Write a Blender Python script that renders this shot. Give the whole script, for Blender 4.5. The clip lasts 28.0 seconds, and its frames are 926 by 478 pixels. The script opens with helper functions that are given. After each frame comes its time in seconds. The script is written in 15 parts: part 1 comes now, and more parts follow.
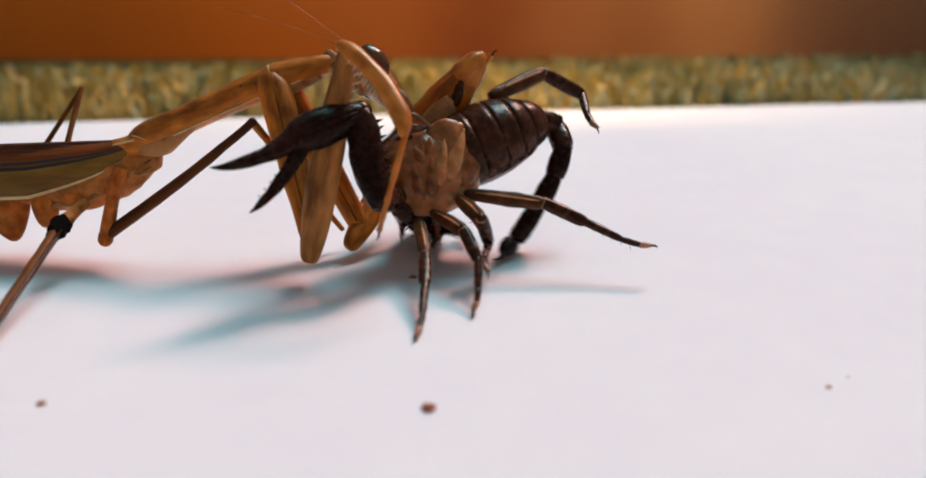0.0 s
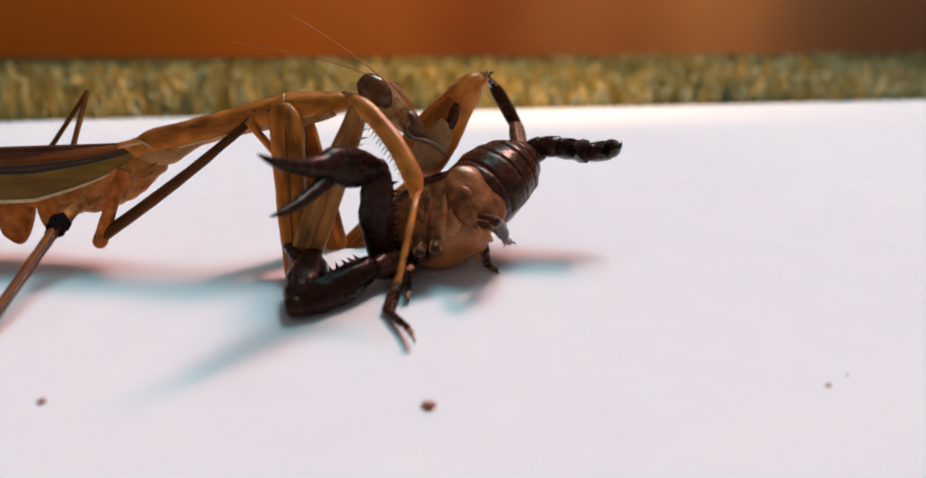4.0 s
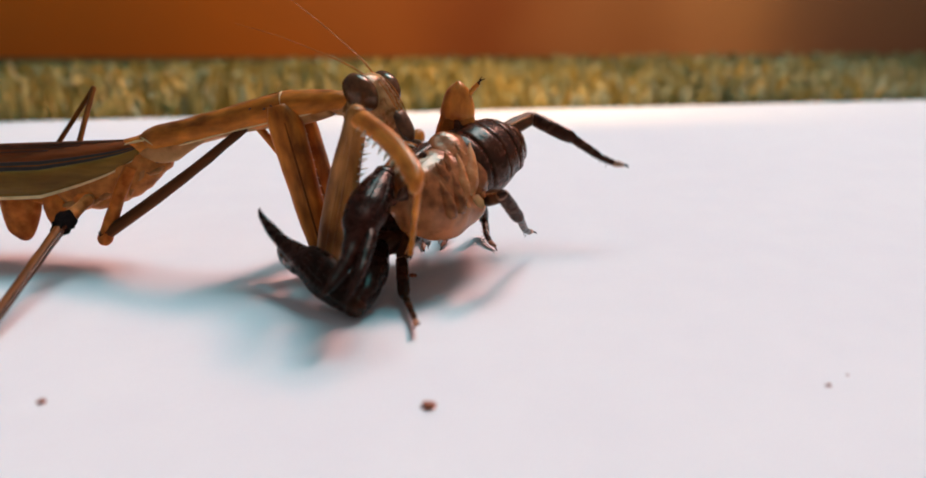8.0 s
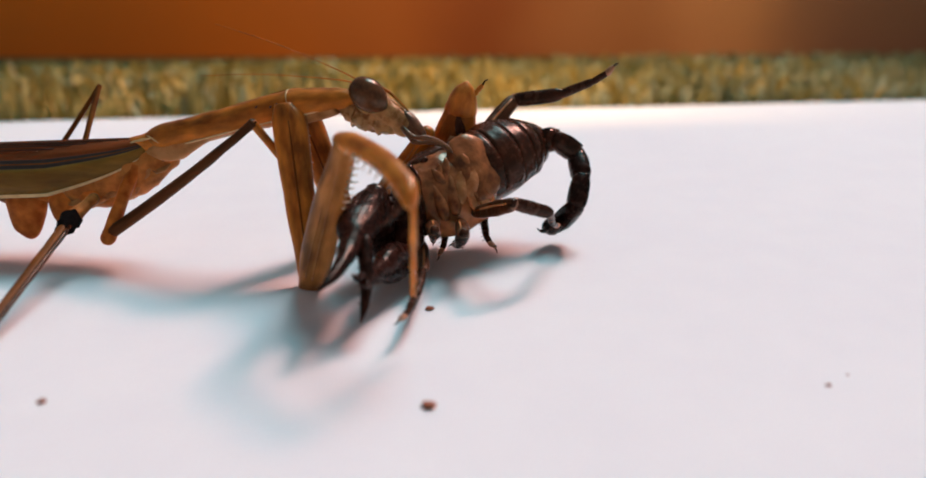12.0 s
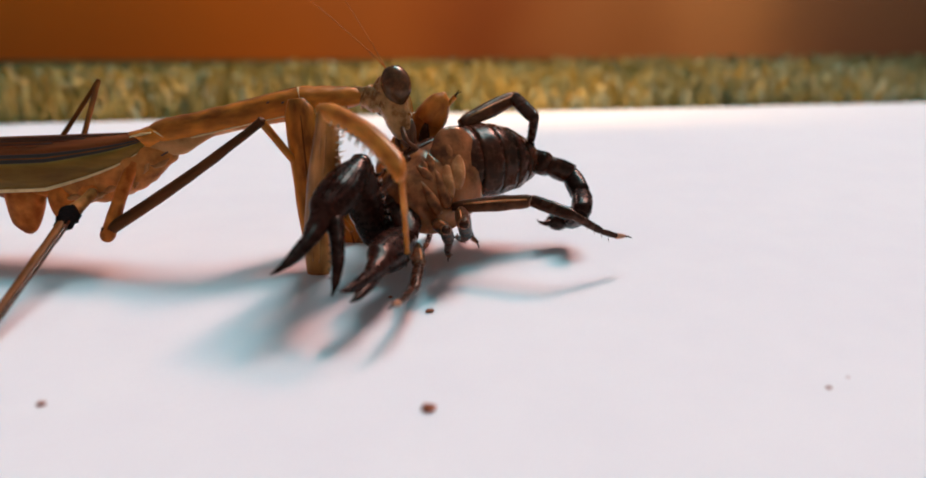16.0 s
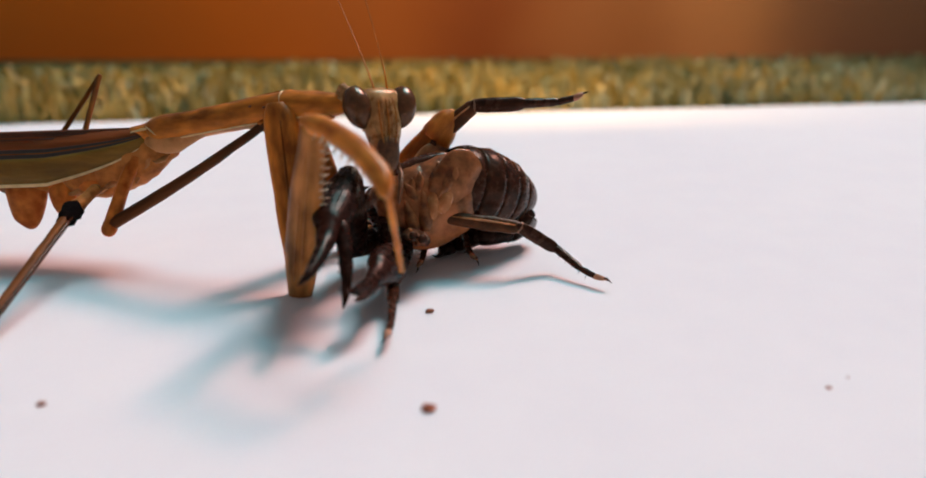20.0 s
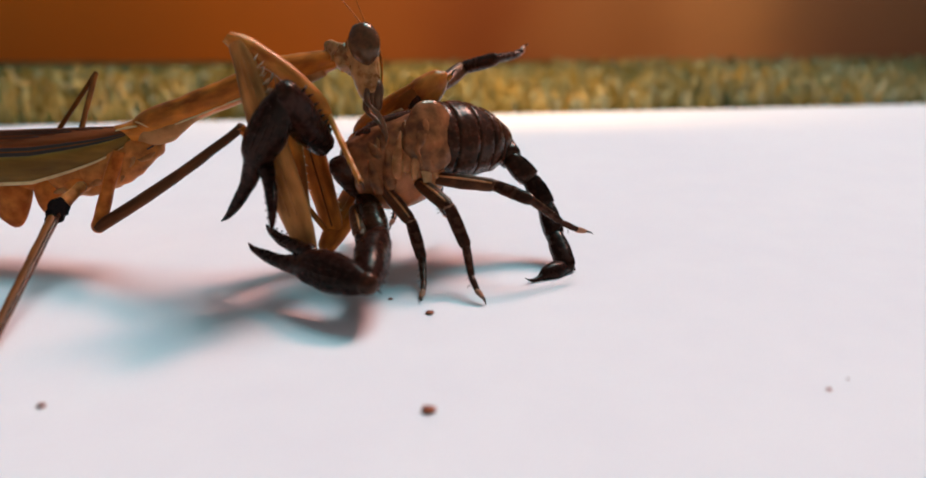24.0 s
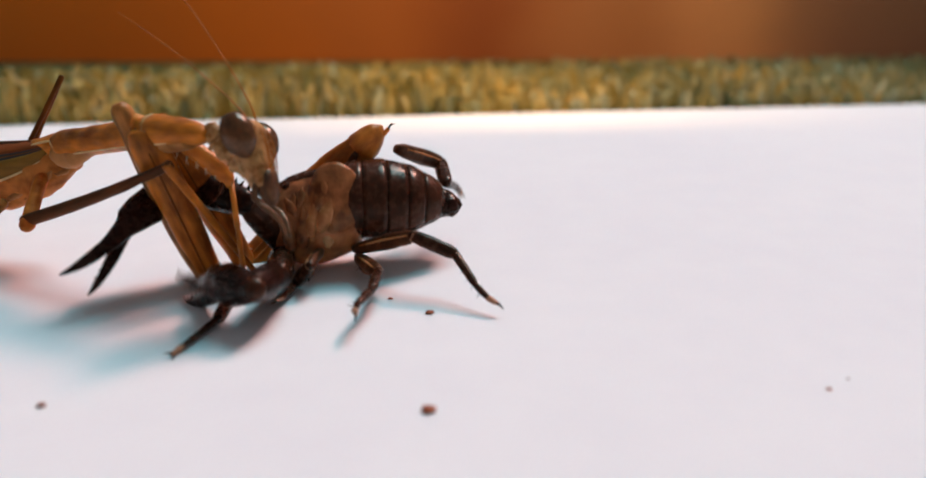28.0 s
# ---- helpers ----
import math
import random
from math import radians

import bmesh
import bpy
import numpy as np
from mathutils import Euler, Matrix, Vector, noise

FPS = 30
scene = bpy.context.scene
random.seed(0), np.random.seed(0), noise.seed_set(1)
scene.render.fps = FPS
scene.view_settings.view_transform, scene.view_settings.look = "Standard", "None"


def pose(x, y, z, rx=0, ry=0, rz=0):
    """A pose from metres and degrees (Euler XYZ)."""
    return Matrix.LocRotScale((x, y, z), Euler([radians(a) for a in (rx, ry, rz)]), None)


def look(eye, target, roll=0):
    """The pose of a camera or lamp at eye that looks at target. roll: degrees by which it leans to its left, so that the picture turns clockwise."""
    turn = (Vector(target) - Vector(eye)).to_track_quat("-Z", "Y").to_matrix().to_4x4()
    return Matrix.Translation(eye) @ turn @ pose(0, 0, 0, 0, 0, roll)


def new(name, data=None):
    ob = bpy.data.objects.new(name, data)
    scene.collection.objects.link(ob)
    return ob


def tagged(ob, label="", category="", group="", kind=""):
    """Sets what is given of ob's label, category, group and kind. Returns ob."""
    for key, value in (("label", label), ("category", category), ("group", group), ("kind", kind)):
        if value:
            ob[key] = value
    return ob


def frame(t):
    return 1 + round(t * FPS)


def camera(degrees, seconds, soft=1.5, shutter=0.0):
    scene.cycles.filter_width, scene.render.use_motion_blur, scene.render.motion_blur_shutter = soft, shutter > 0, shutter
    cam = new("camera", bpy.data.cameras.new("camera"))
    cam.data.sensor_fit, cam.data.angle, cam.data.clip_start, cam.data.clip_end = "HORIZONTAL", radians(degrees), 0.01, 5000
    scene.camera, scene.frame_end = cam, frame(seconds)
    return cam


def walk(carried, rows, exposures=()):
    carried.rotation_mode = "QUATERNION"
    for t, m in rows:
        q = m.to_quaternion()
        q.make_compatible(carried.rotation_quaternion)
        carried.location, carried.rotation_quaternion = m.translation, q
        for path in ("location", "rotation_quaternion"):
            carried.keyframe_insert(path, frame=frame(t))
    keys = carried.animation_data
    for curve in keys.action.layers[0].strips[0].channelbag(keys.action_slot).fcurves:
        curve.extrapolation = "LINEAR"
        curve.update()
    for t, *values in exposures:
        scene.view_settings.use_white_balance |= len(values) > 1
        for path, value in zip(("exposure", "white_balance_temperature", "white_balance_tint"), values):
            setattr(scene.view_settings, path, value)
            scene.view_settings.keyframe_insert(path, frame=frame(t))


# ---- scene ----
cam = camera(60.0, 28.0, soft=1.7, shutter=0.5)
cam.data.dof.use_dof = True
cam.data.dof.focus_distance = 0.098
cam.data.dof.aperture_fstop = 16.0
walk(cam, [
    (0, pose(0, 0, 0.035, 71.553, 0, 0)), (0.5, pose(0, 0, 0.035, 71.574, 0, 0)),
    (1, pose(0, 0, 0.035, 71.574, 0, 0)), (1.5, pose(0, 0, 0.035, 71.542, 0, 0)),
    (2, pose(0, 0, 0.035, 71.500, 0, 0)), (2.5, pose(0, 0, 0.035, 71.458, 0, 0)),
    (4.5, pose(0, 0, 0.035, 71.426, 0, 0)), (5, pose(0, 0, 0.035, 71.426, 0, 0)),
    (5.5, pose(0, 0, 0.035, 71.447, 0, 0)), (6, pose(0, 0, 0.035, 71.468, 0, 0)),
    (6.5, pose(0, 0, 0.035, 71.500, 0, 0)), (7, pose(0, 0, 0.035, 71.511, 0, 0)),
    (7.5, pose(0, 0, 0.035, 71.468, 0, 0)), (8, pose(0, 0, 0.035, 71.426, 0, 0)),
    (8.5, pose(0, 0, 0.035, 71.437, 0, 0)), (9, pose(0, 0, 0.035, 71.479, 0, 0)),
    (9.5, pose(0, 0, 0.035, 71.489, 0, 0)), (10, pose(0, 0, 0.035, 71.468, 0, 0)),
    (10.5, pose(0, 0, 0.035, 71.447, 0, 0)), (11, pose(0, 0, 0.035, 71.416, 0, 0)),
    (11.5, pose(0, 0, 0.035, 71.395, 0, 0)), (12, pose(0, 0, 0.035, 71.416, 0, 0)),
    (12.5, pose(0, 0, 0.035, 71.447, 0, 0)), (14.5, pose(0, 0, 0.035, 71.458, 0, 0)),
    (15, pose(0, 0, 0.035, 71.479, 0, 0)), (15.5, pose(0, 0, 0.035, 71.532, 0, 0)),
    (16, pose(0, 0, 0.035, 71.584, 0, 0)), (16.5, pose(0, 0, 0.035, 71.605, 0, 0)),
    (17, pose(0, 0, 0.035, 71.595, 0, 0)), (17.5, pose(0, 0, 0.035, 71.563, 0, 0)),
    (18, pose(0, 0, 0.035, 71.532, 0, 0)), (18.5, pose(0, 0, 0.035, 71.532, 0, 0)),
    (19, pose(0, 0, 0.035, 71.553, 0, 0)), (19.5, pose(0, 0, 0.035, 71.574, 0, 0)),
    (20, pose(0, 0, 0.035, 71.595, 0, 0)), (20.5, pose(0, 0, 0.035, 71.605, 0, 0)),
    (21, pose(0, 0, 0.035, 71.595, 0, 0)), (21.5, pose(0, 0, 0.035, 71.616, 0, 0)),
    (23.5, pose(0, 0, 0.035, 71.679, 0, 0)), (24, pose(0, 0, 0.035, 71.711, 0, 0)),
    (24.5, pose(0, 0, 0.035, 71.700, 0, 0)), (25, pose(0, 0, 0.035, 71.679, 0, 0)),
    (25.5, pose(0, 0, 0.035, 71.679, 0, 0)), (26, pose(0, 0, 0.035, 71.700, 0, 0)),
    (26.5, pose(0, 0, 0.035, 71.711, 0, 0)), (27, pose(0, 0, 0.035, 71.722, 0, 0)),
    (27.5, pose(0, 0, 0.035, 71.722, 0, 0)), (28, pose(0, 0, 0.035, 71.690, 0, 0))])


# ---- light: a warm lamp behind, a cool lamp above, a pale room, two added fills ----
world = bpy.data.worlds.new("room_light")
world.use_nodes = True
scene.world = world
world.node_tree.nodes["Background"].inputs["Color"].default_value = (0.96, 0.95, 1.0, 1)
world.node_tree.nodes["Background"].inputs["Strength"].default_value = 0.17


def area_lamp(name, eye, target, size, watts, colour):
    data = bpy.data.lights.new(name, "AREA")
    data.shape, data.size, data.energy, data.color = "DISK", size, watts, colour
    ob = new(name, data)
    ob.matrix_world = look(eye, target)
    return tagged(ob, "unseen lamp placed to light the table and wall", "lamp", kind="structure")


def spot_lamp(name, eye, target, cone, size, watts, colour):
    data = bpy.data.lights.new(name, "SPOT")
    data.energy, data.color, data.shadow_soft_size = watts, colour, size
    data.spot_size, data.spot_blend = radians(cone), 1.0
    ob = new(name, data)
    ob.matrix_world = look(eye, target)
    return tagged(ob, "unseen lamp placed to light the table and wall", "lamp", kind="structure")


spot_lamp("warm_lamp", (0.880, 1.450, 1.92), (-0.140, 0.065, 0.0), 15.5, 0.62, 1187.3, (1.0, 0.44, 0.36))
# unseen pink fill beside the cool lamp, added to turn right-hand shadows grey
spot_lamp("right_fill", (0.570, 0.990, 1.90), (0.115, 0.060, 0.0), 14.0, 0.60, 371.2, (1.0, 0.62, 0.58))
area_lamp("cool_lamp", (0.530, 0.960, 1.90), (-0.005, 0.085, 0.0), 1.05, 27.5, (0.22, 0.86, 1.0))
# added fill just out of view, brightens the wall and grass
area_lamp("wall_fill", (0.015, 0.215, 0.075), (0.0, 0.36, 0.005), 0.10, 0.13, (1.0, 0.60, 0.30))


# ---- materials ----
def surface(name, light, dark, scale=600.0, rough=0.5, bump=0.15, stretch=(1, 1, 1), coat=0.0, spec=0.5, sss=0.0, tint=(1, 1, 1)):
    """A noise-mottled surface: two colours at two scales, fine relief and uneven gloss. scale: features per metre."""
    mt = bpy.data.materials.new(name)
    mt.use_nodes = True
    nt = mt.node_tree
    bs = nt.nodes["Principled BSDF"]
    co = nt.nodes.new("ShaderNodeTexCoord")
    mp = nt.nodes.new("ShaderNodeMapping")
    mp.inputs["Scale"].default_value = stretch
    nt.links.new(co.outputs["Object"], mp.inputs["Vector"])
    big = nt.nodes.new("ShaderNodeTexNoise")
    big.inputs["Scale"].default_value, big.inputs["Detail"].default_value = scale * 0.3, 4
    fine = nt.nodes.new("ShaderNodeTexNoise")
    fine.inputs["Scale"].default_value, fine.inputs["Detail"].default_value = scale * 2.2, 6
    for n in (big, fine):
        nt.links.new(mp.outputs["Vector"], n.inputs["Vector"])
    mix = nt.nodes.new("ShaderNodeMath")
    mix.operation = "MULTIPLY_ADD"
    mix.inputs[1].default_value = 0.45
    nt.links.new(fine.outputs["Fac"], mix.inputs[0])
    half = nt.nodes.new("ShaderNodeMath")
    half.operation = "MULTIPLY"
    half.inputs[1].default_value = 0.6
    nt.links.new(big.outputs["Fac"], half.inputs[0])
    nt.links.new(half.outputs[0], mix.inputs[2])
    ramp = nt.nodes.new("ShaderNodeValToRGB")
    ramp.color_ramp.elements[0].position, ramp.color_ramp.elements[0].color = 0.40, (*dark, 1)
    ramp.color_ramp.elements[1].position, ramp.color_ramp.elements[1].color = 0.63, (*light, 1)
    nt.links.new(mix.outputs[0], ramp.inputs["Fac"])
    nt.links.new(ramp.outputs["Color"], bs.inputs["Base Color"])
    rr = nt.nodes.new("ShaderNodeMapRange")
    rr.inputs["To Min"].default_value, rr.inputs["To Max"].default_value = max(0.03, rough - 0.12), min(1, rough + 0.15)
    nt.links.new(fine.outputs["Fac"], rr.inputs["Value"])
    nt.links.new(rr.outputs["Result"], bs.inputs["Roughness"])
    bp = nt.nodes.new("ShaderNodeBump")
    bp.inputs["Strength"].default_value, bp.inputs["Distance"].default_value = bump, 0.0004
    nt.links.new(fine.outputs["Fac"], bp.inputs["Height"])
    nt.links.new(bp.outputs["Normal"], bs.inputs["Normal"])
    bs.inputs["Coat Weight"].default_value, bs.inputs["Coat Roughness"].default_value = coat, 0.12
    bs.inputs["Specular IOR Level"].default_value = spec
    bs.inputs["Specular Tint"].default_value = (*tint, 1)
    if sss:
        bs.inputs["Subsurface Weight"].default_value = sss
        bs.inputs["Subsurface Radius"].default_value = (0.0012, 0.0006, 0.0003)
    return mt


LONG = (0.25, 1, 1)
AMBER = (1.0, 0.78, 0.55)
RUSSET = (1.0, 0.84, 0.68)
PAPER = surface("white_card", (0.80, 0.80, 0.82), (0.77, 0.77, 0.80), 60, 0.85, 0.03, spec=0.15)
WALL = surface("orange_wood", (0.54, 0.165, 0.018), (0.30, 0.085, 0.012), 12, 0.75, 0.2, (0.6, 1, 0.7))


def light_bands(mt, stops):
    """Paints the wall's uneven light, with its tone, into the wood colour along x: stops of (metres, colour); the grain
    stays.
    """
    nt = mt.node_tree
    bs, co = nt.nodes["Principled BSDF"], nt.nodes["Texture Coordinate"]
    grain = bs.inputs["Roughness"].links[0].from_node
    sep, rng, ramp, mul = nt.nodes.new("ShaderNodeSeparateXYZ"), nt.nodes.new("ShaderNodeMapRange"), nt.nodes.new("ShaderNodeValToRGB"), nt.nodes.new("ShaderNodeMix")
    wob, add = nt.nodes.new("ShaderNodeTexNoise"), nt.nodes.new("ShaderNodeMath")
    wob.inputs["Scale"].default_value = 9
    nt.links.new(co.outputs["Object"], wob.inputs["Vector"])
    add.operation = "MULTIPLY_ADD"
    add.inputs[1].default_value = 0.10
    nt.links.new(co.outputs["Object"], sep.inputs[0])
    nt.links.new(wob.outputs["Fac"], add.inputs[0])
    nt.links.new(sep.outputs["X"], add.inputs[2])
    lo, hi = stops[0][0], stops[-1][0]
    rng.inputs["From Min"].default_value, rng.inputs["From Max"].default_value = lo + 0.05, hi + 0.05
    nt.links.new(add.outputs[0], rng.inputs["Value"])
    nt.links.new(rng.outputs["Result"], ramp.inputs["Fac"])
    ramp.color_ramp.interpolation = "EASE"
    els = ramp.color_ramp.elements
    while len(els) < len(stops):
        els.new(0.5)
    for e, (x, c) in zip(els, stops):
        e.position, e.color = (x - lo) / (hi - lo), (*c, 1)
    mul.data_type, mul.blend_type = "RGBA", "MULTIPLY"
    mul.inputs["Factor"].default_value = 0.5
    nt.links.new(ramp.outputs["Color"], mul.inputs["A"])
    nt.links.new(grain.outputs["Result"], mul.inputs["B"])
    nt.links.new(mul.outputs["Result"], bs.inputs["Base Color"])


# painted light: bright left, pale glow near x = 0.125, dim right end
light_bands(WALL, ((-0.30, (0.95, 0.250, 0.008)), (-0.10, (0.72, 0.192, 0.010)), (-0.045, (0.56, 0.165, 0.024)), (0.01, (0.36, 0.095, 0.018)), (0.055, (0.55, 0.22, 0.075)), (0.125, (0.88, 0.40, 0.16)), (0.190, (0.46, 0.215, 0.115)), (0.26, (0.22, 0.110, 0.070))))
GRASS = surface("dry_grass", (0.60, 0.43, 0.125), (0.115, 0.130, 0.036), 42, 0.7, 0.2)
GREENGRASS = surface("grey_green_grass", (0.50, 0.49, 0.28), (0.17, 0.19, 0.10), 42, 0.7, 0.2)
MOSS = surface("moss", (0.20, 0.19, 0.06), (0.06, 0.085, 0.03), 200, 0.9, 0.5)
TAN = surface("tan_cuticle", (0.70, 0.205, 0.022), (0.20, 0.050, 0.006), 420, 0.40, 0.3, (0.35, 1, 1), 0.0, 0.32, tint=AMBER)
TIBIA = surface("orange_cuticle", (0.84, 0.290, 0.045), (0.38, 0.088, 0.010), 330, 0.32, 0.25, (0.5, 1, 1), 0.0, 0.45, 0.12, AMBER)
OLIVE = surface("olive_brown_cuticle", (0.23, 0.068, 0.009), (0.085, 0.023, 0.004), 330, 0.50, 0.3, (0.5, 1, 1), 0.0, 0.15, tint=AMBER)
FEMUR = surface("streaked_femur", (0.68, 0.265, 0.072), (0.17, 0.055, 0.011), 330, 0.42, 0.3, (0.3, 1, 1), 0.0, 0.3, tint=AMBER)
LOBE = surface("red_orange_membrane", (0.74, 0.215, 0.040), (0.30, 0.062, 0.008), 300, 0.5, 0.35, spec=0.15, sss=0.12, tint=AMBER)
SHANK = surface("dark_brown_leg", (0.130, 0.036, 0.008), (0.042, 0.011, 0.003), 380, 0.5, 0.35, LONG, 0.0, 0.18, tint=AMBER)
PEACH = surface("peach_membrane", (0.60, 0.205, 0.050), (0.17, 0.046, 0.008), 330, 0.52, 0.45, coat=0.0, spec=0.14, sss=0.12, tint=AMBER)
WINGTOP = surface("brown_wing", (0.19, 0.045, 0.010), (0.040, 0.010, 0.004), 420, 0.36, 0.4, (0.16, 1, 1), 0.0, 0.3, tint=AMBER)
WINGSIDE = surface("olive_wing", (0.26, 0.122, 0.016), (0.12, 0.052, 0.007), 520, 0.42, 0.4, (0.15, 1, 1), 0.0, 0.4, tint=AMBER)
CREAM = surface("cream_edge", (0.78, 0.55, 0.26), (0.55, 0.33, 0.13), 500, 0.45, 0.15)
PALETAN = surface("pale_tan_skin", (0.55, 0.245, 0.090), (0.24, 0.082, 0.022), 300, 0.5, 0.35, spec=0.2, sss=0.12, tint=AMBER)
DARKLINE = surface("dark_wing_line", (0.030, 0.014, 0.009), (0.015, 0.008, 0.006), 600, 0.4, 0.1)
FACE = surface("golden_brown_face", (0.62, 0.31, 0.115), (0.22, 0.082, 0.024), 420, 0.28, 0.35, spec=0.5, tint=AMBER)
DARKHEAD = surface("dark_mouth", (0.16, 0.062, 0.028), (0.050, 0.018, 0.010), 700, 0.32, 0.3, tint=AMBER)
EYE = surface("brown_eye", (0.13, 0.048, 0.018), (0.07, 0.024, 0.009), 900, 0.20, 0.02, coat=0.15, spec=0.35, tint=AMBER)
SPINE = surface("ivory_spine", (0.72, 0.60, 0.46), (0.55, 0.38, 0.22), 900, 0.35, 0.05)
BLACK = surface("black_chitin", (0.030, 0.008, 0.005), (0.009, 0.003, 0.002), 520, 0.26, 0.14, spec=0.14, tint=RUSSET)
DARK = surface("dark_brown_chitin", (0.070, 0.020, 0.009), (0.020, 0.006, 0.003), 480, 0.24, 0.18, spec=0.2, tint=RUSSET)
BROWN = surface("brown_chitin", (0.47, 0.152, 0.052), (0.10, 0.028, 0.010), 300, 0.20, 0.45, spec=0.45, sss=0.1, tint=AMBER)
PLEURA = surface("tan_side_skin", (0.80, 0.33, 0.135), (0.30, 0.098, 0.030), 220, 0.26, 0.2, spec=0.4, sss=0.12, tint=AMBER)
PALE = surface("pale_comb", (0.56, 0.30, 0.12), (0.36, 0.16, 0.05), 600, 0.45, 0.2, sss=0.2)
SOOT = surface("matt_black_joint", (0.012, 0.008, 0.007), (0.004, 0.003, 0.003), 900, 0.8, 0.8, spec=0.02)
LEGBROWN = surface("brown_leg_shell", (0.135, 0.040, 0.014), (0.036, 0.011, 0.005), 420, 0.34, 0.5, spec=0.25, tint=AMBER)
FOOT = surface("reddish_foot", (0.40, 0.16, 0.075), (0.13, 0.055, 0.030), 700, 0.4, 0.2)
CRUMB = surface("brown_crumb", (0.46, 0.105, 0.032), (0.17, 0.036, 0.013), 2500, 0.7, 0.6)


# ---- mesh helpers, in millimetres ----
def m(x, y, z, rx=0, ry=0, rz=0):
    return pose(x * 0.001, y * 0.001, z * 0.001, rx, ry, rz)


def loft(secs, n=12, bm=None, power=2.0):
    """A closed skin over rings along x: (x, half height, half width, y shift, z shift). power over 2 squares the ring."""
    bm = bm or bmesh.new()
    rings = []
    for s in secs:
        x, ry, rz = s[0], max(s[1], 0.02), max(s[2], 0.02)
        cy, cz = (list(s[3:]) + [0, 0])[:2]
        ring = []
        for k in range(n):
            a = 2 * math.pi * k / n
            c, d = math.cos(a), math.sin(a)
            e = 2.0 / power
            ring.append(bm.verts.new((x * 0.001, (cy + ry * math.copysign(abs(c) ** e, c)) * 0.001, (cz + rz * math.copysign(abs(d) ** e, d)) * 0.001)))
        rings.append(ring)
    for a, b in zip(rings, rings[1:]):
        for k in range(n):
            bm.faces.new((a[k], a[(k + 1) % n], b[(k + 1) % n], b[k]))
    bm.faces.new(rings[0][::-1])
    bm.faces.new(rings[-1])
    bmesh.ops.recalc_face_normals(bm, faces=bm.faces)
    return bm


def spike(bm, at, tip, r):
    """A thin cone from at to tip."""
    a, b = Vector(at) * 0.001, Vector(tip) * 0.001
    d = (b - a).normalized()
    u = d.orthogonal().normalized()
    v = d.cross(u)
    ring = [bm.verts.new(a + (u * math.cos(k * math.pi / 2.5) + v * math.sin(k * math.pi / 2.5)) * r * 0.001) for k in range(5)]
    top = bm.verts.new(b)
    for k in range(5):
        bm.faces.new((ring[k], ring[(k + 1) % 5], top))
    bm.faces.new(ring[::-1])


def cone(at, tip, r):
    bm = bmesh.new()
    spike(bm, at, tip, r)
    return bm


def smooth_secs(keys, steps=4):
    """More rings between the given ones, on a smooth curve."""
    out = []
    pts = [list(k) + [0] * (5 - len(k)) for k in keys]
    for i in range(len(pts) - 1):
        p0, p1, p2, p3 = pts[max(i - 1, 0)], pts[i], pts[i + 1], pts[min(i + 2, len(pts) - 1)]
        for s in range(steps):
            w = s / steps
            out.append([0.5 * (2 * b + (c - a) * w + (2 * a - 5 * b + 4 * c - d) * w * w + (3 * b - a - 3 * c + d) * w ** 3) for a, b, c, d in zip(p0, p1, p2, p3)])
    out.append(pts[-1])
    return out


def rough_up(bm, size, amount):
    """Uneven skin: pushes each vertex along a noise field, in millimetres."""
    for v in bm.verts:
        p = v.co * 1000 / size
        v.co += Vector((noise.noise(p), noise.noise(p + Vector((7, 0, 3))), noise.noise(p + Vector((0, 5, 9))))) * amount * 0.001
    return bm


P = {}


def part(name, bm, material, parent, label="", key="", smooth=True):
    me = bpy.data.meshes.new(name)
    bm.to_mesh(me)
    bm.free()
    if smooth:
        me.polygons.foreach_set("use_smooth", [True] * len(me.polygons))
    me.materials.append(material)
    ob = new(name, me)
    ob.parent = parent
    if label:
        ob["label"] = label
    if key:
        P[key] = ob
    return ob


# ---- the table: a white card, grass behind it, a wooden wall ----
def plate(name, corners, thick, material, label, category):
    bm = bmesh.new()
    lo = [bm.verts.new((x * 0.001, y * 0.001, z * 0.001 - thick * 0.001)) for x, y, z in corners]
    hi = [bm.verts.new((x * 0.001, y * 0.001, z * 0.001)) for x, y, z in corners]
    bm.faces.new(hi)
    bm.faces.new(lo[::-1])
    for i in range(len(lo)):
        j = (i + 1) % len(lo)
        bm.faces.new((lo[i], lo[j], hi[j], hi[i]))
    bmesh.ops.recalc_face_normals(bm, faces=bm.faces)
    return tagged(part(name, bm, material, None, smooth=False), label, category, kind="structure")


plate("floor", [(-150, -70, 0), (160, -70, 0), (160, 232.0, 0), (-150, 188.0, 0)], 1.2, PAPER, "flat white card sheet strewn with a few crumbs", "card")
plate("ground", [(-900, -500, -1.3), (900, -500, -1.3), (900, 420, -1.3), (-900, 420, -1.3)], 8, MOSS, "mossy green ground under the white card", "ground")
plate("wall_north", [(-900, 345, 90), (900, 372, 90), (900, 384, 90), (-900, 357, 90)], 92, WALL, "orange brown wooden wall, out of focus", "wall")


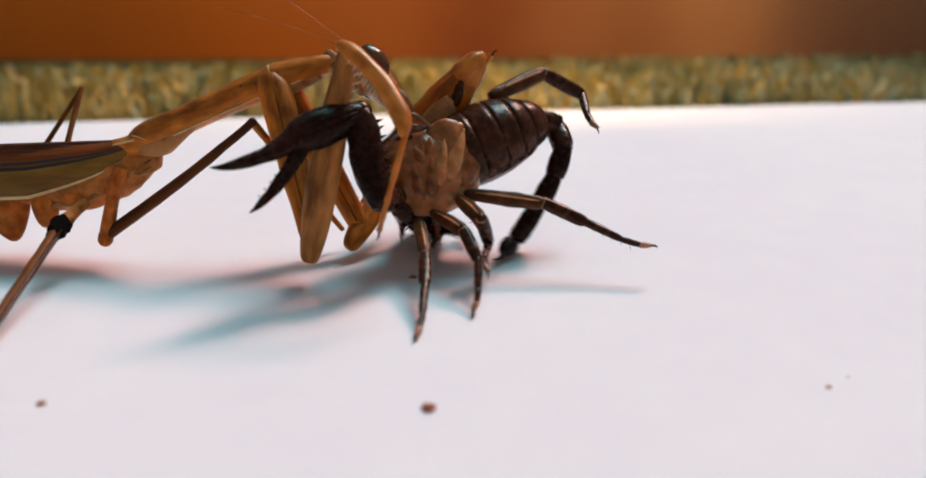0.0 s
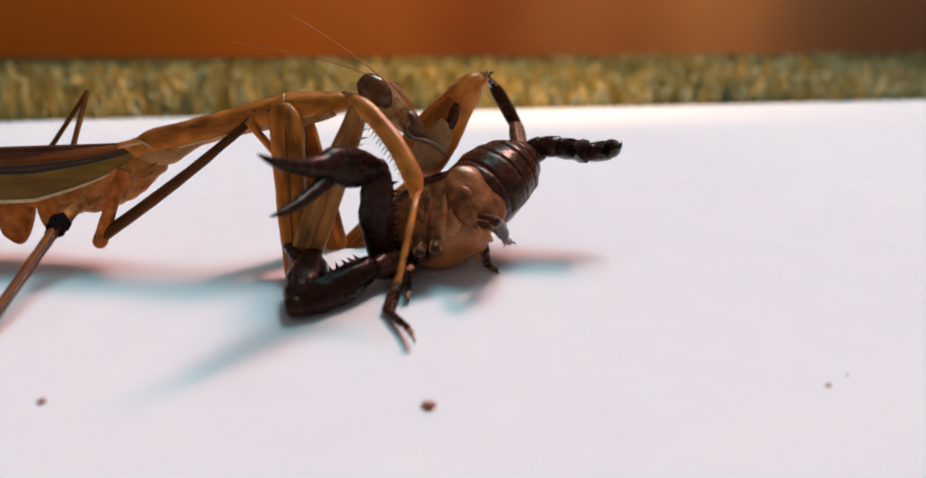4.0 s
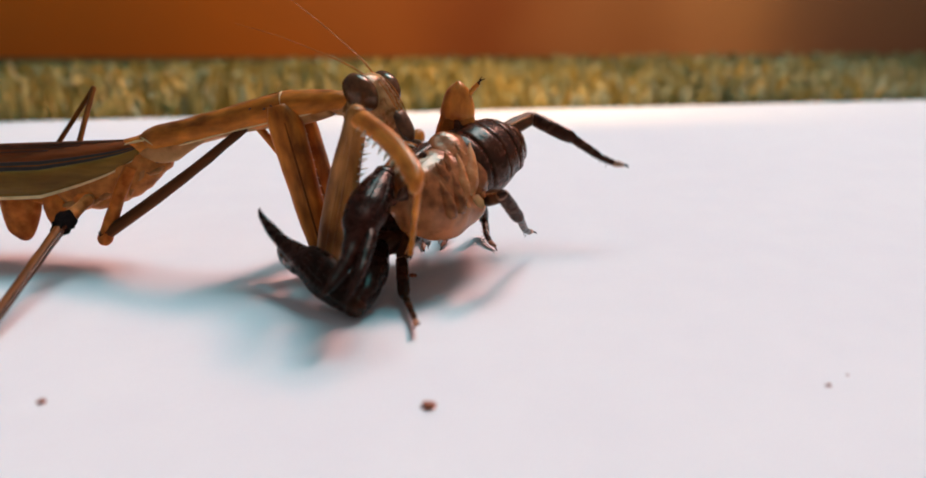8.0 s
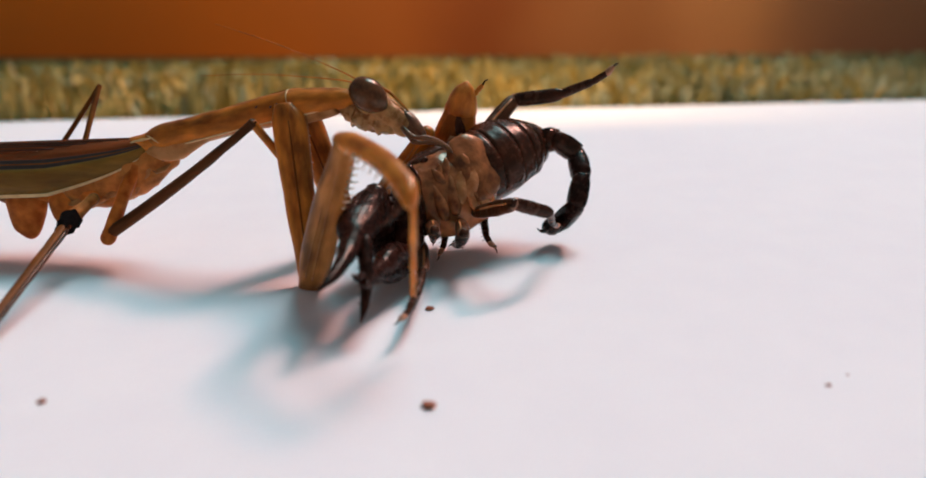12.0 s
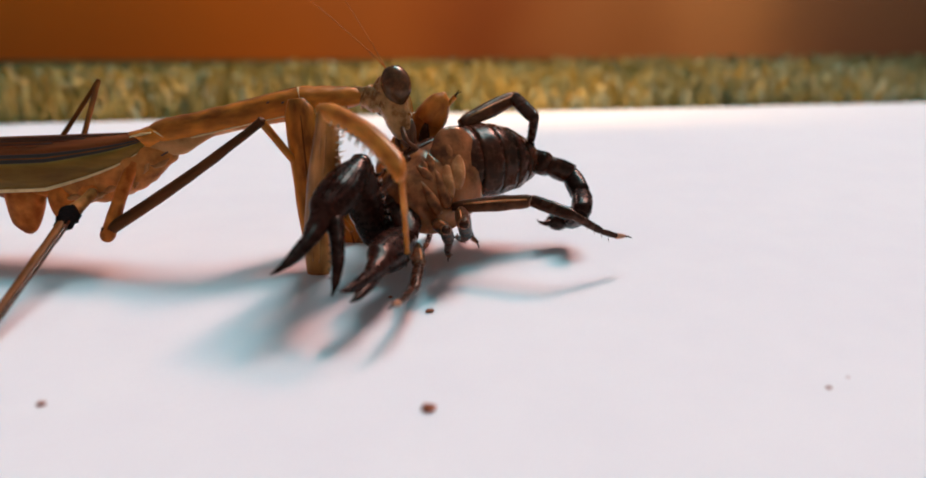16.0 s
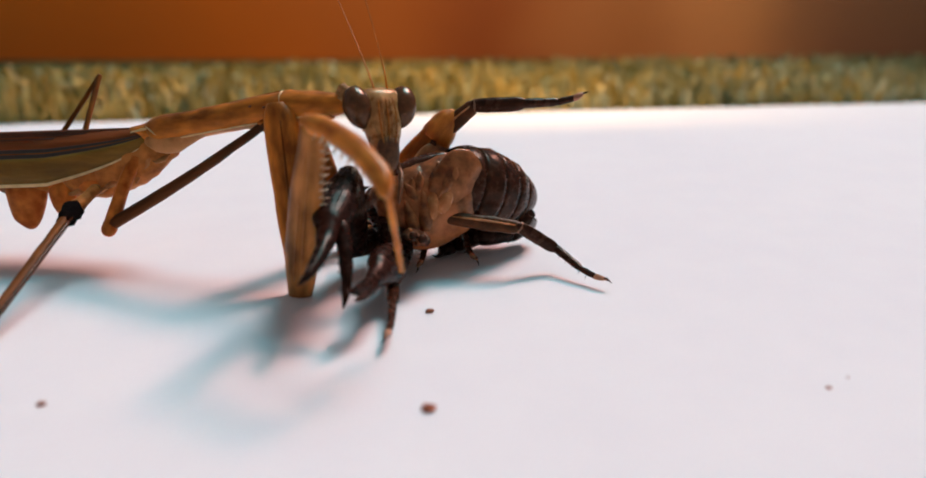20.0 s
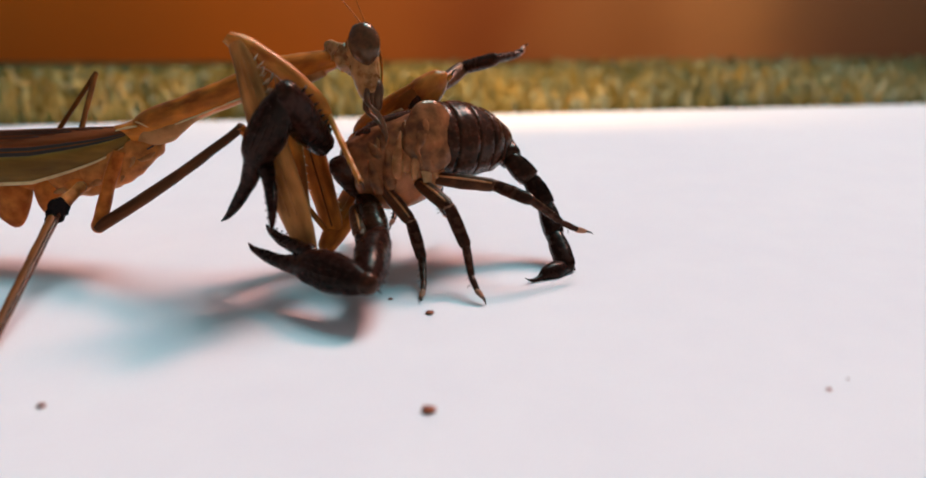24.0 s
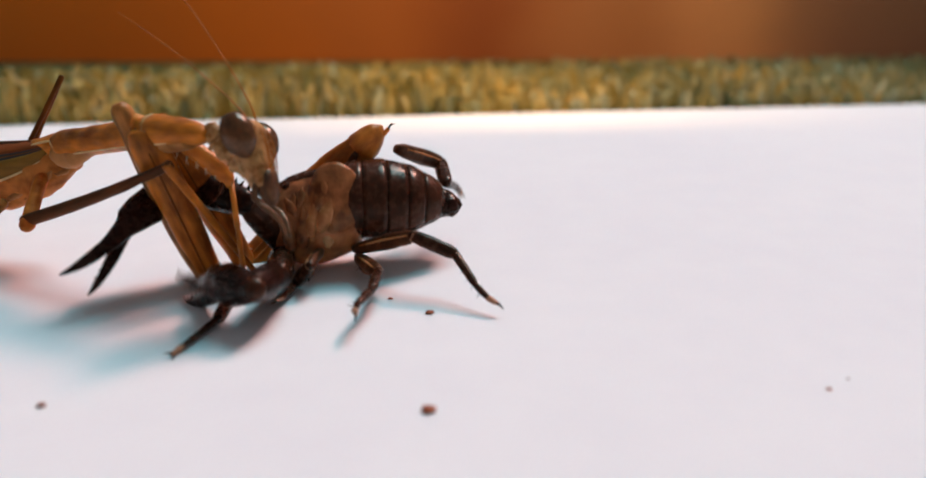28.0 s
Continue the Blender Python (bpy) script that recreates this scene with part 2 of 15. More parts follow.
def grass_mat():
    rng = random.Random(4)
    verts, faces, slots = [], [], []
    for k in range(5600):
        x = rng.uniform(-260, 290)
        d = rng.random() ** 1.5
        y = 188 + (x + 150) * 0.142 + 1.5 + 125 * d
        h = (rng.uniform(4.5, 8) if rng.random() < 0.86 else rng.uniform(8, 12)) * (1 - 0.72 * d) * (0.8 + 0.4 * noise.noise(Vector((x * 0.03, y * 0.03, 0))))
        w = rng.uniform(0.6, 1.6)
        a = rng.uniform(0, math.pi)
        lx, ly = rng.gauss(0, 1.5), rng.gauss(0, 1.5)
        dx, dy = math.cos(a) * w, math.sin(a) * w
        i = len(verts)
        for z, s, t in ((-1.3, 1, 0), (h * 0.55, 0.85, 0.35), (h, 0.12, 1)):
            verts += [((x + lx * t - dx * s) * 0.001, (y + ly * t - dy * s) * 0.001, z * 0.001), ((x + lx * t + dx * s) * 0.001, (y + ly * t + dy * s) * 0.001, z * 0.001)]
        faces += [(i, i + 1, i + 3, i + 2), (i + 2, i + 3, i + 5, i + 4)]
        slots += [int(rng.random() < 0.22 + 0.0045 * max(0, x + 20))] * 2
    me = bpy.data.meshes.new("grass")
    me.from_pydata(verts, [], faces)
    me.materials.append(GRASS)
    me.materials.append(GREENGRASS)
    me.polygons.foreach_set("material_index", slots)
    return tagged(new("grass", me), "short yellow green grass behind the white card", "grass", kind="stuff")


grass_mat()


# ---- the mantis ----
mantis = new("mantis")
mantis.matrix_world = m(-50, 99, 0)
tagged(mantis, "brown praying mantis gripping and eating a scorpion", "mantis")


def sheet(f, nu, nv, thick):
    """A curved sheet with thickness over f(u, v) -> millimetres, u and v from 0 to 1."""
    bm = bmesh.new()
    g = [[bm.verts.new(Vector(f(i / nu, j / nv)) * 0.001) for j in range(nv + 1)] for i in range(nu + 1)]
    for i in range(nu):
        for j in range(nv):
            bm.faces.new((g[i][j], g[i + 1][j], g[i + 1][j + 1], g[i][j + 1]))
    bmesh.ops.recalc_face_normals(bm, faces=bm.faces)
    bmesh.ops.solidify(bm, geom=bm.faces[:], thickness=thick * 0.001)
    return bm


def wing_edge(u, v, side):
    """The folded fore wing: u back along the body, v from the midline down its side."""
    x = -0.3 - 46 * u
    grow = max(0.12, min(1.0, u / 0.27) ** 0.45)
    a = v * 1.75
    return (x, side * (0.25 + 3.9 * math.sin(min(a, 1.6)) * grow), 0.15 - 1.6 * u - grow * (1 - math.cos(a)) * 4.9 - grow * 0.6 * max(0, a - 1.3))


def mantis_body():
    body = part("thorax", loft([(0, 0.3, 0.3), (0.4, 0.3, 0.3)]), PEACH, mantis, "peach brown thorax", "mantis.body")
    # ring axes: first half size runs along world y here, second along z
    part("thorax_shell", rough_up(loft(smooth_secs([(-13.5, 1.8, 2.6, 0, -5.2), (-11, 2.4, 3.4, 0, -5.4), (-7.4, 2.6, 3.8, 0, -5.0), (-4.9, 2.6, 3.7, 0, -4.5), (-2.0, 2.3, 2.9, 0, -3.9), (0.1, 1.8, 2.2, 0, -3.1), (1.9, 1.2, 1.3, 0, -2.4), (2.7, 0.5, 0.5, 0, -2.0)], 8), 36), 1.8, 0.4), PEACH, body, "orange brown thorax skin")
    # creases of the flank
    for x, z, L, r, turn, mt in ((0.6, -3.6, 1.5, 0.34, 28, PALETAN), (-1.6, -4.6, 2.2, 0.42, 58, PALETAN), (-3.4, -4.9, 2.3, 0.40, 62, PEACH), (-5.4, -6.4, 2.2, 0.45, 35, PALETAN), (-8.6, -7.4, 2.6, 0.45, 8, PALETAN), (0.3, -2.6, 1.6, 0.12, 20, DARKLINE), (-1.0, -3.0, 1.5, 0.10, -38, DARKLINE)):
        part("flank_fold", rough_up(loft(smooth_secs([(-L, 0.08, 0.08), (-L * 0.4, r, r * 0.6, 0.12), (L * 0.4, r, r * 0.6, -0.1), (L, 0.08, 0.08)], 4), 10), 0.8, 0.2), mt, body).matrix_basis = m(x, -1.55 - 0.09 * abs(min(x, 0)) if x > -6 else -2.35, z, 90, 0, 0) @ m(0, 0, 0, 0, 0, turn)
    for k in range(9):
        x = -7 - 4.4 * k
        r = 3.0 - 0.06 * k
        part("abdomen_ring", rough_up(loft(smooth_secs([(x + 0.6, r * 0.8, r * 0.75, 0, -4.9), (x - 1.2, r, r * 0.95, 0, -5.1), (x - 3.6, r * 1.04, r, 0, -5.3), (x - 4.6, r * 0.85, r * 0.8, 0, -5.2)], 3), 16), 2.5, 0.15), LOBE if k % 2 else PEACH, body, "orange brown abdomen ring")
    for x, z, h, w in ((-16.6, -8.9, 3.6, 2.4), (-12.0, -8.4, 2.3, 1.6), (-8.6, -6.6, 1.3, 1.4)):
        part("leg_base_lobe", rough_up(loft(smooth_secs([(x - w, 0.3, h * 0.35, -1.6, z + h * 0.5), (x - w * 0.7, 0.8, h * 0.85, -1.8, z + h * 0.1), (x, 1.0, h, -1.9, z), (x + w * 0.7, 0.8, h * 0.8, -1.8, z + h * 0.2), (x + w, 0.3, h * 0.35, -1.6, z + h * 0.6)], 4), 20), 2.2, 0.4), LOBE, body, "orange leg base lobe")
    part("collar", rough_up(loft(smooth_secs([(-3.2, 0.9, 0.7, 0, -0.5), (-1.4, 1.5, 1.2, 0, -0.5), (0.2, 1.6, 1.5, 0, -0.4), (1.4, 1.1, 1.1, 0, -0.1)], 4), 18), 1.0, 0.15), TAN, body, "creased collar")
    part("collar_rim", rough_up(loft(smooth_secs([(-1.5, 0.08, 0.08), (0, 0.15, 0.14, 0.06), (1.3, 0.1, 0.1)], 4), 8), 0.8, 0.08), CREAM, body, "pale crease").matrix_basis = m(-1.2, -1.55, 0.1, 90, 0, 0) @ m(0, 0, 0, 0, 0, 12)
    for side in (-1, 1):
        for name, mt, v0, v1, lift in (("wing_top", WINGTOP, 0.0, 0.48, 0.0), ("wing_dark_line", DARKLINE, 0.48, 0.54, 0.03), ("wing_vein", OLIVE, 0.54, 0.56, 0.07), ("wing_dark_stripe", DARKLINE, 0.56, 0.62, 0.03), ("wing_side", WINGSIDE, 0.62, 0.955, 0.0), ("wing_edge", CREAM, 0.955, 1.0, 0.08)):
            part(name, sheet(lambda u, v: wing_edge(u, v0 + (v1 - v0) * v, side), 30, 5, 0.16 + lift), mt, body)
    for k in range(7):
        u0 = 0.05 + k * 0.04
        part("wing_crossvein", sheet(lambda u, v: tuple(Vector(wing_edge(u0 + 0.9 * u * (1 - u0), 0.06 + 0.045 * k + 0.01 * v, -1)) + Vector((0, -0.06, 0.06))), 24, 1, 0.07), DARKLINE if k % 2 else WINGTOP, body)


mantis_body()


def mantis_pronotum():
    secs = [(-0.8, 0.7, 0.9, -0.3), (0.4, 1.4, 1.5, -0.5), (2.2, 1.75, 1.75, -0.6), (6, 1.65, 1.6, -0.6), (12, 1.7, 1.65, -0.5), (17.5, 1.9, 1.9, -0.45), (20.4, 2.0, 2.25, -0.6), (22.5, 1.75, 2.05, -0.8), (25.6, 1.4, 1.65, -1.05), (27.4, 1.0, 1.25, -1.25), (28.2, 0.5, 0.7, -1.35)]
    secs = [(0.93 * q[0], *q[1:]) for q in secs]
    sh = part("pronotum", rough_up(loft(smooth_secs(secs, 8), 26, power=2.2), 1.6, 0.16), TAN, mantis, "long tan brown neck shield", "mantis.pronotum")
    for s in (-1, 1):
        edge = [(2.2, 0.1, 0.12, -2.15, s * 0.9), (6, 0.1, 0.12, -2.05, s * 0.95), (12, 0.1, 0.13, -1.95, s * 1.0), (16.7, 0.12, 0.15, -2.0, s * 1.2), (19.1, 0.12, 0.16, -2.15, s * 1.5), (22.3, 0.1, 0.14, -2.05, s * 1.2), (25.5, 0.08, 0.1, -1.95, s * 0.8)]
        part("shield_rim", loft(smooth_secs(edge, 5), 8), CREAM, sh, "pale rim")
        part("hind_rim", loft(smooth_secs([(-0.75, 0.09, 0.09, 0.1, s * 0.75), (0.2, 0.13, 0.13, -0.5, s * 1.45), (1.2, 0.13, 0.13, -1.4, s * 1.35), (2.3, 0.1, 0.1, -2.15, s * 0.85)], 5), 8), CREAM, sh, "pale slanted rim")
    part("keel", loft(smooth_secs([(1, 0.1, 0.1, 1.0), (8, 0.16, 0.14, 1.02), (16, 0.16, 0.14, 1.38), (19, 0.1, 0.1, 1.42)], 4), 8), OLIVE, sh)
    part("groove", loft(smooth_secs([(18.1, 1.85, 1.95, -0.55), (18.3, 2.04, 2.27, -0.56), (18.5, 1.85, 1.95, -0.57)], 2), 20, power=2.4), CREAM, sh, "thin pale groove")
    part("chest_plate", rough_up(loft(smooth_secs([(-1.6, 0.6, 0.5, -1.7, 0.1), (0.2, 1.35, 1.0, -1.9, 0.1), (2.8, 1.4, 1.1, -2.2, 0.1), (5.4, 0.95, 0.95, -1.8, 0.1), (8.4, 0.55, 0.7, -1.3, 0.1), (10.5, 0.15, 0.2, -1.1, 0.1)], 6), 20), 1.4, 0.2), PALETAN, sh, "pale tan chest plate")
    part("underside", rough_up(loft(smooth_secs([(1, 0.8, 1.1, -1.2), (8, 0.75, 1.0, -1.1), (16, 0.9, 1.2, -1.6), (19.5, 1.2, 1.5, -1.8), (23.7, 0.8, 1.1, -1.9)], 5), 14), 2, 0.15), PALETAN, sh)
    rng = random.Random(2)
    for k in range(5):
        part("dark_fleck", loft([(-0.22, 0.03, 0.03), (0, 0.12, 0.05), (0.22, 0.03, 0.03)], 6), DARKLINE, sh).matrix_basis = m(rng.uniform(14, 19), rng.uniform(-0.8, 0.1), 1.93, 0, 0, rng.uniform(-40, 40))


mantis_pronotum()


def mantis_head():
    secs = [(-4.9, 0.5, 1.1), (-4.3, 1.6, 2.7), (-2.9, 2.2, 3.2), (-0.9, 2.1, 2.8), (1.3, 1.85, 2.25), (3.0, 1.6, 1.75), (4.1, 1.1, 1.2), (4.6, 0.4, 0.5)]
    hd = part("head", rough_up(loft([[0.88 * v for v in q] for q in smooth_secs(secs, 6)], 26), 1.3, 0.14), FACE, mantis, "brown triangular head, turning while it feeds", "mantis.head")
    for s in (-1, 1):
        bm = loft(smooth_secs([(-2.45, 0.15, 0.15), (-2.1, 1.1, 0.95), (-0.6, 1.85, 1.6), (1.1, 1.6, 1.4), (2.1, 0.75, 0.7), (2.45, 0.15, 0.15)], 4), 18)
        eye = part("eye", bm, EYE, hd, "large glossy dark brown eye")
        eye.matrix_basis = m(-2.0, 0.2, s * 2.65, s * 8, s * 12, 0)
        part("mandible", rough_up(loft(smooth_secs([(2.6, 0.5, 0.5, 0.2, s * 0.7), (3.6, 0.75, 0.6, 0.1, s * 0.6), (4.6, 0.5, 0.4, 0.0, s * 0.4), (5.4, 0.12, 0.12, 0.1, s * 0.15)], 3), 10), 0.8, 0.1), DARKHEAD, hd, "dark jaw")
        part("palp", loft(smooth_secs([(2.6, 0.3, 0.3, -0.3, s * 1.0), (4.2, 0.38, 0.36, -0.7, s * 1.5), (5.0, 0.28, 0.28, -0.5, s * 1.55), (5.8, 0.36, 0.34, 0.1, s * 1.4), (7.2, 0.28, 0.28, 0.7, s * 0.9), (8.6, 0.22, 0.22, 0.8, s * 0.5), (9.2, 0.05, 0.05, 0.7, s * 0.4)], 4), 8), DARKHEAD, hd)
        ant = [(0, 0.13, 0.13), (-3, 0.09, 0.09, 0.2), (-8, 0.06, 0.06, -0.3), (-14, 0.05, 0.05, -1.2), (-21, 0.03, 0.03, -2.8)]
        part("antenna", loft(smooth_secs(ant, 8), 6), TAN, hd, "thread-thin antenna").matrix_basis = m(-3.0, 1.2, s * 0.7, s * 12, 0, 14 + 9 * s)
        part("antenna_socket", loft(smooth_secs([(-0.4, 0.1, 0.1), (-0.2, 0.3, 0.3), (0.3, 0.2, 0.2)], 2), 8), DARKHEAD, hd).matrix_basis = m(-2.6, 1.3, s * 0.7, 0, 0, 60)
    part("face_plate", rough_up(loft(smooth_secs([(-1.0, 0.2, 0.6, 1.55), (0.2, 0.35, 1.45, 1.35), (1.5, 0.3, 1.1, 1.15), (2.6, 0.1, 0.5, 1.0)], 3), 12), 0.8, 0.08), FACE, hd)
    for k in range(5):
        part("face_stripe", loft(smooth_secs([(-2.6, 0.05, 0.05, 2.02, (k - 2) * 0.42), (-0.6, 0.08, 0.09, 2.08, (k - 2) * 0.5), (1.6, 0.06, 0.08, 1.72, (k - 2) * 0.42), (2.8, 0.03, 0.03, 1.45, (k - 2) * 0.3)], 4), 6), FACE if k % 2 else TAN, hd)
    part("lip", rough_up(loft(smooth_secs([(1.5, 0.4, 0.8, 1.0), (2.4, 0.75, 1.3, 0.95), (3.6, 0.8, 1.35, 0.7), (4.8, 0.6, 0.95, 0.5), (5.5, 0.15, 0.2, 0.4)], 3), 12), 0.8, 0.08), DARKHEAD, hd)


mantis_head()
part("neck", rough_up(loft(smooth_secs([(-1.2, 0.7, 0.8), (0, 1.15, 1.25), (1.6, 1.55, 1.6), (3.6, 1.5, 1.6), (5.2, 1.2, 1.3), (6.2, 0.5, 0.5)], 4), 22), 0.9, 0.42), FACE, mantis, "brown wrinkled neck", "mantis.neck")
for k in range(3):
    part("neck_fold", rough_up(loft(smooth_secs([(-0.35, 1.0, 1.1), (0, 1.62, 1.68), (0.35, 1.0, 1.1)], 3), 20), 0.7, 0.3), TAN if k % 2 else FACE, P["mantis.neck"]).matrix_basis = m(0.9 + 1.45 * k, 0, 0, 0, 6 - 8 * k, 10 * k - 8)


def raptor_leg(pre, coxa_mt, label):
    """A grasping fore leg: coxa, spined femur, hooked tibia, jointed foot."""
    cx = part("fore_coxa", rough_up(loft(smooth_secs([(-1.2, 1.2, 1.2, -0.3), (0.8, 2.0, 1.5), (5, 2.0, 1.4), (12, 1.7, 1.2), (18, 1.4, 1.1), (20, 1.15, 1.0), (20.8, 0.4, 0.4)], 5), 16, power=2.5), 3, 0.12), coxa_mt, mantis, label, pre + ".coxa")
    for k in range(15):
        x = 2.6 + k * 1.05
        part("coxa_spine", cone((x, 1.75 - 0.03 * k, 0.1), (x + 0.3, 2.2 - 0.03 * k + 0.12 * (k % 3 == 0), 0.1), 0.13), SPINE, cx)
    part("coxa_ridge", loft(smooth_secs([(1, 0.12, 0.12, 0.2, 1.42), (10, 0.12, 0.12, 0.1, 1.26), (19, 0.1, 0.1, 0, 1.05)], 4), 6), OLIVE, cx)
    L = LENS[pre]
    fm = part("fore_femur", rough_up(loft(smooth_secs([(-2.7, 0.7, 0.6), (-2.0, 1.15, 0.9), (0.3, 1.5, 1.1), (4, 1.85, 1.35, 0.1), (9, 1.85, 1.4, 0.15), (15, 1.6, 1.25, 0.1), (L - 3, 1.3, 1.1), (L - 0.6, 1.15, 1.05), (L + 0.3, 0.6, 0.6)], 5), 16, power=2.3), 3, 0.12), FEMUR if pre == "nf" else TAN, mantis, "olive brown spined thigh", pre + ".femur")
    for k in range(8):
        x = L - 2.6 - k * 0.95
        big = 0.5 * (k % 2)
        for z in (-0.55, 0.55):
            part("femur_spine", cone((x, -1.2 - 0.03 * k, z), (x + 0.5, -1.85 - 0.03 * k - big * 0.7, z * 1.1), 0.13), SPINE, fm)
    for y, z in ((0.5, 1.36), (-0.3, 1.40)):
        part("femur_ridge", loft(smooth_secs([(2, 0.1, 0.1, y, z - 0.15), (8, 0.12, 0.12, y, z), (15, 0.1, 0.1, y * 0.8, z - 0.2), (L - 2, 0.08, 0.08, y * 0.6, z - 0.4)], 4), 6), FEMUR, fm)
    T = LENS[pre + "t"]
    if pre == "nf":
        w, arch = 0.97, 1.0
        tb = part("fore_tibia", rough_up(loft(smooth_secs([(-1.0, 0.75 * w, 0.8 * w, -0.25 * arch), (0.5, 1.15 * w, 1.05 * w, 0.1), (3, 1.1 * w, 0.95 * w, 0.55 * arch), (T * 0.55, 1.1 * w, 0.9 * w, 0.75 * arch), (T * 0.85, 1.15 * w, 0.9 * w, 0.3 * arch), (T, 0.95 * w, 0.8 * w, -0.3 * arch), (T + 0.7, 0.4 * w, 0.4 * w, -0.7 * arch)], 5), 16), 3, 0.08), TIBIA, mantis, "glossy orange curved shin", pre + ".tibia")
        for k in range(9):
            x = 1.6 + k * (T - 3.2) / 8
            for z in (-0.45, 0.45):
                part("tibia_spine", cone((x, -0.25, z), (x + 0.4, -1.15, z * 1.1), 0.14), SPINE, tb)
        part("hook", loft(smooth_secs([(0, 0.45, 0.4), (1.4, 0.3, 0.3, -0.2), (2.6, 0.16, 0.16, -0.8), (3.3, 0.04, 0.04, -1.5)], 3), 8), DARK, tb, "dark hook").matrix_basis = m(T - 0.4, -0.5, 0.2, 0, 0, -70)
    else:
        tb = part("fore_tibia", rough_up(loft(smooth_secs([(-3.2, 1.6, 1.0), (-1.8, 3.1, 1.7), (1, 3.3, 1.8), (4.5, 2.7, 1.7), (8, 1.9, 1.5), (9.8, 1.5, 1.3), (11, 0.7, 0.6)], 5), 18), 2, 0.16), TAN, mantis, "brown folded far knee", pre + ".tibia")
        part("knee_cap", rough_up(loft(smooth_secs([(6.6, 1.5, 1.25), (7.6, 2.1, 1.66), (9.4, 1.85, 1.55), (10.8, 1.15, 1.0), (11.6, 0.2, 0.2)], 4), 16), 1.2, 0.12), TIBIA, tb, "rounded orange knee cap")
        part("knee_rim", rough_up(loft(smooth_secs([(-2.4, 0.3, 0.3, 2.3, 0.4), (2, 0.55, 0.5, 2.55, 0.5), (6, 0.5, 0.5, 1.95, 0.6), (9, 0.3, 0.3, 1.3, 0.5)], 4), 10), 1.2, 0.12), TIBIA, tb)
        part("inner_skin", rough_up(loft(smooth_secs([(-2.6, 0.8, 0.2, -0.4, 1.5), (-0.6, 2.0, 0.4, -0.5, 1.75), (2.4, 1.8, 0.4, -0.5, 1.75), (4.6, 0.8, 0.25, -0.3, 1.7)], 4), 14), 1.2, 0.14), PALE, tb, "pale greyish skin inside the knee")
        # dark piece that stands in for the shade inside the folded knee
        part("crease_shade", rough_up(loft(smooth_secs([(3.6, 0.25, 0.2, -1.0, 1.75), (5.6, 0.75, 0.3, -0.5, 1.7), (7.2, 0.3, 0.2, 0.1, 1.65)], 3), 10), 1.0, 0.1), DARK, tb)
    F = LENS[pre + "f"]
    cuts = [0, 0.5, 0.72, 0.88, 1.0]
    secs = []
    for a, b in zip(cuts, cuts[1:]):
        secs += [(F * a + 0.02, 0.34 - 0.08 * a, 0.32 - 0.08 * a), (F * (a * 0.4 + b * 0.6), 0.37 - 0.08 * b, 0.34 - 0.08 * b), (F * b - 0.1, 0.42 - 0.08 * b, 0.38 - 0.08 * b)]
    ta = part("fore_foot", loft(secs, 10), TIBIA, mantis, "thin jointed orange foot", pre + ".tarsus")
    for z in (-1, 1):
        part("claw_tip", loft(smooth_secs([(0, 0.14, 0.12), (0.6, 0.1, 0.09, 0.12), (1.1, 0.03, 0.03, -0.05)], 3), 6), DARK, ta).matrix_basis = m(F - 0.1, 0, 0.15 * z, 0, z * 25, 0)


LENS = {"nf": 22.2, "nft": 12.6, "nff": 11.5, "ff": 22.0, "fft": 10.0, "fff": 2.4}
raptor_leg("nf", TAN, "tan brown fore leg base")
raptor_leg("ff", TAN, "tan brown far fore leg base")


def rod(name, key, length, r0, r1, mt, label, bend=0.0, knob=0.0):
    """A slim walking-leg segment, thicker at its ends."""
    secs = [(-r0 * 0.95, r0 * 0.3, r0 * 0.3), (-r0 * 0.6, r0 * 0.78, r0 * 0.78), (0, r0, r0), (length * 0.25, r0 * 0.95, r0 * 0.9, bend * 0.7), (length * 0.6, (r0 + r1) / 2, (r0 + r1) / 2, bend), (length - 1.2, r1, r1, bend * 0.2), (length, r1 * (1 + knob), r1 * (1 + knob)), (length + r1 * 0.6, r1 * 0.8, r1 * 0.8), (length + r1, r1 * 0.3, r1 * 0.3)]
    return part(name, rough_up(loft(smooth_secs(secs, 4), 12), 2.0, 0.08), mt, mantis, label, key)


part("mid_coxa", rough_up(loft(smooth_secs([(-2.8, 0.8, 0.8, 0.3), (-1.2, 0.85, 0.8, 0.15), (0.6, 0.8, 0.8), (2.4, 0.78, 0.78), (4.4, 0.82, 0.8), (5.8, 0.9, 0.85), (6.7, 0.9, 0.85), (7.3, 0.55, 0.55), (7.5, 0.2, 0.2)], 5), 16), 2.0, 0.12), LOBE, mantis, "orange bent leg base", "mid.coxa")
rod("mid_femur", "mid.femur", 23.2, 0.78, 0.52, SHANK, "slim brown middle thigh", -0.3, 0.2)
rod("mid_tibia", "mid.tibia", 18.0, 0.5, 0.35, TAN, "slim tan middle shin")
rod("hind_coxa", "hind.coxa", 3.7, 0.7, 0.8, PEACH, "brown hind leg base", 0, 0.2)
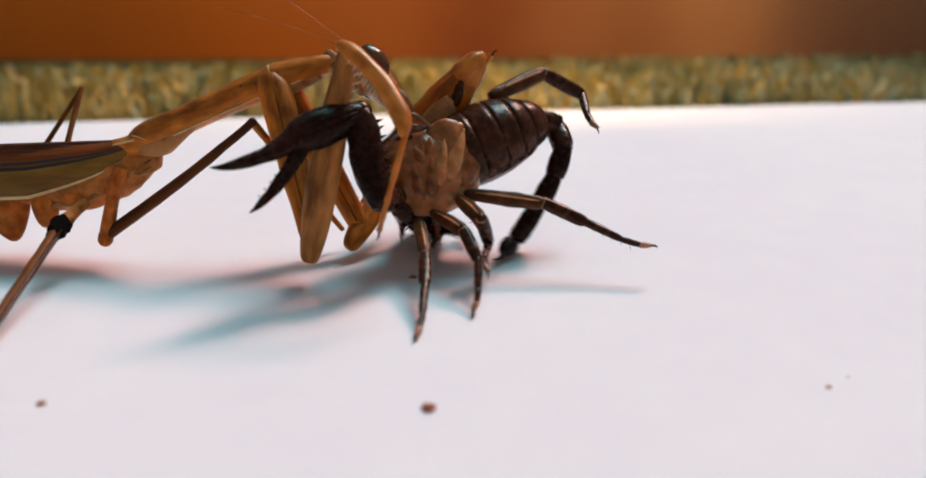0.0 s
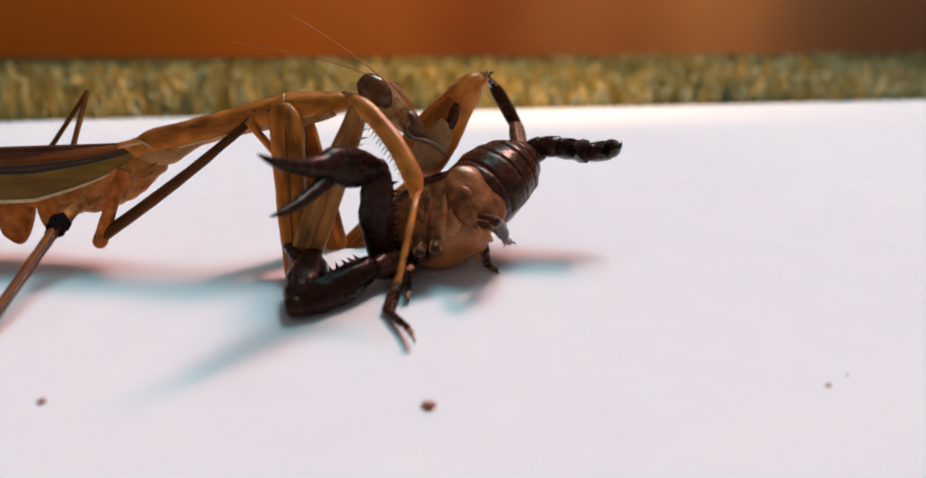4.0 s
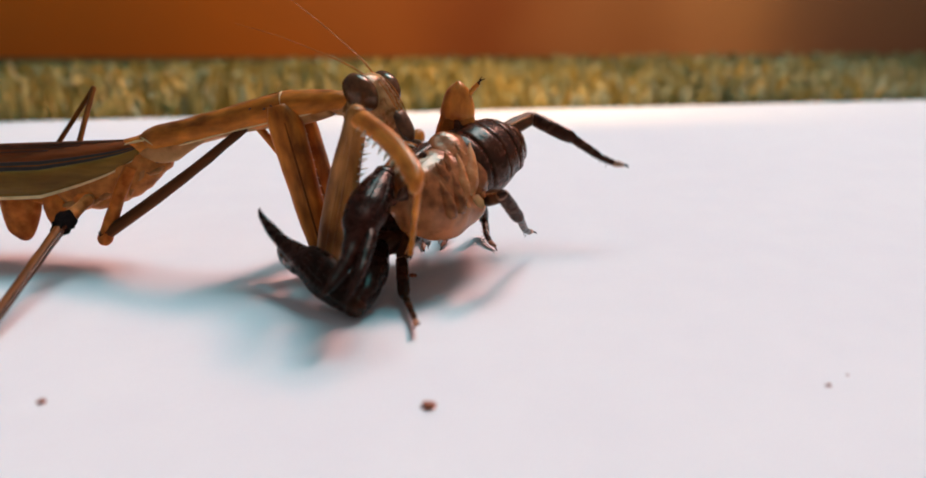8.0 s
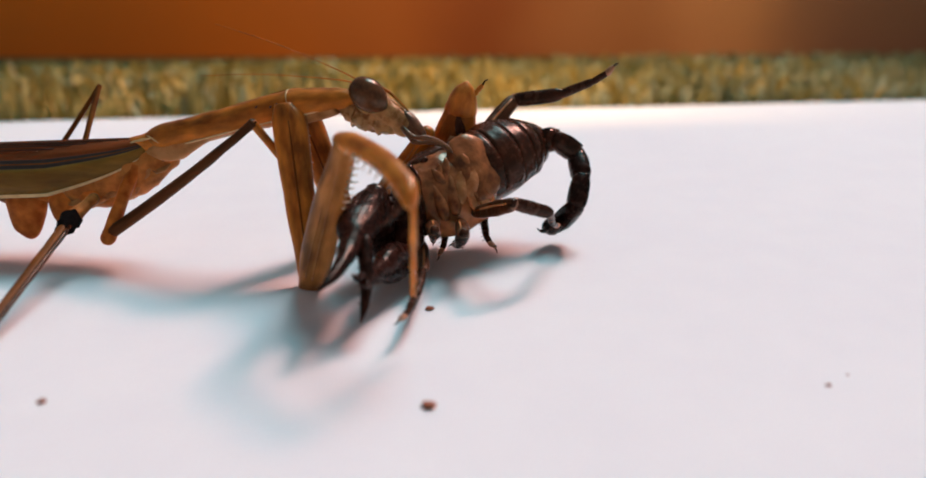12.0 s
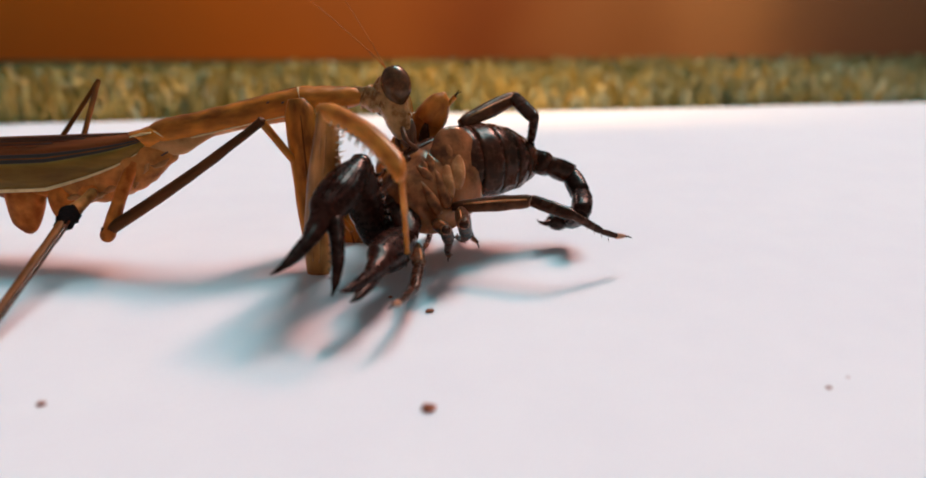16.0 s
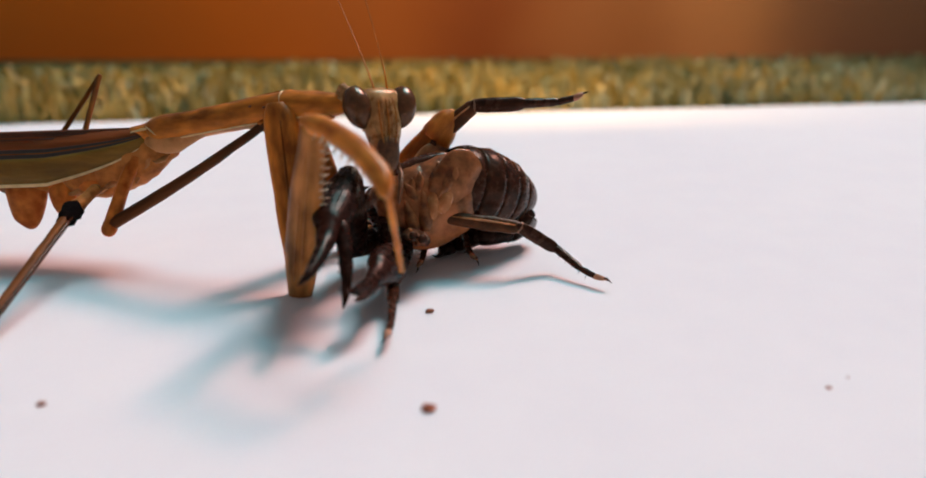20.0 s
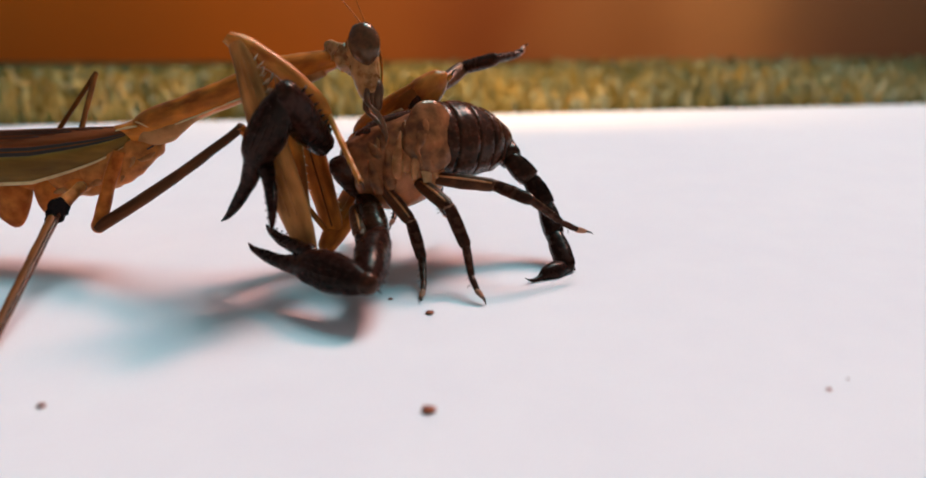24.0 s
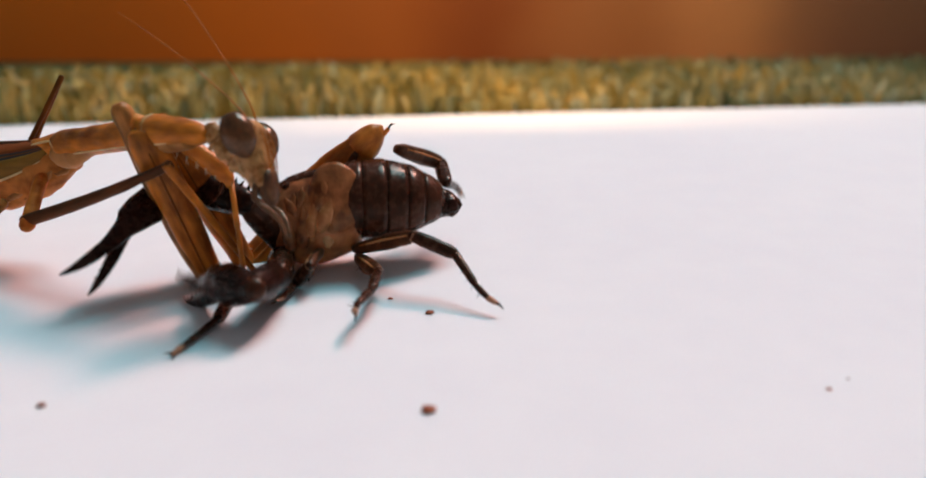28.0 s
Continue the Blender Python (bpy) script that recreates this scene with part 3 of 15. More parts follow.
hf = rod("hind_femur", "hind.femur", 25.0, 0.68, 0.55, OLIVE, "slim brown hind thigh with a black joint")
part("black_joint", rough_up(loft(smooth_secs([(-0.9, 0.6, 0.6), (-0.2, 1.15, 1.1), (1.0, 1.1, 1.05), (2.2, 0.85, 0.85), (2.9, 0.5, 0.5)], 3), 12), 0.7, 0.4), SOOT, hf, "black hairy joint")
part("dark_stripe", loft(smooth_secs([(2, 0.2, 0.2, 0.75, 0.3), (12, 0.2, 0.2, 0.62, 0.25), (24, 0.15, 0.15, 0.5, 0.2)], 4), 6), DARK, hf)
rod("hind_femur", "farhind.femur", 9.0, 0.38, 0.34, OLIVE, "far hind thigh")
rod("hind_tibia", "farhind.tibia", 10.0, 0.33, 0.3, OLIVE, "far hind shin")

# ---- the scorpion ----
scorpion = new("scorpion")
scorpion.matrix_world = m(-5, 96, 0)
tagged(scorpion, "dark brown glossy scorpion struggling in the grip of a mantis", "scorpion")


def scorpion_trunk():
    pr = part("front_body", rough_up(loft(smooth_secs([(-2.8, 1.8, 1.8, 0.2), (-1.6, 4.0, 3.2, -0.5), (2, 5.5, 4.1, -0.9), (6, 5.5, 4.3, -0.8), (8.4, 4.8, 4.1, -0.6), (9.6, 2.8, 2.7, -0.3)], 12), 48), 2.6, 0.3), BROWN, scorpion, "brown wrinkled front body, half eaten", "sc.prosoma")
    part("carapace", rough_up(loft(smooth_secs([(-1.6, 0.5, 1.0, 2.3), (0.5, 1.0, 2.0, 3.3), (4, 1.1, 2.3, 3.8), (7.5, 1.0, 2.4, 3.4), (8.6, 0.4, 2.0, 3.0)], 4), 16), 1.2, 0.2), DARK, pr, "dark back shield")
    for s in (-1, 1):
        part("jaw", rough_up(loft(smooth_secs([(-3.6, 0.3, 0.3, 0.4, s * 0.8), (-2.6, 0.8, 0.7, 0.6, s * 1.0), (-1, 0.9, 0.8, 0.8, s * 1.1), (0.5, 0.5, 0.5, 0.8, s)], 3), 10), 0.8, 0.2), DARK, pr)
        # the wedge-shaped leg bases that fan out over the flank, the rear ones longest and palest
        for k, (x, y, turn, size, mt) in enumerate(((0.4, -2.6, 82, 0.75, BROWN), (2.2, -2.4, 70, 0.85, BROWN), (3.6, -1.6, 58, 0.85, PLEURA), (5.4, -1.2, 48, 1.0, PLEURA))):
            bm = loft(smooth_secs([(-2.4 * size, 0.5, 0.4), (-1.2 * size, 1.0 * size, 0.75), (0.8 * size, 0.95 * size, 0.7, 0.1), (2.8 * size, 0.55 * size, 0.5, 0.25), (4.4 * size, 0.08, 0.08, 0.5)], 4), 14)
            part("leg_coxa", rough_up(bm, 1.4, 0.16), mt, pr, "tan wedge-shaped leg base" if mt is PLEURA else "").matrix_basis = m(x, y, s * (3.4 + 0.24 * k), s * 4, 0, turn)
    rng = random.Random(5)
    for k in range(9):
        a, x = rng.uniform(-0.7, 0.9), rng.uniform(-2.0, 4)
        r = rng.uniform(0.25, 0.6)
        part("torn_lump", rough_up(loft(smooth_secs([(-r, 0.05, 0.05), (-r * 0.5, r * 0.7, r * 0.7), (r * 0.5, r * 0.7, r * 0.7), (r, 0.05, 0.05)], 2), 8), 0.5, 0.3), rng.choice((BROWN, DARK, DARK)), pr).matrix_basis = m(x, 5.2 * math.cos(a) - 0.9, 4.0 * math.sin(a), rng.uniform(0, 180), 0, rng.uniform(0, 180))
    for k in range(10):
        side = 1 if k % 2 else -1
        x, y, r = rng.uniform(0.5, 7.0), rng.uniform(-0.5, 2.6), rng.uniform(0.5, 0.9)
        z = side * 4.2 * math.sqrt(max(0.1, 1 - ((y + 0.9) / 5.5) ** 2)) * (1 - 0.35 * max(0, 1 - x / 2))
        part("torn_flesh", rough_up(loft(smooth_secs([(-r * 2.2, 0.05, 0.05), (-r * 0.9, r * 0.5, r * 0.25), (r * 0.8, r * 0.6, r * 0.25), (r * 2.0, 0.05, 0.05)], 3), 10), 0.8, r * 0.4), rng.choice((PLEURA, BROWN, BROWN)), pr).matrix_basis = m(x, y, z, 0, 0, rng.uniform(60, 110))
    ms = part("hind_body", rough_up(loft(smooth_secs([(-2.0, 3.0, 3.2, -0.2), (0, 4.4, 4.2, -0.2), (4, 4.7, 4.5), (8, 3.9, 3.8), (10.4, 2.7, 2.6), (11.6, 1.6, 1.5)], 5), 20), 2.0, 0.1), DARK, scorpion, "dark ringed hind body", "sc.mesosoma")
    rad = lambda x: np.interp(x, [-2, 0, 4, 8, 10.4, 12], [3.7, 4.75, 5.2, 4.35, 3.0, 1.9])
    for k, (x0, x1) in enumerate(((-1.3, 1.5), (1.6, 4.45), (4.55, 7.05), (7.15, 9.2), (9.3, 11.6))):
        bm = bmesh.new()
        g = []
        for i in range(6):
            x = x0 + (x1 - x0) * i / 5
            r = (rad(x) + (0.03, 0.06, 0.06, 0.06, 0.06, 0.03)[i]) * 0.001
            g.append([bm.verts.new((x * 0.001, r * math.cos(a), r * 0.96 * math.sin(a))) for a in [math.pi * (-0.82 + 1.64 * j / 18) for j in range(19)]])
        for a, b in zip(g, g[1:]):
            for j in range(18):
                bm.faces.new((a[j], b[j], b[j + 1], a[j + 1]))
        bmesh.ops.recalc_face_normals(bm, faces=bm.faces)
        bmesh.ops.solidify(bm, geom=bm.faces[:], thickness=-0.00008)
        part("back_plate", rough_up(bm, 1.6, 0.12), DARK, ms, "glossy dark back plate")
    for s in (-1, 1):
        part("side_skin", rough_up(loft(smooth_secs([(-5.2, 1.2, 0.5, -0.3, s * 2.9), (-3.8, 3.7, 1.0, -0.1, s * 3.3), (-2.0, 4.3, 1.1, 0.0, s * 3.5), (-0.4, 4.0, 1.0, 0.1, s * 3.55), (0.9, 2.8, 0.7, 0.2, s * 3.6), (1.7, 0.8, 0.3, 0.3, s * 3.6)], 8), 28), 2.6, 0.22), BROWN, ms, "brown folded side skin")
        for k in range(2):
            part("skin_fold", rough_up(loft(smooth_secs([(-3.2, 0.08, 0.08), (-1.4, 0.5, 0.3, 0.3), (1.2, 0.8, 0.32, -0.2), (2.6, 0.08, 0.08)], 4), 12), 1.2, 0.4), BROWN, ms).matrix_basis = m(-3.4 + 1.4 * k, -0.2 - 0.2 * k, s * (4.1 + 0.04 * k), 0, 0, 82 + 6 * k)
        for k, (x, turn, size) in enumerate(((-4.2, -98, 0.55), (-2.6, -88, 0.75), (-1.4, -80, 0.5))):
            part("comb" if k == 1 else "skin_lobe", rough_up(loft(smooth_secs([(-0.8 * size, 0.5, 0.25), (0.8 * size, 1.0 * size, 0.4), (2.4 * size, 0.85 * size, 0.32), (3.6 * size, 0.25, 0.15)], 4), 14), 0.9, 0.2), PALE if k == 1 else PLEURA, ms, "pale hanging comb" if k == 1 else "tan hanging skin lobe").matrix_basis = m(x, -3.1, s * (3.5 - 0.2 * k), 0, 0, turn)


scorpion_trunk()


def scorpion_tail():
    for k, (L, r) in enumerate(((3.1, 1.55), (3.7, 1.4), (4.0, 1.32), (4.4, 1.28), (5.2, 1.25))):
        secs = [(-0.5, r * 0.55, r * 0.55), (0.0, r * 0.85, r * 0.85), (L * 0.25, r * 1.0, r * 0.95), (L * 0.75, r * 1.06, r), (L * 0.95, r * 0.9, r * 0.86), (L + 0.25, r * 0.55, r * 0.55)]
        sg = part("tail_segment", rough_up(loft(smooth_secs(secs, 4), 14, power=2.7), 0.9, 0.12), BLACK if k > 1 else DARK, scorpion, "dark ridged tail segment", "sc.tail%d" % (k + 1))
        for y, z in ((0.8, 0.62), (0.8, -0.62), (-0.75, 0.66), (-0.75, -0.66)):
            part("ridge", rough_up(loft(smooth_secs([(0.1, 0.08, 0.08, y * r * 0.9, z * r * 1.0), (L * 0.5, 0.17, 0.17, y * r * 1.05, z * r * 1.1), (L - 0.1, 0.12, 0.12, y * r, z * r * 1.05)], 4), 6), 0.4, 0.08), BLACK, sg)
    tl = part("telson", rough_up(loft(smooth_secs([(-0.4, 0.5, 0.5), (0.5, 0.95, 0.9), (2.0, 1.25, 1.15), (3.4, 0.95, 0.9), (4.3, 0.5, 0.5, 0.1)], 4), 14), 0.9, 0.08), BLACK, scorpion, "black tail bulb", "sc.telson")
    part("sting", loft(smooth_secs([(4.0, 0.55, 0.5, 0.08), (5.2, 0.32, 0.32, 0.3), (6.2, 0.17, 0.17, 0.15), (6.9, 0.03, 0.03, -0.3)], 4), 10), BLACK, tl, "curved black sting")


scorpion_tail()


def pincer(pre, label):
    part("pincer_thigh", rough_up(loft(smooth_secs([(-0.8, 0.9, 0.9), (0.5, 1.45, 1.4), (4.0, 1.6, 1.5), (6.7, 1.45, 1.4), (7.8, 0.8, 0.8)], 4), 14, power=2.4), 1.2, 0.25), DARK, scorpion, "dark pincer arm", pre + ".femur")
    pt = part("pincer_arm", rough_up(loft(smooth_secs([(-0.9, 0.9, 0.9), (0.6, 1.6, 1.5), (4.6, 2.05, 1.8, 0.2), (8.3, 1.85, 1.7, 0.1), (10.1, 1.35, 1.3), (10.8, 0.7, 0.7)], 4), 16, power=2.4), 1.2, 0.25), BLACK, scorpion, "black knobbly pincer arm", pre + ".patella")
    rng = random.Random(7)
    for k in range(10):
        x = 0.8 + 0.9 * k
        part("arm_tooth", cone((x, -1.55, rng.uniform(-0.6, 0.6)), (x + 0.2, -2.45, rng.uniform(-0.7, 0.7)), 0.28), BLACK, pt)
    cl = part("pincer", rough_up(loft(smooth_secs([(-0.9, 0.8, 0.8), (0.4, 1.3, 1.2), (2.5, 1.95, 1.5), (5.5, 2.3, 1.6), (8.2, 1.9, 1.4), (9.6, 1.35, 1.1, 0.25), (12.5, 0.85, 0.75, 0.5), (15.5, 0.62, 0.55, 0.35), (17.4, 0.36, 0.34, 0.0), (18.4, 0.08, 0.08, -0.35)], 5), 18), 1.8, 0.14), BLACK, scorpion, label, pre + ".claw")
    part("wrist", rough_up(loft(smooth_secs([(-1.3, 0.6, 0.6), (-0.7, 1.15, 1.1), (0.1, 1.3, 1.25), (0.7, 1.0, 1.0)], 3), 12), 0.9, 0.12), DARK, cl, "glossy wrist joint")
    for k in range(4):
        part("claw_ridge", rough_up(loft(smooth_secs([(0.8, 0.05, 0.05, 0.5 - 0.4 * k, 1.25), (4.5, 0.09, 0.08, 1.1 - 0.75 * k, 1.72), (8, 0.05, 0.05, 0.8 - 0.55 * k, 1.35)], 4), 6), 0.5, 0.08), BLACK, cl)
    fg = part("moving_finger", rough_up(loft(smooth_secs([(-1.0, 0.5, 0.5), (0.2, 0.95, 0.85), (2.5, 0.8, 0.72, 0.25), (5.5, 0.66, 0.58, 0.3), (8, 0.42, 0.38, 0.05), (9.4, 0.07, 0.07, -0.3)], 5), 14), 1.2, 0.08), BLACK, scorpion, "curved black pincer finger", pre + ".finger")
    for k in range(7):
        part("finger_tooth", cone((1.2 + k, -0.5, 0), (1.35 + k, -0.66, 0), 0.14), BLACK, fg)


pincer("A", "large glossy black pincer")
pincer("B", "large glossy black pincer")


def scorpion_leg(pre, Ls, r, hook):
    fm = part("leg_thigh", rough_up(loft(smooth_secs([(-1.0, r * 0.7, r * 0.6), (0.4, r * 1.0, r * 0.75), (Ls[0] * 0.5, r * 1.2, r * 0.8), (Ls[0] - 0.6, r * 1.05, r * 0.8), (Ls[0] + 0.4, r * 0.5, r * 0.5)], 4), 12, power=2.3), 1.2, 0.12), LEGBROWN, scorpion, "brown leg thigh", pre + ".femur")
    part("thigh_stripe", loft(smooth_secs([(0.4, 0.1, 0.1, 0.25, r * 0.7), (Ls[0] * 0.5, 0.14, 0.1, 0.3, r * 0.78), (Ls[0] - 0.5, 0.1, 0.1, 0.2, r * 0.74)], 3), 6), PLEURA, fm)
    tb = part("leg_shin", rough_up(loft(smooth_secs([(-0.5, r * 0.5, r * 0.5), (0.3, r * 0.95, r * 0.75), (Ls[1] * 0.5, r * 1.05, r * 0.8), (Ls[1] - 0.4, r * 0.9, r * 0.7), (Ls[1] + 0.4, r * 0.45, r * 0.45)], 4), 12, power=2.3), 1.2, 0.1), DARK, scorpion, "dark leg shin", pre + ".tibia")
    part("knee_band", loft(smooth_secs([(-0.3, r * 0.7, r * 0.6), (0.0, r * 0.98, r * 0.8), (0.35, r * 0.9, r * 0.75)], 2), 12), FOOT, tb)
    F = Ls[2]
    ft = part("leg_foot", rough_up(loft(smooth_secs([(-0.4, r * 0.42, r * 0.4), (0.3, r * 0.68, r * 0.58), (F * 0.5, r * 0.58, r * 0.5), (F * 0.6, r * 0.42, r * 0.4), (F * 0.66, r * 0.52, r * 0.48, hook * 0.1), (F * 0.86, r * 0.45, r * 0.42, hook * 0.6), (F, r * 0.3, r * 0.28, hook * 1.3)], 4), 10), 1.0, 0.05), DARK, scorpion, "dark leg tip with a reddish foot", pre + ".foot")
    part("foot_pad", loft(smooth_secs([(F * 0.84, r * 0.35, r * 0.35, hook * 0.55), (F * 0.9, r * 0.52, r * 0.48, hook * 0.75), (F, r * 0.36, r * 0.34, hook * 1.3), (F + 0.35, r * 0.15, r * 0.15, hook * 1.6)], 3), 10), FOOT, ft, "reddish foot")
    for z in (-1, 1):
        part("foot_claw", loft(smooth_secs([(0, 0.13, 0.12), (0.5, 0.1, 0.09, 0.06), (0.95, 0.03, 0.03, -0.08)], 2), 6), DARK, ft).matrix_basis = m(F + 0.1, hook * 1.4, z * 0.1, 0, -z * 28, hook * 35)
    for k in range(5):
        part("bristle", cone((F * (0.15 + 0.15 * k), -r * 0.45, 0.1), (F * (0.15 + 0.15 * k) + 0.35, -r * 0.45 - 0.45, 0.15), 0.06), DARK, ft)


LEGS = {"N1": (5.6, 5.2, 8.0), "N2": (5.0, 4.6, 6.6), "N3": (5.6, 5.0, 6.8), "N4": (8.6, 5.4, 8.0), "F4": (8.2, 6.2, 7.4), "F1": (5.0, 4.6, 6.2), "F2": (5.0, 4.6, 6.2), "F3": (5.0, 4.6, 6.2)}
for pre in ("N1", "N2", "N3", "N4", "F1", "F2", "F3", "F4"):
    scorpion_leg(pre, LEGS[pre], 0.92 if pre == "F4" else 0.76 if pre[1] in "34" else 0.72, 0.55 if pre in ("N3", "N4", "F4", "F3") else -0.35)


# ---- crumbs and marks on the card ----
def crumb(x, y, length, wide, high, turn, seed):
    rng = random.Random(seed)
    bm = loft(smooth_secs([(-length / 2, 0.04, 0.04, 0, high * 0.3), (-length * 0.25, wide * 0.42, high * 0.45, 0, high * 0.45), (length * 0.1, wide * 0.5, high * 0.5, rng.uniform(-0.1, 0.1), high * 0.5), (length * 0.38, wide * 0.3, high * 0.35, 0, high * 0.38), (length / 2, 0.04, 0.04, 0, high * 0.3)], 3), 9)
    ob = part("crumb", rough_up(bm, 0.4, min(wide, high) * 0.28), CRUMB, None)
    ob.matrix_basis = m(x, y, 0, 0, 0, turn)
    return tagged(ob, "tiny reddish brown crumb on white card" if length < 1 else "flat reddish brown food crumb on white card", "crumb", "crumbs on the card")


for spec in ((-2.9, 59.6, 1.45, 1.3, 0.45, 15, 1), (-35.9, 60.3, 0.85, 0.8, 0.3, 5, 2), (32.4, 63.2, 0.55, 0.4, 0.2, 10, 3), (35.0, 65.2, 0.22, 0.2, 0.1, 0, 4)):
    crumb(*spec)
fallen = crumb(0, 0, 1.15, 0.75, 0.4, 0, 9)
speck = crumb(0, 0, 0.55, 0.4, 0.2, 0, 6)


def motions():
    """Every moving part, in millimetres and degrees, in the space of its animal."""
    walk(fallen, [(0, m(-5.8, 86.8, 1.2)), (10.5, m(-5.8, 86.8, 1.2)), (10.6, m(-3.59, 79.98, 0, 0, 0, 20)), (28, m(-3.59, 79.98, 0, 0, 0, 20))])
    walk(speck, [(0, m(-5.8, 89.8, 5.2)), (12.3, m(-5.8, 89.8, 5.2)), (12.45, m(-8.2, 84, 0, 0, 0, 10)), (28, m(-8.2, 84, 0, 0, 0, 10))])
    walk(P["mantis.body"], [(0, m(10.01, -1.26, 15.15, 0, 0, 0)), (0.5, m(10.59, -1.43, 14.64, 0, 0, 0)), (1.5, m(10.37, -1.26, 15.14, 0, 0, 0)), (2, m(10.37, -1.18, 15.34, 0, 0, 0)),
        (2.5, m(10.59, -1.41, 14.65, 0, 0, 0)), (4.5, m(10.81, -1.42, 14.59, 0, 0, 0)), (5, m(11.17, -1.42, 14.59, 0, 0, 0)), (5.5, m(11.25, -1.36, 14.77, 0, 0, 0)),
        (6, m(11.17, -1.33, 14.87, 0, 0, 0)), (6.5, m(11.17, -1.35, 14.86, 0, 0, 0)), (7, m(11.46, -1.32, 14.94, 0, 0, 0)), (7.5, m(11.46, -1.22, 15.22, 0, 0, 0)),
        (8, m(11.46, -1.28, 15.01, 0, 0, 0)), (8.5, m(11.17, -1.37, 14.75, 0, 0, 0)), (9, m(11.25, -1.28, 15.03, 0, 0, 0)), (9.5, m(11.83, -1.19, 15.32, 0, 0, 0)),
        (10, m(11.98, -1.47, 14.46, 0, 0, 0)), (10.5, m(11.83, -1.29, 14.97, 0, 0, 0)), (11, m(11.83, -1.31, 14.92, 0, 0, 0)), (11.5, m(11.98, -1.29, 14.95, 0, 0, 0)),
        (12, m(12.19, -1.21, 15.2, 0, 0, 0)), (12.5, m(12.05, -1.34, 14.84, 0, 0, 0)), (14.5, m(11.68, -0.99, 15.89, 0, 0, 0)), (15, m(11.98, -1.07, 15.65, 0, 0, 0)),
        (15.5, m(11.68, -0.99, 15.95, 0, 0, 0)), (16, m(12.05, -0.95, 16.11, 0, 0, 0)), (16.5, m(12.19, -0.96, 16.07, 0, 0, 0)), (17, m(12.19, -1.01, 15.92, 0, 0, 0)),
        (17.5, m(12.05, -0.95, 16.07, 0, 0, 0)), (18.5, m(12.41, -0.92, 16.15, 0, 0, 0)), (19, m(12.41, -0.98, 15.98, 0, 0, 0)), (19.5, m(12.19, -0.88, 16.3, 0, 0, 0)),
        (20, m(12.19, -0.76, 16.68, 0, 0, 0)), (20.5, m(12.05, -0.76, 16.7, 0, 0, 0)), (21, m(11.83, -0.69, 16.89, 0, 0, 0)), (21.5, m(11.83, -0.64, 17.06, 0, 0, 0)),
        (23.5, m(10, -0.53, 16.55, 0, 0, 0)), (24, m(10.22, -0.38, 17.02, 0, 0, 0)), (24.5, m(10.22, -0.45, 16.79, 0, 0, 0)), (25, m(10.29, -0.21, 17.51, 0, 0, 0)),
        (25.5, m(10.29, -0.34, 17.1, 0, 0, 0)), (26, m(10.07, -0.2, 17.55, 0, 0, 0)), (26.5, m(9.63, 0.38, 19.3, 0, 0, 0)), (27, m(9.85, -0.19, 17.59, 0, 0, 0)),
        (27.2, m(8.39, -0.26, 17.38, 0, 0, 0)), (27.5, m(-0.03, -1.25, 15.3, 0, 0, 0)), (28, m(0.11, -1.21, 15.39, 0, 0, 0))])
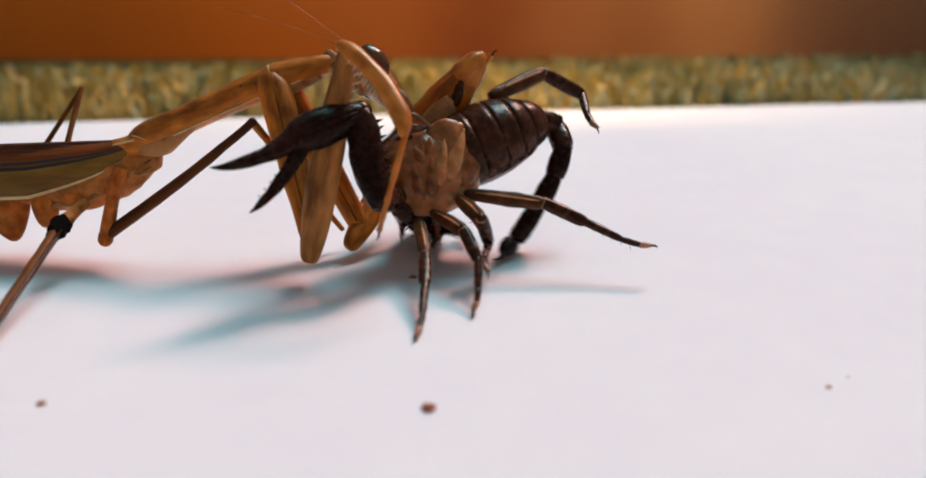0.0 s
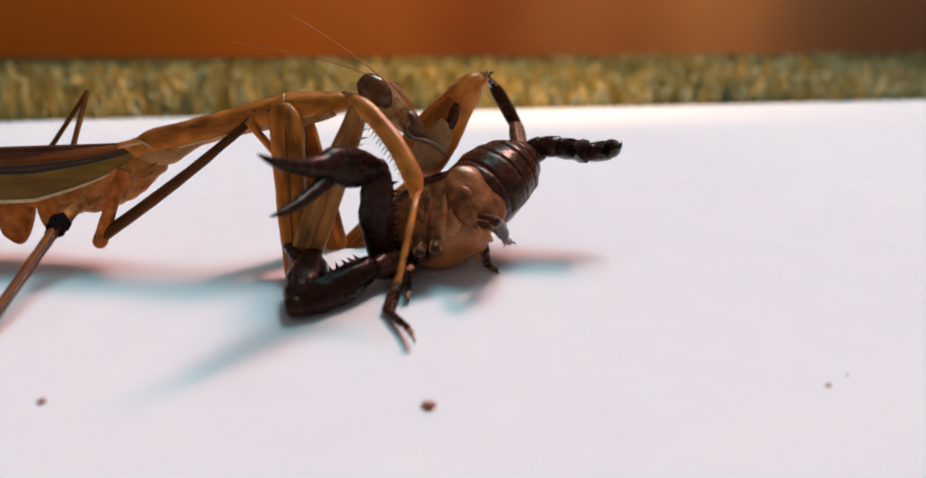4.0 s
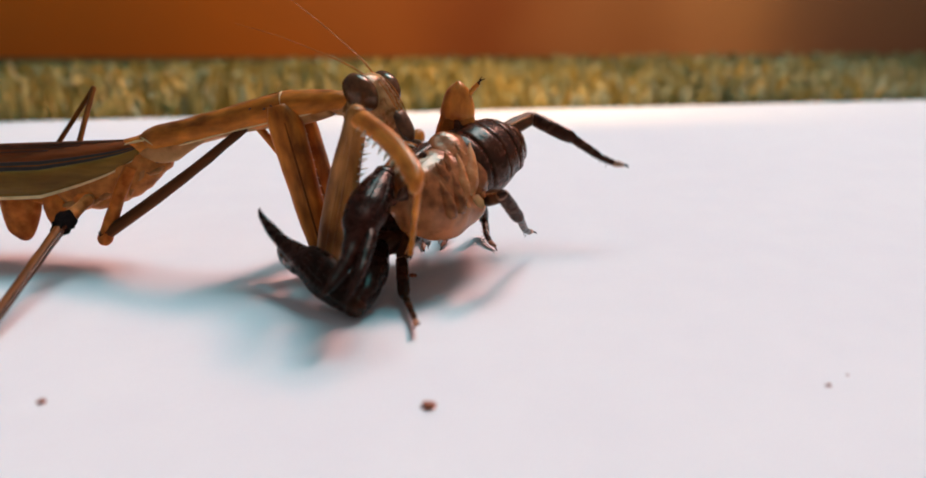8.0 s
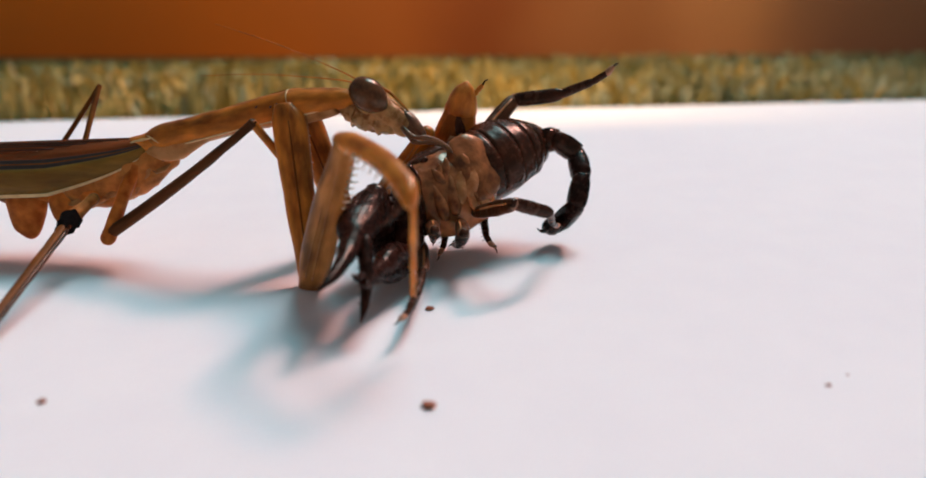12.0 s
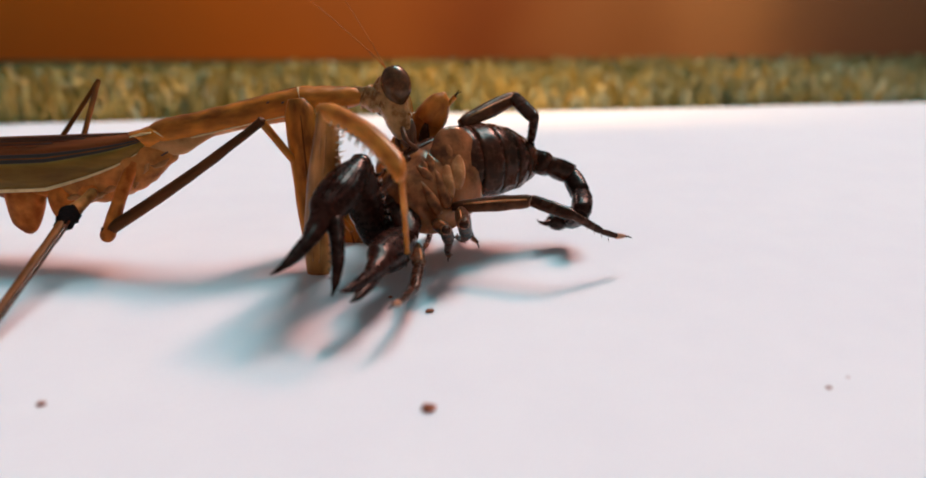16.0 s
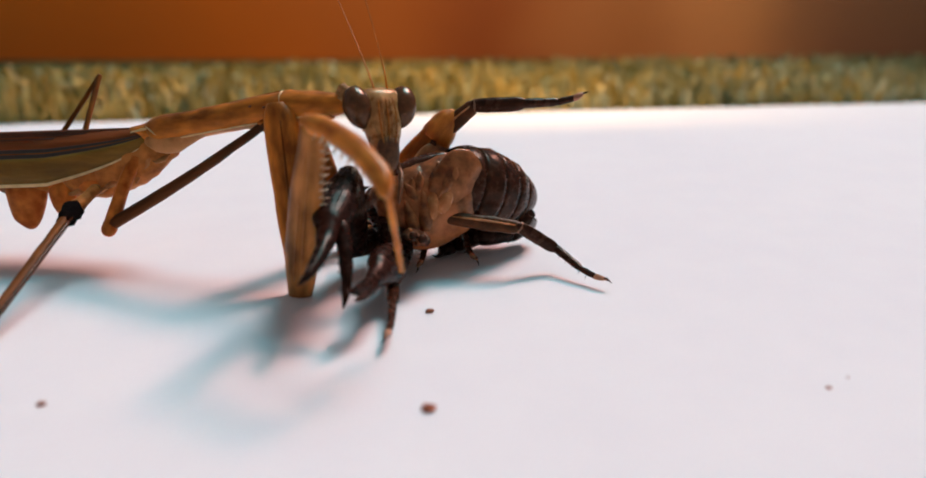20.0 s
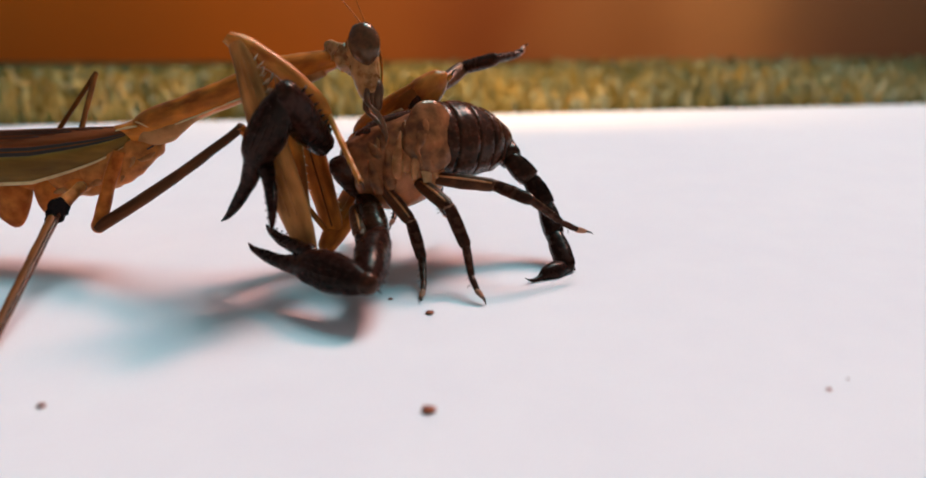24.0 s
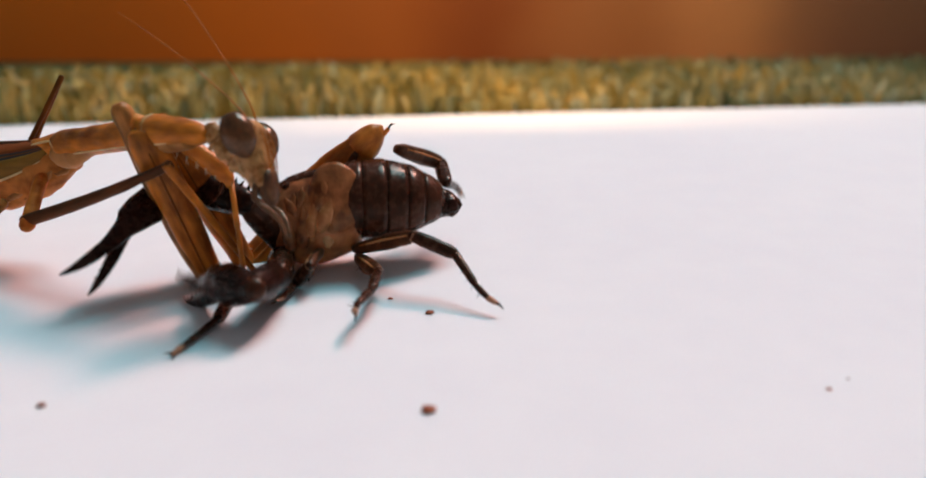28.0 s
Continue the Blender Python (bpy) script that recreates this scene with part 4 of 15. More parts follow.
    walk(P["mantis.pronotum"], [(0, m(9.81, -1.01, 15.88, 70, -22, 8)), (0.5, m(10.4, -1.11, 15.31, 69, -20, 10)), (1, m(10.29, -1.62, 15.64, 76, -24, -8)), (1.5, m(10.24, -1.46, 15.68, 74, -16, -6)),
        (2, m(10.23, -0.85, 15.85, 70, -15, 10)), (2.5, m(10.48, -1.11, 15.06, 70, -12, 9)), (3, m(10.51, -1.14, 15.08, 70, -13, 8)), (4, m(10.68, -1.29, 15.04, 71, -13, 4)),
        (4.5, m(10.71, -1.32, 15.06, 71, -14, 3)), (5, m(10.97, -1.77, 15.29, 76, -21, -11)), (5.5, m(11.08, -1.58, 15.44, 75, -20, -7)), (6, m(11.02, -1.46, 15.51, 74, -19, -4)),
        (6.5, m(11.06, -1.35, 15.37, 72, -15, 0)), (7, m(11.37, -1.22, 15.38, 71, -13, 3)), (7.5, m(11.37, -1.19, 15.66, 72, -13, 1)), (8, m(11.35, -1.48, 15.48, 73, -14, -6)),
        (8.5, m(11.03, -1.7, 15.26, 74, -15, -10)), (9, m(11.09, -1.57, 15.64, 75, -18, -9)), (9.5, m(11.63, -0.87, 16.02, 69, -21, 10)), (10, m(11.86, -1.4, 15, 72, -16, 2)),
        (10.5, m(11.72, -0.99, 15.38, 70, -12, 9)), (11, m(11.72, -1.01, 15.36, 70, -13, 9)), (11.5, m(11.88, -1.42, 15.42, 73, -14, -4)), (12, m(12.08, -1.41, 15.67, 73, -14, -6)),
        (12.5, m(11.92, -1.7, 15.28, 74, -13, -11)), (13, m(11.89, -1.56, 15.41, 73, -12, -8)), (14, m(11.66, -0.87, 16.07, 71, -10, 5)), (14.5, m(11.6, -0.72, 16.2, 70, -9, 8)),
        (15, m(11.89, -0.8, 15.99, 70, -10, 8)), (15.5, m(11.58, -0.72, 16.36, 70, -12, 8)), (16, m(11.96, -0.68, 16.48, 70, -11, 8)), (16.5, m(12.09, -0.69, 16.48, 70, -12, 8)),
        (17, m(12.1, -0.78, 16.29, 71, -11, 7)), (17.5, m(11.94, -1.05, 16.58, 73, -15, -3)), (18, m(12.1, -1.19, 16.52, 73, -11, -8)), (18.5, m(12.27, -1.42, 16.52, 74, -11, -15)),
        (19, m(12.28, -1.45, 16.35, 74, -11, -14)), (19.5, m(12.06, -1.28, 16.74, 74, -13, -12)), (20, m(12.06, -1.19, 17.05, 74, -11, -13)), (20.5, m(11.93, -1.16, 17.07, 74, -11, -12)),
        (21, m(11.76, -0.79, 17.23, 72, -10, -3)), (21.5, m(11.72, -0.97, 17.47, 74, -12, -10)), (22, m(11.49, -0.85, 17.56, 73, -13, -7)), (23, m(10.4, -0.46, 17.21, 70, -18, 7)),
        (23.5, m(10.15, -0.42, 17.28, 69, -19, 10)), (24, m(10.38, -0.38, 17.76, 73, -20, 0)), (24.5, m(10.39, -0.52, 17.48, 74, -16, -6)), (25, m(10.47, -0.23, 18.19, 73, -15, -2)),
        (25.5, m(10.47, -0.39, 17.77, 73, -14, -4)), (26, m(10.24, -0.27, 18.23, 74, -15, -6)), (26.5, m(9.78, 0.23, 20.02, 76, -18, -13)), (27, m(10.02, -0.36, 18.2, 73, -9, -14)),
        (27.2, m(8.56, -0.39, 18.01, 73, -11, -11)), (27.5, m(0.84, -1.75, 15.61, 73, -9, -15)), (28, m(0.78, -2.18, 15.73, 74, -10, -30))])
    walk(P["mantis.head"], [(0, m(39.92, 0.16, 21.59, 40, 42, -24)), (0.5, m(42.36, 0.89, 19.71, 37, 47, -29)), (1, m(40.01, -7.22, 22.79, 41, 40, -23)), (1.5, m(40.81, -5.7, 20.67, 39, 41, -25)),
        (2, m(39.92, 1.58, 19.84, 42, 37, -22)), (2.5, m(40.63, 1.09, 17.62, 52, 36, -22)), (3, m(40.87, 0.7, 18.05, 58, 38, -24)), (4, m(41.43, -1.28, 19.08, 71, 41, -27)),
        (4.5, m(41.65, -1.67, 19.48, 77, 43, -28)), (5, m(42.58, -7.18, 25.15, 74, 39, -26)), (5.5, m(41.33, -5.94, 23.4, 72, 34, -22)), (6, m(40.28, -4.78, 22.15, 66, 36, -23)),
        (6.5, m(39.65, -2.69, 20.38, 71, 23, -17)), (7, m(40.36, -1.59, 18.84, 65, 26, -19)), (7.5, m(41.14, -1.95, 20.2, 90, 37, -25)), (8, m(40.59, -5.18, 19.92, 85, 46, -30)),
        (8.5, m(40.05, -7.52, 20.5, 60, 37, -25)), (9, m(40.04, -7.05, 22.19, 71, 36, -23)), (9.5, m(39.66, 2.22, 24.55, 50, 46, -31)), (10, m(41.54, -1.71, 21.76, 42, 48, -35)),
        (10.5, m(42.41, 0.81, 17.95, 78, 59, -50)), (11, m(41.01, 1.49, 18.42, 41, 50, -36)), (11.5, m(41.42, -4.96, 18.26, 56, 44, -29)), (12, m(41.03, -5.42, 19.16, 63, 31, -21)),
        (12.5, m(41.34, -7.66, 19.51, 58, 41, -27)), (13, m(41.64, -6.37, 20.41, 68, 44, -30)), (14, m(42.02, -0.27, 18.57, 86, 52, -39)), (14.5, m(42.37, 1.04, 17.93, 92, 55, -45)),
        (15, m(42.87, 0.99, 17.87, 98, 52, -38)), (15.5, m(42.37, 1.71, 20.81, 27, 53, -40)), (16, m(41.44, 1.32, 18.76, 15, 58, -48)), (16.5, m(41.77, 1.52, 20.05, 26, 56, -41)),
        (17, m(42.12, 0.35, 17.83, 7, 61, -57)), (17.5, m(42.65, -3.9, 22.27, 65, 40, -25)), (18, m(41.73, -7.1, 18.65, 85, 62, -64)), (18.5, m(41.22, -9.96, 17.33, 91, 61, -62)),
        (19, m(40.99, -10, 15.95, 79, 64, -76)), (19.5, m(41.2, -8.77, 18.61, 84, 63, -65)), (20, m(40.89, -9.52, 18.65, 81, 64, -70)), (20.5, m(40.02, -9.26, 18.13, 73, 65, -76)),
        (21, m(38.89, -5.15, 17.06, 57, 65, -95)), (21.5, m(40.45, -7.69, 19.58, 68, 64, -66)), (22, m(40.45, -6.08, 20.15, 53, 64, -68)), (23, m(39.07, 0.31, 21.99, 23, 65, -70)),
        (23.5, m(38.21, 2.02, 23.37, 8, 65, -72)), (24, m(38.41, -2.48, 24.39, 16, 64, -62)), (24.5, m(38.91, -5.27, 22.87, 22, 61, -56)), (25, m(38.92, -3.24, 22.44, 17, 63, -62)),
        (25.5, m(38.92, -4.31, 21.14, 17, 64, -62)), (26, m(38.33, -4.98, 23.15, 37, 60, -51)), (26.5, m(37.79, -7.18, 27.4, 69, 50, -38)), (27, m(38.32, -9.22, 18.29, -20, 63, -111)),
        (27.2, m(36.43, -7.86, 18.67, -10, 65, -100)), (27.5, m(28.85, -10.71, 16.03, 14, 64, -64)), (28, m(28.25, -16.88, 16.69, 48, 58, -50))])
    walk(P["mantis.neck"], [(0, m(33.92, 2.31, 24.58, 58, 35, -28)), (0.5, m(34.8, 3.08, 22.82, 64, 28, -21)), (1, m(34.08, -5.35, 24.96, 60, 30, -26)), (1.5, m(35.35, -4.31, 21.4, 65, 17, -23)),
        (2, m(35.24, 3.23, 21.31, 56, 32, -33)), (2.5, m(35.75, 2.84, 19.41, 56, 36, -31)), (3, m(35.84, 2.35, 19.51, 60, 32, -26)), (4, m(36.11, 0.15, 19.89, 67, 22, -16)),
        (4.5, m(36.15, -0.35, 19.97, 69, 16, -11)), (5, m(35.73, -6.49, 23.61, 72, -8, -3)), (5.5, m(35.27, -4.92, 23.02, 70, 7, -9)), (6, m(34.52, -3.59, 22.46, 69, 12, -12)),
        (6.5, m(35.25, -1.55, 20.53, 65, 23, -20)), (7, m(35.83, -0.22, 19.68, 62, 30, -24)), (7.5, m(36.16, -0.86, 20.03, 71, 11, -6)), (8, m(35.45, -4.11, 19.8, 71, 4, -4)),
        (8.5, m(35.06, -6.24, 20.85, 67, 17, -17)), (9, m(34.42, -5.87, 22.33, 69, 12, -11)), (9.5, m(35.27, 3.16, 23.94, 73, -7, -13)), (10, m(37, -0.73, 21.22, 73, -7, -15)),
        (10.5, m(37.02, 2.63, 19.82, 69, 25, -10)), (11, m(36.85, 2.74, 18.86, 67, 9, -23)), (11.5, m(36.91, -3.39, 19.59, 61, 29, -25)), (12, m(36.83, -4.4, 19.04, 67, 13, -20)),
        (12.5, m(36.49, -6.72, 19.04, 71, 0, -13)), (13, m(36.81, -5.29, 20.08, 70, 6, -11)), (13.5, m(37.17, -2.06, 19.75, 70, 14, -10)), (14, m(37.18, 1.17, 19.36, 70, 18, -7)),
        (14.5, m(37.12, 2.61, 19.11, 71, 19, -5)), (15, m(37.45, 2.56, 19.12, 71, 21, -6)), (15.5, m(36.88, 2.57, 20.58, 74, -14, -11)), (16, m(37.2, 2.79, 20.32, 65, 12, -25)),
        (16.5, m(37.29, 2.8, 21.07, 69, 5, -22)), (17, m(37.6, 2.07, 20.17, 63, 20, -26)), (17.5, m(37.29, -2.72, 22.24, 68, 13, -15)), (18, m(37.57, -5.15, 20.86, 69, 35, -10)),
        (18.5, m(37.16, -8.02, 19.84, 70, 35, -9)), (19, m(37.24, -7.96, 19.11, 69, 39, -11)), (19.5, m(36.89, -6.87, 20.94, 70, 31, -8)), (20, m(36.78, -7.21, 21.76, 67, 43, -15)),
        (20.5, m(36.51, -6.84, 21.63, 64, 48, -18)), (21, m(36.61, -2.47, 21.31, 57, 59, -28)), (21.5, m(36.53, -5.68, 22.04, 67, 37, -15)), (22, m(36.76, -4.22, 22.29, 65, 35, -18)),
        (22.5, m(36.2, -0.93, 23.57, 60, 39, -25)), (23, m(35.24, 2.37, 24.73, 58, 36, -28)), (23.5, m(34.45, 3.82, 25.33, 61, 25, -27)), (24, m(34.66, -0.65, 26.36, 60, 27, -28)),
        (24.5, m(34.99, -3.61, 24.4, 62, 22, -26)), (25, m(35.43, -1.46, 24.36, 58, 28, -31)), (25.5, m(35.46, -2.41, 23.42, 56, 33, -33)), (26, m(34.93, -3.37, 24.58, 60, 27, -28)),
        (26.5, m(33.76, -6.01, 27.59, 70, 9, -10)), (27, m(35.09, -7.15, 21.29, 58, 36, -28)), (27.2, m(33.94, -5.64, 22.01, 45, 49, -43)), (27.5, m(25.92, -8.74, 18.45, 43, 43, -46)),
        (28, m(23.93, -15.03, 18.87, 59, 38, -27))])
    walk(P["nf.coxa"], [(0, m(26.97, -0.55, 21.87, 29, 57, -60)), (0.5, m(27.80, -0.04, 20.48, 29, 56, -60)), (1, m(26.78, -6.05, 21.88, 32, 41, -60)), (1.5, m(27.61, -5.29, 19.46, 28, 41, -64)),
        (2, m(28.00, 0.13, 19.58, 32, 53, -57)), (2.5, m(28.40, -0.21, 18.01, 22, 66, -66)), (3, m(28.42, -0.57, 18.06, 21, 66, -68)), (4, m(28.53, -2.16, 18.29, 12, 66, -78)),
        (4.5, m(28.55, -2.52, 18.34, 10, 66, -80)), (5, m(27.62, -6.87, 20.52, 46, 64, -41)), (5.5, m(28.04, -5.75, 20.49, 42, 65, -46)), (6, m(28.19, -4.80, 20.47, 40, 66, -47)),
        (6.5, m(28.74, -3.35, 19.12, 37, 66, -51)), (7, m(29.24, -2.39, 18.54, 32, 66, -57)), (7.5, m(29.24, -2.83, 18.61, 33, 66, -55)), (8, m(28.85, -5.16, 18.78, 53, 72, -33)),
        (8.5, m(28.14, -6.69, 18.90, 43, 64, -44)), (9, m(28.01, -6.40, 20.19, 40, 65, -47)), (9.5, m(28.94, 0.09, 21.52, 24, 69, -64)), (10, m(29.50, -2.80, 19.16, 23, 68, -65)),
        (10.5, m(29.68, -0.33, 18.14, 29, 66, -59)), (11, m(29.63, -0.25, 18.38, 22, 67, -66)), (11.5, m(29.47, -4.65, 18.66, 28, 67, -61)), (12, m(29.55, -5.34, 18.84, 21, 67, -68)),
        (12.5, m(29.05, -7.02, 18.26, 41, 79, -47)), (13, m(29.15, -5.96, 18.23, 37, 77, -51)), (14, m(29.58, -1.32, 18.11, 28, 68, -61)), (14.5, m(29.68, -0.27, 18.08, 27, 66, -62)),
        (15, m(29.94, -0.33, 18.07, 23, 66, -65)), (15.5, m(29.55, -0.29, 19.11, 85, 83, -3)), (16, m(29.97, -0.12, 18.89, 18, 69, -71)), (16.5, m(30.02, -0.12, 19.42, 15, 78, -75)),
        (17, m(30.12, -0.66, 18.72, 11, 68, -78)), (17.5, m(29.52, -4.07, 20.12, 14, 69, -75)), (18, m(29.50, -5.79, 19.08, 18, 68, -71)), (18.5, m(29.13, -7.81, 18.87, 21, 67, -68)),
        (19, m(29.14, -7.78, 18.84, 21, 67, -68)), (19.5, m(29.09, -6.99, 19.56, 18, 68, -71)), (20, m(29.06, -7.19, 19.49, 19, 68, -70)), (20.5, m(29.00, -6.93, 19.48, 18, 68, -71)),
        (21, m(29.55, -3.83, 19.38, 20, 69, -69)), (21.5, m(28.95, -6.08, 20.21, 154, 81, 65)), (22, m(28.74, -5.01, 20.64, 132, 84, 44)), (23, m(27.82, -0.32, 22.55, 27, 75, -61)),
        (23.5, m(27.61, 0.75, 22.98, 23, 72, -65)), (24, m(27.69, -2.43, 23.68, 21, 54, -69)), (24.5, m(27.68, -4.56, 22.27, 21, 43, -70)), (25, m(28.09, -2.96, 22.57, 18, 46, -72)),
        (25.5, m(28.08, -3.68, 21.77, 23, 56, -66)), (26, m(27.61, -4.32, 22.71, 25, 54, -65)), (26.5, m(26.29, -6.00, 25.44, 25, 44, -65)), (27, m(26.98, -6.98, 20.64, 23, 46, -67)),
        (27.2, m(25.82, -5.94, 20.92, 23, 45, -68)), (27.5, m(17.67, -8.41, 17.27, 22, 55, -68)), (28, m(15.44, -12.73, 17.77, 117, 72, 34))])
    walk(P["nf.femur"], [(0, m(32.46, -10.10, 5.18, 60, -76, 27)), (0.5, m(33.39, -9.87, 3.98, 61, -73, 25)), (1, m(34.35, -19.00, 8.65, 10, -63, 79)), (1.5, m(34.24, -18.81, 6.30, 14, -64, 75)),
        (2, m(34.57, -10.00, 3.63, 58, -76, 29)), (2.5, m(31.56, -7.41, 0.50, 57, -65, 28)), (3, m(31.42, -8.13, -0.21, 60, -66, 25)), (4, m(30.25, -9.96, -0.04, 74, -68, 10)),
        (4.5, m(29.94, -10.16, 0.50, 77, -68, 6)), (5, m(34.37, -12.67, 2.60, 123, -75, -38)), (5.5, m(33.91, -11.76, 2.35, 131, -66, -50)), (6, m(33.81, -10.80, 2.24, 134, -64, -53)),
        (6.5, m(33.91, -9.69, 0.87, 126, -73, -42)), (7, m(33.62, -9.03, 0.50, 127, -67, -45)), (7.5, m(33.92, -9.43, 0.50, 131, -69, -48)), (8, m(33.81, -8.41, 0.50, 134, -68, -52)),
        (8.5, m(34.44, -12.87, 0.95, 143, -67, -60)), (9, m(33.69, -12.57, 2.03, 131, -63, -52)), (9.5, m(32.03, -6.28, 2.81, 132, -73, -48)), (10, m(32.63, -9.58, 0.61, 142, -64, -60)),
        (10.5, m(33.79, -7.11, 0.50, 160, -66, -74)), (11, m(32.68, -7.20, 0.50, 132, -56, -56)), (11.5, m(33.32, -11.52, 0.50, 137, -55, -60)), (12, m(32.43, -12.49, 0.50, 136, -58, -58)),
        (12.5, m(31.44, -9.54, 0.50, 124, -55, -50)), (13, m(32.01, -9.49, -1.24, 129, -57, -52)), (13.5, m(32.66, -8.75, -0.88, 139, -62, -58)), (14, m(33.28, -7.91, -0.41, 150, -67, -66)),
        (14.5, m(33.40, -7.22, 0.50, 156, -68, -70)), (15, m(33.14, -7.34, 0.50, 147, -65, -64)), (15.5, m(31.68, -0.39, 0.50, 131, -66, -50)), (16, m(32.33, -6.87, 0.50, 150, -69, -65)),
        (16.5, m(31.05, -3.87, 0.50, 129, -62, -50)), (17, m(31.68, -7.93, 0.50, 140, -72, -55)), (17.5, m(31.30, -10.94, 1.42, 121, -62, -43)), (18, m(31.94, -12.80, 0.51, 135, -71, -51)),
        (18.5, m(32.01, -14.89, 0.50, 143, -75, -57)), (19, m(32.01, -14.87, 0.50, 139, -79, -52)), (19.5, m(31.52, -13.97, 0.98, 140, -66, -58)), (20, m(31.56, -14.15, 0.91, 147, -66, -64)),
        (20.5, m(31.46, -14.03, 0.94, 165, -61, -79)), (21, m(32.22, -10.65, 0.76, 175, -64, -86)), (21.5, m(30.23, -3.31, 0.50, 179, -64, -89)), (22, m(30.26, -3.55, 0.75, -173, -68, -95)),
        (22.5, m(30.29, -4.18, 1.75, -146, -75, -120)), (23, m(30.28, -4.78, 3.21, -100, -77, -165)), (23.5, m(30.25, -4.98, 4.00, -82, -75, 177)), (24, m(31.92, -13.33, 7.45, -51, -68, 144)),
        (24.5, m(32.77, -18.32, 8.67, -42, -58, 135)), (25, m(32.28, -16.14, 8.13, -44, -62, 137)), (25.5, m(32.53, -13.81, 5.11, -53, -69, 147)), (26, m(32.65, -14.97, 6.55, -41, -67, 134)),
        (26.5, m(32.24, -18.98, 11.42, -32, -59, 124)), (27, m(32.37, -19.73, 6.20, -33, -56, 124)), (27.2, m(31.21, -19.09, 6.84, -37, -59, 129)), (27.5, m(21.96, -18.93, 0.82, -30, -58, 122)),
        (28, m(20.11, -9.57, 0.50, -92, -69, -170))])
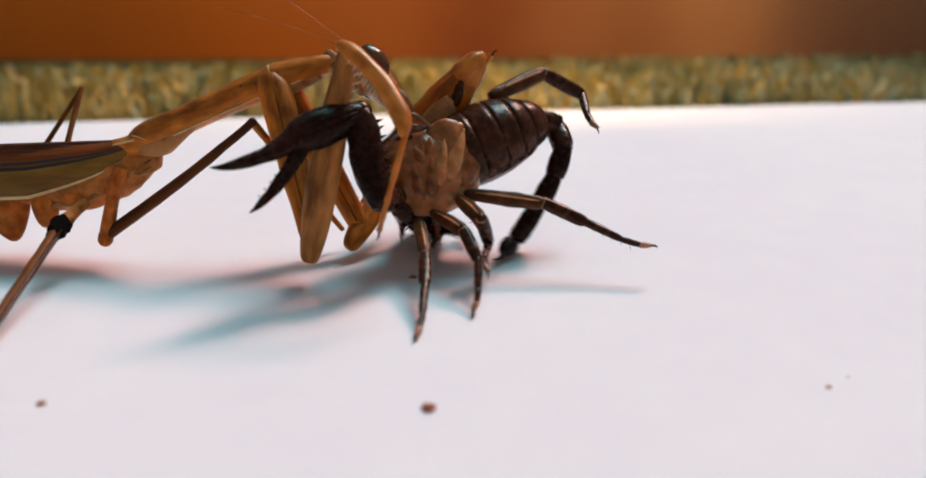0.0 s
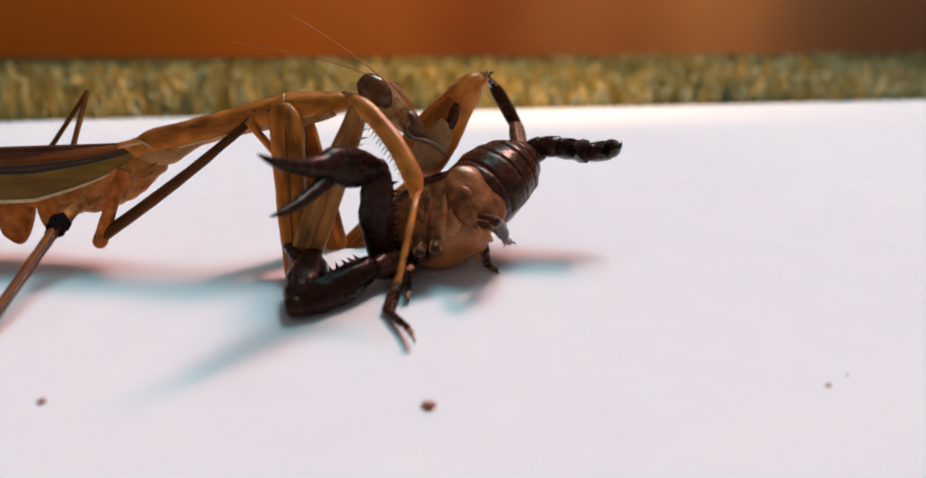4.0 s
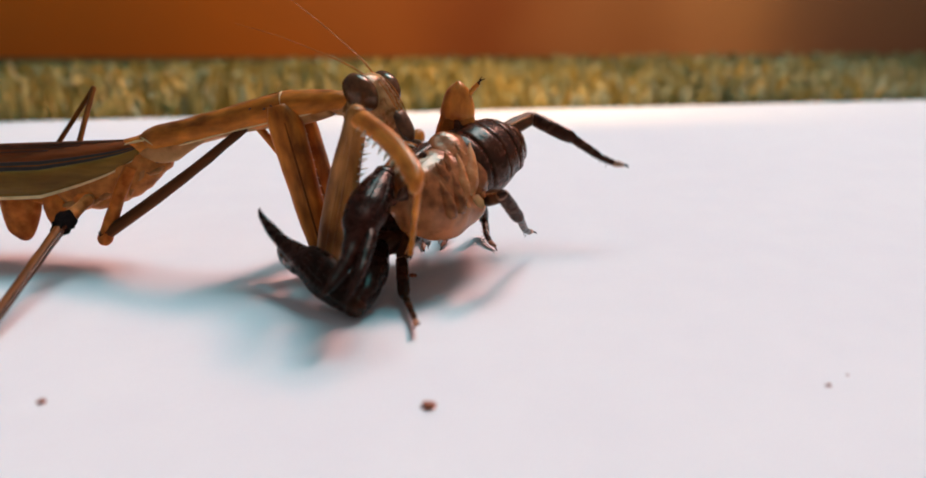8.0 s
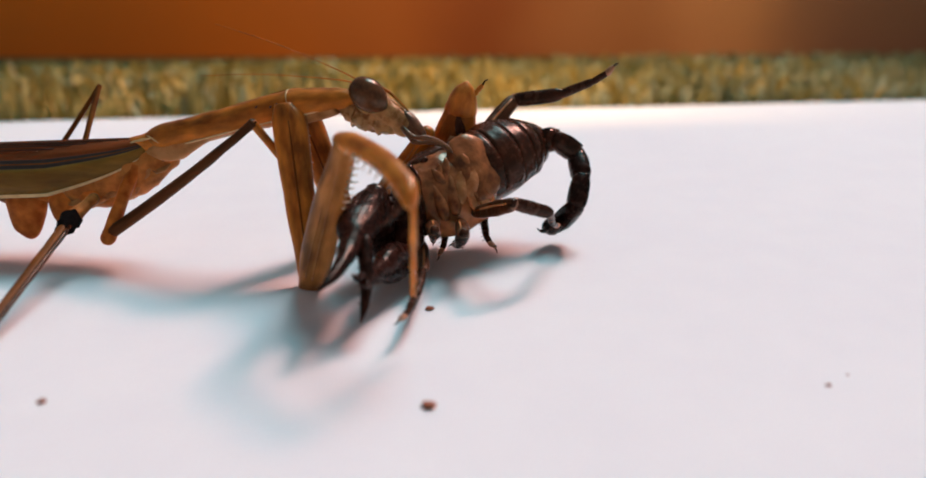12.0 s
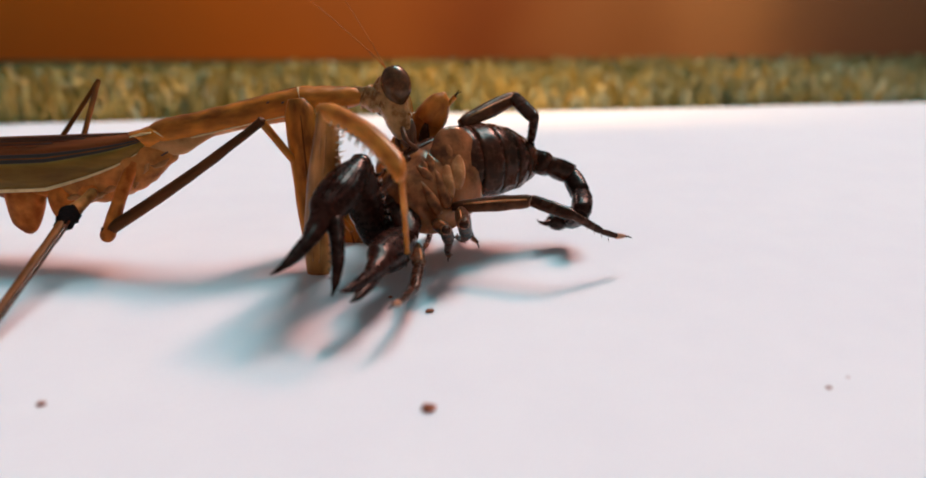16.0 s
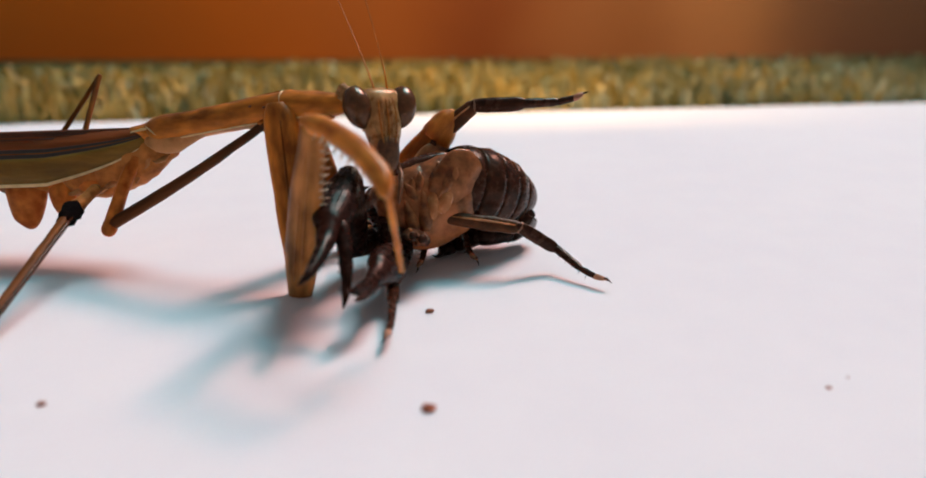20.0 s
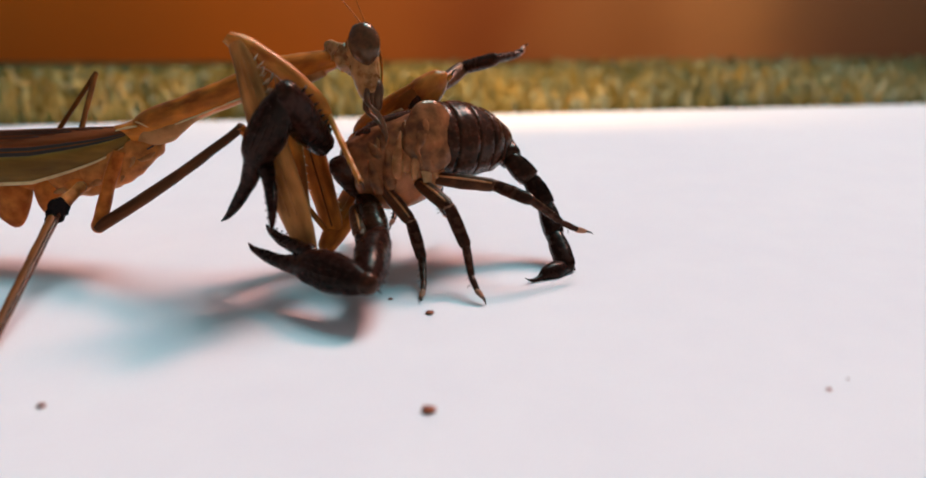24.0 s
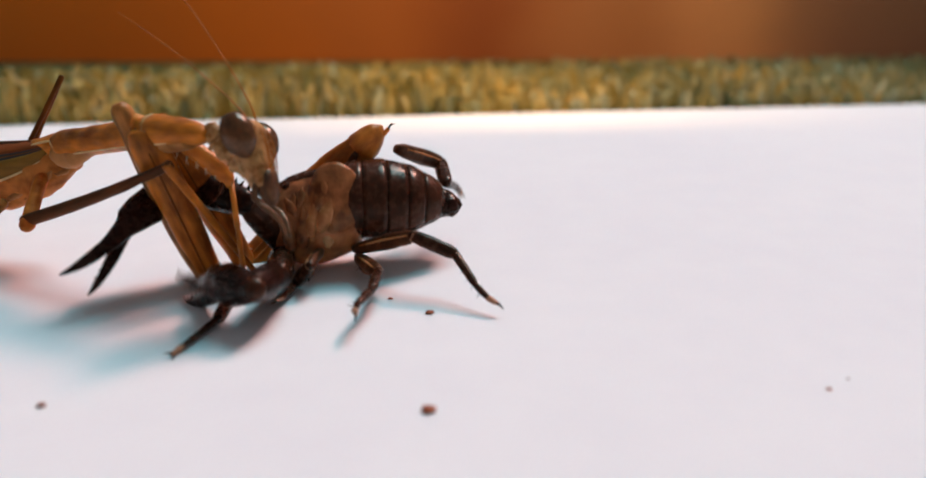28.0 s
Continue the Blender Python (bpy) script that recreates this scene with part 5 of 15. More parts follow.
    walk(P["nf.tibia"], [(0, m(37.09, -7.73, 26.76, 45, 35, -47)), (0.5, m(39.17, -7.21, 25.25, 47, 49, -40)), (1, m(36.24, -9.14, 28.45, 50, 44, -37)), (1.5, m(36.8, -9.34, 26.21, 68, 55, -14)),
        (2, m(39.25, -7.41, 25.18, 45, 36, -46)), (2.5, m(39.42, -3.24, 19.81, 42, 33, -51)), (3, m(39.64, -4.33, 20.06, 42, 34, -50)), (4, m(38.42, -8.55, 20.55, 44, 39, -46)),
        (4.5, m(37.86, -9.32, 20.53, 45, 40, -45)), (5, m(38.89, -16.18, 24.05, 43, 30, -50)), (5.5, m(39.73, -18.61, 22.65, 43, 27, -53)), (6, m(39.72, -18.74, 22.11, 44, 22, -54)),
        (6.5, m(38.85, -14.15, 22.04, 43, 28, -52)), (7, m(39.52, -14.97, 20.64, 44, 21, -54)), (7.5, m(39.27, -15.41, 20.96, 45, 18, -55)), (8, m(38.85, -14.78, 20.17, 44, 21, -54)),
        (8.5, m(38.72, -20.27, 21.44, 45, 18, -55)), (9, m(39.92, -20.46, 21.82, 44, 16, -57)), (9.5, m(36.3, -10.95, 24.09, 54, 35, -35)), (10, m(37.49, -18.12, 20.52, 43, 24, -53)),
        (10.5, m(36.13, -15.36, 19.99, 49, 26, -46)), (11, m(39.36, -16.98, 18.39, 45, 15, -57)), (11.5, m(39.44, -22.33, 18.57, 48, 12, -58)), (12, m(38.63, -22.43, 19.2, 49, 12, -55)),
        (12.5, m(38.89, -18.47, 17.21, 45, 15, -57)), (13, m(39.29, -18.96, 17.47, 46, 16, -56)), (13.5, m(38.1, -17.56, 18.76, 48, 17, -52)), (14, m(36.86, -16, 19.95, 49, 19, -49)),
        (14.5, m(36.03, -14.62, 20.19, 50, 20, -48)), (15, m(37.02, -15.2, 19.7, 50, 16, -51)), (15.5, m(37.17, -6.98, 19.65, 45, 24, -51)), (16, m(35.64, -13.97, 20.89, 52, 20, -45)),
        (16.5, m(37.44, -11.51, 19.55, 46, 18, -54)), (17, m(35.6, -13.58, 21.16, 50, 22, -46)), (17.5, m(39, -18.14, 20.96, 40, 19, -60)), (18, m(36.38, -18.34, 21.54, 47, 21, -51)),
        (18.5, m(35.16, -19.78, 21.78, 50, 22, -45)), (19, m(34.59, -18.13, 22.13, 51, 25, -43)), (19.5, m(36.31, -21.57, 21.28, 48, 17, -53)), (20, m(35.57, -22.32, 21.16, 50, 17, -49)),
        (20.5, m(33.41, -24.46, 20.44, 56, 13, -45)), (21, m(32.85, -20.23, 20.78, 56, 17, -41)), (21.5, m(30.37, -12.93, 20.45, 60, 22, -31)), (22, m(29.49, -11.78, 21.36, 62, 24, -26)),
        (22.5, m(27.48, -9.01, 23.24, 66, 28, -15)), (23, m(25.51, -6.04, 24.85, 72, 31, -4)), (23.5, m(24.68, -4.67, 25.49, 75, 32, 2)), (24, m(25.05, -8.4, 27.98, 76, 40, 1)),
        (24.5, m(24.45, -9.9, 27.46, 76, 40, 1)), (25, m(24.54, -8.98, 27.66, 76, 44, -0)), (25.5, m(25.79, -9.43, 25.8, 75, 44, -2)), (26, m(26.71, -8.86, 27.05, 71, 35, -7)),
        (26.5, m(25.93, -9.64, 30.55, 71, 40, -8)), (27, m(25.36, -9.47, 24.6, 67, 34, -14)), (27.2, m(24.1, -10.31, 25.96, 76, 43, -1)), (27.5, m(15.77, -8.85, 19.6, 68, 42, -13)),
        (28, m(12.87, -10.78, 19.55, 73, 30, -1))])
    walk(P["nf.tarsus"], [(0, m(44.16, -15.21, 19.5, -36, 65, -128)), (0.5, m(45.52, -12.55, 15.77, -36, 64, -128)), (1, m(43.5, -14.63, 19.74, -27, 68, -119)), (1.5, m(43.74, -11.12, 15.84, -27, 67, -119)),
        (2, m(46.29, -14.77, 17.75, -26, 79, -117)), (2.5, m(46.09, -11.46, 12.98, -24, 62, -115)), (3, m(46.34, -12.35, 13.03, -20, 59, -111)), (4, m(45.25, -15.66, 12.7, -13, 41, -102)),
        (4.5, m(44.7, -16.21, 12.5, -12, 37, -100)), (5, m(45.85, -24.51, 17.66, -160, 64, 106)), (5.5, m(46.54, -27.59, 17.02, -164, 69, 103)), (6, m(46.58, -28.25, 17.49, -170, 51, 96)),
        (6.5, m(45.74, -22.94, 16.22, -160, 54, 102)), (7, m(46.39, -24.48, 16.03, -170, 57, 97)), (7.5, m(46.15, -25.2, 17.02, -165, 58, 100)), (8, m(45.8, -24.23, 15.56, -160, 56, 103)),
        (8.5, m(45.57, -30.12, 17.59, 5, 121, -86)), (9, m(46.49, -30.62, 18.3, 11, 122, -82)), (9.5, m(44.82, -16.81, 16.91, 3, 30, -87)), (10, m(44.32, -27.33, 15.3, -156, 76, 112)),
        (10.5, m(44.02, -23.53, 14.52, 156, 83, 68)), (11, m(45.95, -27.23, 15.2, -165, 59, 101)), (11.5, m(46.04, -32.74, 15.96, 3, 110, -86)), (12, m(45.74, -32.52, 16.66, 7, 109, -83)),
        (12.5, m(45.46, -28.72, 13.98, -166, 72, 101)), (13, m(46.11, -29, 14.07, -173, 70, 96)), (13.5, m(45.42, -27.11, 15.02, 176, 66, 87)), (14, m(44.67, -25.01, 15.88, 166, 62, 80)),
        (14.5, m(44.05, -23.38, 15.98, 162, 60, 78)), (15, m(44.71, -24.59, 16.31, 174, 63, 86)), (15.5, m(44.41, -15.94, 14.54, 3, 32, -87)), (16, m(43.98, -22.32, 16.49, 180, 64, 90)),
        (16.5, m(44.47, -21.21, 15.64, -177, 76, 92)), (17, m(43.67, -22.02, 16.43, 171, 74, 82)), (17.5, m(44.97, -28.45, 16.84, -163, 57, 101)), (18, m(43.83, -27.48, 17.11, -178, 61, 91)),
        (18.5, m(43.34, -28.08, 16.98, 162, 67, 76)), (19, m(42.87, -25.96, 16.75, 172, 66, 84)), (19.5, m(43.62, -31.17, 17.66, 0, 105, -90)), (20, m(43.38, -31.46, 17.39, -11, 119, -97)),
        (20.5, m(42.04, -33.18, 17.59, -11, 111, -98)), (21, m(42, -28.08, 17.12, -9, 125, -94)), (21.5, m(40.39, -18.92, 15.71, 152, 71, 66)), (22, m(39.79, -16.88, 16.2, 129, 76, 43)),
        (22.5, m(38.18, -11.95, 17.28, 54, 71, -33)), (23, m(36.25, -6.72, 18.29, 33, 53, -56)), (23.5, m(35.32, -4.35, 18.74, 30, 45, -60)), (24, m(34.73, -8.28, 19.91, 31, 30, -63)),
        (24.5, m(34.08, -9.82, 19.33, 32, 40, -60)), (25, m(33.63, -9.03, 18.94, 34, 36, -58)), (25.5, m(34.92, -9.79, 17.13, 26, 40, -66)), (26, m(36.93, -10.09, 19.78, 22, 36, -71)),
        (26.5, m(35.56, -10.92, 22.52, 28, 26, -68)), (27, m(35.48, -12.05, 17.55, 20, 41, -72)), (27.2, m(33.32, -10.46, 17.37, 23, 53, -67)), (27.5, m(24.93, -11.01, 11.23, 6, 59, -83)),
        (28, m(23.78, -11, 13.24, 22, 69, -66))])
    walk(P["ff.coxa"], [(0, m(27.4, 2.55, 21.04, 65, 60, -18)), (0.5, m(28.11, 3.05, 19.57, 59, 63, -25)), (1, m(28, -3.09, 21.37, 76, 65, -6)), (1.5, m(28.65, -2.31, 18.72, 72, 64, -11)),
        (2, m(28.25, 3.22, 18.63, 69, 63, -14)), (2.5, m(28.62, 2.87, 17.04, 76, 70, -8)), (3, m(28.7, 2.51, 17.11, 77, 71, -7)), (4, m(29.06, 0.91, 17.4, 98, 76, 13)),
        (4.5, m(29.14, 0.55, 17.47, 105, 77, 19)), (5, m(28.92, -3.96, 19.96, 102, 73, 19)), (5.5, m(29.18, -2.79, 19.87, 98, 75, 17)), (6, m(29.2, -1.79, 19.79, 93, 75, 12)),
        (6.5, m(29.48, -0.31, 18.3, 124, 73, 42)), (7, m(29.81, 0.67, 17.66, 135, 72, 52)), (7.5, m(29.88, 0.22, 17.74, 135, 72, 52)), (8, m(29.85, -2.18, 18, 133, 70, 54)),
        (8.5, m(29.37, -3.78, 18.19, 129, 68, 52)), (9, m(29.25, -3.48, 19.55, 112, 73, 31)), (9.5, m(29.27, 3.18, 20.63, 39, 68, -49)), (10, m(30.16, 0.26, 18.34, 124, 69, 43)),
        (10.5, m(29.93, 2.75, 17.18, 94, 70, 11)), (11, m(29.88, 2.83, 17.42, 110, 71, 28)), (11.5, m(30.39, -1.65, 17.86, 118, 71, 35)), (12, m(30.58, -2.38, 18.06, 128, 68, 47)),
        (12.5, m(30.31, -4.13, 17.51, 135, 64, 55)), (13, m(30.25, -3.04, 17.45, 132, 63, 53)), (14, m(29.98, 1.73, 17.16, 123, 61, 45)), (14.5, m(29.92, 2.81, 17.1, 120, 60, 44)),
        (15, m(30.19, 2.75, 17.09, 130, 61, 52)), (15.5, m(29.84, 2.79, 18.16, 109, 69, 28)), (16, m(30.22, 2.96, 17.92, 110, 73, 27)), (16.5, m(30.3, 2.97, 18.46, 101, 74, 16)),
        (17, m(30.45, 2.42, 17.76, 132, 70, 50)), (17.5, m(30.41, -1.06, 19.33, 105, 73, 21)), (18, m(30.62, -2.86, 18.27, 144, 61, 64)), (18.5, m(30.54, -5, 18.09, 131, 61, 53)),
        (19, m(30.54, -4.97, 18.07, 133, 63, 53)), (19.5, m(30.41, -4.12, 18.81, 133, 65, 52)), (20, m(30.4, -4.35, 18.71, 134, 65, 53)), (20.5, m(30.31, -4.07, 18.69, 125, 70, 42)),
        (21, m(30.39, -0.82, 18.5, 64, 75, -22)), (21.5, m(30.16, -3.18, 19.43, 122, 72, 38)), (22, m(29.81, -2.08, 19.84, 109, 73, 26)), (23, m(28.27, 2.75, 21.66, 54, 69, -32)),
        (23.5, m(27.92, 3.84, 22.07, 47, 66, -40)), (24, m(28.49, 0.62, 22.94, 60, 73, -26)), (24.5, m(28.75, -1.58, 21.55, 90, 78, 4)), (25, m(28.94, 0.06, 21.78, 40, 74, -48)),
        (25.5, m(29, -0.68, 20.97, 104, 79, 18)), (26, m(28.66, -1.35, 21.97, 106, 73, 22)), (26.5, m(27.71, -3.15, 24.86, 134, 68, 51)), (27, m(28.35, -4.16, 19.81, 147, 74, 61)),
        (27.2, m(27.05, -3.05, 20.11, 109, 78, 23)), (27.5, m(19.09, -5.62, 16.44, 117, 73, 35)), (28, m(17.52, -10.37, 17.01, 139, 62, 59))])
    walk(P["ff.femur"], [(0, m(36.62, -1.12, 3.31, 29, -32, 63)), (0.5, m(35.95, -1.33, 1.31, 38, -33, 54)), (1, m(35.56, -5.22, 1.94, 33, -41, 56)), (1.5, m(36.58, -5.02, -0.43, 33, -44, 57)),
        (2, m(36.15, 0.03, -0.6, 40, -46, 47)), (2.5, m(33.5, 0.59, -4.29, 50, -48, 35)), (3, m(33.09, 0.34, -4.43, 53, -47, 34)), (4, m(30.6, 0.76, -5.11, 60, -42, 21)),
        (4.5, m(29.98, 0.86, -5.15, 61, -41, 19)), (5, m(34.44, -2.07, 0.82, 39, -36, 51)), (5.5, m(34.19, -1.2, 0.61, 35, -32, 54)), (6, m(34.23, -0.77, 0.43, 34, -33, 56)),
        (6.5, m(33.83, 3.6, -0.82, 74, -54, 4)), (7, m(33.69, 5.53, -1.26, 83, -52, -8)), (7.5, m(33.67, 5.09, -1.31, 82, -56, -5)), (8, m(33.14, 2.48, -1.77, 39, -41, 50)),
        (8.5, m(33.68, 1.7, -0.64, 37, -29, 55)), (9, m(34.14, -0.61, 0.27, 38, -40, 50)), (9.5, m(34.22, -2.43, 2.12, 35, -32, 55)), (10, m(31.55, 4.92, -4.88, 73, -50, 3)),
        (10.5, m(34.03, 2.55, -5.54, 53, -52, 30)), (11, m(32.35, 5.17, -5.35, 66, -49, 12)), (11.5, m(32.84, 1.78, -4.46, 71, -50, 6)), (12, m(34.24, 3.38, -2.87, 88, -58, -11)),
        (12.5, m(31.91, 3.85, -4.72, 84, -50, -13)), (13, m(32.61, 5, -4.52, 86, -52, -14)), (14, m(35.21, 9.06, -3.26, 93, -60, -16)), (14.5, m(35.74, 10.22, -2.87, 95, -61, -19)),
        (15, m(35.24, 10.82, -2.02, 99, -58, -25)), (15.5, m(34.58, 5.98, -3.2, 74, -59, 6)), (16, m(33.93, 5.28, -4.2, 69, -63, 13)), (16.5, m(33.51, 3.66, -3.95, 61, -55, 22)),
        (17, m(32.34, 7.9, -3.99, 80, -50, -5)), (17.5, m(35.66, 0.71, -0.01, 38, -29, 57)), (18, m(34.88, 5.88, 0.79, 39, -25, 58)), (18.5, m(36.13, 2.24, 0.21, 28, -35, 64)),
        (19, m(35.55, 1.48, -0.4, 32, -35, 60)), (19.5, m(35.42, 2.09, 0.48, 30, -22, 67)), (20, m(35.4, 2.19, 0.49, 30, -22, 67)), (20.5, m(35.16, -0.14, -0.45, 26, -27, 70)),
        (21, m(35.01, -3.1, -1.27, 29, -49, 63)), (21.5, m(34.89, 0.34, 0.14, 27, -40, 65)), (22, m(34.97, 0.27, 0.53, 27, -39, 65)), (22.5, m(34.68, -0.53, 1.4, 26, -37, 65)),
        (23, m(34.24, -1.28, 2.8, 26, -36, 66)), (23.5, m(34.06, -1.61, 3.63, 26, -35, 66)), (24, m(33.63, -2.15, 3.64, 31, -36, 61)), (24.5, m(32.76, -1.47, 1.79, 39, -40, 52)),
        (25, m(32.22, -4.48, 1.94, 41, -45, 47)), (25.5, m(32.49, 0.31, 1.17, 37, -35, 55)), (26, m(34, 0.7, 2.7, 30, -41, 61)), (26.5, m(32.37, 2.59, 6.25, 35, -37, 57)),
        (27, m(30.81, 0.49, 0.32, 49, -44, 39)), (27.2, m(30.57, -1.67, 0.13, 49, -46, 38)), (27.5, m(22.92, -2.29, -3.53, 73, -41, 2)), (28, m(21.25, -3.15, -1.69, 52, -37, 37))])
    walk(P["ff.tibia"], [(0, m(45.78, 4.67, 15.97, 86, -54, 0)), (0.5, m(44.7, 4.29, 15.39, 86, -52, 0)), (1, m(43.56, 4.68, 14.77, 86, -50, 0)), (1.5, m(44.45, 3.41, 14.39, 86, -53, 0)),
        (2, m(45.4, 5.75, 13.62, 86, -56, 0)), (2.5, m(45.35, 4.16, 13.58, 85, -56, 0)), (3, m(45.32, 3.61, 13.49, 85, -55, 0)), (4, m(45.25, 0.89, 13.5, 85, -54, 0)),
        (4.5, m(45.23, 0.21, 13.43, 85, -53, 0)), (5, m(45.19, -1.52, 13.51, 85, -53, 0)), (5.5, m(45.31, 0.44, 13.3, 85, -52, 0)), (6, m(45.36, -0.83, 13.51, 84, -52, 0)),
        (6.5, m(45.32, -1.26, 12.44, 85, -58, 0)), (7, m(45.69, -1.74, 11.29, 87, -66, 0)), (7.5, m(47.56, -1.49, 10.71, 88, -78, 0)), (8, m(49.06, -2.01, 10.75, 90, -88, 0)),
        (8.5, m(47.8, 0.96, 11.43, 88, -78, 0)), (9, m(46.74, -0.39, 12.99, 87, -69, 0)), (9.5, m(45.39, 1.5, 11.84, 85, -58, 0)), (10, m(43.93, 1.05, 11.6, 83, -44, 0)),
        (10.5, m(44.53, 3.04, 11.44, 83, -43, 0)), (11, m(45.11, 3.72, 11.47, 82, -43, 0)), (11.5, m(46.35, 1.16, 10.68, 85, -61, 0)), (12, m(48.09, 4.45, 10.1, 88, -78, 0)),
        (12.5, m(47.71, 2.45, 10.5, 88, -77, 0)), (13, m(47.33, 2.95, 10.51, 88, -77, 0)), (13.5, m(46.94, 4.06, 10.45, 88, -76, 0)), (14, m(46.54, 5.12, 10.39, 88, -76, 0)),
        (14.5, m(46.13, 5.58, 10.42, 89, -75, 0)), (15, m(45.7, 5.97, 10.5, 89, -74, 0)), (15.5, m(43.81, 4.24, 10.44, 88, -67, 0)), (16, m(41.88, 5.06, 10.21, 87, -60, 0)),
        (16.5, m(42.37, 5.05, 9.99, 85, -54, 0)), (17, m(42.93, 4.68, 9.91, 83, -47, 0)), (17.5, m(42.29, 4.21, 10.35, 83, -42, 0)), (18, m(41.66, 4.84, 10.7, 82, -38, 0)),
        (18.5, m(41.71, 4.82, 9.7, 83, -42, 0)), (19, m(41.8, 3.62, 9.01, 83, -47, 0)), (19.5, m(42.25, 3.63, 8.63, 85, -53, 0)), (20, m(42.77, 3.08, 8.46, 86, -59, 0)),
        (20.5, m(41.62, 4.52, 9.89, 87, -61, 0)), (21, m(40.46, 5.17, 11.44, 89, -63, 0)), (21.5, m(40.2, 5.18, 12, 88, -59, 0)), (22, m(39.98, 4.85, 12.62, 88, -56, 0)),
        (22.5, m(39.8, 4.1, 13.32, 87, -53, 0)), (23, m(39.65, 3.24, 14.04, 87, -49, 0)), (23.5, m(39.52, 2.81, 14.73, 86, -46, 0)), (24, m(39.39, 3.65, 15.31, 86, -43, 0)),
        (24.5, m(39.68, 4.55, 14.9, 86, -45, 0)), (25, m(39.98, 5.75, 14.43, 86, -46, 0)), (25.5, m(40.34, 4.32, 14.32, 86, -47, 0)), (26, m(40.63, 6.22, 13.86, 86, -48, 0)),
        (26.5, m(41.23, 7.24, 11.68, 86, -54, 0)), (27, m(42.01, 2.07, 10.44, 87, -59, 0)), (27.2, m(40, 2.07, 9.96, 87, -57, 0)), (27.5, m(37.08, -0.11, 9.64, 87, -53, 0)),
        (28, m(31.86, 1.53, 8.31, 87, -47, 0))])
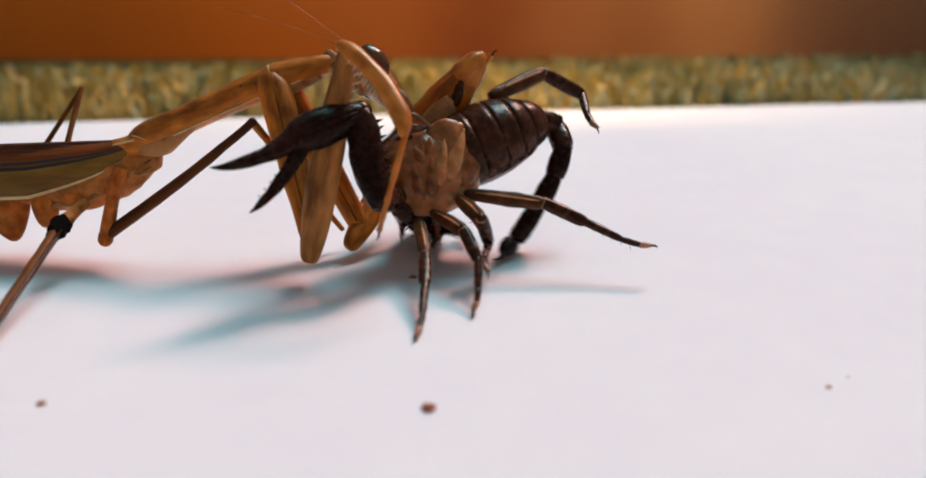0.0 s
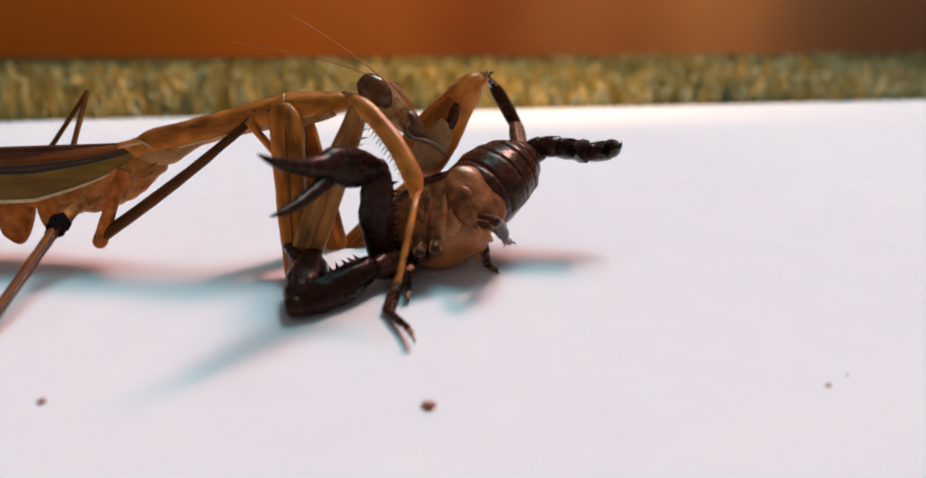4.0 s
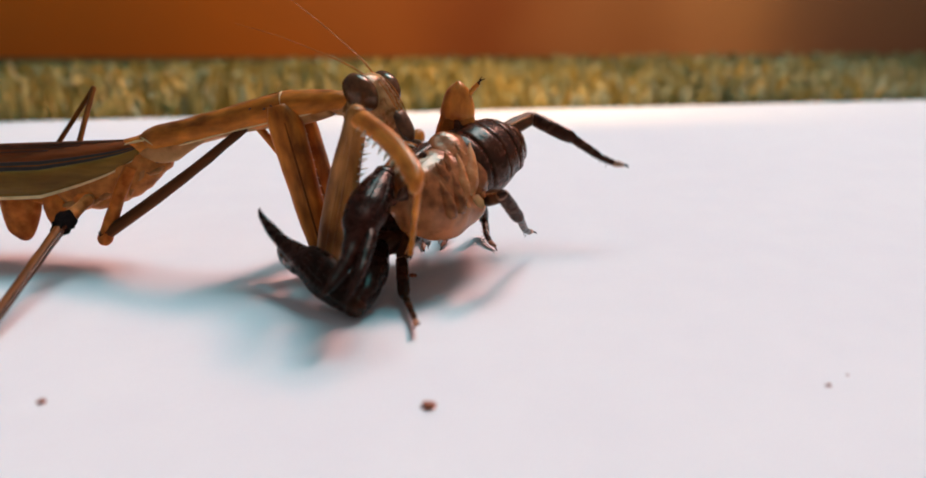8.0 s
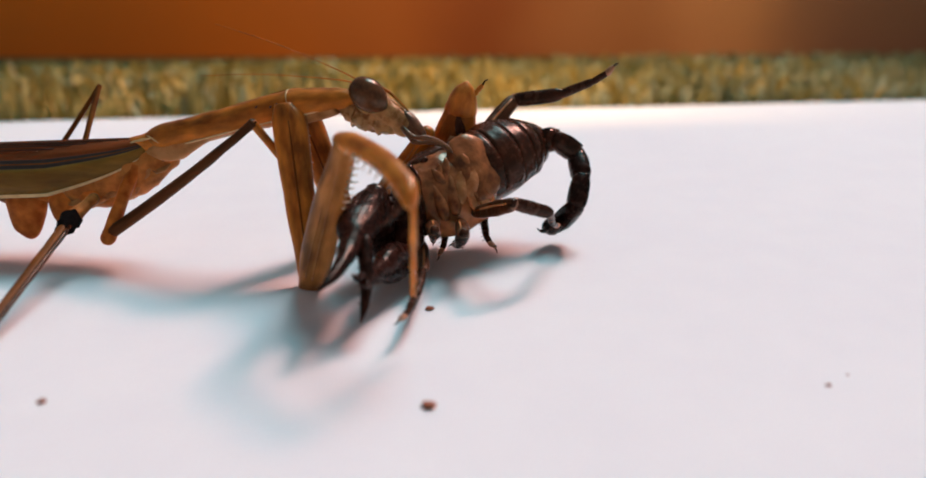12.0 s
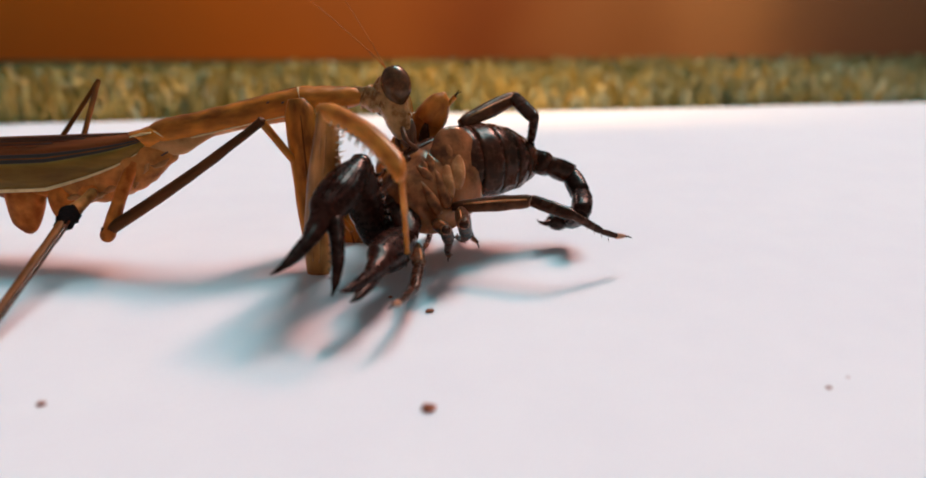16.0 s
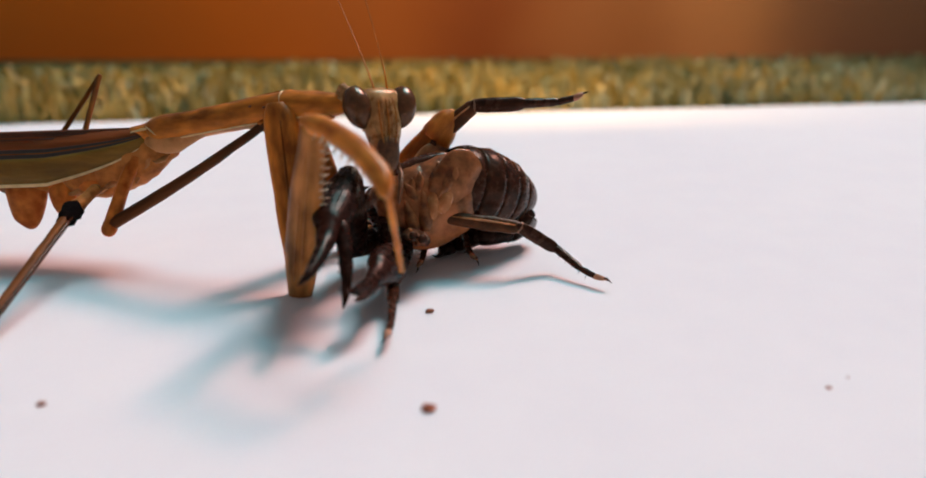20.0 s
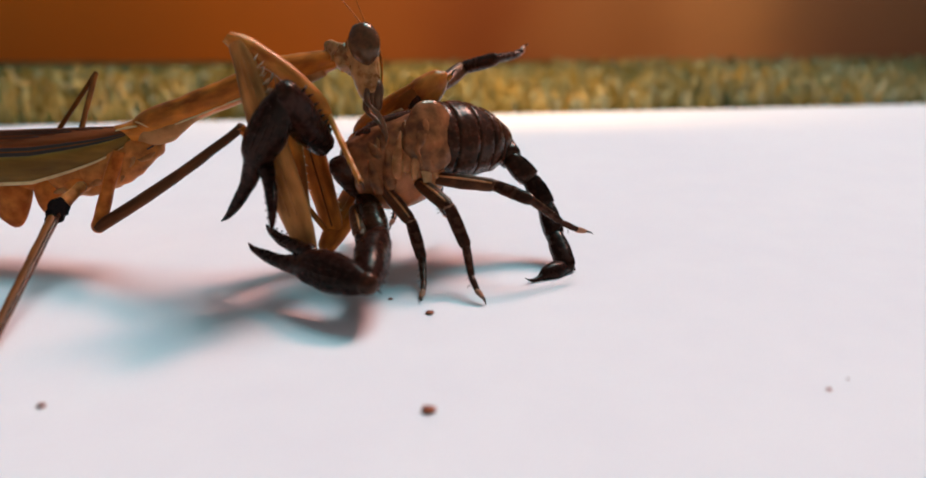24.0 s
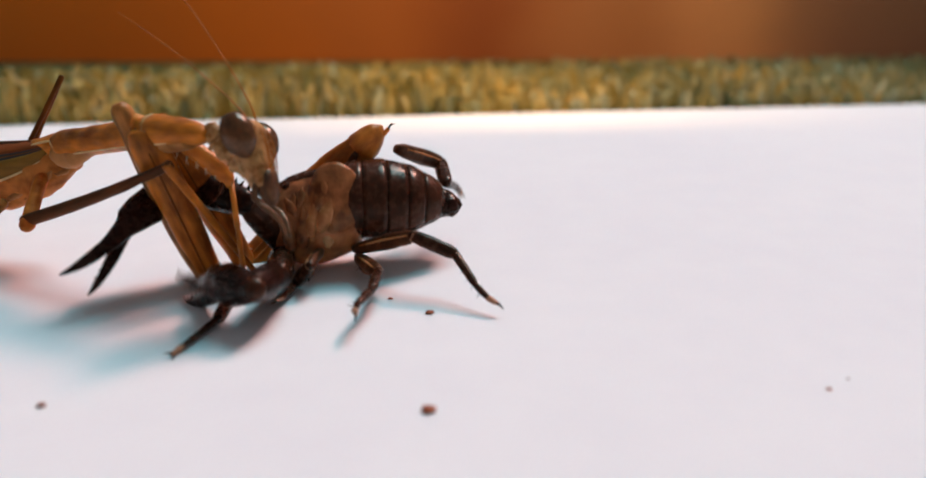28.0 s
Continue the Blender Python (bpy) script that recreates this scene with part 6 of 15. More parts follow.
    walk(P["ff.tarsus"], [(0, m(52.14, 4.41, 23.22, 65, -48, 0)), (0.5, m(51.31, 4.03, 22.41, 92, -49, 0)), (1, m(50.41, 4.42, 21.56, 91, -48, 0)), (1.5, m(50.93, 3.15, 21.52, 91, -48, 0)),
        (2, m(51.5, 5.49, 21.08, 91, -48, 0)), (2.5, m(51.45, 3.88, 21.05, 92, -48, 0)), (3, m(51.55, 3.33, 20.85, 89, -48, 0)), (3.5, m(51.58, 1.97, 20.8, 71, -49, 0)),
        (4, m(51.6, 0.61, 20.75, 48, -49, 0)), (4.5, m(51.71, -0.07, 20.57, 40, -48, 0)), (5, m(51.67, -1.8, 20.65, 37, -49, 0)), (5.5, m(51.91, 0.16, 20.32, 37, -49, 0)),
        (6, m(51.96, -1.12, 20.54, 37, -49, 0)), (6.5, m(51.15, -1.54, 20.12, 36, -49, 0)), (7, m(50.41, -1.99, 19.7, 36, -48, 0)), (7.5, m(50.43, -1.72, 19.91, 37, -49, 0)),
        (8, m(50.29, -2.21, 20.31, 36, -49, 0)), (8.5, m(50.67, 0.73, 20.63, 39, -48, 0)), (9, m(51.01, -0.64, 21.63, 36, -49, 0)), (9.5, m(51.22, 1.22, 19.52, 36, -48, 0)),
        (10, m(51.44, 0.74, 17.64, 36, -49, 0)), (10.5, m(52.14, 2.73, 17.35, 92, -48, 0)), (11, m(52.72, 3.4, 17.39, 93, -49, 0)), (11.5, m(51.77, 0.88, 18.65, 92, -49, 0)),
        (12, m(50.96, 4.22, 19.3, 92, -48, 0)), (12.5, m(50.74, 2.22, 19.65, 93, -49, 0)), (13, m(50.36, 2.72, 19.66, 89, -48, 0)), (13.5, m(50.13, 3.83, 19.55, 72, -48, 0)),
        (14, m(49.73, 4.89, 19.49, 47, -49, 0)), (14.5, m(49.48, 5.36, 19.46, 39, -48, 0)), (15, m(49.21, 5.75, 19.48, 39, -48, 0)), (15.5, m(48.38, 4.01, 18.93, 39, -48, 0)),
        (16, m(47.45, 4.81, 18.08, 41, -48, 0)), (16.5, m(48.72, 4.77, 17.24, 40, -49, 0)), (17, m(50.11, 4.37, 16.34, 40, -49, 0)), (17.5, m(50.01, 3.9, 16.13, 39, -49, 0)),
        (18, m(49.76, 4.52, 15.93, 40, -49, 0)), (18.5, m(49.43, 4.51, 15.48, 40, -49, 0)), (19, m(48.98, 3.31, 15.44, 40, -49, 0)), (19.5, m(48.73, 3.35, 15.77, 41, -49, 0)),
        (20, m(48.47, 2.82, 16.23, 42, -48, 0)), (20.5, m(47.05, 4.27, 17.86, 42, -48, 0)), (21, m(45.62, 4.95, 19.59, 86, -49, 0)), (21.5, m(45.91, 4.95, 19.77, 92, -49, 0)),
        (22, m(46.09, 4.62, 20.08, 92, -49, 0)), (22.5, m(46.29, 3.85, 20.45, 91, -48, 0)), (23, m(46.62, 2.99, 20.7, 92, -48, 0)), (23.5, m(46.82, 2.55, 21.02, 92, -48, 0)),
        (24, m(47.01, 3.39, 21.21, 91, -48, 0)), (24.5, m(47.09, 4.29, 21.06, 92, -49, 0)), (25, m(47.28, 5.49, 20.72, 38, -49, 0)), (25.5, m(47.53, 4.06, 20.74, 93, -48, 0)),
        (26, m(47.71, 5.96, 20.4, 91, -48, 0)), (26.5, m(47.59, 6.98, 18.93, 90, -48, 0)), (27, m(47.72, 1.82, 18.21, 92, -49, 0)), (27.2, m(45.97, 1.82, 17.53, 93, -49, 0)),
        (27.5, m(43.57, -0.36, 16.77, 43, -48, 0)), (28, m(39.06, 1.28, 14.73, 62, -48, 0))])
    walk(P["mid.coxa"], [(0, m(7.32, -3.88, 9.83, -60, 74, -154)), (0.5, m(7.55, -4.03, 9.37, -60, 70, -154)), (1, m(7.51, -3.99, 9.49, -47, 69, -140)), (1.5, m(7.25, -3.86, 9.86, -58, 69, -152)),
        (2, m(7.28, -3.82, 9.99, -44, 68, -137)), (2.5, m(7.41, -4.03, 9.35, -52, 67, -145)), (4.5, m(7.59, -4.03, 9.33, -55, 67, -149)), (5, m(7.98, -4.06, 9.25, -41, 66, -134)),
        (5.5, m(8.06, -4, 9.42, -41, 66, -134)), (6, m(8.01, -3.94, 9.6, -57, 68, -151)), (6.5, m(7.93, -3.97, 9.53, -45, 66, -138)), (7, m(8.16, -3.95, 9.59, -33, 62, -125)),
        (7.5, m(8.19, -3.86, 9.86, -36, 63, -128)), (8, m(8.19, -3.9, 9.71, -49, 66, -143)), (8.5, m(7.98, -3.97, 9.51, -60, 68, -155)), (9, m(8.11, -3.89, 9.76, -58, 69, -152)),
        (9.5, m(8.64, -3.83, 9.94, -29, 62, -121)), (10, m(8.64, -4.08, 9.19, -51, 65, -145)), (10.5, m(8.49, -3.93, 9.62, -31, 61, -123)), (11, m(8.49, -3.95, 9.57, -31, 61, -123)),
        (11.5, m(8.66, -3.91, 9.69, -52, 66, -146)), (12, m(8.79, -3.86, 9.82, -32, 60, -124)), (12.5, m(8.71, -3.98, 9.49, -31, 61, -123)), (13, m(8.66, -3.93, 9.63, -31, 61, -122)),
        (14, m(8.43, -3.72, 10.25, -30, 62, -122)), (14.5, m(8.37, -3.68, 10.4, -30, 62, -122)), (15, m(8.55, -3.77, 10.13, -32, 61, -123)), (15.5, m(8.37, -3.69, 10.37, -30, 62, -121)),
        (16, m(8.59, -3.67, 10.47, -32, 61, -123)), (16.5, m(8.71, -3.69, 10.41, -32, 61, -123)), (17, m(8.71, -3.72, 10.31, -32, 60, -124)), (17.5, m(8.71, -3.67, 10.46, -30, 62, -122)),
        (18, m(8.79, -3.61, 10.63, -32, 61, -123)), (18.5, m(9.01, -3.61, 10.63, -32, 61, -123)), (19, m(8.98, -3.67, 10.46, -32, 61, -124)), (19.5, m(8.79, -3.56, 10.79, -32, 61, -124)),
        (20, m(8.79, -3.45, 11.12, -32, 61, -124)), (20.5, m(8.71, -3.44, 11.16, -31, 62, -123)), (21, m(8.55, -3.38, 11.35, -31, 62, -122)), (21.5, m(8.49, -3.34, 11.47, -31, 62, -123)),
        (22, m(8.23, -3.34, 11.48, -31, 62, -123)), (23, m(7.06, -3.32, 11.56, -31, 61, -123)), (23.5, m(6.8, -3.31, 11.57, -29, 66, -120)), (24, m(6.96, -3.22, 11.87, -29, 66, -121)),
        (24.5, m(6.93, -3.25, 11.79, -30, 65, -122)), (25, m(7.06, -3.05, 12.37, -30, 66, -120)), (25.5, m(7, -3.16, 12.04, -29, 66, -121)), (26, m(6.84, -3.03, 12.43, -30, 66, -120)),
        (26.5, m(6.58, -2.56, 13.87, -27, 68, -118)), (27, m(6.71, -3.02, 12.47, -29, 67, -120)), (27.2, m(5.24, -3.07, 12.32, -31, 62, -122)), (27.5, m(-1.91, -3.6, 10.71, 10, 32, -82)),
        (28, m(-1.82, -3.59, 10.74, 8, 34, -83))])
    walk(P["mid.femur"], [(0, m(5.88, -4.58, 4.04, 71, -36, 6)), (0.5, m(5.69, -4.92, 3.73, 68, -36, 12)), (1, m(5.89, -5.35, 3.88, 70, -36, 9)), (1.5, m(5.31, -4.88, 4.28, 71, -35, 7)),
        (2, m(5.6, -5.35, 4.43, 73, -35, 3)), (2.5, m(5.51, -5.34, 3.81, 71, -36, 7)), (4.5, m(5.6, -5.22, 3.79, 70, -36, 9)), (5, m(6.29, -5.83, 3.77, 72, -37, 5)),
        (5.5, m(6.36, -5.77, 3.94, 73, -37, 4)), (6, m(6.06, -5.01, 4.03, 72, -36, 4)), (6.5, m(6.1, -5.62, 4.06, 71, -36, 8)), (7, m(6.55, -6.27, 4.3, 72, -36, 5)),
        (7.5, m(6.53, -5.98, 4.5, 73, -36, 3)), (8, m(6.25, -5.39, 4.23, 72, -36, 5)), (8.5, m(5.94, -4.94, 3.95, 70, -36, 9)), (9, m(6.18, -4.91, 4.17, 72, -36, 5)),
        (9.5, m(7.23, -6.22, 4.62, 76, -36, -3)), (10, m(6.59, -5.5, 3.74, 72, -37, 5)), (10.5, m(6.91, -6.4, 4.39, 75, -36, 1)), (11, m(6.91, -6.42, 4.34, 75, -36, 0)),
        (11.5, m(6.62, -5.26, 4.21, 75, -36, -1)), (12, m(7.15, -6.34, 4.6, 77, -36, -4)), (12.5, m(7.13, -6.45, 4.25, 76, -36, -1)), (13, m(7.09, -6.39, 4.39, 75, -36, 1)),
        (14, m(6.91, -6.15, 4.98, 70, -33, 8)), (14.5, m(6.87, -6.09, 5.11, 69, -32, 10)), (15, m(6.93, -6.23, 4.9, 69, -33, 10)), (15.5, m(6.9, -6.1, 5.07, 71, -33, 7)),
        (16, m(6.99, -6.12, 5.23, 72, -34, 4)), (16.5, m(7.08, -6.15, 5.18, 73, -34, 3)), (17, m(7.06, -6.19, 5.09, 73, -35, 2)), (17.5, m(7.21, -6.08, 5.17, 74, -34, 0)),
        (18, m(7.2, -6.03, 5.38, 75, -34, -1)), (18.5, m(7.41, -6.03, 5.38, 76, -34, -2)), (19, m(7.36, -6.11, 5.22, 75, -34, -0)), (19.5, m(7.18, -5.98, 5.54, 75, -33, -0)),
        (20, m(7.2, -5.85, 5.85, 75, -32, -2)), (20.5, m(7.17, -5.82, 5.87, 77, -33, -5)), (21.5, m(6.97, -5.7, 6.17, 80, -34, -11)), (22, m(6.69, -5.71, 6.19, 80, -34, -10)),
        (23, m(5.49, -5.74, 6.3, 78, -32, -7)), (23.5, m(5.78, -5.74, 5.56, 78, -33, -9)), (24, m(5.93, -5.64, 5.89, 80, -33, -11)), (24.5, m(5.8, -5.69, 5.81, 80, -34, -10)),
        (25, m(6.06, -5.44, 6.37, 81, -33, -15)), (25.5, m(5.93, -5.59, 6.04, 80, -33, -12)), (26, m(5.84, -5.42, 6.4, 79, -31, -12)), (26.5, m(5.77, -4.81, 7.75, 80, -26, -18)),
        (27, m(5.75, -5.38, 6.43, 81, -27, -17)), (27.2, m(3.72, -5.47, 7.03, 78, -28, -11)), (27.5, m(-1.19, -8.62, 7.49, 79, -21, -22)), (28, m(-1.24, -8.55, 7.42, 79, -21, -21))])
    walk(P["mid.tibia"], [(0, m(24.55, -2.47, 17.64, 98, 55, 23)), (0.5, m(24.02, -0.88, 17.37, 95, 55, 19)), (1, m(24.35, -2.58, 17.64, 99, 55, 24)), (1.5, m(24.19, -2.42, 17.53, 98, 55, 23)),
        (2, m(24.56, -4.25, 17.76, 102, 55, 27)), (2.5, m(24.14, -3.14, 17.46, 100, 55, 25)), (3, m(24.15, -3.02, 17.44, 99, 55, 24)), (4, m(24.19, -2.49, 17.38, 98, 55, 23)),
        (4.5, m(24.2, -2.37, 17.37, 98, 55, 23)), (5, m(24.75, -4.19, 17.72, 102, 55, 27)), (5.5, m(24.9, -4.47, 17.84, 102, 55, 28)), (6, m(24.72, -3.57, 17.74, 101, 55, 26)),
        (6.5, m(24.67, -3.12, 17.73, 100, 55, 25)), (7, m(25.16, -4.71, 18.06, 103, 55, 28)), (7.5, m(25.32, -5.07, 18.08, 103, 55, 29)), (8, m(25, -3.62, 17.78, 100, 55, 26)),
        (8.5, m(24.58, -2.03, 17.46, 97, 55, 22)), (9, m(24.94, -3.41, 17.73, 100, 55, 25)), (9.5, m(25.9, -7.07, 18.37, 107, 55, 33)), (10, m(25.04, -3.82, 17.69, 101, 55, 26)),
        (10.5, m(25.66, -6.21, 18.05, 105, 55, 31)), (11, m(25.68, -6.32, 17.97, 105, 55, 31)), (11.5, m(25.47, -5.51, 17.74, 104, 55, 29)), (12, m(25.99, -7.51, 18.1, 107, 55, 34)),
        (12.5, m(25.82, -6.88, 17.99, 106, 55, 32)), (13, m(25.92, -6.22, 17.94, 105, 55, 31)), (14, m(26.16, -3.35, 17.62, 99, 55, 24)), (14.5, m(26.18, -2.7, 17.52, 97, 55, 22)),
        (15, m(26.06, -2.8, 17.58, 98, 55, 23)), (15.5, m(26.13, -3.64, 17.82, 100, 55, 25)), (16, m(26.24, -4.63, 18.09, 102, 55, 27)), (16.5, m(26.25, -5.19, 18.22, 103, 55, 29)),
        (17, m(26.16, -5.4, 18.24, 103, 55, 29)), (17.5, m(26.36, -5.98, 18.27, 104, 55, 30)), (18, m(26.5, -6.3, 18.25, 105, 55, 31)), (18.5, m(26.66, -6.74, 18.31, 105, 55, 32)),
        (19, m(26.58, -6.17, 18.22, 104, 55, 31)), (19.5, m(26.62, -6.11, 18.22, 104, 55, 30)), (20, m(26.77, -6.49, 18.3, 105, 55, 31)), (21, m(26.18, -8.51, 18.89, 110, 54, 36)),
        (21.5, m(25.84, -9.29, 19.17, 111, 54, 38)), (22, m(25.68, -9.09, 19.08, 111, 54, 38)), (23, m(24.96, -8.21, 18.67, 110, 55, 36)), (23.5, m(25.07, -8.74, 18.1, 113, 54, 40)),
        (24, m(25.12, -9.34, 18.4, 114, 54, 42)), (24.5, m(24.77, -9.19, 18.69, 114, 54, 41)), (25, m(24.97, -10.37, 18.87, 117, 53, 44)), (25.5, m(25.05, -9.52, 18.58, 115, 53, 42)),
        (26, m(25.35, -9.5, 18.28, 114, 53, 42)), (26.5, m(25.61, -11.41, 17.8, 116, 53, 43)), (27, m(25.55, -11.52, 16.84, 115, 54, 42)), (27.2, m(23.77, -9.39, 18.02, 112, 55, 39)),
        (27.5, m(19.01, -16.6, 15.63, 127, 56, 52)), (28, m(18.98, -16.51, 15.56, 127, 56, 52))])
    walk(P["hind.coxa"], [(0, m(4.07, -5.65, 8.30, -33, 26, -116)), (0.5, m(4.07, -5.73, 8.07, -33, 26, -116)), (1, m(4.07, -5.66, 8.27, -33, 26, -116)), (1.5, m(3.78, -5.54, 8.63, -33, 26, -116)),
        (2, m(3.85, -5.49, 8.76, -33, 26, -117)), (2.5, m(3.85, -5.65, 8.28, -33, 26, -116)), (4.5, m(4.07, -5.64, 8.30, -33, 26, -116)), (5, m(4.43, -5.73, 8.03, -33, 26, -117)),
        (5.5, m(4.50, -5.70, 8.13, -33, 26, -117)), (6, m(4.64, -5.58, 8.51, -33, 26, -117)), (6.5, m(4.50, -5.61, 8.42, -33, 26, -117)), (7.5, m(4.85, -5.49, 8.78, -33, 26, -117)),
        (8.5, m(4.50, -5.59, 8.45, -33, 26, -117)), (9.5, m(5.28, -5.50, 8.74, -34, 26, -117)), (10, m(4.93, -5.71, 8.10, -33, 26, -117)), (10.5, m(4.93, -5.56, 8.54, -33, 26, -117)),
        (11, m(5.07, -5.58, 8.49, -34, 26, -117)), (11.5, m(5.14, -5.47, 8.79, -34, 26, -117)), (12, m(5.28, -5.51, 8.69, -34, 26, -118)), (12.5, m(5.14, -5.59, 8.47, -34, 26, -117)),
        (13, m(5.13, -5.54, 8.62, -34, 26, -117)), (14, m(5.08, -5.31, 9.29, -34, 27, -118)), (14.5, m(5.07, -5.26, 9.44, -34, 27, -118)), (15, m(5.14, -5.32, 9.27, -34, 26, -118)),
        (15.5, m(5.07, -5.28, 9.42, -34, 27, -118)), (16, m(5.14, -5.25, 9.51, -34, 27, -118)), (16.5, m(5.28, -5.31, 9.34, -34, 27, -118)), (17, m(5.43, -5.27, 9.46, -34, 27, -118)),
        (17.5, m(5.43, -5.26, 9.47, -34, 27, -118)), (18, m(5.50, -5.21, 9.62, -34, 27, -118)), (18.5, m(5.71, -5.21, 9.62, -34, 27, -118)), (19, m(5.64, -5.27, 9.46, -34, 27, -118)),
        (19.5, m(5.50, -5.14, 9.83, -34, 27, -118)), (20.5, m(5.50, -5.06, 10.08, -34, 27, -118)), (21.5, m(5.28, -4.97, 10.37, -34, 27, -118)), (22, m(5.05, -4.97, 10.38, -34, 27, -118)),
        (23, m(4.02, -4.96, 10.40, -33, 27, -117)), (23.5, m(3.78, -4.96, 10.41, -33, 27, -117)), (24, m(3.78, -4.93, 10.53, -33, 27, -117)), (24.5, m(3.50, -4.93, 10.51, -33, 27, -117)),
        (25, m(3.85, -4.72, 11.16, -33, 27, -118)), (25.5, m(3.85, -4.96, 10.41, -33, 27, -117)), (26, m(4.00, -4.75, 11.05, -33, 27, -118)), (26.5, m(3.64, -4.37, 12.22, -34, 28, -118)),
        (27, m(3.64, -4.74, 11.09, -33, 27, -117)), (27.2, m(2.21, -4.90, 10.61, -32, 27, -116)), (27.5, m(-5.50, -5.68, 8.24, -26, 25, -110)), (28, m(-5.79, -5.59, 8.53, -26, 25, -110))])
    walk(P["hind.femur"], [(0, m(2.59, -8.64, 6.69, 6, 14, -86)), (0.5, m(2.59, -8.72, 6.47, 7, 14, -86)), (1, m(2.59, -8.65, 6.66, 7, 14, -86)), (1.5, m(2.31, -8.52, 7.01, 7, 15, -86)),
        (2, m(2.37, -8.47, 7.14, 6, 15, -86)), (2.5, m(2.38, -8.64, 6.68, 7, 14, -86)), (4.5, m(2.58, -8.62, 6.69, 6, 14, -87)), (5, m(2.93, -8.72, 6.43, 5, 14, -87)),
        (5.5, m(3.00, -8.68, 6.53, 5, 14, -87)), (6, m(3.13, -8.54, 6.88, 4, 15, -88)), (6.5, m(3.00, -8.58, 6.80, 4, 15, -88)), (7.5, m(3.34, -8.44, 7.14, 2, 15, -89)),
        (8.5, m(3.00, -8.56, 6.84, 4, 15, -88)), (9.5, m(3.75, -8.44, 7.11, 1, 15, -90)), (10, m(3.42, -8.68, 6.49, 3, 14, -88)), (10.5, m(3.41, -8.52, 6.91, 2, 15, -89)),
        (11, m(3.55, -8.53, 6.86, 2, 15, -89)), (11.5, m(3.61, -8.42, 7.16, 1, 15, -90)), (12, m(3.75, -8.45, 7.06, 0, 15, -90)), (12.5, m(3.62, -8.54, 6.85, 1, 15, -89)),
        (13, m(3.60, -8.49, 6.99, 1, 15, -89)), (14, m(3.54, -8.25, 7.63, 0, 17, -90)), (14.5, m(3.53, -8.19, 7.78, 0, 17, -90)), (15, m(3.60, -8.25, 7.62, 0, 17, -90)),
        (15.5, m(3.53, -8.21, 7.77, 0, 17, -90)), (16, m(3.60, -8.18, 7.85, 0, 17, -90)), (16.5, m(3.74, -8.24, 7.69, 0, 17, -90)), (17, m(3.88, -8.19, 7.80, -1, 17, -91)),
        (17.5, m(3.88, -8.18, 7.81, -1, 17, -91)), (18, m(3.94, -8.12, 7.96, -2, 17, -91)), (18.5, m(4.15, -8.12, 7.96, -3, 17, -92)), (19, m(4.08, -8.18, 7.80, -2, 17, -91)),
        (19.5, m(3.94, -8.05, 8.16, -2, 18, -92)), (20.5, m(3.94, -7.97, 8.40, -3, 18, -92)), (21.5, m(3.72, -7.87, 8.68, -3, 19, -92)), (22, m(3.50, -7.87, 8.69, -1, 19, -91)),
        (23, m(2.50, -7.89, 8.72, 6, 19, -86)), (23.5, m(2.28, -7.89, 8.73, 8, 19, -85)), (24, m(2.27, -7.86, 8.84, 9, 20, -84)), (24.5, m(2.00, -7.87, 8.83, 10, 19, -83)),
        (25, m(2.33, -7.62, 9.45, 10, 21, -83)), (25.5, m(2.35, -7.89, 8.73, 13, 19, -81)), (26, m(2.47, -7.66, 9.35, 13, 21, -82)), (26.5, m(2.10, -7.25, 10.48, 11, 24, -82)),
        (27, m(2.13, -7.66, 9.39, 14, 21, -81)), (27.2, m(0.76, -7.86, 8.94, 19, 20, -77)), (27.5, m(-6.64, -8.84, 6.69, 23, 14, -76)), (28, m(-6.92, -8.74, 6.97, 15, 15, -82))])
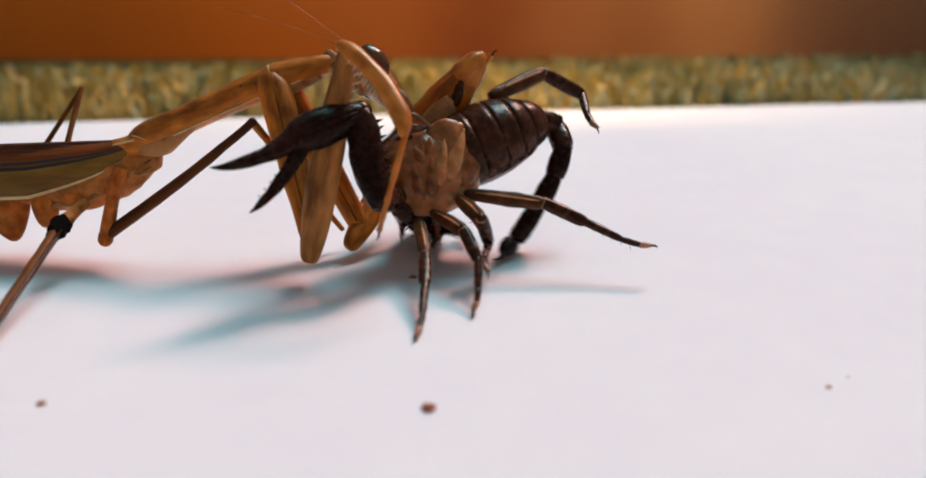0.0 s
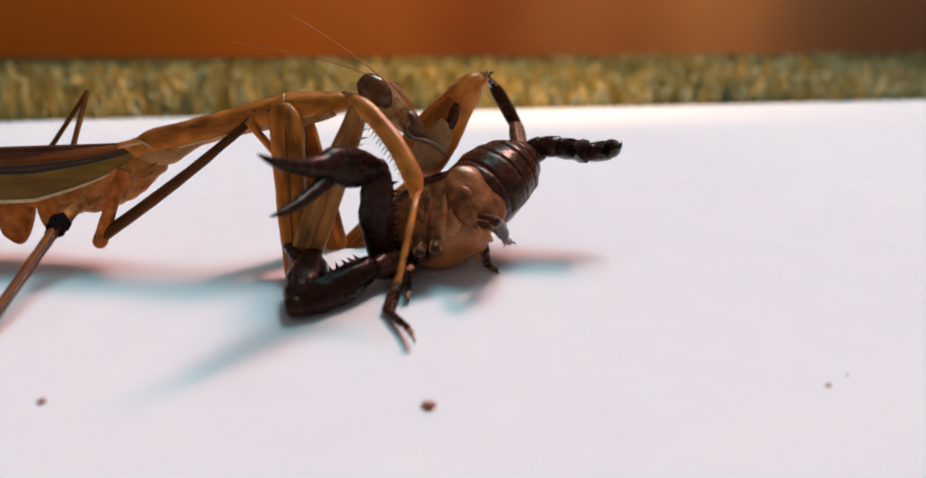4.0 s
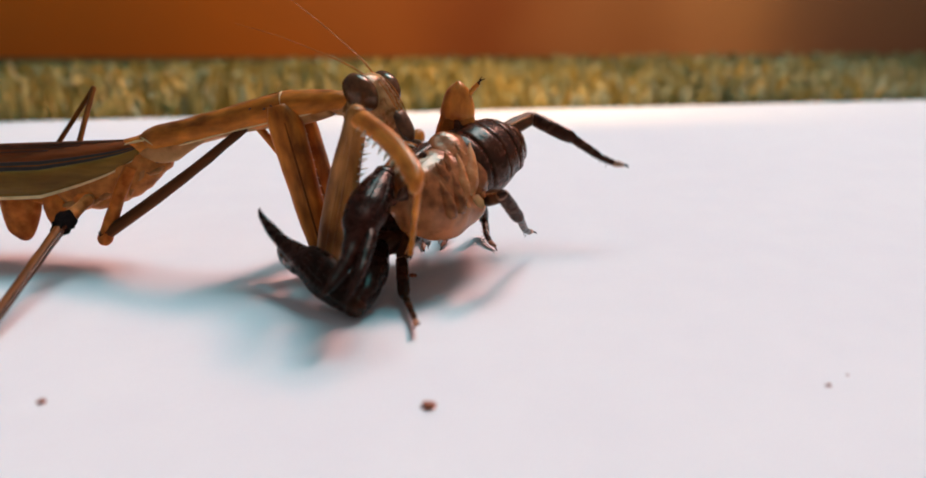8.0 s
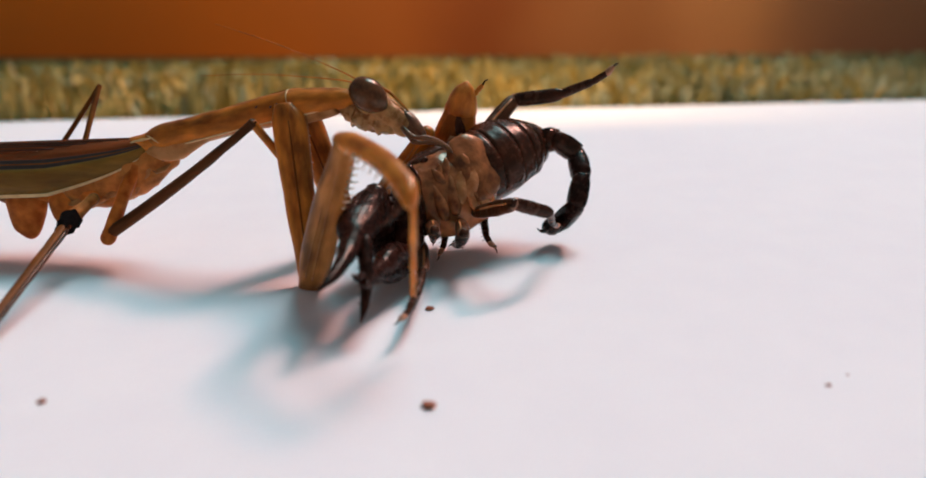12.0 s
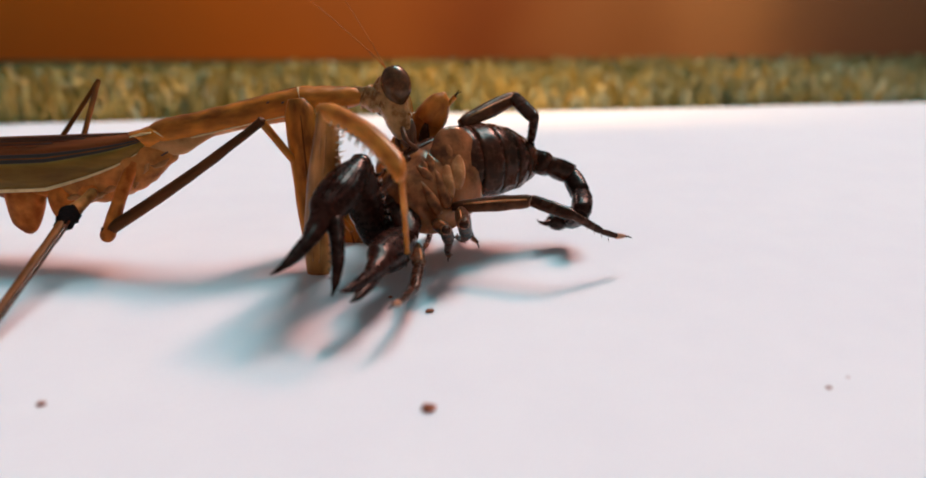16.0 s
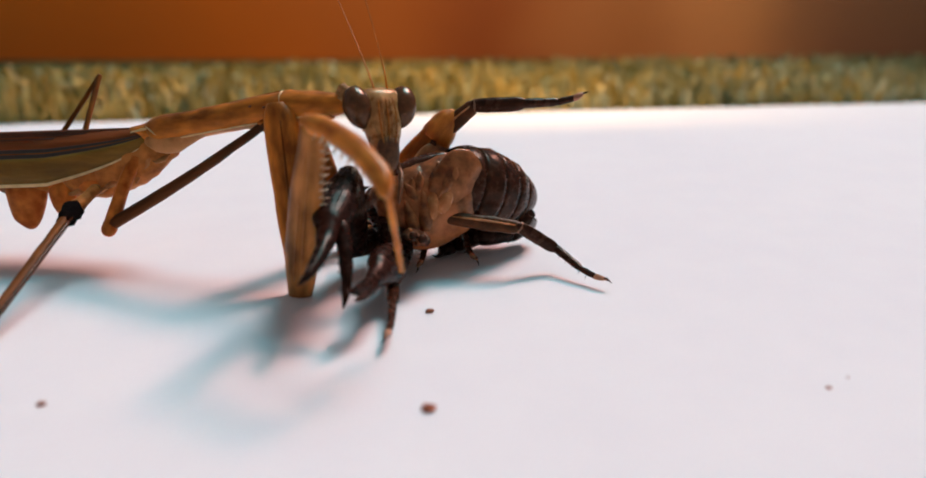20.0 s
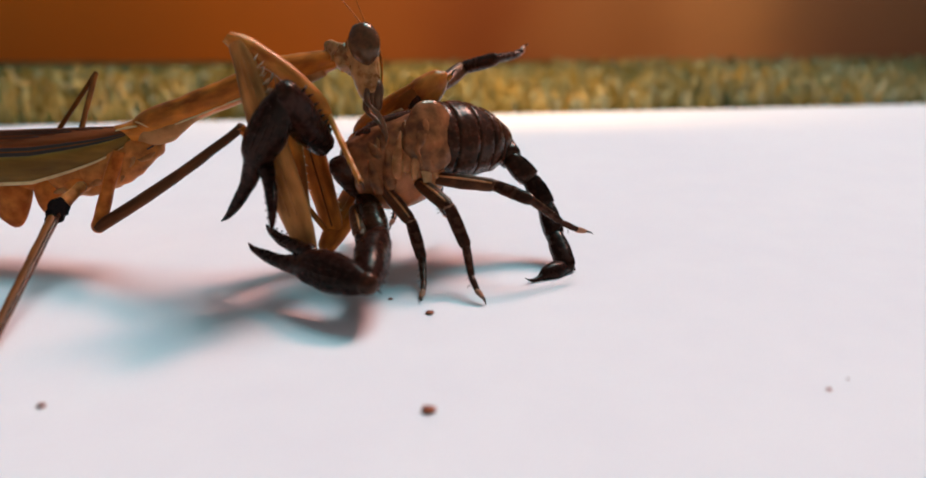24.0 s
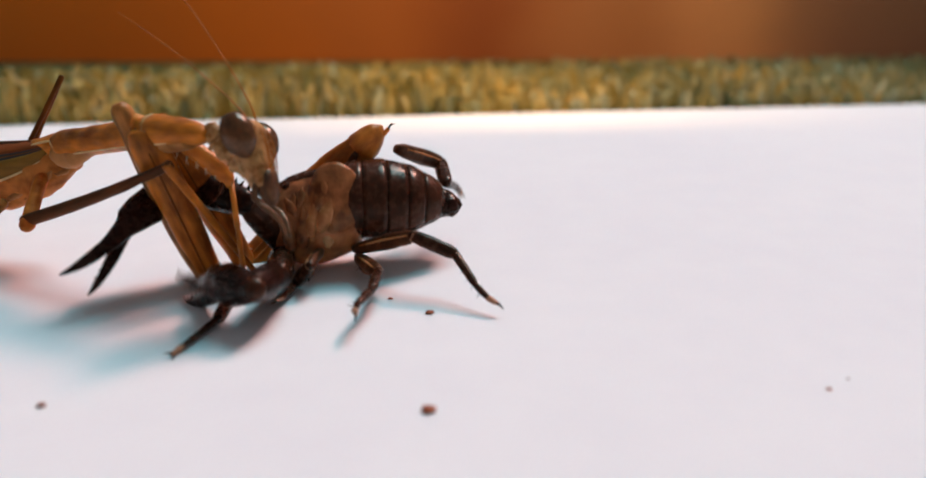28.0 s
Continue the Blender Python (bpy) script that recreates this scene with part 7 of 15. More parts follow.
    walk(P["farhind.femur"], [(0, m(-1.47, 3.39, 13.28, 3, -49, 87)), (0.5, m(-0.85, 3.2, 12.74, 4, -49, 87)), (1, m(-0.93, 3.28, 12.95, 4, -49, 87)), (1.5, m(-1.08, 3.38, 13.26, 4, -49, 86)),
        (2, m(-1.08, 3.47, 13.48, 4, -49, 86)), (2.5, m(-0.85, 3.23, 12.75, 4, -49, 87)), (4.5, m(-0.62, 3.22, 12.69, 4, -49, 86)), (5, m(-0.24, 3.22, 12.69, 4, -49, 86)),
        (5.5, m(-0.16, 3.27, 12.87, 4, -49, 86)), (6, m(-0.24, 3.31, 12.98, 4, -49, 86)), (6.5, m(-0.24, 3.3, 12.97, 4, -49, 86)), (7, m(0.07, 3.32, 13.06, 4, -49, 86)),
        (7.5, m(0.07, 3.43, 13.35, 4, -49, 86)), (8, m(0.07, 3.36, 13.13, 4, -49, 86)), (8.5, m(-0.24, 3.27, 12.85, 4, -49, 86)), (9, m(-0.16, 3.36, 13.15, 4, -49, 86)),
        (9.5, m(0.45, 3.46, 13.46, 4, -49, 86)), (10, m(0.6, 3.16, 12.55, 4, -49, 86)), (10.5, m(0.45, 3.35, 13.09, 4, -49, 86)), (11, m(0.45, 3.34, 13.03, 4, -49, 86)),
        (11.5, m(0.6, 3.35, 13.07, 4, -49, 86)), (12, m(0.83, 3.43, 13.32, 4, -49, 86)), (12.5, m(0.68, 3.3, 12.95, 4, -49, 86)), (13, m(0.62, 3.36, 13.12, 4, -49, 86)),
        (14, m(0.35, 3.61, 13.88, 4, -49, 86)), (14.5, m(0.29, 3.67, 14.05, 4, -49, 86)), (15, m(0.6, 3.58, 13.8, 4, -49, 86)), (15.5, m(0.29, 3.67, 14.11, 4, -49, 86)),
        (16, m(0.68, 3.71, 14.28, 4, -49, 86)), (16.5, m(0.83, 3.7, 14.25, 5, -49, 86)), (17, m(0.83, 3.65, 14.08, 4, -49, 86)), (17.5, m(0.68, 3.71, 14.24, 4, -49, 86)),
        (18, m(0.83, 3.74, 14.33, 5, -49, 86)), (18.5, m(1.06, 3.74, 14.33, 5, -49, 85)), (19, m(1.06, 3.68, 14.15, 5, -49, 86)), (19.5, m(0.83, 3.78, 14.48, 5, -49, 85)),
        (20, m(0.83, 3.91, 14.88, 5, -50, 85)), (20.5, m(0.68, 3.92, 14.9, 5, -50, 85)), (21, m(0.45, 3.98, 15.1, 5, -50, 85)), (21.5, m(0.45, 4.04, 15.28, 5, -50, 85)),
        (22, m(0.2, 4.06, 15.35, 5, -50, 85)), (23, m(0.29, 4.14, 14.82, 4, -50, 86)), (23.5, m(0.04, 4.16, 14.89, 4, -50, 86)), (24, m(0.27, 4.31, 15.38, 4, -50, 86)),
        (24.5, m(0.27, 4.24, 15.14, 4, -50, 86)), (25, m(0.35, 4.5, 15.9, 5, -50, 85)), (25.5, m(0.35, 4.35, 15.47, 5, -50, 86)), (26, m(0.12, 4.5, 15.94, 5, -50, 86)),
        (26.5, m(-0.34, 5.11, 17.78, 5, -51, 85)), (27, m(-0.11, 4.51, 15.98, 4, -50, 86)), (27.2, m(-1.65, 4.44, 15.76, 4, -50, 86)), (27.5, m(-5.6, 3.72, 14.38, 49, -61, 37)),
        (28, m(-5.6, 3.7, 14.32, 49, -61, 37))])
    walk(P["farhind.tibia"], [(0, m(-1.12, 9.29, 20.06, -45, 51, -138)), (0.5, m(-0.5, 9.13, 19.5, -45, 51, -138)), (1, m(-0.57, 9.19, 19.73, -45, 51, -138)), (1.5, m(-0.72, 9.29, 20.05, -46, 51, -138)),
        (2, m(-0.71, 9.36, 20.27, -46, 51, -138)), (2.5, m(-0.49, 9.16, 19.51, -45, 51, -138)), (4.5, m(-0.26, 9.15, 19.45, -45, 50, -138)), (5, m(0.14, 9.15, 19.45, -46, 50, -138)),
        (5.5, m(0.22, 9.2, 19.64, -46, 51, -138)), (6, m(0.15, 9.22, 19.75, -46, 51, -138)), (6.5, m(0.14, 9.21, 19.74, -46, 51, -138)), (7, m(0.46, 9.23, 19.83, -46, 51, -138)),
        (7.5, m(0.47, 9.33, 20.13, -46, 51, -139)), (8, m(0.47, 9.27, 19.9, -46, 51, -138)), (8.5, m(0.14, 9.19, 19.62, -46, 51, -138)), (9, m(0.23, 9.27, 19.93, -46, 51, -138)),
        (9.5, m(0.87, 9.35, 20.25, -46, 51, -139)), (10, m(1.01, 9.1, 19.3, -46, 50, -138)), (10.5, m(0.86, 9.26, 19.87, -46, 51, -139)), (11, m(0.86, 9.25, 19.81, -46, 51, -139)),
        (11.5, m(1.02, 9.26, 19.84, -46, 51, -139)), (12, m(1.27, 9.33, 20.11, -46, 51, -139)), (12.5, m(1.1, 9.22, 19.72, -46, 51, -139)), (13, m(1.04, 9.26, 19.9, -46, 51, -139)),
        (14, m(0.79, 9.48, 20.69, -46, 51, -139)), (14.5, m(0.73, 9.53, 20.87, -46, 51, -139)), (15, m(1.04, 9.45, 20.61, -46, 51, -139)), (15.5, m(0.73, 9.53, 20.93, -46, 51, -139)),
        (16, m(1.13, 9.56, 21.11, -47, 51, -139)), (16.5, m(1.28, 9.54, 21.07, -47, 51, -139)), (17, m(1.28, 9.5, 20.9, -47, 51, -139)), (17.5, m(1.13, 9.56, 21.07, -47, 51, -139)),
        (18, m(1.29, 9.59, 21.16, -47, 51, -139)), (18.5, m(1.53, 9.59, 21.16, -47, 51, -140)), (19, m(1.52, 9.53, 20.97, -47, 51, -139)), (19.5, m(1.29, 9.62, 21.32, -47, 51, -140)),
        (20, m(1.3, 9.73, 21.73, -47, 51, -140)), (20.5, m(1.14, 9.73, 21.75, -47, 51, -140)), (21, m(0.91, 9.79, 21.96, -47, 51, -140)), (21.5, m(0.91, 9.84, 22.15, -47, 51, -140)),
        (22, m(0.66, 9.85, 22.22, -47, 51, -140)), (23, m(0.72, 9.92, 21.71, -47, 51, -140)), (23.5, m(0.46, 9.94, 21.77, -47, 51, -140)), (24, m(0.71, 10.07, 22.29, -47, 51, -140)),
        (24.5, m(0.7, 10, 22.04, -47, 51, -140)), (25, m(0.8, 10.23, 22.83, -47, 51, -140)), (25.5, m(0.79, 10.1, 22.38, -47, 51, -140)), (26, m(0.57, 10.23, 22.87, -47, 51, -140)),
        (26.5, m(0.14, 10.75, 24.77, -48, 52, -141)), (27, m(0.33, 10.24, 22.91, -47, 51, -140)), (27.2, m(-1.26, 10.18, 22.68, -47, 51, -140)), (27.5, m(-2.13, 6.31, 22.27, -41, 57, -134)),
        (28, m(-2.13, 6.3, 22.21, -41, 57, -134))])
    walk(P["sc.prosoma"], [(0, m(-2.54, 0.08, 11.74, 66, -10, 26)), (0.5, m(-0.37, -1.06, 8.34, 61, -13, 35)), (1, m(-1.82, 0.09, 11.78, 66, -10, 26)), (1.5, m(-1.09, -0.84, 8.97, 65, -16, 23)),
        (2, m(0.36, -0.4, 10.28, 60, -6, 44)), (2.5, m(0.36, -1.11, 8.15, 61, -13, 34)), (3, m(0.02, -1.3, 7.6, 63, -14, 30)), (4, m(-1.48, -2.1, 5.2, 69, -19, 10)),
        (4.5, m(-1.82, -2.28, 4.66, 71, -19, 5)), (5, m(-0.39, -8.51, 12.26, 58, -7, 57)), (5.5, m(-0.11, -5.85, 11.31, 63, -6, 46)), (6, m(0.37, -7.46, 11.57, 61, -7, 51)),
        (6.5, m(0.36, -8.05, 11.49, 54, -13, 55)), (7, m(0.28, -8.69, 11.84, 59, -6, 56)), (7.5, m(-0.34, -8.36, 10.81, 55, -12, 56)), (8, m(-0.41, -9.02, 11.1, 60, -5, 57)),
        (8.5, m(-0.26, -5.1, 9.49, 60, -13, 44)), (9, m(-0.3, -7.02, 12.88, 61, -7, 51)), (9.5, m(-0.26, -4.45, 11.54, 60, -15, 43)), (10, m(-0.37, -1.34, 7.48, 71, -20, 4)),
        (10.5, m(-0.37, -1.12, 8.13, 65, -16, 22)), (11, m(0.36, -0.9, 8.76, 68, -4, 26)), (11.5, m(0.36, -1.14, 8.04, 72, -20, 3)), (12, m(-0.37, -0.9, 8.76, 61, -13, 35)),
        (12.5, m(-1.09, -1.81, 6.07, 65, -15, 23)), (13, m(-0.98, -1.59, 6.71, 64, -15, 26)), (14, m(-0.48, -0.64, 9.56, 58, -13, 40)), (14.5, m(-0.37, -0.42, 10.21, 57, -12, 43)),
        (15, m(-0.37, -0.18, 10.93, 60, -6, 44)), (15.5, m(-1.82, -0.85, 8.96, 60, -19, 33)), (16, m(-1.82, -0.83, 9.04, 55, -18, 43)), (16.5, m(-1.09, -1.04, 8.39, 57, -11, 44)),
        (17, m(-1.09, -0.82, 9.06, 63, -7, 36)), (17.5, m(-1.09, -1.29, 7.63, 63, -7, 36)), (18, m(-2.54, -0.85, 8.96, 66, -1, 38)), (18.5, m(-3.99, -0.85, 8.96, 63, -7, 38)),
        (19, m(-3.99, -1.07, 8.3, 66, -9, 27)), (19.5, m(-3.27, -1.06, 8.34, 66, -9, 27)), (20, m(-3.27, -1.28, 7.69, 65, -15, 24)), (20.5, m(-4.72, -1.73, 6.33, 57, -10, 46)),
        (21, m(-3.99, -0.82, 9.06, 54, -17, 44)), (21.5, m(-3.99, -0.81, 9.1, 54, -17, 44)), (22, m(-4.56, -0.66, 9.54, 57, -18, 38)), (23, m(-7.05, -0.02, 11.51, 68, -21, 13)),
        (23.5, m(-7.62, 0.13, 11.96, 70, -22, 7)), (24, m(-6.9, 0.37, 12.7, 68, -18, 13)), (24.5, m(-7.62, -0.32, 10.61, 65, -9, 29)), (25, m(-6.9, -0.1, 11.27, 65, -2, 40)),
        (25.5, m(-6.9, -0.55, 9.89, 65, -9, 29)), (26, m(-6.9, 0.37, 12.68, 65, -2, 40)), (26.5, m(-7.62, 1.51, 16.14, 61, -9, 39)), (27, m(-6.9, -0.54, 9.96, 71, -14, 6)),
        (27.2, m(-8.35, -0.54, 9.96, 71, -13, 6)), (27.5, m(-17.05, -3.04, 2.38, 71, -6, 9)), (28, m(-17.05, -1.69, 6.47, 69, -13, 12))])
    walk(P["sc.mesosoma"], [(0, m(4.7, 3.64, 13.18, 66, -18, 20)), (0.5, m(6.2, 3.48, 10.19, 64, -11, 29)), (1, m(5.45, 3.6, 13.23, 66, -8, 27)), (1.5, m(6.19, 2.2, 11.21, 61, -12, 36)),
        (2, m(6.22, 5.26, 11.17, 61, -15, 34)), (2.5, m(6.96, 3.39, 10, 57, -5, 52)), (3, m(6.9, 2.68, 9.62, 55, -8, 52)), (3.5, m(6.65, 0.98, 8.76, 51, -13, 51)),
        (4, m(6.18, -0.79, 7.82, 49, -19, 50)), (4.5, m(5.89, -1.59, 7.37, 48, -21, 50)), (5, m(3.94, -1.86, 13.3, 59, -10, 36)), (5.5, m(5.43, -0.14, 12.13, 64, -2, 34)),
        (6, m(5.36, -1.28, 12.51, 69, 2, 27)), (6.5, m(4.79, -1.63, 13.3, 60, -5, 45)), (7, m(4.72, -2.08, 12.63, 55, -10, 44)), (7.5, m(4.01, -1.86, 12.5, 45, -14, 54)),
        (8, m(3.94, -2.34, 11.75, 48, -10, 49)), (8.5, m(5.36, 0.28, 11.34, 46, -9, 53)), (9, m(4.71, -0.86, 13.82, 55, -10, 42)), (9.5, m(5.36, 0.85, 13.6, 57, -5, 41)),
        (10, m(7.34, -0.83, 10.24, 69, 7, 51)), (10.5, m(6.93, 1.89, 10.35, 59, -6, 48)), (11, m(7.7, 2.71, 9.32, 68, 1, 39)), (11.5, m(8.06, -0.71, 10.82, 59, -6, 46)),
        (12, m(6.2, 3.63, 10.63, 60, -12, 38)), (12.5, m(6.19, 1.29, 8.22, 62, -6, 40)), (13, m(6.13, 1.91, 8.81, 63, -6, 39)), (14, m(5.62, 4.54, 11.35, 65, -5, 34)),
        (14.5, m(5.46, 5.09, 11.91, 66, -5, 33)), (15, m(5.46, 5.51, 11.86, 66, -5, 32)), (15.5, m(4.7, 3.31, 11.69, 67, 1, 40)), (16, m(3.94, 4.46, 11.52, 70, 3, 30)),
        (16.5, m(4.7, 4.54, 9.98, 64, 3, 52)), (17, m(5.45, 4.01, 10.1, 77, 16, 25)), (17.5, m(5.45, 3.55, 8.6, 81, 20, 31)), (18, m(3.94, 4.17, 9.16, 81, 19, 35)),
        (18.5, m(2.42, 4.16, 9.94, 69, 3, 40)), (19, m(3.2, 2.64, 9.59, 73, 7, 27)), (19.5, m(3.95, 2.6, 9.64, 76, 4, 36)), (20, m(3.96, 1.93, 9.85, 87, 19, 30)),
        (20.5, m(0.88, 4.09, 7.74, 67, -14, 27)), (21, m(1.67, 4.58, 11.51, 65, -2, 41)), (21.5, m(1.67, 4.59, 11.55, 77, 13, 45)), (22, m(1.55, 4.15, 12.14, 76, 13, 41)),
        (22.5, m(1.13, 2.97, 13.39, 75, 11, 32)), (23, m(0.4, 1.64, 14.5, 73, 8, 23)), (23.5, m(-0.05, 1.04, 14.97, 73, 7, 19)), (24, m(0.68, 2.14, 15.28, 73, 8, 34)),
        (24.5, m(-0.55, 3.62, 11.93, 74, 9, 24)), (25, m(-0.64, 5.19, 11.52, 68, -8, 18)), (25.5, m(0.2, 3.34, 11.19, 76, 14, 26)), (26, m(-0.64, 5.65, 13.01, 71, 7, -5)),
        (26.5, m(-1.37, 6.65, 17.45, 70, 17, -7)), (27, m(1.01, 0.27, 11.98, 73, 9, 42)), (27.2, m(-0.4, 0.29, 11.8, 72, 7, 38)), (27.5, m(-8.99, -1.75, 3.18, 69, -2, 22)),
        (28, m(-9.22, -0.03, 8.26, 72, 3, 10))])
    walk(P["sc.tail1"], [(0, m(15.02, 7.35, 16.65, 85, 21, 42)), (0.5, m(16.08, 8.93, 12.46, 59, 6, -47)), (1, m(15.59, 8.76, 14.87, 48, 13, -56)), (1.5, m(15.25, 8.86, 13.61, -29, 19, -110)),
        (2, m(15.46, 11.39, 14.22, -42, 12, -117)), (2.5, m(14.02, 12.40, 11.07, -41, 3, -109)), (3, m(13.83, 11.50, 11.14, -39, -1, -102)), (3.5, m(13.41, 9.51, 11.29, 94, -29, -46)),
        (4, m(12.98, 7.53, 11.43, 63, -27, 23)), (4.5, m(12.79, 6.63, 11.50, 59, -24, 32)), (5, m(12.91, 4.19, 15.11, 78, 18, 21)), (5.5, m(14.62, 5.83, 12.50, 77, 25, 10)),
        (6, m(15.56, 3.66, 12.26, 60, -5, 47)), (6.5, m(12.26, 5.34, 14.25, 76, 26, 102)), (7, m(12.22, 4.86, 14.37, 76, 26, 102)), (7.5, m(10.00, 5.79, 14.87, 74, 26, 95)),
        (8, m(10.75, 5.06, 13.40, 74, 26, 95)), (8.5, m(11.68, 7.86, 12.83, 78, 27, 103)), (9, m(12.64, 5.88, 15.63, 151, 58, 70)), (9.5, m(13.56, 7.57, 14.55, 93, 37, 32)),
        (10, m(14.53, 8.03, 8.85, 63, 16, -28)), (10.5, m(14.65, 10.34, 11.51, 69, -3, 20)), (11, m(16.68, 9.89, 9.10, 142, -43, -67)), (11.5, m(15.95, 7.57, 12.02, 93, -11, -58)),
        (12, m(15.03, 10.62, 13.01, 79, -15, -45)), (12.5, m(14.96, 8.62, 9.47, 102, -35, -70)), (13, m(14.98, 9.04, 10.02, 101, -28, -62)), (13.5, m(15.02, 9.96, 11.21, 73, -9, -44)),
        (14, m(15.07, 10.87, 12.41, 64, 11, -29)), (14.5, m(15.09, 11.29, 12.95, 64, 18, -23)), (15, m(15.12, 11.66, 12.91, 48, 4, -65)), (15.5, m(13.48, 10.73, 11.59, 70, 12, -9)),
        (16, m(13.86, 10.25, 10.98, 65, 8, -30)), (16.5, m(11.69, 13.65, 9.41, 84, -23, -36)), (17, m(15.44, 8.71, 6.88, 84, -7, -73)), (17.5, m(14.74, 9.06, 4.64, 65, 0, -65)),
        (18, m(12.80, 10.48, 5.44, 69, -14, -63)), (18.5, m(11.17, 11.60, 9.33, 78, -20, -20)), (19, m(13.35, 7.88, 8.24, 61, 1, -72)), (19.5, m(12.71, 9.58, 7.02, 57, 3, -55)),
        (20, m(12.61, 7.21, 4.41, 50, -2, -87)), (20.5, m(10.32, 10.61, 8.47, 44, 1, -93)), (21, m(10.34, 12.13, 11.82, 66, -1, -42)), (21.5, m(9.59, 12.49, 8.87, 10, 18, -84)),
        (22, m(9.76, 11.29, 9.60, 19, 18, -78)), (22.5, m(10.16, 8.64, 11.21, 38, 18, -62)), (23, m(10.55, 5.99, 12.82, 52, 17, -46)), (23.5, m(10.73, 4.78, 13.55, 57, 17, -40)),
        (24, m(10.15, 8.46, 13.62, 28, 27, -68)), (24.5, m(9.80, 8.27, 10.05, 68, 28, -12)), (25, m(10.17, 8.80, 13.09, 69, 28, -11)), (25.5, m(10.22, 8.25, 8.39, 64, 17, -24)),
        (26, m(10.75, 4.69, 11.68, 163, 43, 76)), (26.5, m(9.53, 5.40, 14.02, 7, 76, -83)), (27, m(9.39, 7.93, 10.17, -26, 17, -107)), (27.2, m(8.59, 7.31, 10.32, -26, 16, -106)),
        (27.5, m(1.65, 2.59, 3.64, 39, 19, 68)), (28, m(2.08, 2.00, 7.69, 45, 22, 71))])
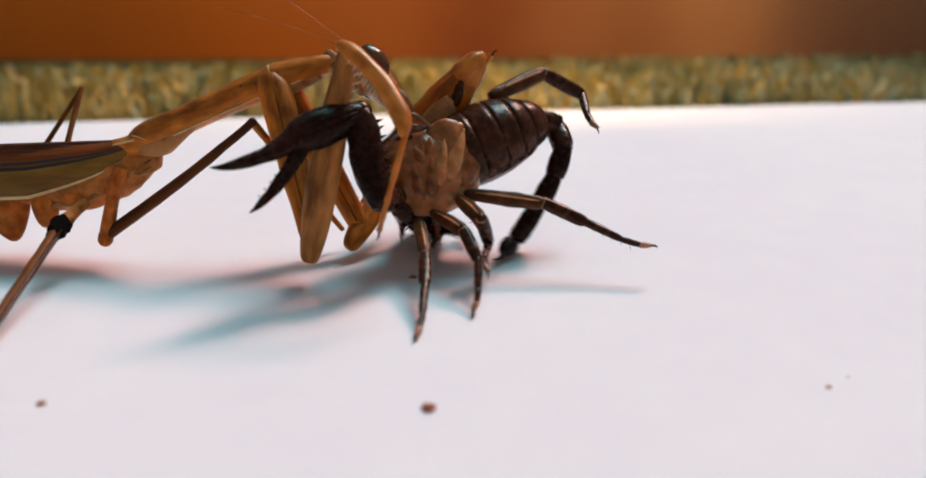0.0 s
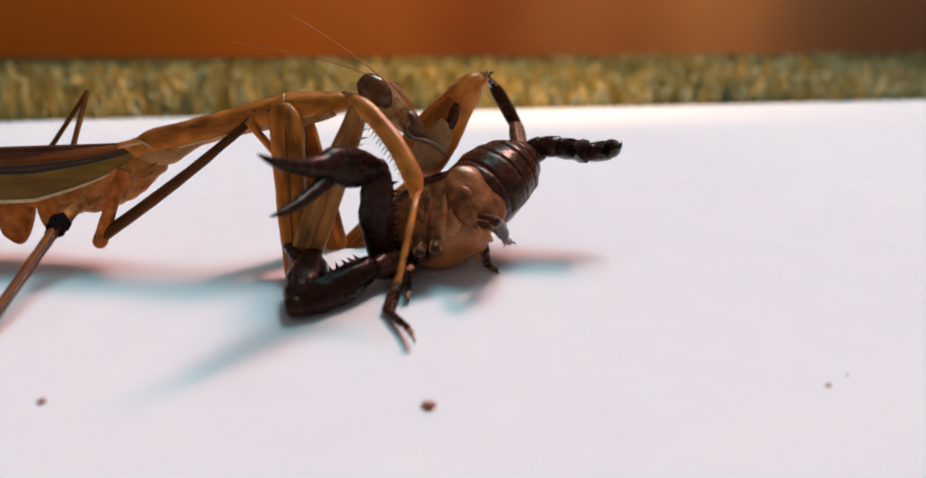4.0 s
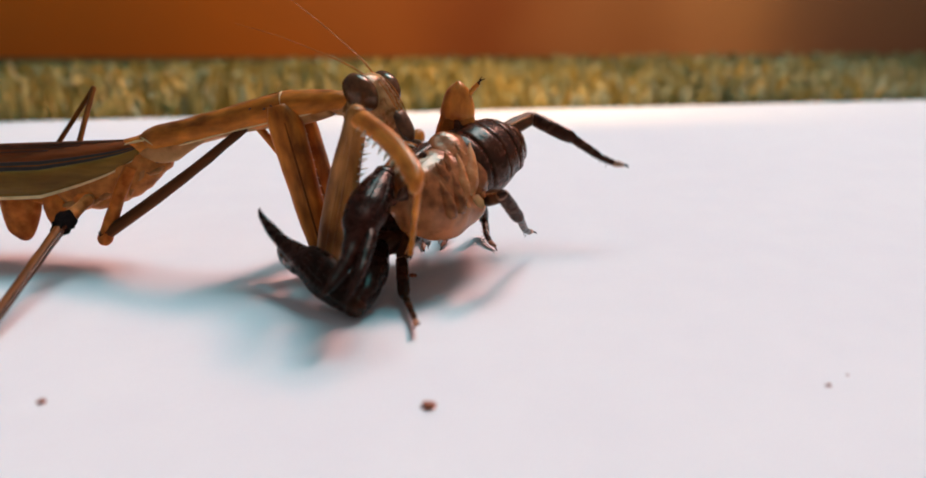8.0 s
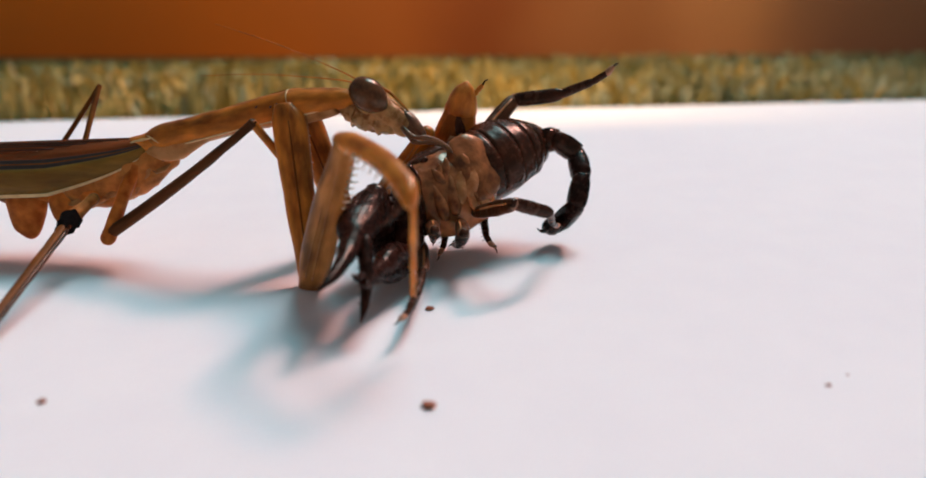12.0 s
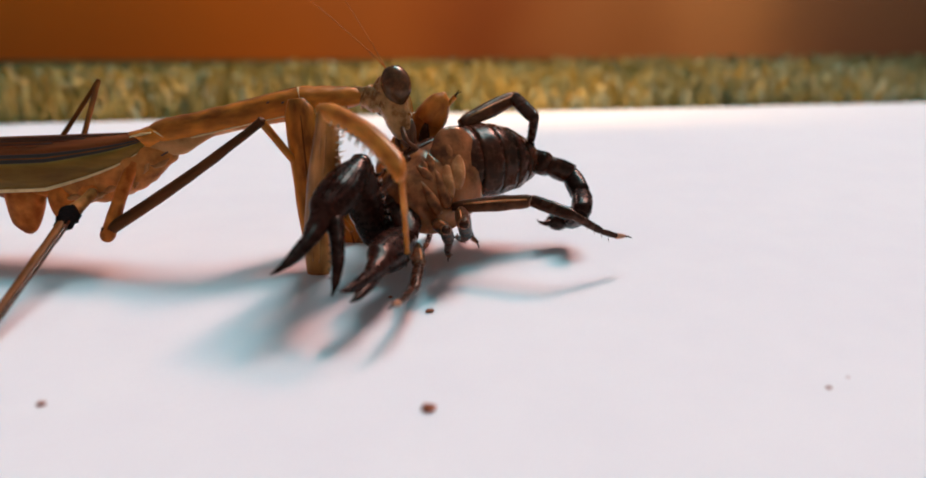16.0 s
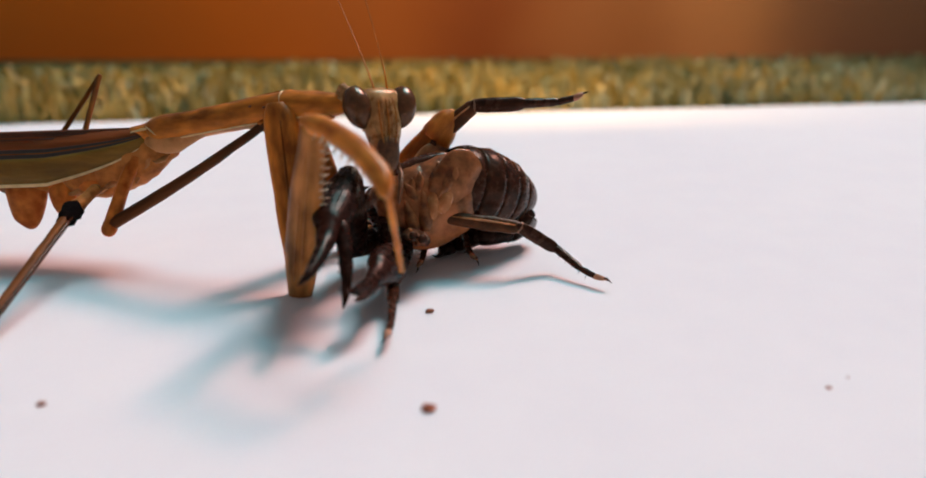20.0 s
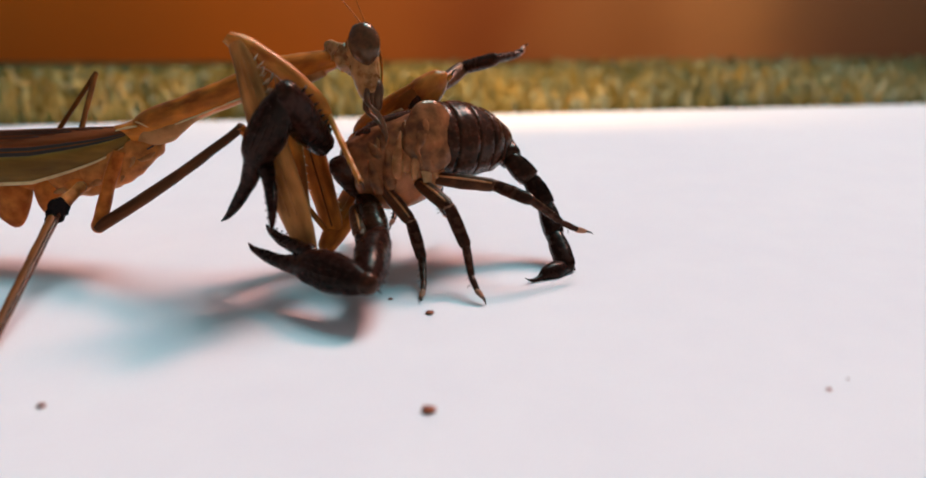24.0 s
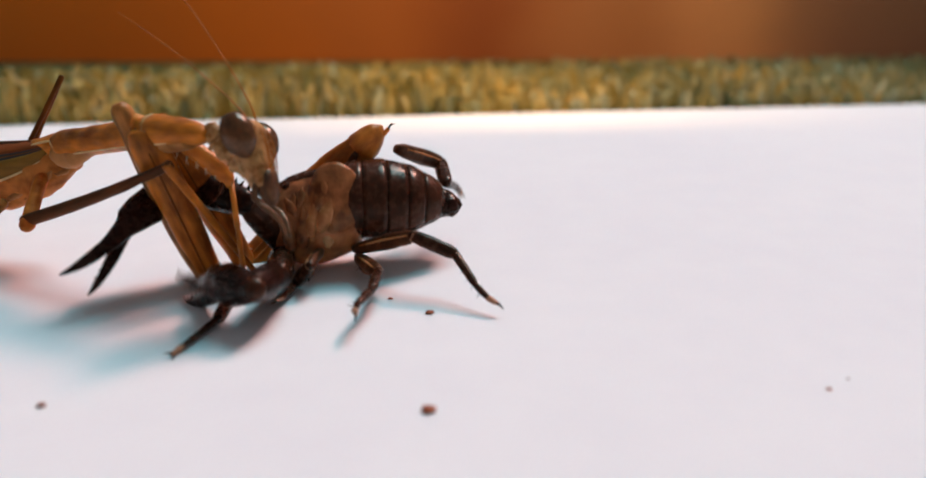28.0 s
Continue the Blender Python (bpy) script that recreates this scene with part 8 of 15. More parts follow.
    walk(P["sc.tail2"], [(0, m(17.18, 9.27, 15.52, 20, 36, -72)), (0.5, m(18.17, 6.66, 12.17, 46, 13, -58)), (1, m(17.28, 6.25, 14.20, 35, 27, -61)), (1.5, m(14.26, 6.09, 12.62, -22, 0, -112)),
        (2, m(14.06, 8.70, 13.56, -34, 1, -112)), (2.5, m(13.01, 9.47, 10.91, -35, 0, -106)), (3, m(13.18, 8.47, 11.22, -34, -2, -99)), (3.5, m(15.31, 7.56, 12.77, -32, -6, -82)),
        (4, m(15.53, 8.62, 12.83, -4, -9, -64)), (4.5, m(15.21, 8.12, 12.75, 49, -10, -57)), (5, m(15.66, 5.24, 14.13, 76, 32, 3)), (5.5, m(17.40, 6.32, 11.22, 60, 9, -40)),
        (6, m(17.68, 5.91, 12.53, 39, 12, -65)), (6.5, m(11.69, 8.07, 12.90, 11, 0, -105)), (7, m(11.66, 7.59, 13.02, 0, 0, -105)), (7.5, m(9.76, 8.58, 13.53, -3, 0, -98)),
        (8, m(10.53, 7.83, 12.02, -6, -1, -99)), (8.5, m(11.07, 10.56, 11.44, -8, 0, -99)), (9, m(13.20, 7.42, 13.00, -3, 43, -93)), (9.5, m(15.67, 8.89, 12.71, 53, 16, -46)),
        (10, m(17.17, 6.64, 8.00, 69, 14, -13)), (10.5, m(17.55, 11.41, 11.68, 56, 10, -47)), (11, m(17.56, 7.80, 11.21, 59, 49, -25)), (11.5, m(17.57, 4.99, 12.59, 83, 25, 29)),
        (12, m(17.16, 8.52, 13.83, 82, 35, 14)), (12.5, m(15.85, 6.23, 11.24, 121, 43, 56)), (13, m(16.27, 6.63, 11.48, 108, 45, 43)), (13.5, m(17.21, 7.81, 11.69, 79, 40, 5)),
        (14, m(17.73, 9.40, 11.81, 63, 25, -24)), (14.5, m(17.80, 10.14, 11.98, 60, 19, -32)), (15, m(16.45, 8.86, 12.69, 87, 44, 16)), (15.5, m(16.47, 10.25, 10.92, 68, 21, -13)),
        (16, m(16.51, 8.72, 10.52, 83, 25, 26)), (16.5, m(14.01, 11.99, 10.63, 62, 3, -46)), (17, m(16.32, 5.77, 7.27, 61, -9, -78)), (17.5, m(16.07, 6.27, 4.63, 61, -14, -78)),
        (18, m(14.19, 7.81, 6.18, 61, -9, -77)), (18.5, m(13.90, 10.60, 10.39, 65, 5, -36)), (19, m(14.29, 4.92, 8.21, 141, 46, 66)), (19.5, m(14.50, 7.06, 6.87, 111, 45, 46)),
        (20, m(12.78, 4.12, 4.53, 131, 29, 78)), (20.17, m(11.91, 5.25, 5.83, 172, 63, 143)), (20.33, m(11.05, 6.38, 7.13, -125, 40, -132)), (20.5, m(10.18, 7.51, 8.44, -122, -2, -99)),
        (21, m(12.63, 10.03, 11.86, 14, 27, -80)), (21.5, m(9.88, 9.55, 7.94, -6, 11, -98)), (22, m(10.40, 8.41, 8.64, -1, 18, -91)), (22.5, m(11.55, 6.04, 10.23, 39, 43, -51)),
        (23, m(12.61, 3.86, 11.89, 82, 45, 8)), (23.5, m(13.02, 2.89, 12.67, 89, 40, 21)), (24, m(11.20, 5.91, 12.20, 64, 42, -18)), (24.5, m(12.49, 7.71, 8.61, 68, 22, -12)),
        (25, m(12.86, 8.27, 11.64, 69, 20, -11)), (25.5, m(12.92, 7.02, 7.49, 30, 25, -66)), (26, m(11.30, 6.90, 9.58, -35, 35, -123)), (26.5, m(9.63, 4.67, 11.00, -70, 33, -171)),
        (27, m(8.53, 5.09, 9.28, -47, -2, -109)), (27.2, m(7.74, 4.46, 9.44, -46, -2, -103)), (27.5, m(2.73, 5.31, 2.61, -46, -25, -69)), (28, m(3.00, 4.73, 6.53, -41, -13, -84))])
    walk(P["sc.tail3"], [(0, m(18.10, 6.42, 13.35, -52, 68, -146)), (0.5, m(20.10, 3.62, 11.31, 40, 38, -51)), (1, m(18.89, 3.38, 12.52, 38, 68, -50)), (1.5, m(12.86, 2.66, 12.62, -113, 24, 103)),
        (2, m(12.65, 5.28, 13.49, -108, 17, 110)), (2.5, m(11.99, 5.92, 10.94, -109, 19, 104)), (3, m(12.60, 4.81, 11.35, -112, 19, 95)), (3.5, m(15.83, 3.92, 13.14, -125, 19, 71)),
        (4, m(17.11, 5.32, 13.41, 79, 15, 48)), (4.5, m(17.17, 5.06, 13.40, 77, 13, 39)), (5, m(18.78, 5.42, 12.17, 80, 44, 5)), (5.5, m(20.17, 3.95, 10.61, 64, 30, -19)),
        (6, m(19.19, 2.62, 11.74, 96, 55, 20)), (6.5, m(10.73, 4.50, 12.89, 162, 18, 98)), (7, m(10.70, 4.02, 13.02, 162, 18, 98)), (7.5, m(9.23, 4.91, 13.51, 161, 18, 93)),
        (8, m(9.97, 4.17, 12.06, 163, 18, 99)), (8.5, m(10.49, 6.91, 11.46, 163, 18, 99)), (9, m(13.06, 4.71, 10.49, -172, 65, 96)), (9.5, m(18.15, 6.34, 11.69, 65, 30, -18)),
        (10, m(20.67, 5.85, 7.11, 66, 22, -18)), (10.5, m(20.04, 8.75, 11.06, 8, 29, -84)), (11, m(19.77, 6.76, 8.43, -41, 34, -128)), (11.5, m(20.52, 6.61, 11.05, 98, 50, 27)),
        (12, m(20.08, 9.26, 11.69, 10, 38, -81)), (12.5, m(17.34, 8.47, 8.70, -5, 36, -95)), (13, m(18.19, 8.42, 8.88, -2, 35, -92)), (13.5, m(20.04, 8.06, 9.32, 5, 33, -86)),
        (14, m(20.80, 8.06, 10.24, 13, 30, -80)), (14.5, m(20.78, 8.30, 10.78, 16, 29, -77)), (15, m(19.00, 9.60, 10.11, 37, 41, -54)), (15.5, m(19.83, 9.45, 9.60, 64, 33, -20)),
        (16, m(19.53, 10.18, 8.95, 25, 31, -69)), (16.5, m(16.58, 9.34, 10.42, 34, 24, -63)), (16.67, m(16.74, 6.96, 9.56, 19, 6, -17)), (16.83, m(16.90, 4.57, 8.71, -4, 5, 31)),
        (17, m(17.06, 2.19, 7.85, -21, 21, 77)), (17.5, m(16.83, 2.76, 5.52, -17, 19, 71)), (18, m(15.04, 4.26, 6.77, -13, 10, 79)), (18.5, m(16.89, 8.45, 10.08, 42, 17, -58)),
        (19, m(15.35, 7.26, 5.55, -23, 13, -106)), (19.5, m(16.35, 8.95, 4.28, -37, 8, -112)), (20, m(13.45, 7.29, 2.73, -59, 4, -130)), (20.17, m(12.17, 6.14, 4.68, -72, 54, -105)),
        (20.33, m(10.90, 5.00, 6.64, 69, 72, 64)), (20.5, m(9.63, 3.86, 8.59, 66, 20, 93)), (21, m(13.22, 6.78, 10.20, -136, 64, 125)), (21.5, m(9.35, 5.95, 7.26, -129, 37, 117)),
        (22, m(10.35, 4.89, 7.49, -135, 48, 115)), (22.5, m(13.27, 3.94, 7.72, 84, 83, -4)), (23, m(15.22, 4.23, 9.30, 38, 40, -53)), (23.5, m(15.66, 3.92, 10.27, 40, 29, -55)),
        (24, m(13.81, 5.04, 9.73, 55, 55, -31)), (24.5, m(15.85, 6.98, 7.24, 64, 33, -19)), (25, m(16.27, 7.58, 10.39, 65, 33, -18)), (25.5, m(14.27, 3.95, 5.94, -160, 52, 102)),
        (26, m(9.67, 4.34, 7.46, -70, 30, -171)), (26.5, m(6.58, 4.18, 8.97, -67, 38, -166)), (27, m(7.30, 1.60, 9.40, -93, 20, 106)), (27.2, m(6.91, 0.86, 9.60, -95, 20, 101)),
        (27.5, m(3.94, 2.18, 4.17, -96, 23, 97)), (28, m(3.37, 1.15, 7.39, -96, 19, 99))])
    walk(P["sc.tail4"], [(0, m(16.87, 5.60, 9.63, -60, 58, -155)), (0.5, m(22.08, 1.15, 8.87, 107, 60, 30)), (1, m(19.87, 2.22, 8.82, -20, 72, -111)), (1.5, m(12.01, 6.23, 11.02, -60, -8, -109)),
        (2, m(11.36, 8.89, 12.33, -60, -8, -114)), (2.5, m(11.05, 9.59, 9.67, -60, -8, -108)), (3, m(12.26, 8.58, 10.04, -60, -8, -102)), (3.5, m(17.06, 7.51, 11.86, -61, -9, -88)),
        (4, m(19.70, 8.18, 12.36, -56, -9, -74)), (4.5, m(20.20, 7.51, 12.49, -39, -8, -68)), (5, m(21.63, 5.67, 9.36, 34, 31, -60)), (5.5, m(23.44, 2.81, 8.61, 81, 48, 5)),
        (6, m(21.34, 3.42, 8.46, -15, 34, -102)), (6.5, m(10.17, 8.27, 11.67, -22, -7, -103)), (7, m(10.14, 7.79, 11.79, -23, -7, -103)), (7.5, m(9.00, 8.72, 12.30, -24, -7, -97)),
        (8, m(9.38, 7.92, 10.81, -25, -8, -102)), (8.5, m(9.90, 10.66, 10.19, -26, -8, -103)), (9, m(12.89, 6.41, 6.87, -11, 28, -99)), (9.5, m(21.44, 5.29, 9.66, 50, 29, -42)),
        (10, m(24.20, 4.71, 5.60, 60, 34, -25)), (10.5, m(20.43, 5.28, 9.11, -28, 30, -113)), (11, m(17.73, 4.16, 6.18, -68, 3, -155)), (11.5, m(22.80, 7.75, 7.97, -21, 17, -103)),
        (12, m(20.55, 6.14, 9.23, -20, 47, -110)), (12.5, m(17.08, 5.27, 6.32, -23, -1, -101)), (13, m(18.09, 5.17, 6.56, -23, 6, -100)), (13.5, m(20.29, 4.72, 7.14, -13, 22, -99)),
        (14, m(21.40, 4.66, 8.21, -8, 37, -97)), (14.5, m(21.54, 4.89, 8.83, -6, 44, -96)), (15, m(20.77, 7.17, 7.47, 10, 11, -82)), (15.5, m(22.98, 8.29, 7.43, 60, 39, -26)),
        (16, m(20.77, 6.97, 6.92, -11, 16, -97)), (16.5, m(18.24, 6.08, 8.80, -21, 29, -107)), (17, m(17.91, 5.83, 6.44, -25, -10, -102)), (17.5, m(18.06, 6.33, 4.20, -26, -13, -102)),
        (18, m(15.81, 8.12, 6.09, -28, -10, -106)), (18.5, m(18.90, 5.19, 8.89, -1, 28, -90)), (19, m(14.27, 3.52, 4.63, -22, -1, -109)), (19.5, m(14.83, 5.28, 3.72, -65, -4, -126)),
        (20, m(10.90, 4.22, 2.47, -71, -3, -153)), (20.5, m(9.42, 7.60, 7.20, -70, -10, -97)), (21, m(12.23, 8.21, 6.60, -41, 19, -121)), (21.5, m(7.89, 8.77, 4.83, -57, 2, -123)),
        (22, m(9.19, 7.32, 4.53, -45, 8, -117)), (22.5, m(13.76, 3.90, 3.75, -14, 24, -100)), (23, m(17.05, 1.75, 6.75, 13, 38, -79)), (23.5, m(17.66, 1.06, 8.32, 23, 41, -69)),
        (24, m(15.77, 3.89, 6.43, 18, 44, -73)), (24.5, m(19.00, 5.87, 5.04, 61, 36, -24)), (25, m(19.47, 6.53, 8.23, 55, 49, -30)), (25.5, m(13.77, 6.35, 2.78, -68, 1, -146)),
        (26, m(6.24, 3.80, 5.47, -54, 18, -136)), (26.5, m(3.54, 3.40, 6.49, -78, 46, 179)), (27, m(6.23, 5.22, 8.06, -79, -10, -105)), (27.2, m(6.22, 4.55, 8.23, -78, -10, -105)),
        (27.5, m(3.50, 5.84, 2.61, -80, -16, -94)), (28, m(2.76, 4.88, 6.09, -79, -16, -99))])
    walk(P["sc.tail5"], [(0, m(14.78, 4.64, 5.88, -61, 53, -158)), (0.5, m(23.98, 2.26, 5.05, 51, 66, -35)), (1, m(19.37, 0.95, 4.63, -129, 62, 130)), (1.5, m(10.62, 2.10, 11.62, -139, 13, 100)),
        (2, m(9.61, 4.90, 12.96, -135, 14, 106)), (2.5, m(9.67, 5.46, 10.26, -135, 13, 101)), (3, m(11.32, 4.32, 10.66, -137, 13, 93)), (3.5, m(17.20, 3.16, 12.52, -146, 11, 72)),
        (4, m(20.93, 4.00, 13.02, 70, 8, 52)), (4.5, m(21.85, 3.49, 13.13, 70, 6, 44)), (5, m(23.51, 2.40, 7.09, 125, 46, 58)), (5.5, m(26.39, 3.09, 5.36, 93, 56, 17)),
        (6, m(20.56, -0.14, 5.98, -157, 43, 109)), (6.5, m(9.21, 4.01, 12.24, -163, 17, 97)), (7, m(9.19, 3.53, 12.37, -163, 17, 97)), (7.5, m(8.46, 4.39, 12.86, -162, 17, 97)),
        (8, m(8.45, 3.67, 11.41, -162, 18, 97)), (8.5, m(8.94, 6.41, 10.78, -162, 18, 97)), (9, m(12.29, 2.59, 4.78, -168, 39, 87)), (9.5, m(24.30, 2.73, 7.51, 97, 41, 33)),
        (10, m(27.50, 3.16, 3.15, 8, 31, -84)), (10.5, m(18.92, 1.77, 6.92, -35, 33, 102)), (11, m(13.75, 2.30, 5.93, -65, 18, 124)), (11.5, m(21.84, 3.65, 6.68, -76, 25, 89)),
        (12, m(19.53, 3.28, 6.03, -108, 42, 117)), (12.5, m(16.23, 0.95, 6.39, -112, 19, 102)), (13, m(17.30, 0.86, 6.12, -112, 29, 105)), (13.5, m(19.66, 0.68, 5.52, -138, 60, 121)),
        (14, m(20.98, 1.19, 5.54, -55, 75, -148)), (14.5, m(21.22, 1.73, 5.78, -29, 69, -121)), (15, m(21.35, 2.88, 6.66, -100, 20, 99)), (15.5, m(26.09, 6.81, 4.68, 82, 41, 11)),
        (16, m(20.24, 2.77, 5.71, -168, 29, 106)), (16.5, m(17.13, 2.41, 6.64, -144, 37, 116)), (17, m(17.02, 1.60, 7.24, -162, 20, 87)), (17.5, m(17.16, 2.15, 5.23, -160, 19, 92)),
        (18, m(14.62, 3.95, 6.85, -160, 20, 94)), (18.5, m(18.87, 1.31, 6.82, -171, 53, 93)), (19, m(12.81, -0.63, 4.74, -169, 22, 94)), (19.5, m(12.25, 1.74, 4.03, -148, 20, 115)),
        (20, m(6.98, 2.23, 2.72, -89, 23, 130)), (20.5, m(8.86, 3.30, 7.96, -99, 15, 97)), (21, m(10.10, 4.63, 5.18, -99, 33, 120)), (21.5, m(5.47, 5.10, 4.67, -100, 28, 122)),
        (22, m(7.19, 3.46, 3.89, -113, 38, 123)), (22.5, m(13.04, -0.05, 1.95, -133, 70, 130)), (23, m(17.74, -1.67, 4.07, 13, 76, -76)), (23.5, m(18.86, -2.01, 5.41, 20, 66, -69)),
        (24, m(16.71, 0.86, 3.38, 18, 36, -74)), (24.5, m(22.22, 4.40, 2.43, 62, 22, -27)), (25, m(21.94, 5.07, 4.89, 41, 58, -47)), (25.5, m(10.10, 3.91, 2.73, -80, 16, 140)),
        (26, m(3.20, 0.91, 4.13, -104, 36, 132)), (26.5, m(0.46, 3.47, 3.34, -42, 15, -119)), (26.67, m(2.00, 2.66, 5.16, -19, -7, -163)), (26.83, m(3.54, 1.85, 6.97, 13, -6, 147)),
        (27, m(5.07, 1.04, 8.79, 34, 19, 104)), (27.2, m(5.07, 0.37, 8.97, 32, 19, 104)), (27.5, m(3.19, 1.61, 3.79, 29, 18, 96)), (28, m(2.11, 0.70, 7.29, 30, 16, 101))])
    walk(P["sc.telson"], [(0, m(11.85, 3.44, 1.75, -46, 6, -116)), (0.5, m(25.66, 1.08, 0.50, -74, -10, -140)), (1, m(17.98, 2.60, 0.50, -67, 0, -141)), (1.5, m(9.74, 7.08, 10.43, -70, -13, -102)),
        (2, m(8.25, 9.77, 11.74, -68, -9, -108)), (2.5, m(8.70, 10.42, 9.06, -68, -10, -105)), (3, m(11.06, 9.38, 9.48, -68, -12, -102)), (3.5, m(18.74, 8.02, 11.52, -70, -16, -94)),
        (4, m(24.08, 8.08, 12.32, -73, -20, -85)), (4.5, m(25.54, 7.11, 12.57, -74, -22, -82)), (5, m(25.43, 5.49, 3.37, -64, 3, -100)), (5.5, m(29.17, 3.94, 1.05, -54, 3, -115)),
        (6, m(19.34, 3.50, 2.46, -78, -15, -147)), (6.5, m(8.63, 8.95, 10.71, -81, -10, -102)), (7, m(8.62, 8.47, 10.84, -79, -10, -102)), (7.5, m(7.85, 9.33, 11.37, -79, -9, -98)),
        (8, m(7.84, 8.59, 9.85, -78, -10, -98)), (8.5, m(8.32, 11.32, 9.21, -77, -10, -98)), (9, m(12.47, 6.60, 1.47, -74, -11, -109)), (9.5, m(27.60, 4.86, 4.10, -59, 4, -87)),
        (10, m(27.99, -1.19, 0.50, -71, -3, 178)), (10.5, m(18.03, 6.02, 4.07, -67, -11, -110)), (11, m(10.98, 6.39, 4.31, -66, -6, -124)), (11.5, m(21.88, 8.38, 4.51, -68, -12, -109)),
        (12, m(17.77, 6.72, 2.55, -67, -9, -119)), (12.5, m(15.24, 5.77, 4.72, -71, -16, -109)), (13, m(16.15, 5.27, 3.62, -71, -13, -116)), (13.5, m(18.31, 2.89, 1.02, -70, -7, -134)),
        (14, m(19.87, 0.48, 0.51, -69, 1, -150)), (14.5, m(20.26, 0.12, 0.93, -69, 4, -157)), (15, m(20.57, 7.70, 4.87, -68, -6, -129)), (15.5, m(29.94, 7.54, 1.27, -50, 2, -86)),
        (16, m(18.99, 7.13, 3.17, -76, -13, -133)), (16.5, m(15.31, 6.15, 3.52, -69, -7, -126)), (17, m(17.24, 6.48, 5.45, -74, -16, -103)), (17.5, m(16.98, 7.07, 3.57, -73, -15, -107)),
        (18, m(14.30, 8.83, 5.06, -74, -12, -102)), (18.5, m(18.68, 4.45, 2.68, -70, -5, -140)), (19, m(12.44, 4.19, 2.81, -79, -18, -101)), (19.5, m(10.21, 6.16, 2.21, -78, -17, -103)),
        (20, m(3.89, 5.88, 0.68, -66, -1, -113)), (20.5, m(8.26, 8.29, 6.60, -69, -15, -99)), (21, m(7.90, 8.42, 2.38, -61, 0, -127)), (21.5, m(3.06, 9.01, 2.23, -65, -13, -110)),
        (22, m(4.99, 6.90, 0.67, -65, -11, -114)), (22.5, m(11.91, 1.29, -2.94, -66, -6, -124)), (23, m(18.04, -2.86, -0.99, -65, -1, -133)), (23.5, m(19.61, -3.96, 0.65, -65, 1, -138)),
        (24, m(17.77, -2.92, 0.50, -67, 0, -141)), (24.5, m(26.45, 2.27, 0.50, 21, 0, -67)), (25, m(23.79, 3.11, 0.50, -71, 0, -178)), (25.5, m(6.28, 7.12, 1.28, -67, -8, -118)),
        (26, m(0.41, 4.07, 1.09, -54, 3, -111)), (26.5, m(-1.96, -0.94, 2.02, -44, 12, -120)), (27, m(3.91, 5.81, 7.09, -45, -12, -99)), (27.2, m(3.92, 5.15, 7.28, -45, -12, -99)),
        (27.5, m(2.70, 6.54, 2.22, -47, -18, -92)), (28, m(1.19, 5.62, 5.88, -45, -16, -98))])
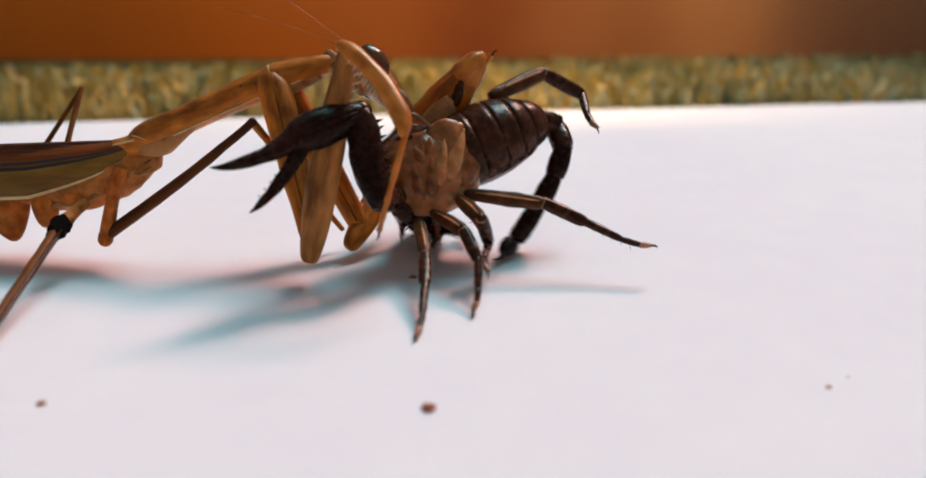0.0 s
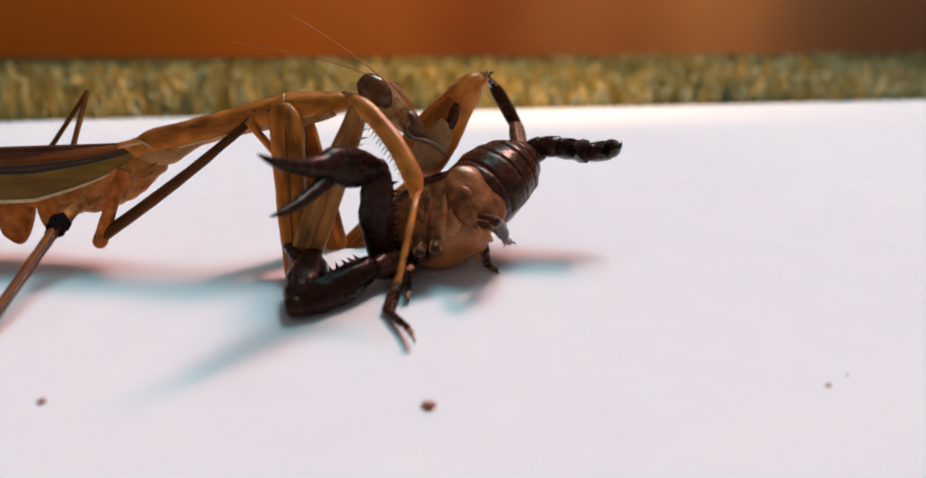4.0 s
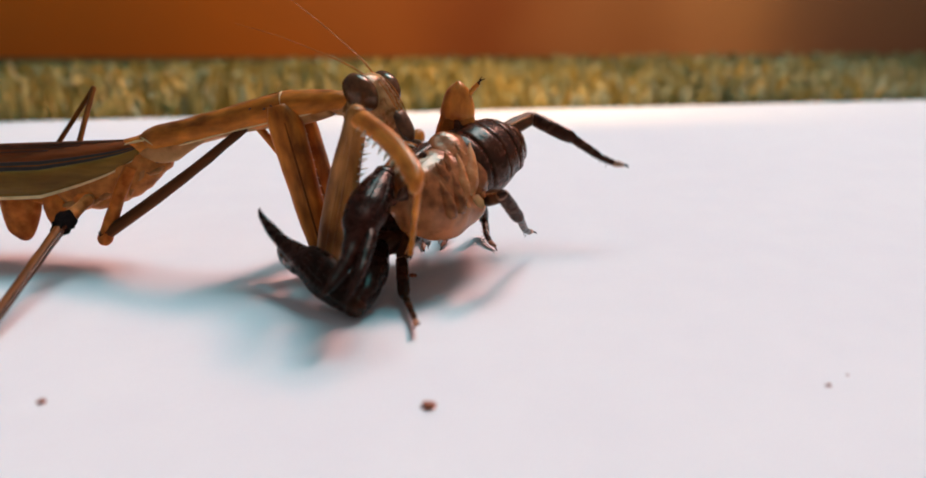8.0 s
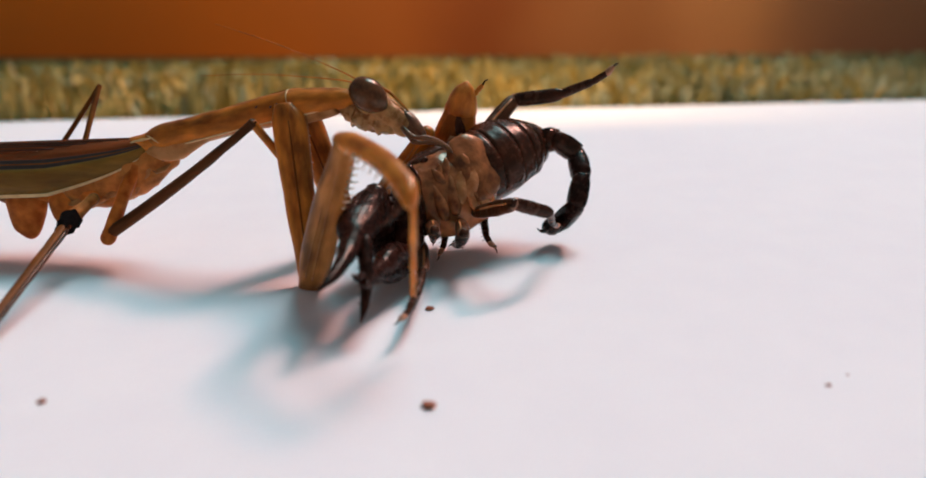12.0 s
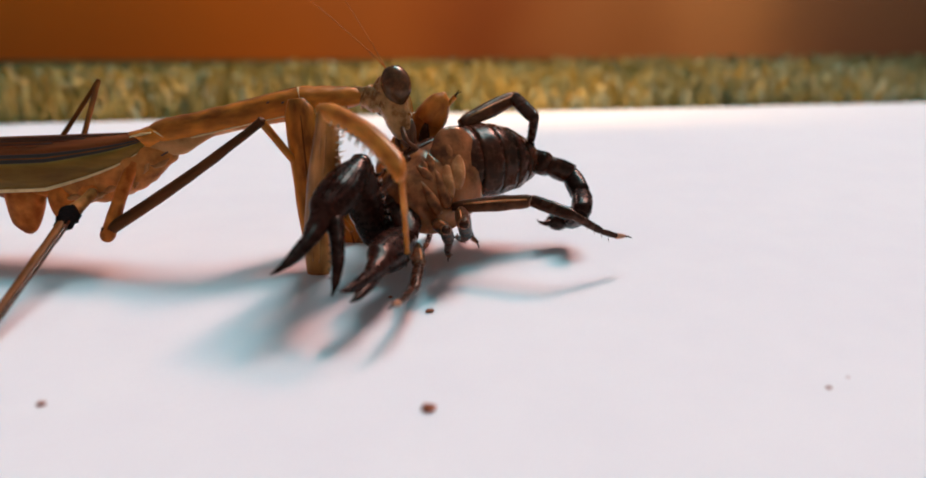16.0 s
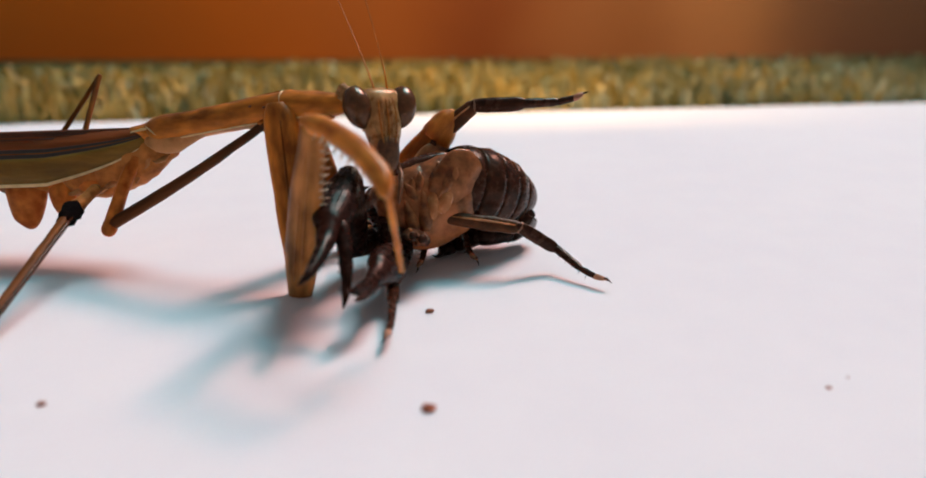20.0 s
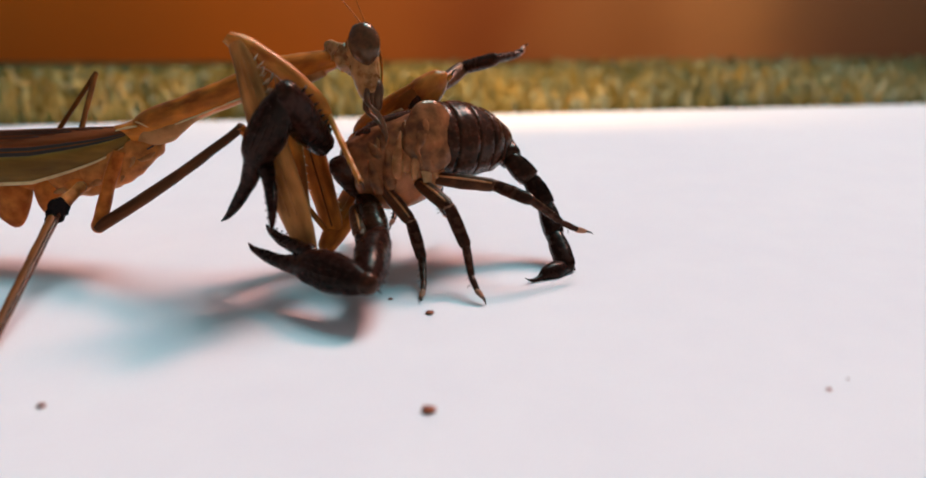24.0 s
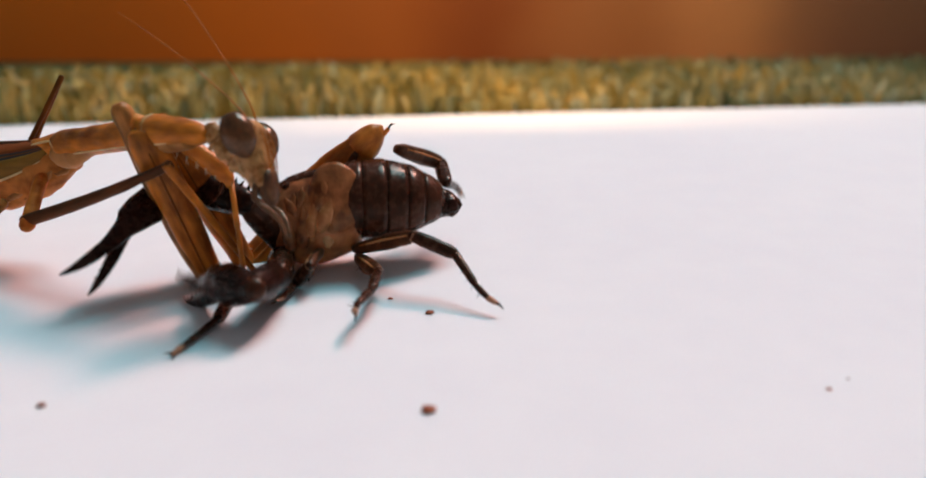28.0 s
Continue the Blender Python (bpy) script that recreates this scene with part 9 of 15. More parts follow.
    walk(P["N1.femur"], [(0, m(-0.18, -5.33, 6.60, 15, 19, -80)), (0.5, m(-0.88, -6.20, 3.98, 0, 17, -91)), (1, m(-0.88, -5.54, 5.97, 12, 11, -80)), (1.5, m(-0.88, -6.00, 4.59, 22, 3, -73)),
        (2, m(-0.53, -5.80, 5.19, 20, 10, -80)), (2.5, m(-1.58, -6.71, 2.47, 9, 8, -93)), (3, m(-1.69, -6.78, 2.25, 3, 8, -94)), (4, m(-2.17, -7.10, 1.31, -5, 6, -96)),
        (4.5, m(-2.28, -7.17, 1.09, -7, 6, -96)), (5, m(-0.53, -5.84, 5.07, -7, -5, -90)), (5.5, m(1.22, -6.05, 4.44, 13, -4, -67)), (6, m(1.92, -6.04, 4.47, 7, 10, -92)),
        (6.5, m(-1.58, -5.80, 5.19, 1, 10, -93)), (7, m(-0.18, -5.79, 5.20, -12, 10, -101)), (7.5, m(-0.88, -6.04, 4.47, -12, 2, -97)), (8, m(-0.88, -5.39, 6.40, -17, 29, -103)),
        (8.5, m(-2.28, -6.72, 2.44, -6, 8, -89)), (9, m(-0.88, -5.81, 5.15, -7, 18, -94)), (9.5, m(-0.88, -5.80, 5.17, 33, 11, -69)), (10, m(0.52, -6.48, 3.15, 14, 2, -101)),
        (10.5, m(-0.88, -6.27, 3.78, 19, -5, -73)), (11, m(-0.53, -6.51, 3.07, 13, 1, -97)), (11.5, m(-1.58, -6.52, 3.03, 14, -13, -89)), (12, m(0.17, -6.29, 3.73, 11, 9, -87)),
        (12.5, m(-0.88, -6.27, 3.78, 6, -5, -100)), (13, m(-0.71, -6.20, 3.99, 4, -4, -97)), (13.5, m(-0.35, -6.05, 4.45, 3, -1, -89)), (14, m(0.01, -5.89, 4.91, 7, 2, -81)),
        (14.5, m(0.17, -5.82, 5.12, 13, 3, -77)), (15, m(-0.18, -6.48, 3.16, 13, 1, -84)), (15.5, m(-2.28, -5.78, 5.24, -11, 18, -97)), (16, m(-0.53, -6.20, 3.99, -3, 2, -83)),
        (16.5, m(-1.58, -6.63, 2.70, -5, 8, -93)), (17, m(-0.53, -6.41, 3.35, -13, 17, -98)), (17.5, m(-1.58, -6.65, 2.63, -7, 8, -90)), (18, m(-1.58, -6.89, 1.92, -11, 1, -100)),
        (18.5, m(-1.58, -6.67, 2.58, -8, 1, -86)), (19, m(-2.28, -6.66, 2.62, -4, 1, -82)), (19.5, m(-2.28, -6.64, 2.65, 0, 17, -90)), (20, m(-2.28, -6.63, 2.68, -6, 9, -96)),
        (20.5, m(-4.37, -7.29, 0.71, -4, 0, -88)), (21, m(-2.28, -6.19, 4.01, 2, 2, -79)), (21.5, m(-3.67, -6.40, 3.38, 13, 17, -82)), (22, m(-4.06, -6.19, 4.02, 15, 18, -81)),
        (23, m(-5.74, -5.26, 6.82, 22, 20, -75)), (23.5, m(-6.12, -5.05, 7.46, 24, 21, -73)), (24, m(-7.87, -4.81, 8.18, 24, 12, -76)), (24.5, m(-7.87, -4.82, 8.16, 28, 13, -73)),
        (25, m(-7.17, -5.05, 7.46, 37, 22, -61)), (25.5, m(-7.17, -5.49, 6.13, 42, -3, -69)), (26, m(-6.47, -4.82, 8.16, 32, 13, -70)), (26.5, m(-8.57, -5.03, 7.51, 31, -3, -82)),
        (27, m(-7.87, -6.12, 4.21, 31, 2, -76)), (27.2, m(-8.57, -6.34, 3.54, 19, 9, -89)), (27.5, m(-19.07, -8.10, -1.77, 22, -24, -90)), (28, m(-20.47, -7.90, -1.15, 25, -17, -96))])
    walk(P["N1.tibia"], [(0, m(0.73, -10.53, 4.73, 4, 18, -88)), (0.5, m(-0.93, -11.54, 2.30, -24, 17, -106)), (1, m(0.08, -10.95, 4.92, 3, 28, -88)), (1.5, m(0.76, -11.35, 4.30, 3, 27, -88)),
        (2, m(0.42, -11.23, 4.18, 4, 18, -88)), (2.5, m(-1.89, -12.24, 1.66, -3, 13, -93)), (3, m(-2.05, -12.32, 1.48, -5, 11, -93)), (4, m(-2.73, -12.64, 0.68, -5, 2, -92)),
        (4.5, m(-2.89, -12.71, 0.50, -5, 0, -92)), (4.67, m(-2.11, -12.28, 2.18, 11, 6, -146)), (4.83, m(-1.32, -11.85, 3.86, 16, 22, 160)), (5, m(-0.54, -11.42, 5.53, 3, 35, 99)),
        (5.17, m(0.78, -11.34, 5.29, 9, 27, 158)), (5.33, m(2.09, -11.27, 5.04, 5, 19, -147)), (5.5, m(3.41, -11.19, 4.79, -4, 18, -93)), (6, m(1.75, -11.56, 3.55, -35, 20, -115)),
        (6.5, m(-1.90, -11.30, 4.21, -137, 47, 114)), (7, m(-1.24, -11.20, 4.19, -95, 47, 156)), (7.5, m(-1.55, -11.59, 4.26, -121, 41, 121)), (8, m(-2.00, -10.15, 3.67, 10, 28, -83)),
        (8.5, m(-2.22, -12.26, 1.64, 5, 7, -89)), (9, m(-1.27, -11.11, 3.40, 0, 9, -93)), (9.5, m(1.07, -10.94, 4.06, 6, 9, -84)), (10, m(-0.56, -11.97, 3.00, -42, 30, 116)),
        (10.5, m(0.77, -11.60, 4.23, -114, 48, 100)), (11, m(-1.21, -12.07, 2.94, -103, 29, 122)), (11.5, m(-1.52, -11.98, 4.28, -123, 43, 111)), (12, m(0.42, -11.81, 2.85, 66, 8, -94)),
        (12.5, m(-1.86, -11.76, 4.29, -93, 43, 106)), (13, m(-1.36, -11.75, 4.38, -118, 44, 106)), (13.5, m(-0.22, -11.64, 4.57, -137, 47, 106)), (14, m(0.92, -11.41, 4.75, -149, 50, 106)),
        (14.5, m(1.42, -11.27, 4.83, -153, 51, 105)), (15, m(0.44, -12.04, 3.04, 78, 8, -91)), (15.5, m(-2.94, -11.05, 3.47, 52, 9, -82)), (16, m(0.11, -11.76, 3.82, 29, 9, -94)),
        (16.5, m(-1.89, -12.16, 1.88, 19, -7, -107)), (17, m(-1.26, -11.71, 1.68, 11, 0, -100)), (17.5, m(-1.56, -12.19, 1.82, 8, 7, -90)), (18, m(-2.54, -12.41, 1.85, -6, 0, -107)),
        (18.5, m(-1.21, -12.26, 2.50, -46, 22, -128)), (19, m(-1.54, -12.21, 2.52, -7, 8, -83)), (19.5, m(-2.26, -12.01, 1.05, -7, -1, -89)), (20, m(-2.89, -12.14, 1.85, -5, 0, -85)),
        (20.5, m(-4.18, -12.89, 0.75, -5, -9, -88)), (21, m(-1.22, -11.69, 3.81, -1, 17, -90)), (21.5, m(-2.93, -11.69, 1.71, 7, 8, -82)), (22, m(-3.20, -11.45, 2.30, 14, 18, -81)),
        (22.5, m(-3.78, -10.90, 3.60, 14, 63, -76)), (23, m(-4.37, -10.33, 4.90, 177, 71, 87)), (23.5, m(-4.63, -10.07, 5.49, -178, 61, 91)), (24, m(-6.58, -10.12, 6.97, 177, 51, 88)),
        (24.5, m(-6.26, -10.03, 6.92, -154, 59, 108)), (25, m(-4.69, -9.59, 5.32, -170, 43, 92)), (25.5, m(-5.20, -10.72, 6.41, 161, 60, 77)), (26, m(-4.60, -9.94, 6.89, 163, 50, 80)),
        (26.5, m(-7.81, -10.57, 7.81, 169, 22, 91)), (27, m(-6.52, -11.55, 3.97, -173, 42, 104)), (27.2, m(-8.52, -11.87, 2.68, -139, 25, 119)), (27.5, m(-19.03, -13.29, 0.50, 142, 0, -89)),
        (28, m(-20.99, -13.24, 0.50, 137, 0, -88))])
    walk(P["N1.foot"], [(0, m(0.92, -15.46, 3.10, -1, 19, -91)), (0.5, m(-2.25, -16.33, 0.74, -12, 2, -103)), (1, m(0.28, -15.55, 2.48, -15, 14, -99)), (1.5, m(0.93, -15.96, 1.91, -27, 10, -107)),
        (2, m(0.63, -16.18, 2.62, -25, 9, -102)), (2.5, m(-2.20, -17.30, 0.50, -18, 0, -86)), (3, m(-2.34, -17.41, 0.50, -14, -1, -82)), (3.5, m(-2.64, -17.64, 0.50, -5, -4, -73)),
        (4, m(-2.94, -17.83, 0.50, 17, -7, -65)), (4.5, m(-3.08, -17.90, 0.50, 42, -8, -61)), (5, m(-1.19, -7.18, 2.59, 42, -9, -89)), (5.5, m(3.17, -16.14, 3.20, -20, 15, -104)),
        (6, m(-0.35, -15.98, 1.80, -27, 5, -107)), (6.5, m(-3.32, -8.17, 0.50, -26, -10, -87)), (7, m(-4.34, -9.80, 0.50, -62, 0, -129)), (7.5, m(-3.59, -8.26, 0.84, -75, -26, -94)),
        (8, m(-1.40, -14.68, 1.19, -55, 2, -76)), (8.5, m(-2.16, -17.42, 0.99, -46, 4, -90)), (9, m(-1.58, -16.24, 2.61, -44, 0, -103)), (9.5, m(1.58, -16.04, 3.23, -33, 9, -101)),
        (10, m(-2.45, -8.06, 0.50, -39, 0, -112)), (10.5, m(0.19, -8.27, 0.50, -35, 0, -94)), (11, m(-3.52, -8.32, 0.50, -34, -3, -97)), (11.5, m(-2.89, -8.40, 0.77, -33, -3, -92)),
        (12, m(0.03, -16.95, 2.12, -32, -4, -95)), (12.5, m(-2.91, -8.10, 0.74, -32, -8, -90)), (13, m(-2.38, -8.17, 0.75, -31, -7, -92)), (14, m(0.03, -8.19, 0.76, -30, -5, -99)),
        (14.5, m(0.56, -8.14, 0.77, -30, -5, -101)), (15, m(0.36, -17.19, 2.32, -30, -4, -95)), (15.5, m(-2.22, -16.14, 2.65, -28, -1, -90)), (16, m(-0.27, -16.89, 3.04, -28, -10, -97)),
        (16.5, m(-3.40, -17.10, 2.48, -29, -7, -105)), (17, m(-2.19, -16.83, 1.67, -31, -5, -106)), (17.5, m(-1.53, -17.35, 1.16, -31, -7, -90)), (18, m(-4.02, -17.39, 1.81, -35, 6, -110)),
        (18.5, m(-4.20, -16.03, 0.55, -41, 0, -113)), (19, m(-0.89, -17.32, 1.81, -29, 3, -84)), (19.5, m(-2.17, -17.21, 1.12, -28, -5, -91)), (20, m(-2.46, -17.32, 1.88, -23, 3, -87)),
        (20.5, m(-3.97, -18.02, 1.52, -22, -5, -90)), (21, m(-1.24, -16.66, 2.29, -21, -1, -90)), (21.5, m(-2.21, -16.80, 1.01, -18, -2, -85)), (22, m(-2.45, -16.33, 0.68, -16, -2, -86)),
        (22.5, m(-3.19, -13.18, -1.04, -14, -2, -86)), (23, m(-4.28, -8.68, -0.03, -12, -2, -86)), (23.5, m(-4.69, -7.55, 0.94, -11, -2, -87)), (24, m(-6.44, -6.82, 2.95, -10, -11, -92)),
        (24.5, m(-7.07, -7.51, 2.45, -8, 3, -88)), (25, m(-4.84, -5.79, 1.77, -6, 1, -87)), (25.5, m(-4.60, -8.17, 1.92, 6, 6, -78)), (26, m(-4.01, -6.68, 2.88, 7, -3, -82)),
        (26.5, m(-7.85, -5.73, 5.90, 53, -17, -57)), (27, m(-7.47, -7.84, 0.50, 55, -11, -96)), (27.2, m(-10.76, -7.81, 0.50, 50, -2, -98)), (27.5, m(-18.90, -18.48, 0.50, 48, -8, -86)),
        (28, m(-20.78, -18.44, 0.50, 39, -1, -102))])
    walk(P["N2.femur"], [(0, m(1.91, -4.52, 7.45, 56, 7, -50)), (0.5, m(4.02, -5.28, 5.15, 6, 14, -93)), (1, m(1.20, -4.62, 7.15, 54, 11, -49)), (1.5, m(4.72, -5.52, 4.43, 50, -2, -70)),
        (2, m(4.72, -4.65, 7.03, 15, 16, -86)), (2.5, m(1.20, -5.35, 4.96, 18, -11, -84)), (3, m(0.98, -5.42, 4.75, 18, -11, -85)), (4, m(0.02, -5.74, 3.80, 19, -11, -90)),
        (4.5, m(-0.20, -5.81, 3.58, 19, -12, -91)), (5, m(3.31, -4.69, 6.91, 17, -1, -97)), (5.5, m(1.91, -5.13, 5.61, 16, -10, -84)), (6, m(1.91, -4.89, 6.31, 16, -10, -84)),
        (6.5, m(0.15, -5.77, 3.70, 17, -4, -87)), (7, m(1.91, -4.87, 6.38, 17, -10, -92)), (7.5, m(1.91, -4.89, 6.31, 15, -14, -84)), (8, m(1.20, -4.91, 6.25, 16, -10, -88)),
        (8.5, m(1.91, -5.13, 5.60, 17, -10, -92)), (9, m(1.55, -4.66, 7.00, 15, -9, -80)), (9.5, m(1.91, -4.44, 7.68, 16, -9, -84)), (10, m(-0.20, -5.56, 4.31, 17, -7, -91)),
        (10.5, m(1.20, -5.57, 4.28, 22, -14, -68)), (11, m(2.26, -4.92, 6.23, 25, -10, -86)), (11.5, m(3.31, -5.38, 4.86, 26, -11, -97)), (12, m(1.20, -4.92, 6.23, 23, -10, -84)),
        (12.5, m(1.91, -5.13, 5.61, 24, -10, -92)), (13, m(1.96, -5.09, 5.72, 24, -10, -90)), (14, m(2.20, -4.93, 6.19, 23, -10, -82)), (14.5, m(2.26, -4.90, 6.30, 23, -10, -81)),
        (15, m(1.20, -4.66, 7.00, 24, -9, -84)), (15.5, m(1.55, -4.86, 6.42, 24, -9, -80)), (16, m(1.91, -4.84, 6.50, 25, -9, -76)), (16.5, m(2.96, -4.82, 6.53, 26, -9, -81)),
        (17, m(3.31, -5.05, 5.85, 27, -10, -85)), (17.5, m(2.61, -5.29, 5.13, 26, -10, -81)), (18, m(1.91, -5.20, 5.41, 27, -14, -76)), (18.5, m(-0.20, -5.31, 5.08, 29, -10, -83)),
        (19, m(-0.20, -5.07, 5.78, 29, -10, -79)), (19.5, m(-1.61, -5.28, 5.15, 30, -14, -78)), (20, m(-1.61, -5.16, 5.51, 31, -14, -78)), (20.5, m(-1.61, -5.27, 5.20, 32, -12, -82)),
        (21, m(-1.61, -4.61, 7.18, 32, -1, -79)), (21.5, m(-1.61, -4.60, 7.22, 32, -1, -79)), (22, m(-1.50, -4.52, 7.44, 31, 3, -77)), (22.5, m(-1.26, -4.36, 7.93, 29, 14, -72)),
        (23, m(-1.02, -4.20, 8.43, 30, 24, -67)), (23.5, m(-0.91, -4.12, 8.65, 31, 29, -64)), (24, m(-4.42, -3.45, 10.71, 66, 48, -17)), (24.5, m(-5.13, -4.34, 8.02, 47, 33, -45)),
        (25, m(-4.42, -4.12, 8.65, 56, 2, -57)), (25.5, m(-5.13, -4.57, 7.32, 55, -4, -69)), (26, m(-3.72, -3.67, 10.02, 46, 34, -45)), (26.5, m(-3.72, -2.79, 12.71, 39, 47, -50)),
        (27, m(-3.72, -4.99, 6.05, 50, 9, -57)), (27.2, m(-1.61, -4.99, 6.05, 4, 25, -87)), (27.5, m(-13.57, -7.19, -0.63, 77, -13, -47)), (28, m(-12.16, -5.89, 3.33, 73, -4, -92))])
    walk(P["N2.tibia"], [(0, m(5.07, -8.34, 6.83, 29, 30, -66)), (0.5, m(3.72, -10.12, 3.91, -37, 17, -115)), (1, m(4.39, -8.34, 6.15, 3, 16, -85)), (1.5, m(6.41, -10.23, 4.61, 178, 57, 89)),
        (2, m(5.07, -9.46, 5.69, -145, 55, 113)), (2.5, m(1.73, -10.23, 5.88, 161, 56, 78)), (3, m(1.42, -10.31, 5.68, 166, 52, 82)), (4, m(0.05, -10.64, 4.79, 180, 33, 96)),
        (4.5, m(-0.27, -10.71, 4.58, -178, 28, 99)), (5, m(2.73, -9.65, 7.04, -174, 31, 102)), (5.5, m(2.40, -10.02, 6.50, -179, 27, 92)), (6, m(2.40, -9.80, 7.16, -179, 27, 92)),
        (6.17, m(1.73, -10.12, 6.11, -167, 24, 153)), (6.33, m(1.06, -10.43, 5.06, -163, 14, -150)), (6.5, m(0.39, -10.75, 4.01, -170, 5, -95)), (7, m(1.73, -9.80, 7.23, -169, -10, -88)),
        (7.17, m(1.95, -9.77, 7.32, -159, 8, -144)), (7.33, m(2.18, -9.75, 7.40, -168, 26, 158)), (7.5, m(2.40, -9.73, 7.49, 169, 26, 92)), (8, m(1.40, -9.84, 7.10, 172, 27, 97)),
        (8.5, m(1.73, -10.05, 6.49, 173, 27, 97)), (9, m(2.40, -9.53, 7.79, 171, 35, 92)), (9.5, m(2.40, -9.35, 8.45, 168, 26, 87)), (10, m(-0.27, -10.52, 4.94, 176, 32, 99)),
        (10.5, m(3.06, -10.07, 5.45, -177, 62, 92)), (11, m(2.60, -9.83, 7.08, -177, 27, 92)), (11.5, m(2.73, -10.26, 5.78, -171, 27, 101)), (12, m(1.73, -9.82, 7.08, -175, 27, 92)),
        (12.5, m(1.73, -10.04, 6.50, -173, 27, 97)), (13, m(1.94, -10.01, 6.60, -172, 28, 96)), (14, m(2.86, -9.82, 7.03, -174, 34, 92)), (14.5, m(3.06, -9.76, 7.13, -174, 36, 91)),
        (15, m(1.73, -9.57, 7.80, -174, 26, 92)), (15.5, m(2.40, -9.72, 7.24, -174, 36, 92)), (16, m(3.06, -9.63, 7.30, -178, 35, 86)), (16.5, m(3.73, -9.70, 7.35, 175, 35, 80)),
        (17, m(3.73, -9.96, 6.72, 177, 36, 86)), (17.5, m(3.40, -10.15, 6.03, 177, 27, 86)), (18, m(3.06, -9.91, 6.60, -180, 36, 91)), (18.5, m(0.40, -10.19, 5.99, -179, 27, 93)),
        (19, m(0.73, -9.91, 6.63, -174, 36, 99)), (19.5, m(-0.61, -10.03, 6.36, -179, 25, 89)), (20, m(-0.61, -9.91, 6.71, -179, 27, 89)), (20.5, m(-0.94, -10.11, 6.23, -179, 25, 89)),
        (21, m(-0.62, -9.51, 7.28, -176, 35, 94)), (21.5, m(-0.62, -9.50, 7.31, -174, 45, 94)), (22, m(-0.34, -9.38, 7.14, -176, 55, 92)), (22.5, m(0.24, -8.98, 6.73, 35, 80, -54)),
        (23, m(0.77, -8.39, 6.37, 14, 39, -78)), (23.5, m(0.98, -8.08, 6.25, 14, 28, -79)), (24, m(-1.23, -4.40, 6.98, 40, 65, -47)), (24.5, m(-2.16, -7.31, 5.31, 16, 28, -77)),
        (25, m(-1.68, -8.30, 8.45, 10, 28, -82)), (25.5, m(-3.31, -9.21, 7.67, 9, 12, -85)), (26, m(-0.79, -6.63, 7.26, 39, 21, -59)), (26.5, m(-1.52, -5.42, 9.08, 3, 46, -88)),
        (27, m(-1.02, -9.12, 5.23, 16, 27, -78)), (27.2, m(-1.36, -9.51, 3.94, -107, 49, 143)), (27.5, m(-10.26, -10.78, 0.50, 103, 0, -92)), (28, m(-12.29, -10.87, 3.67, -109, 43, 134))])
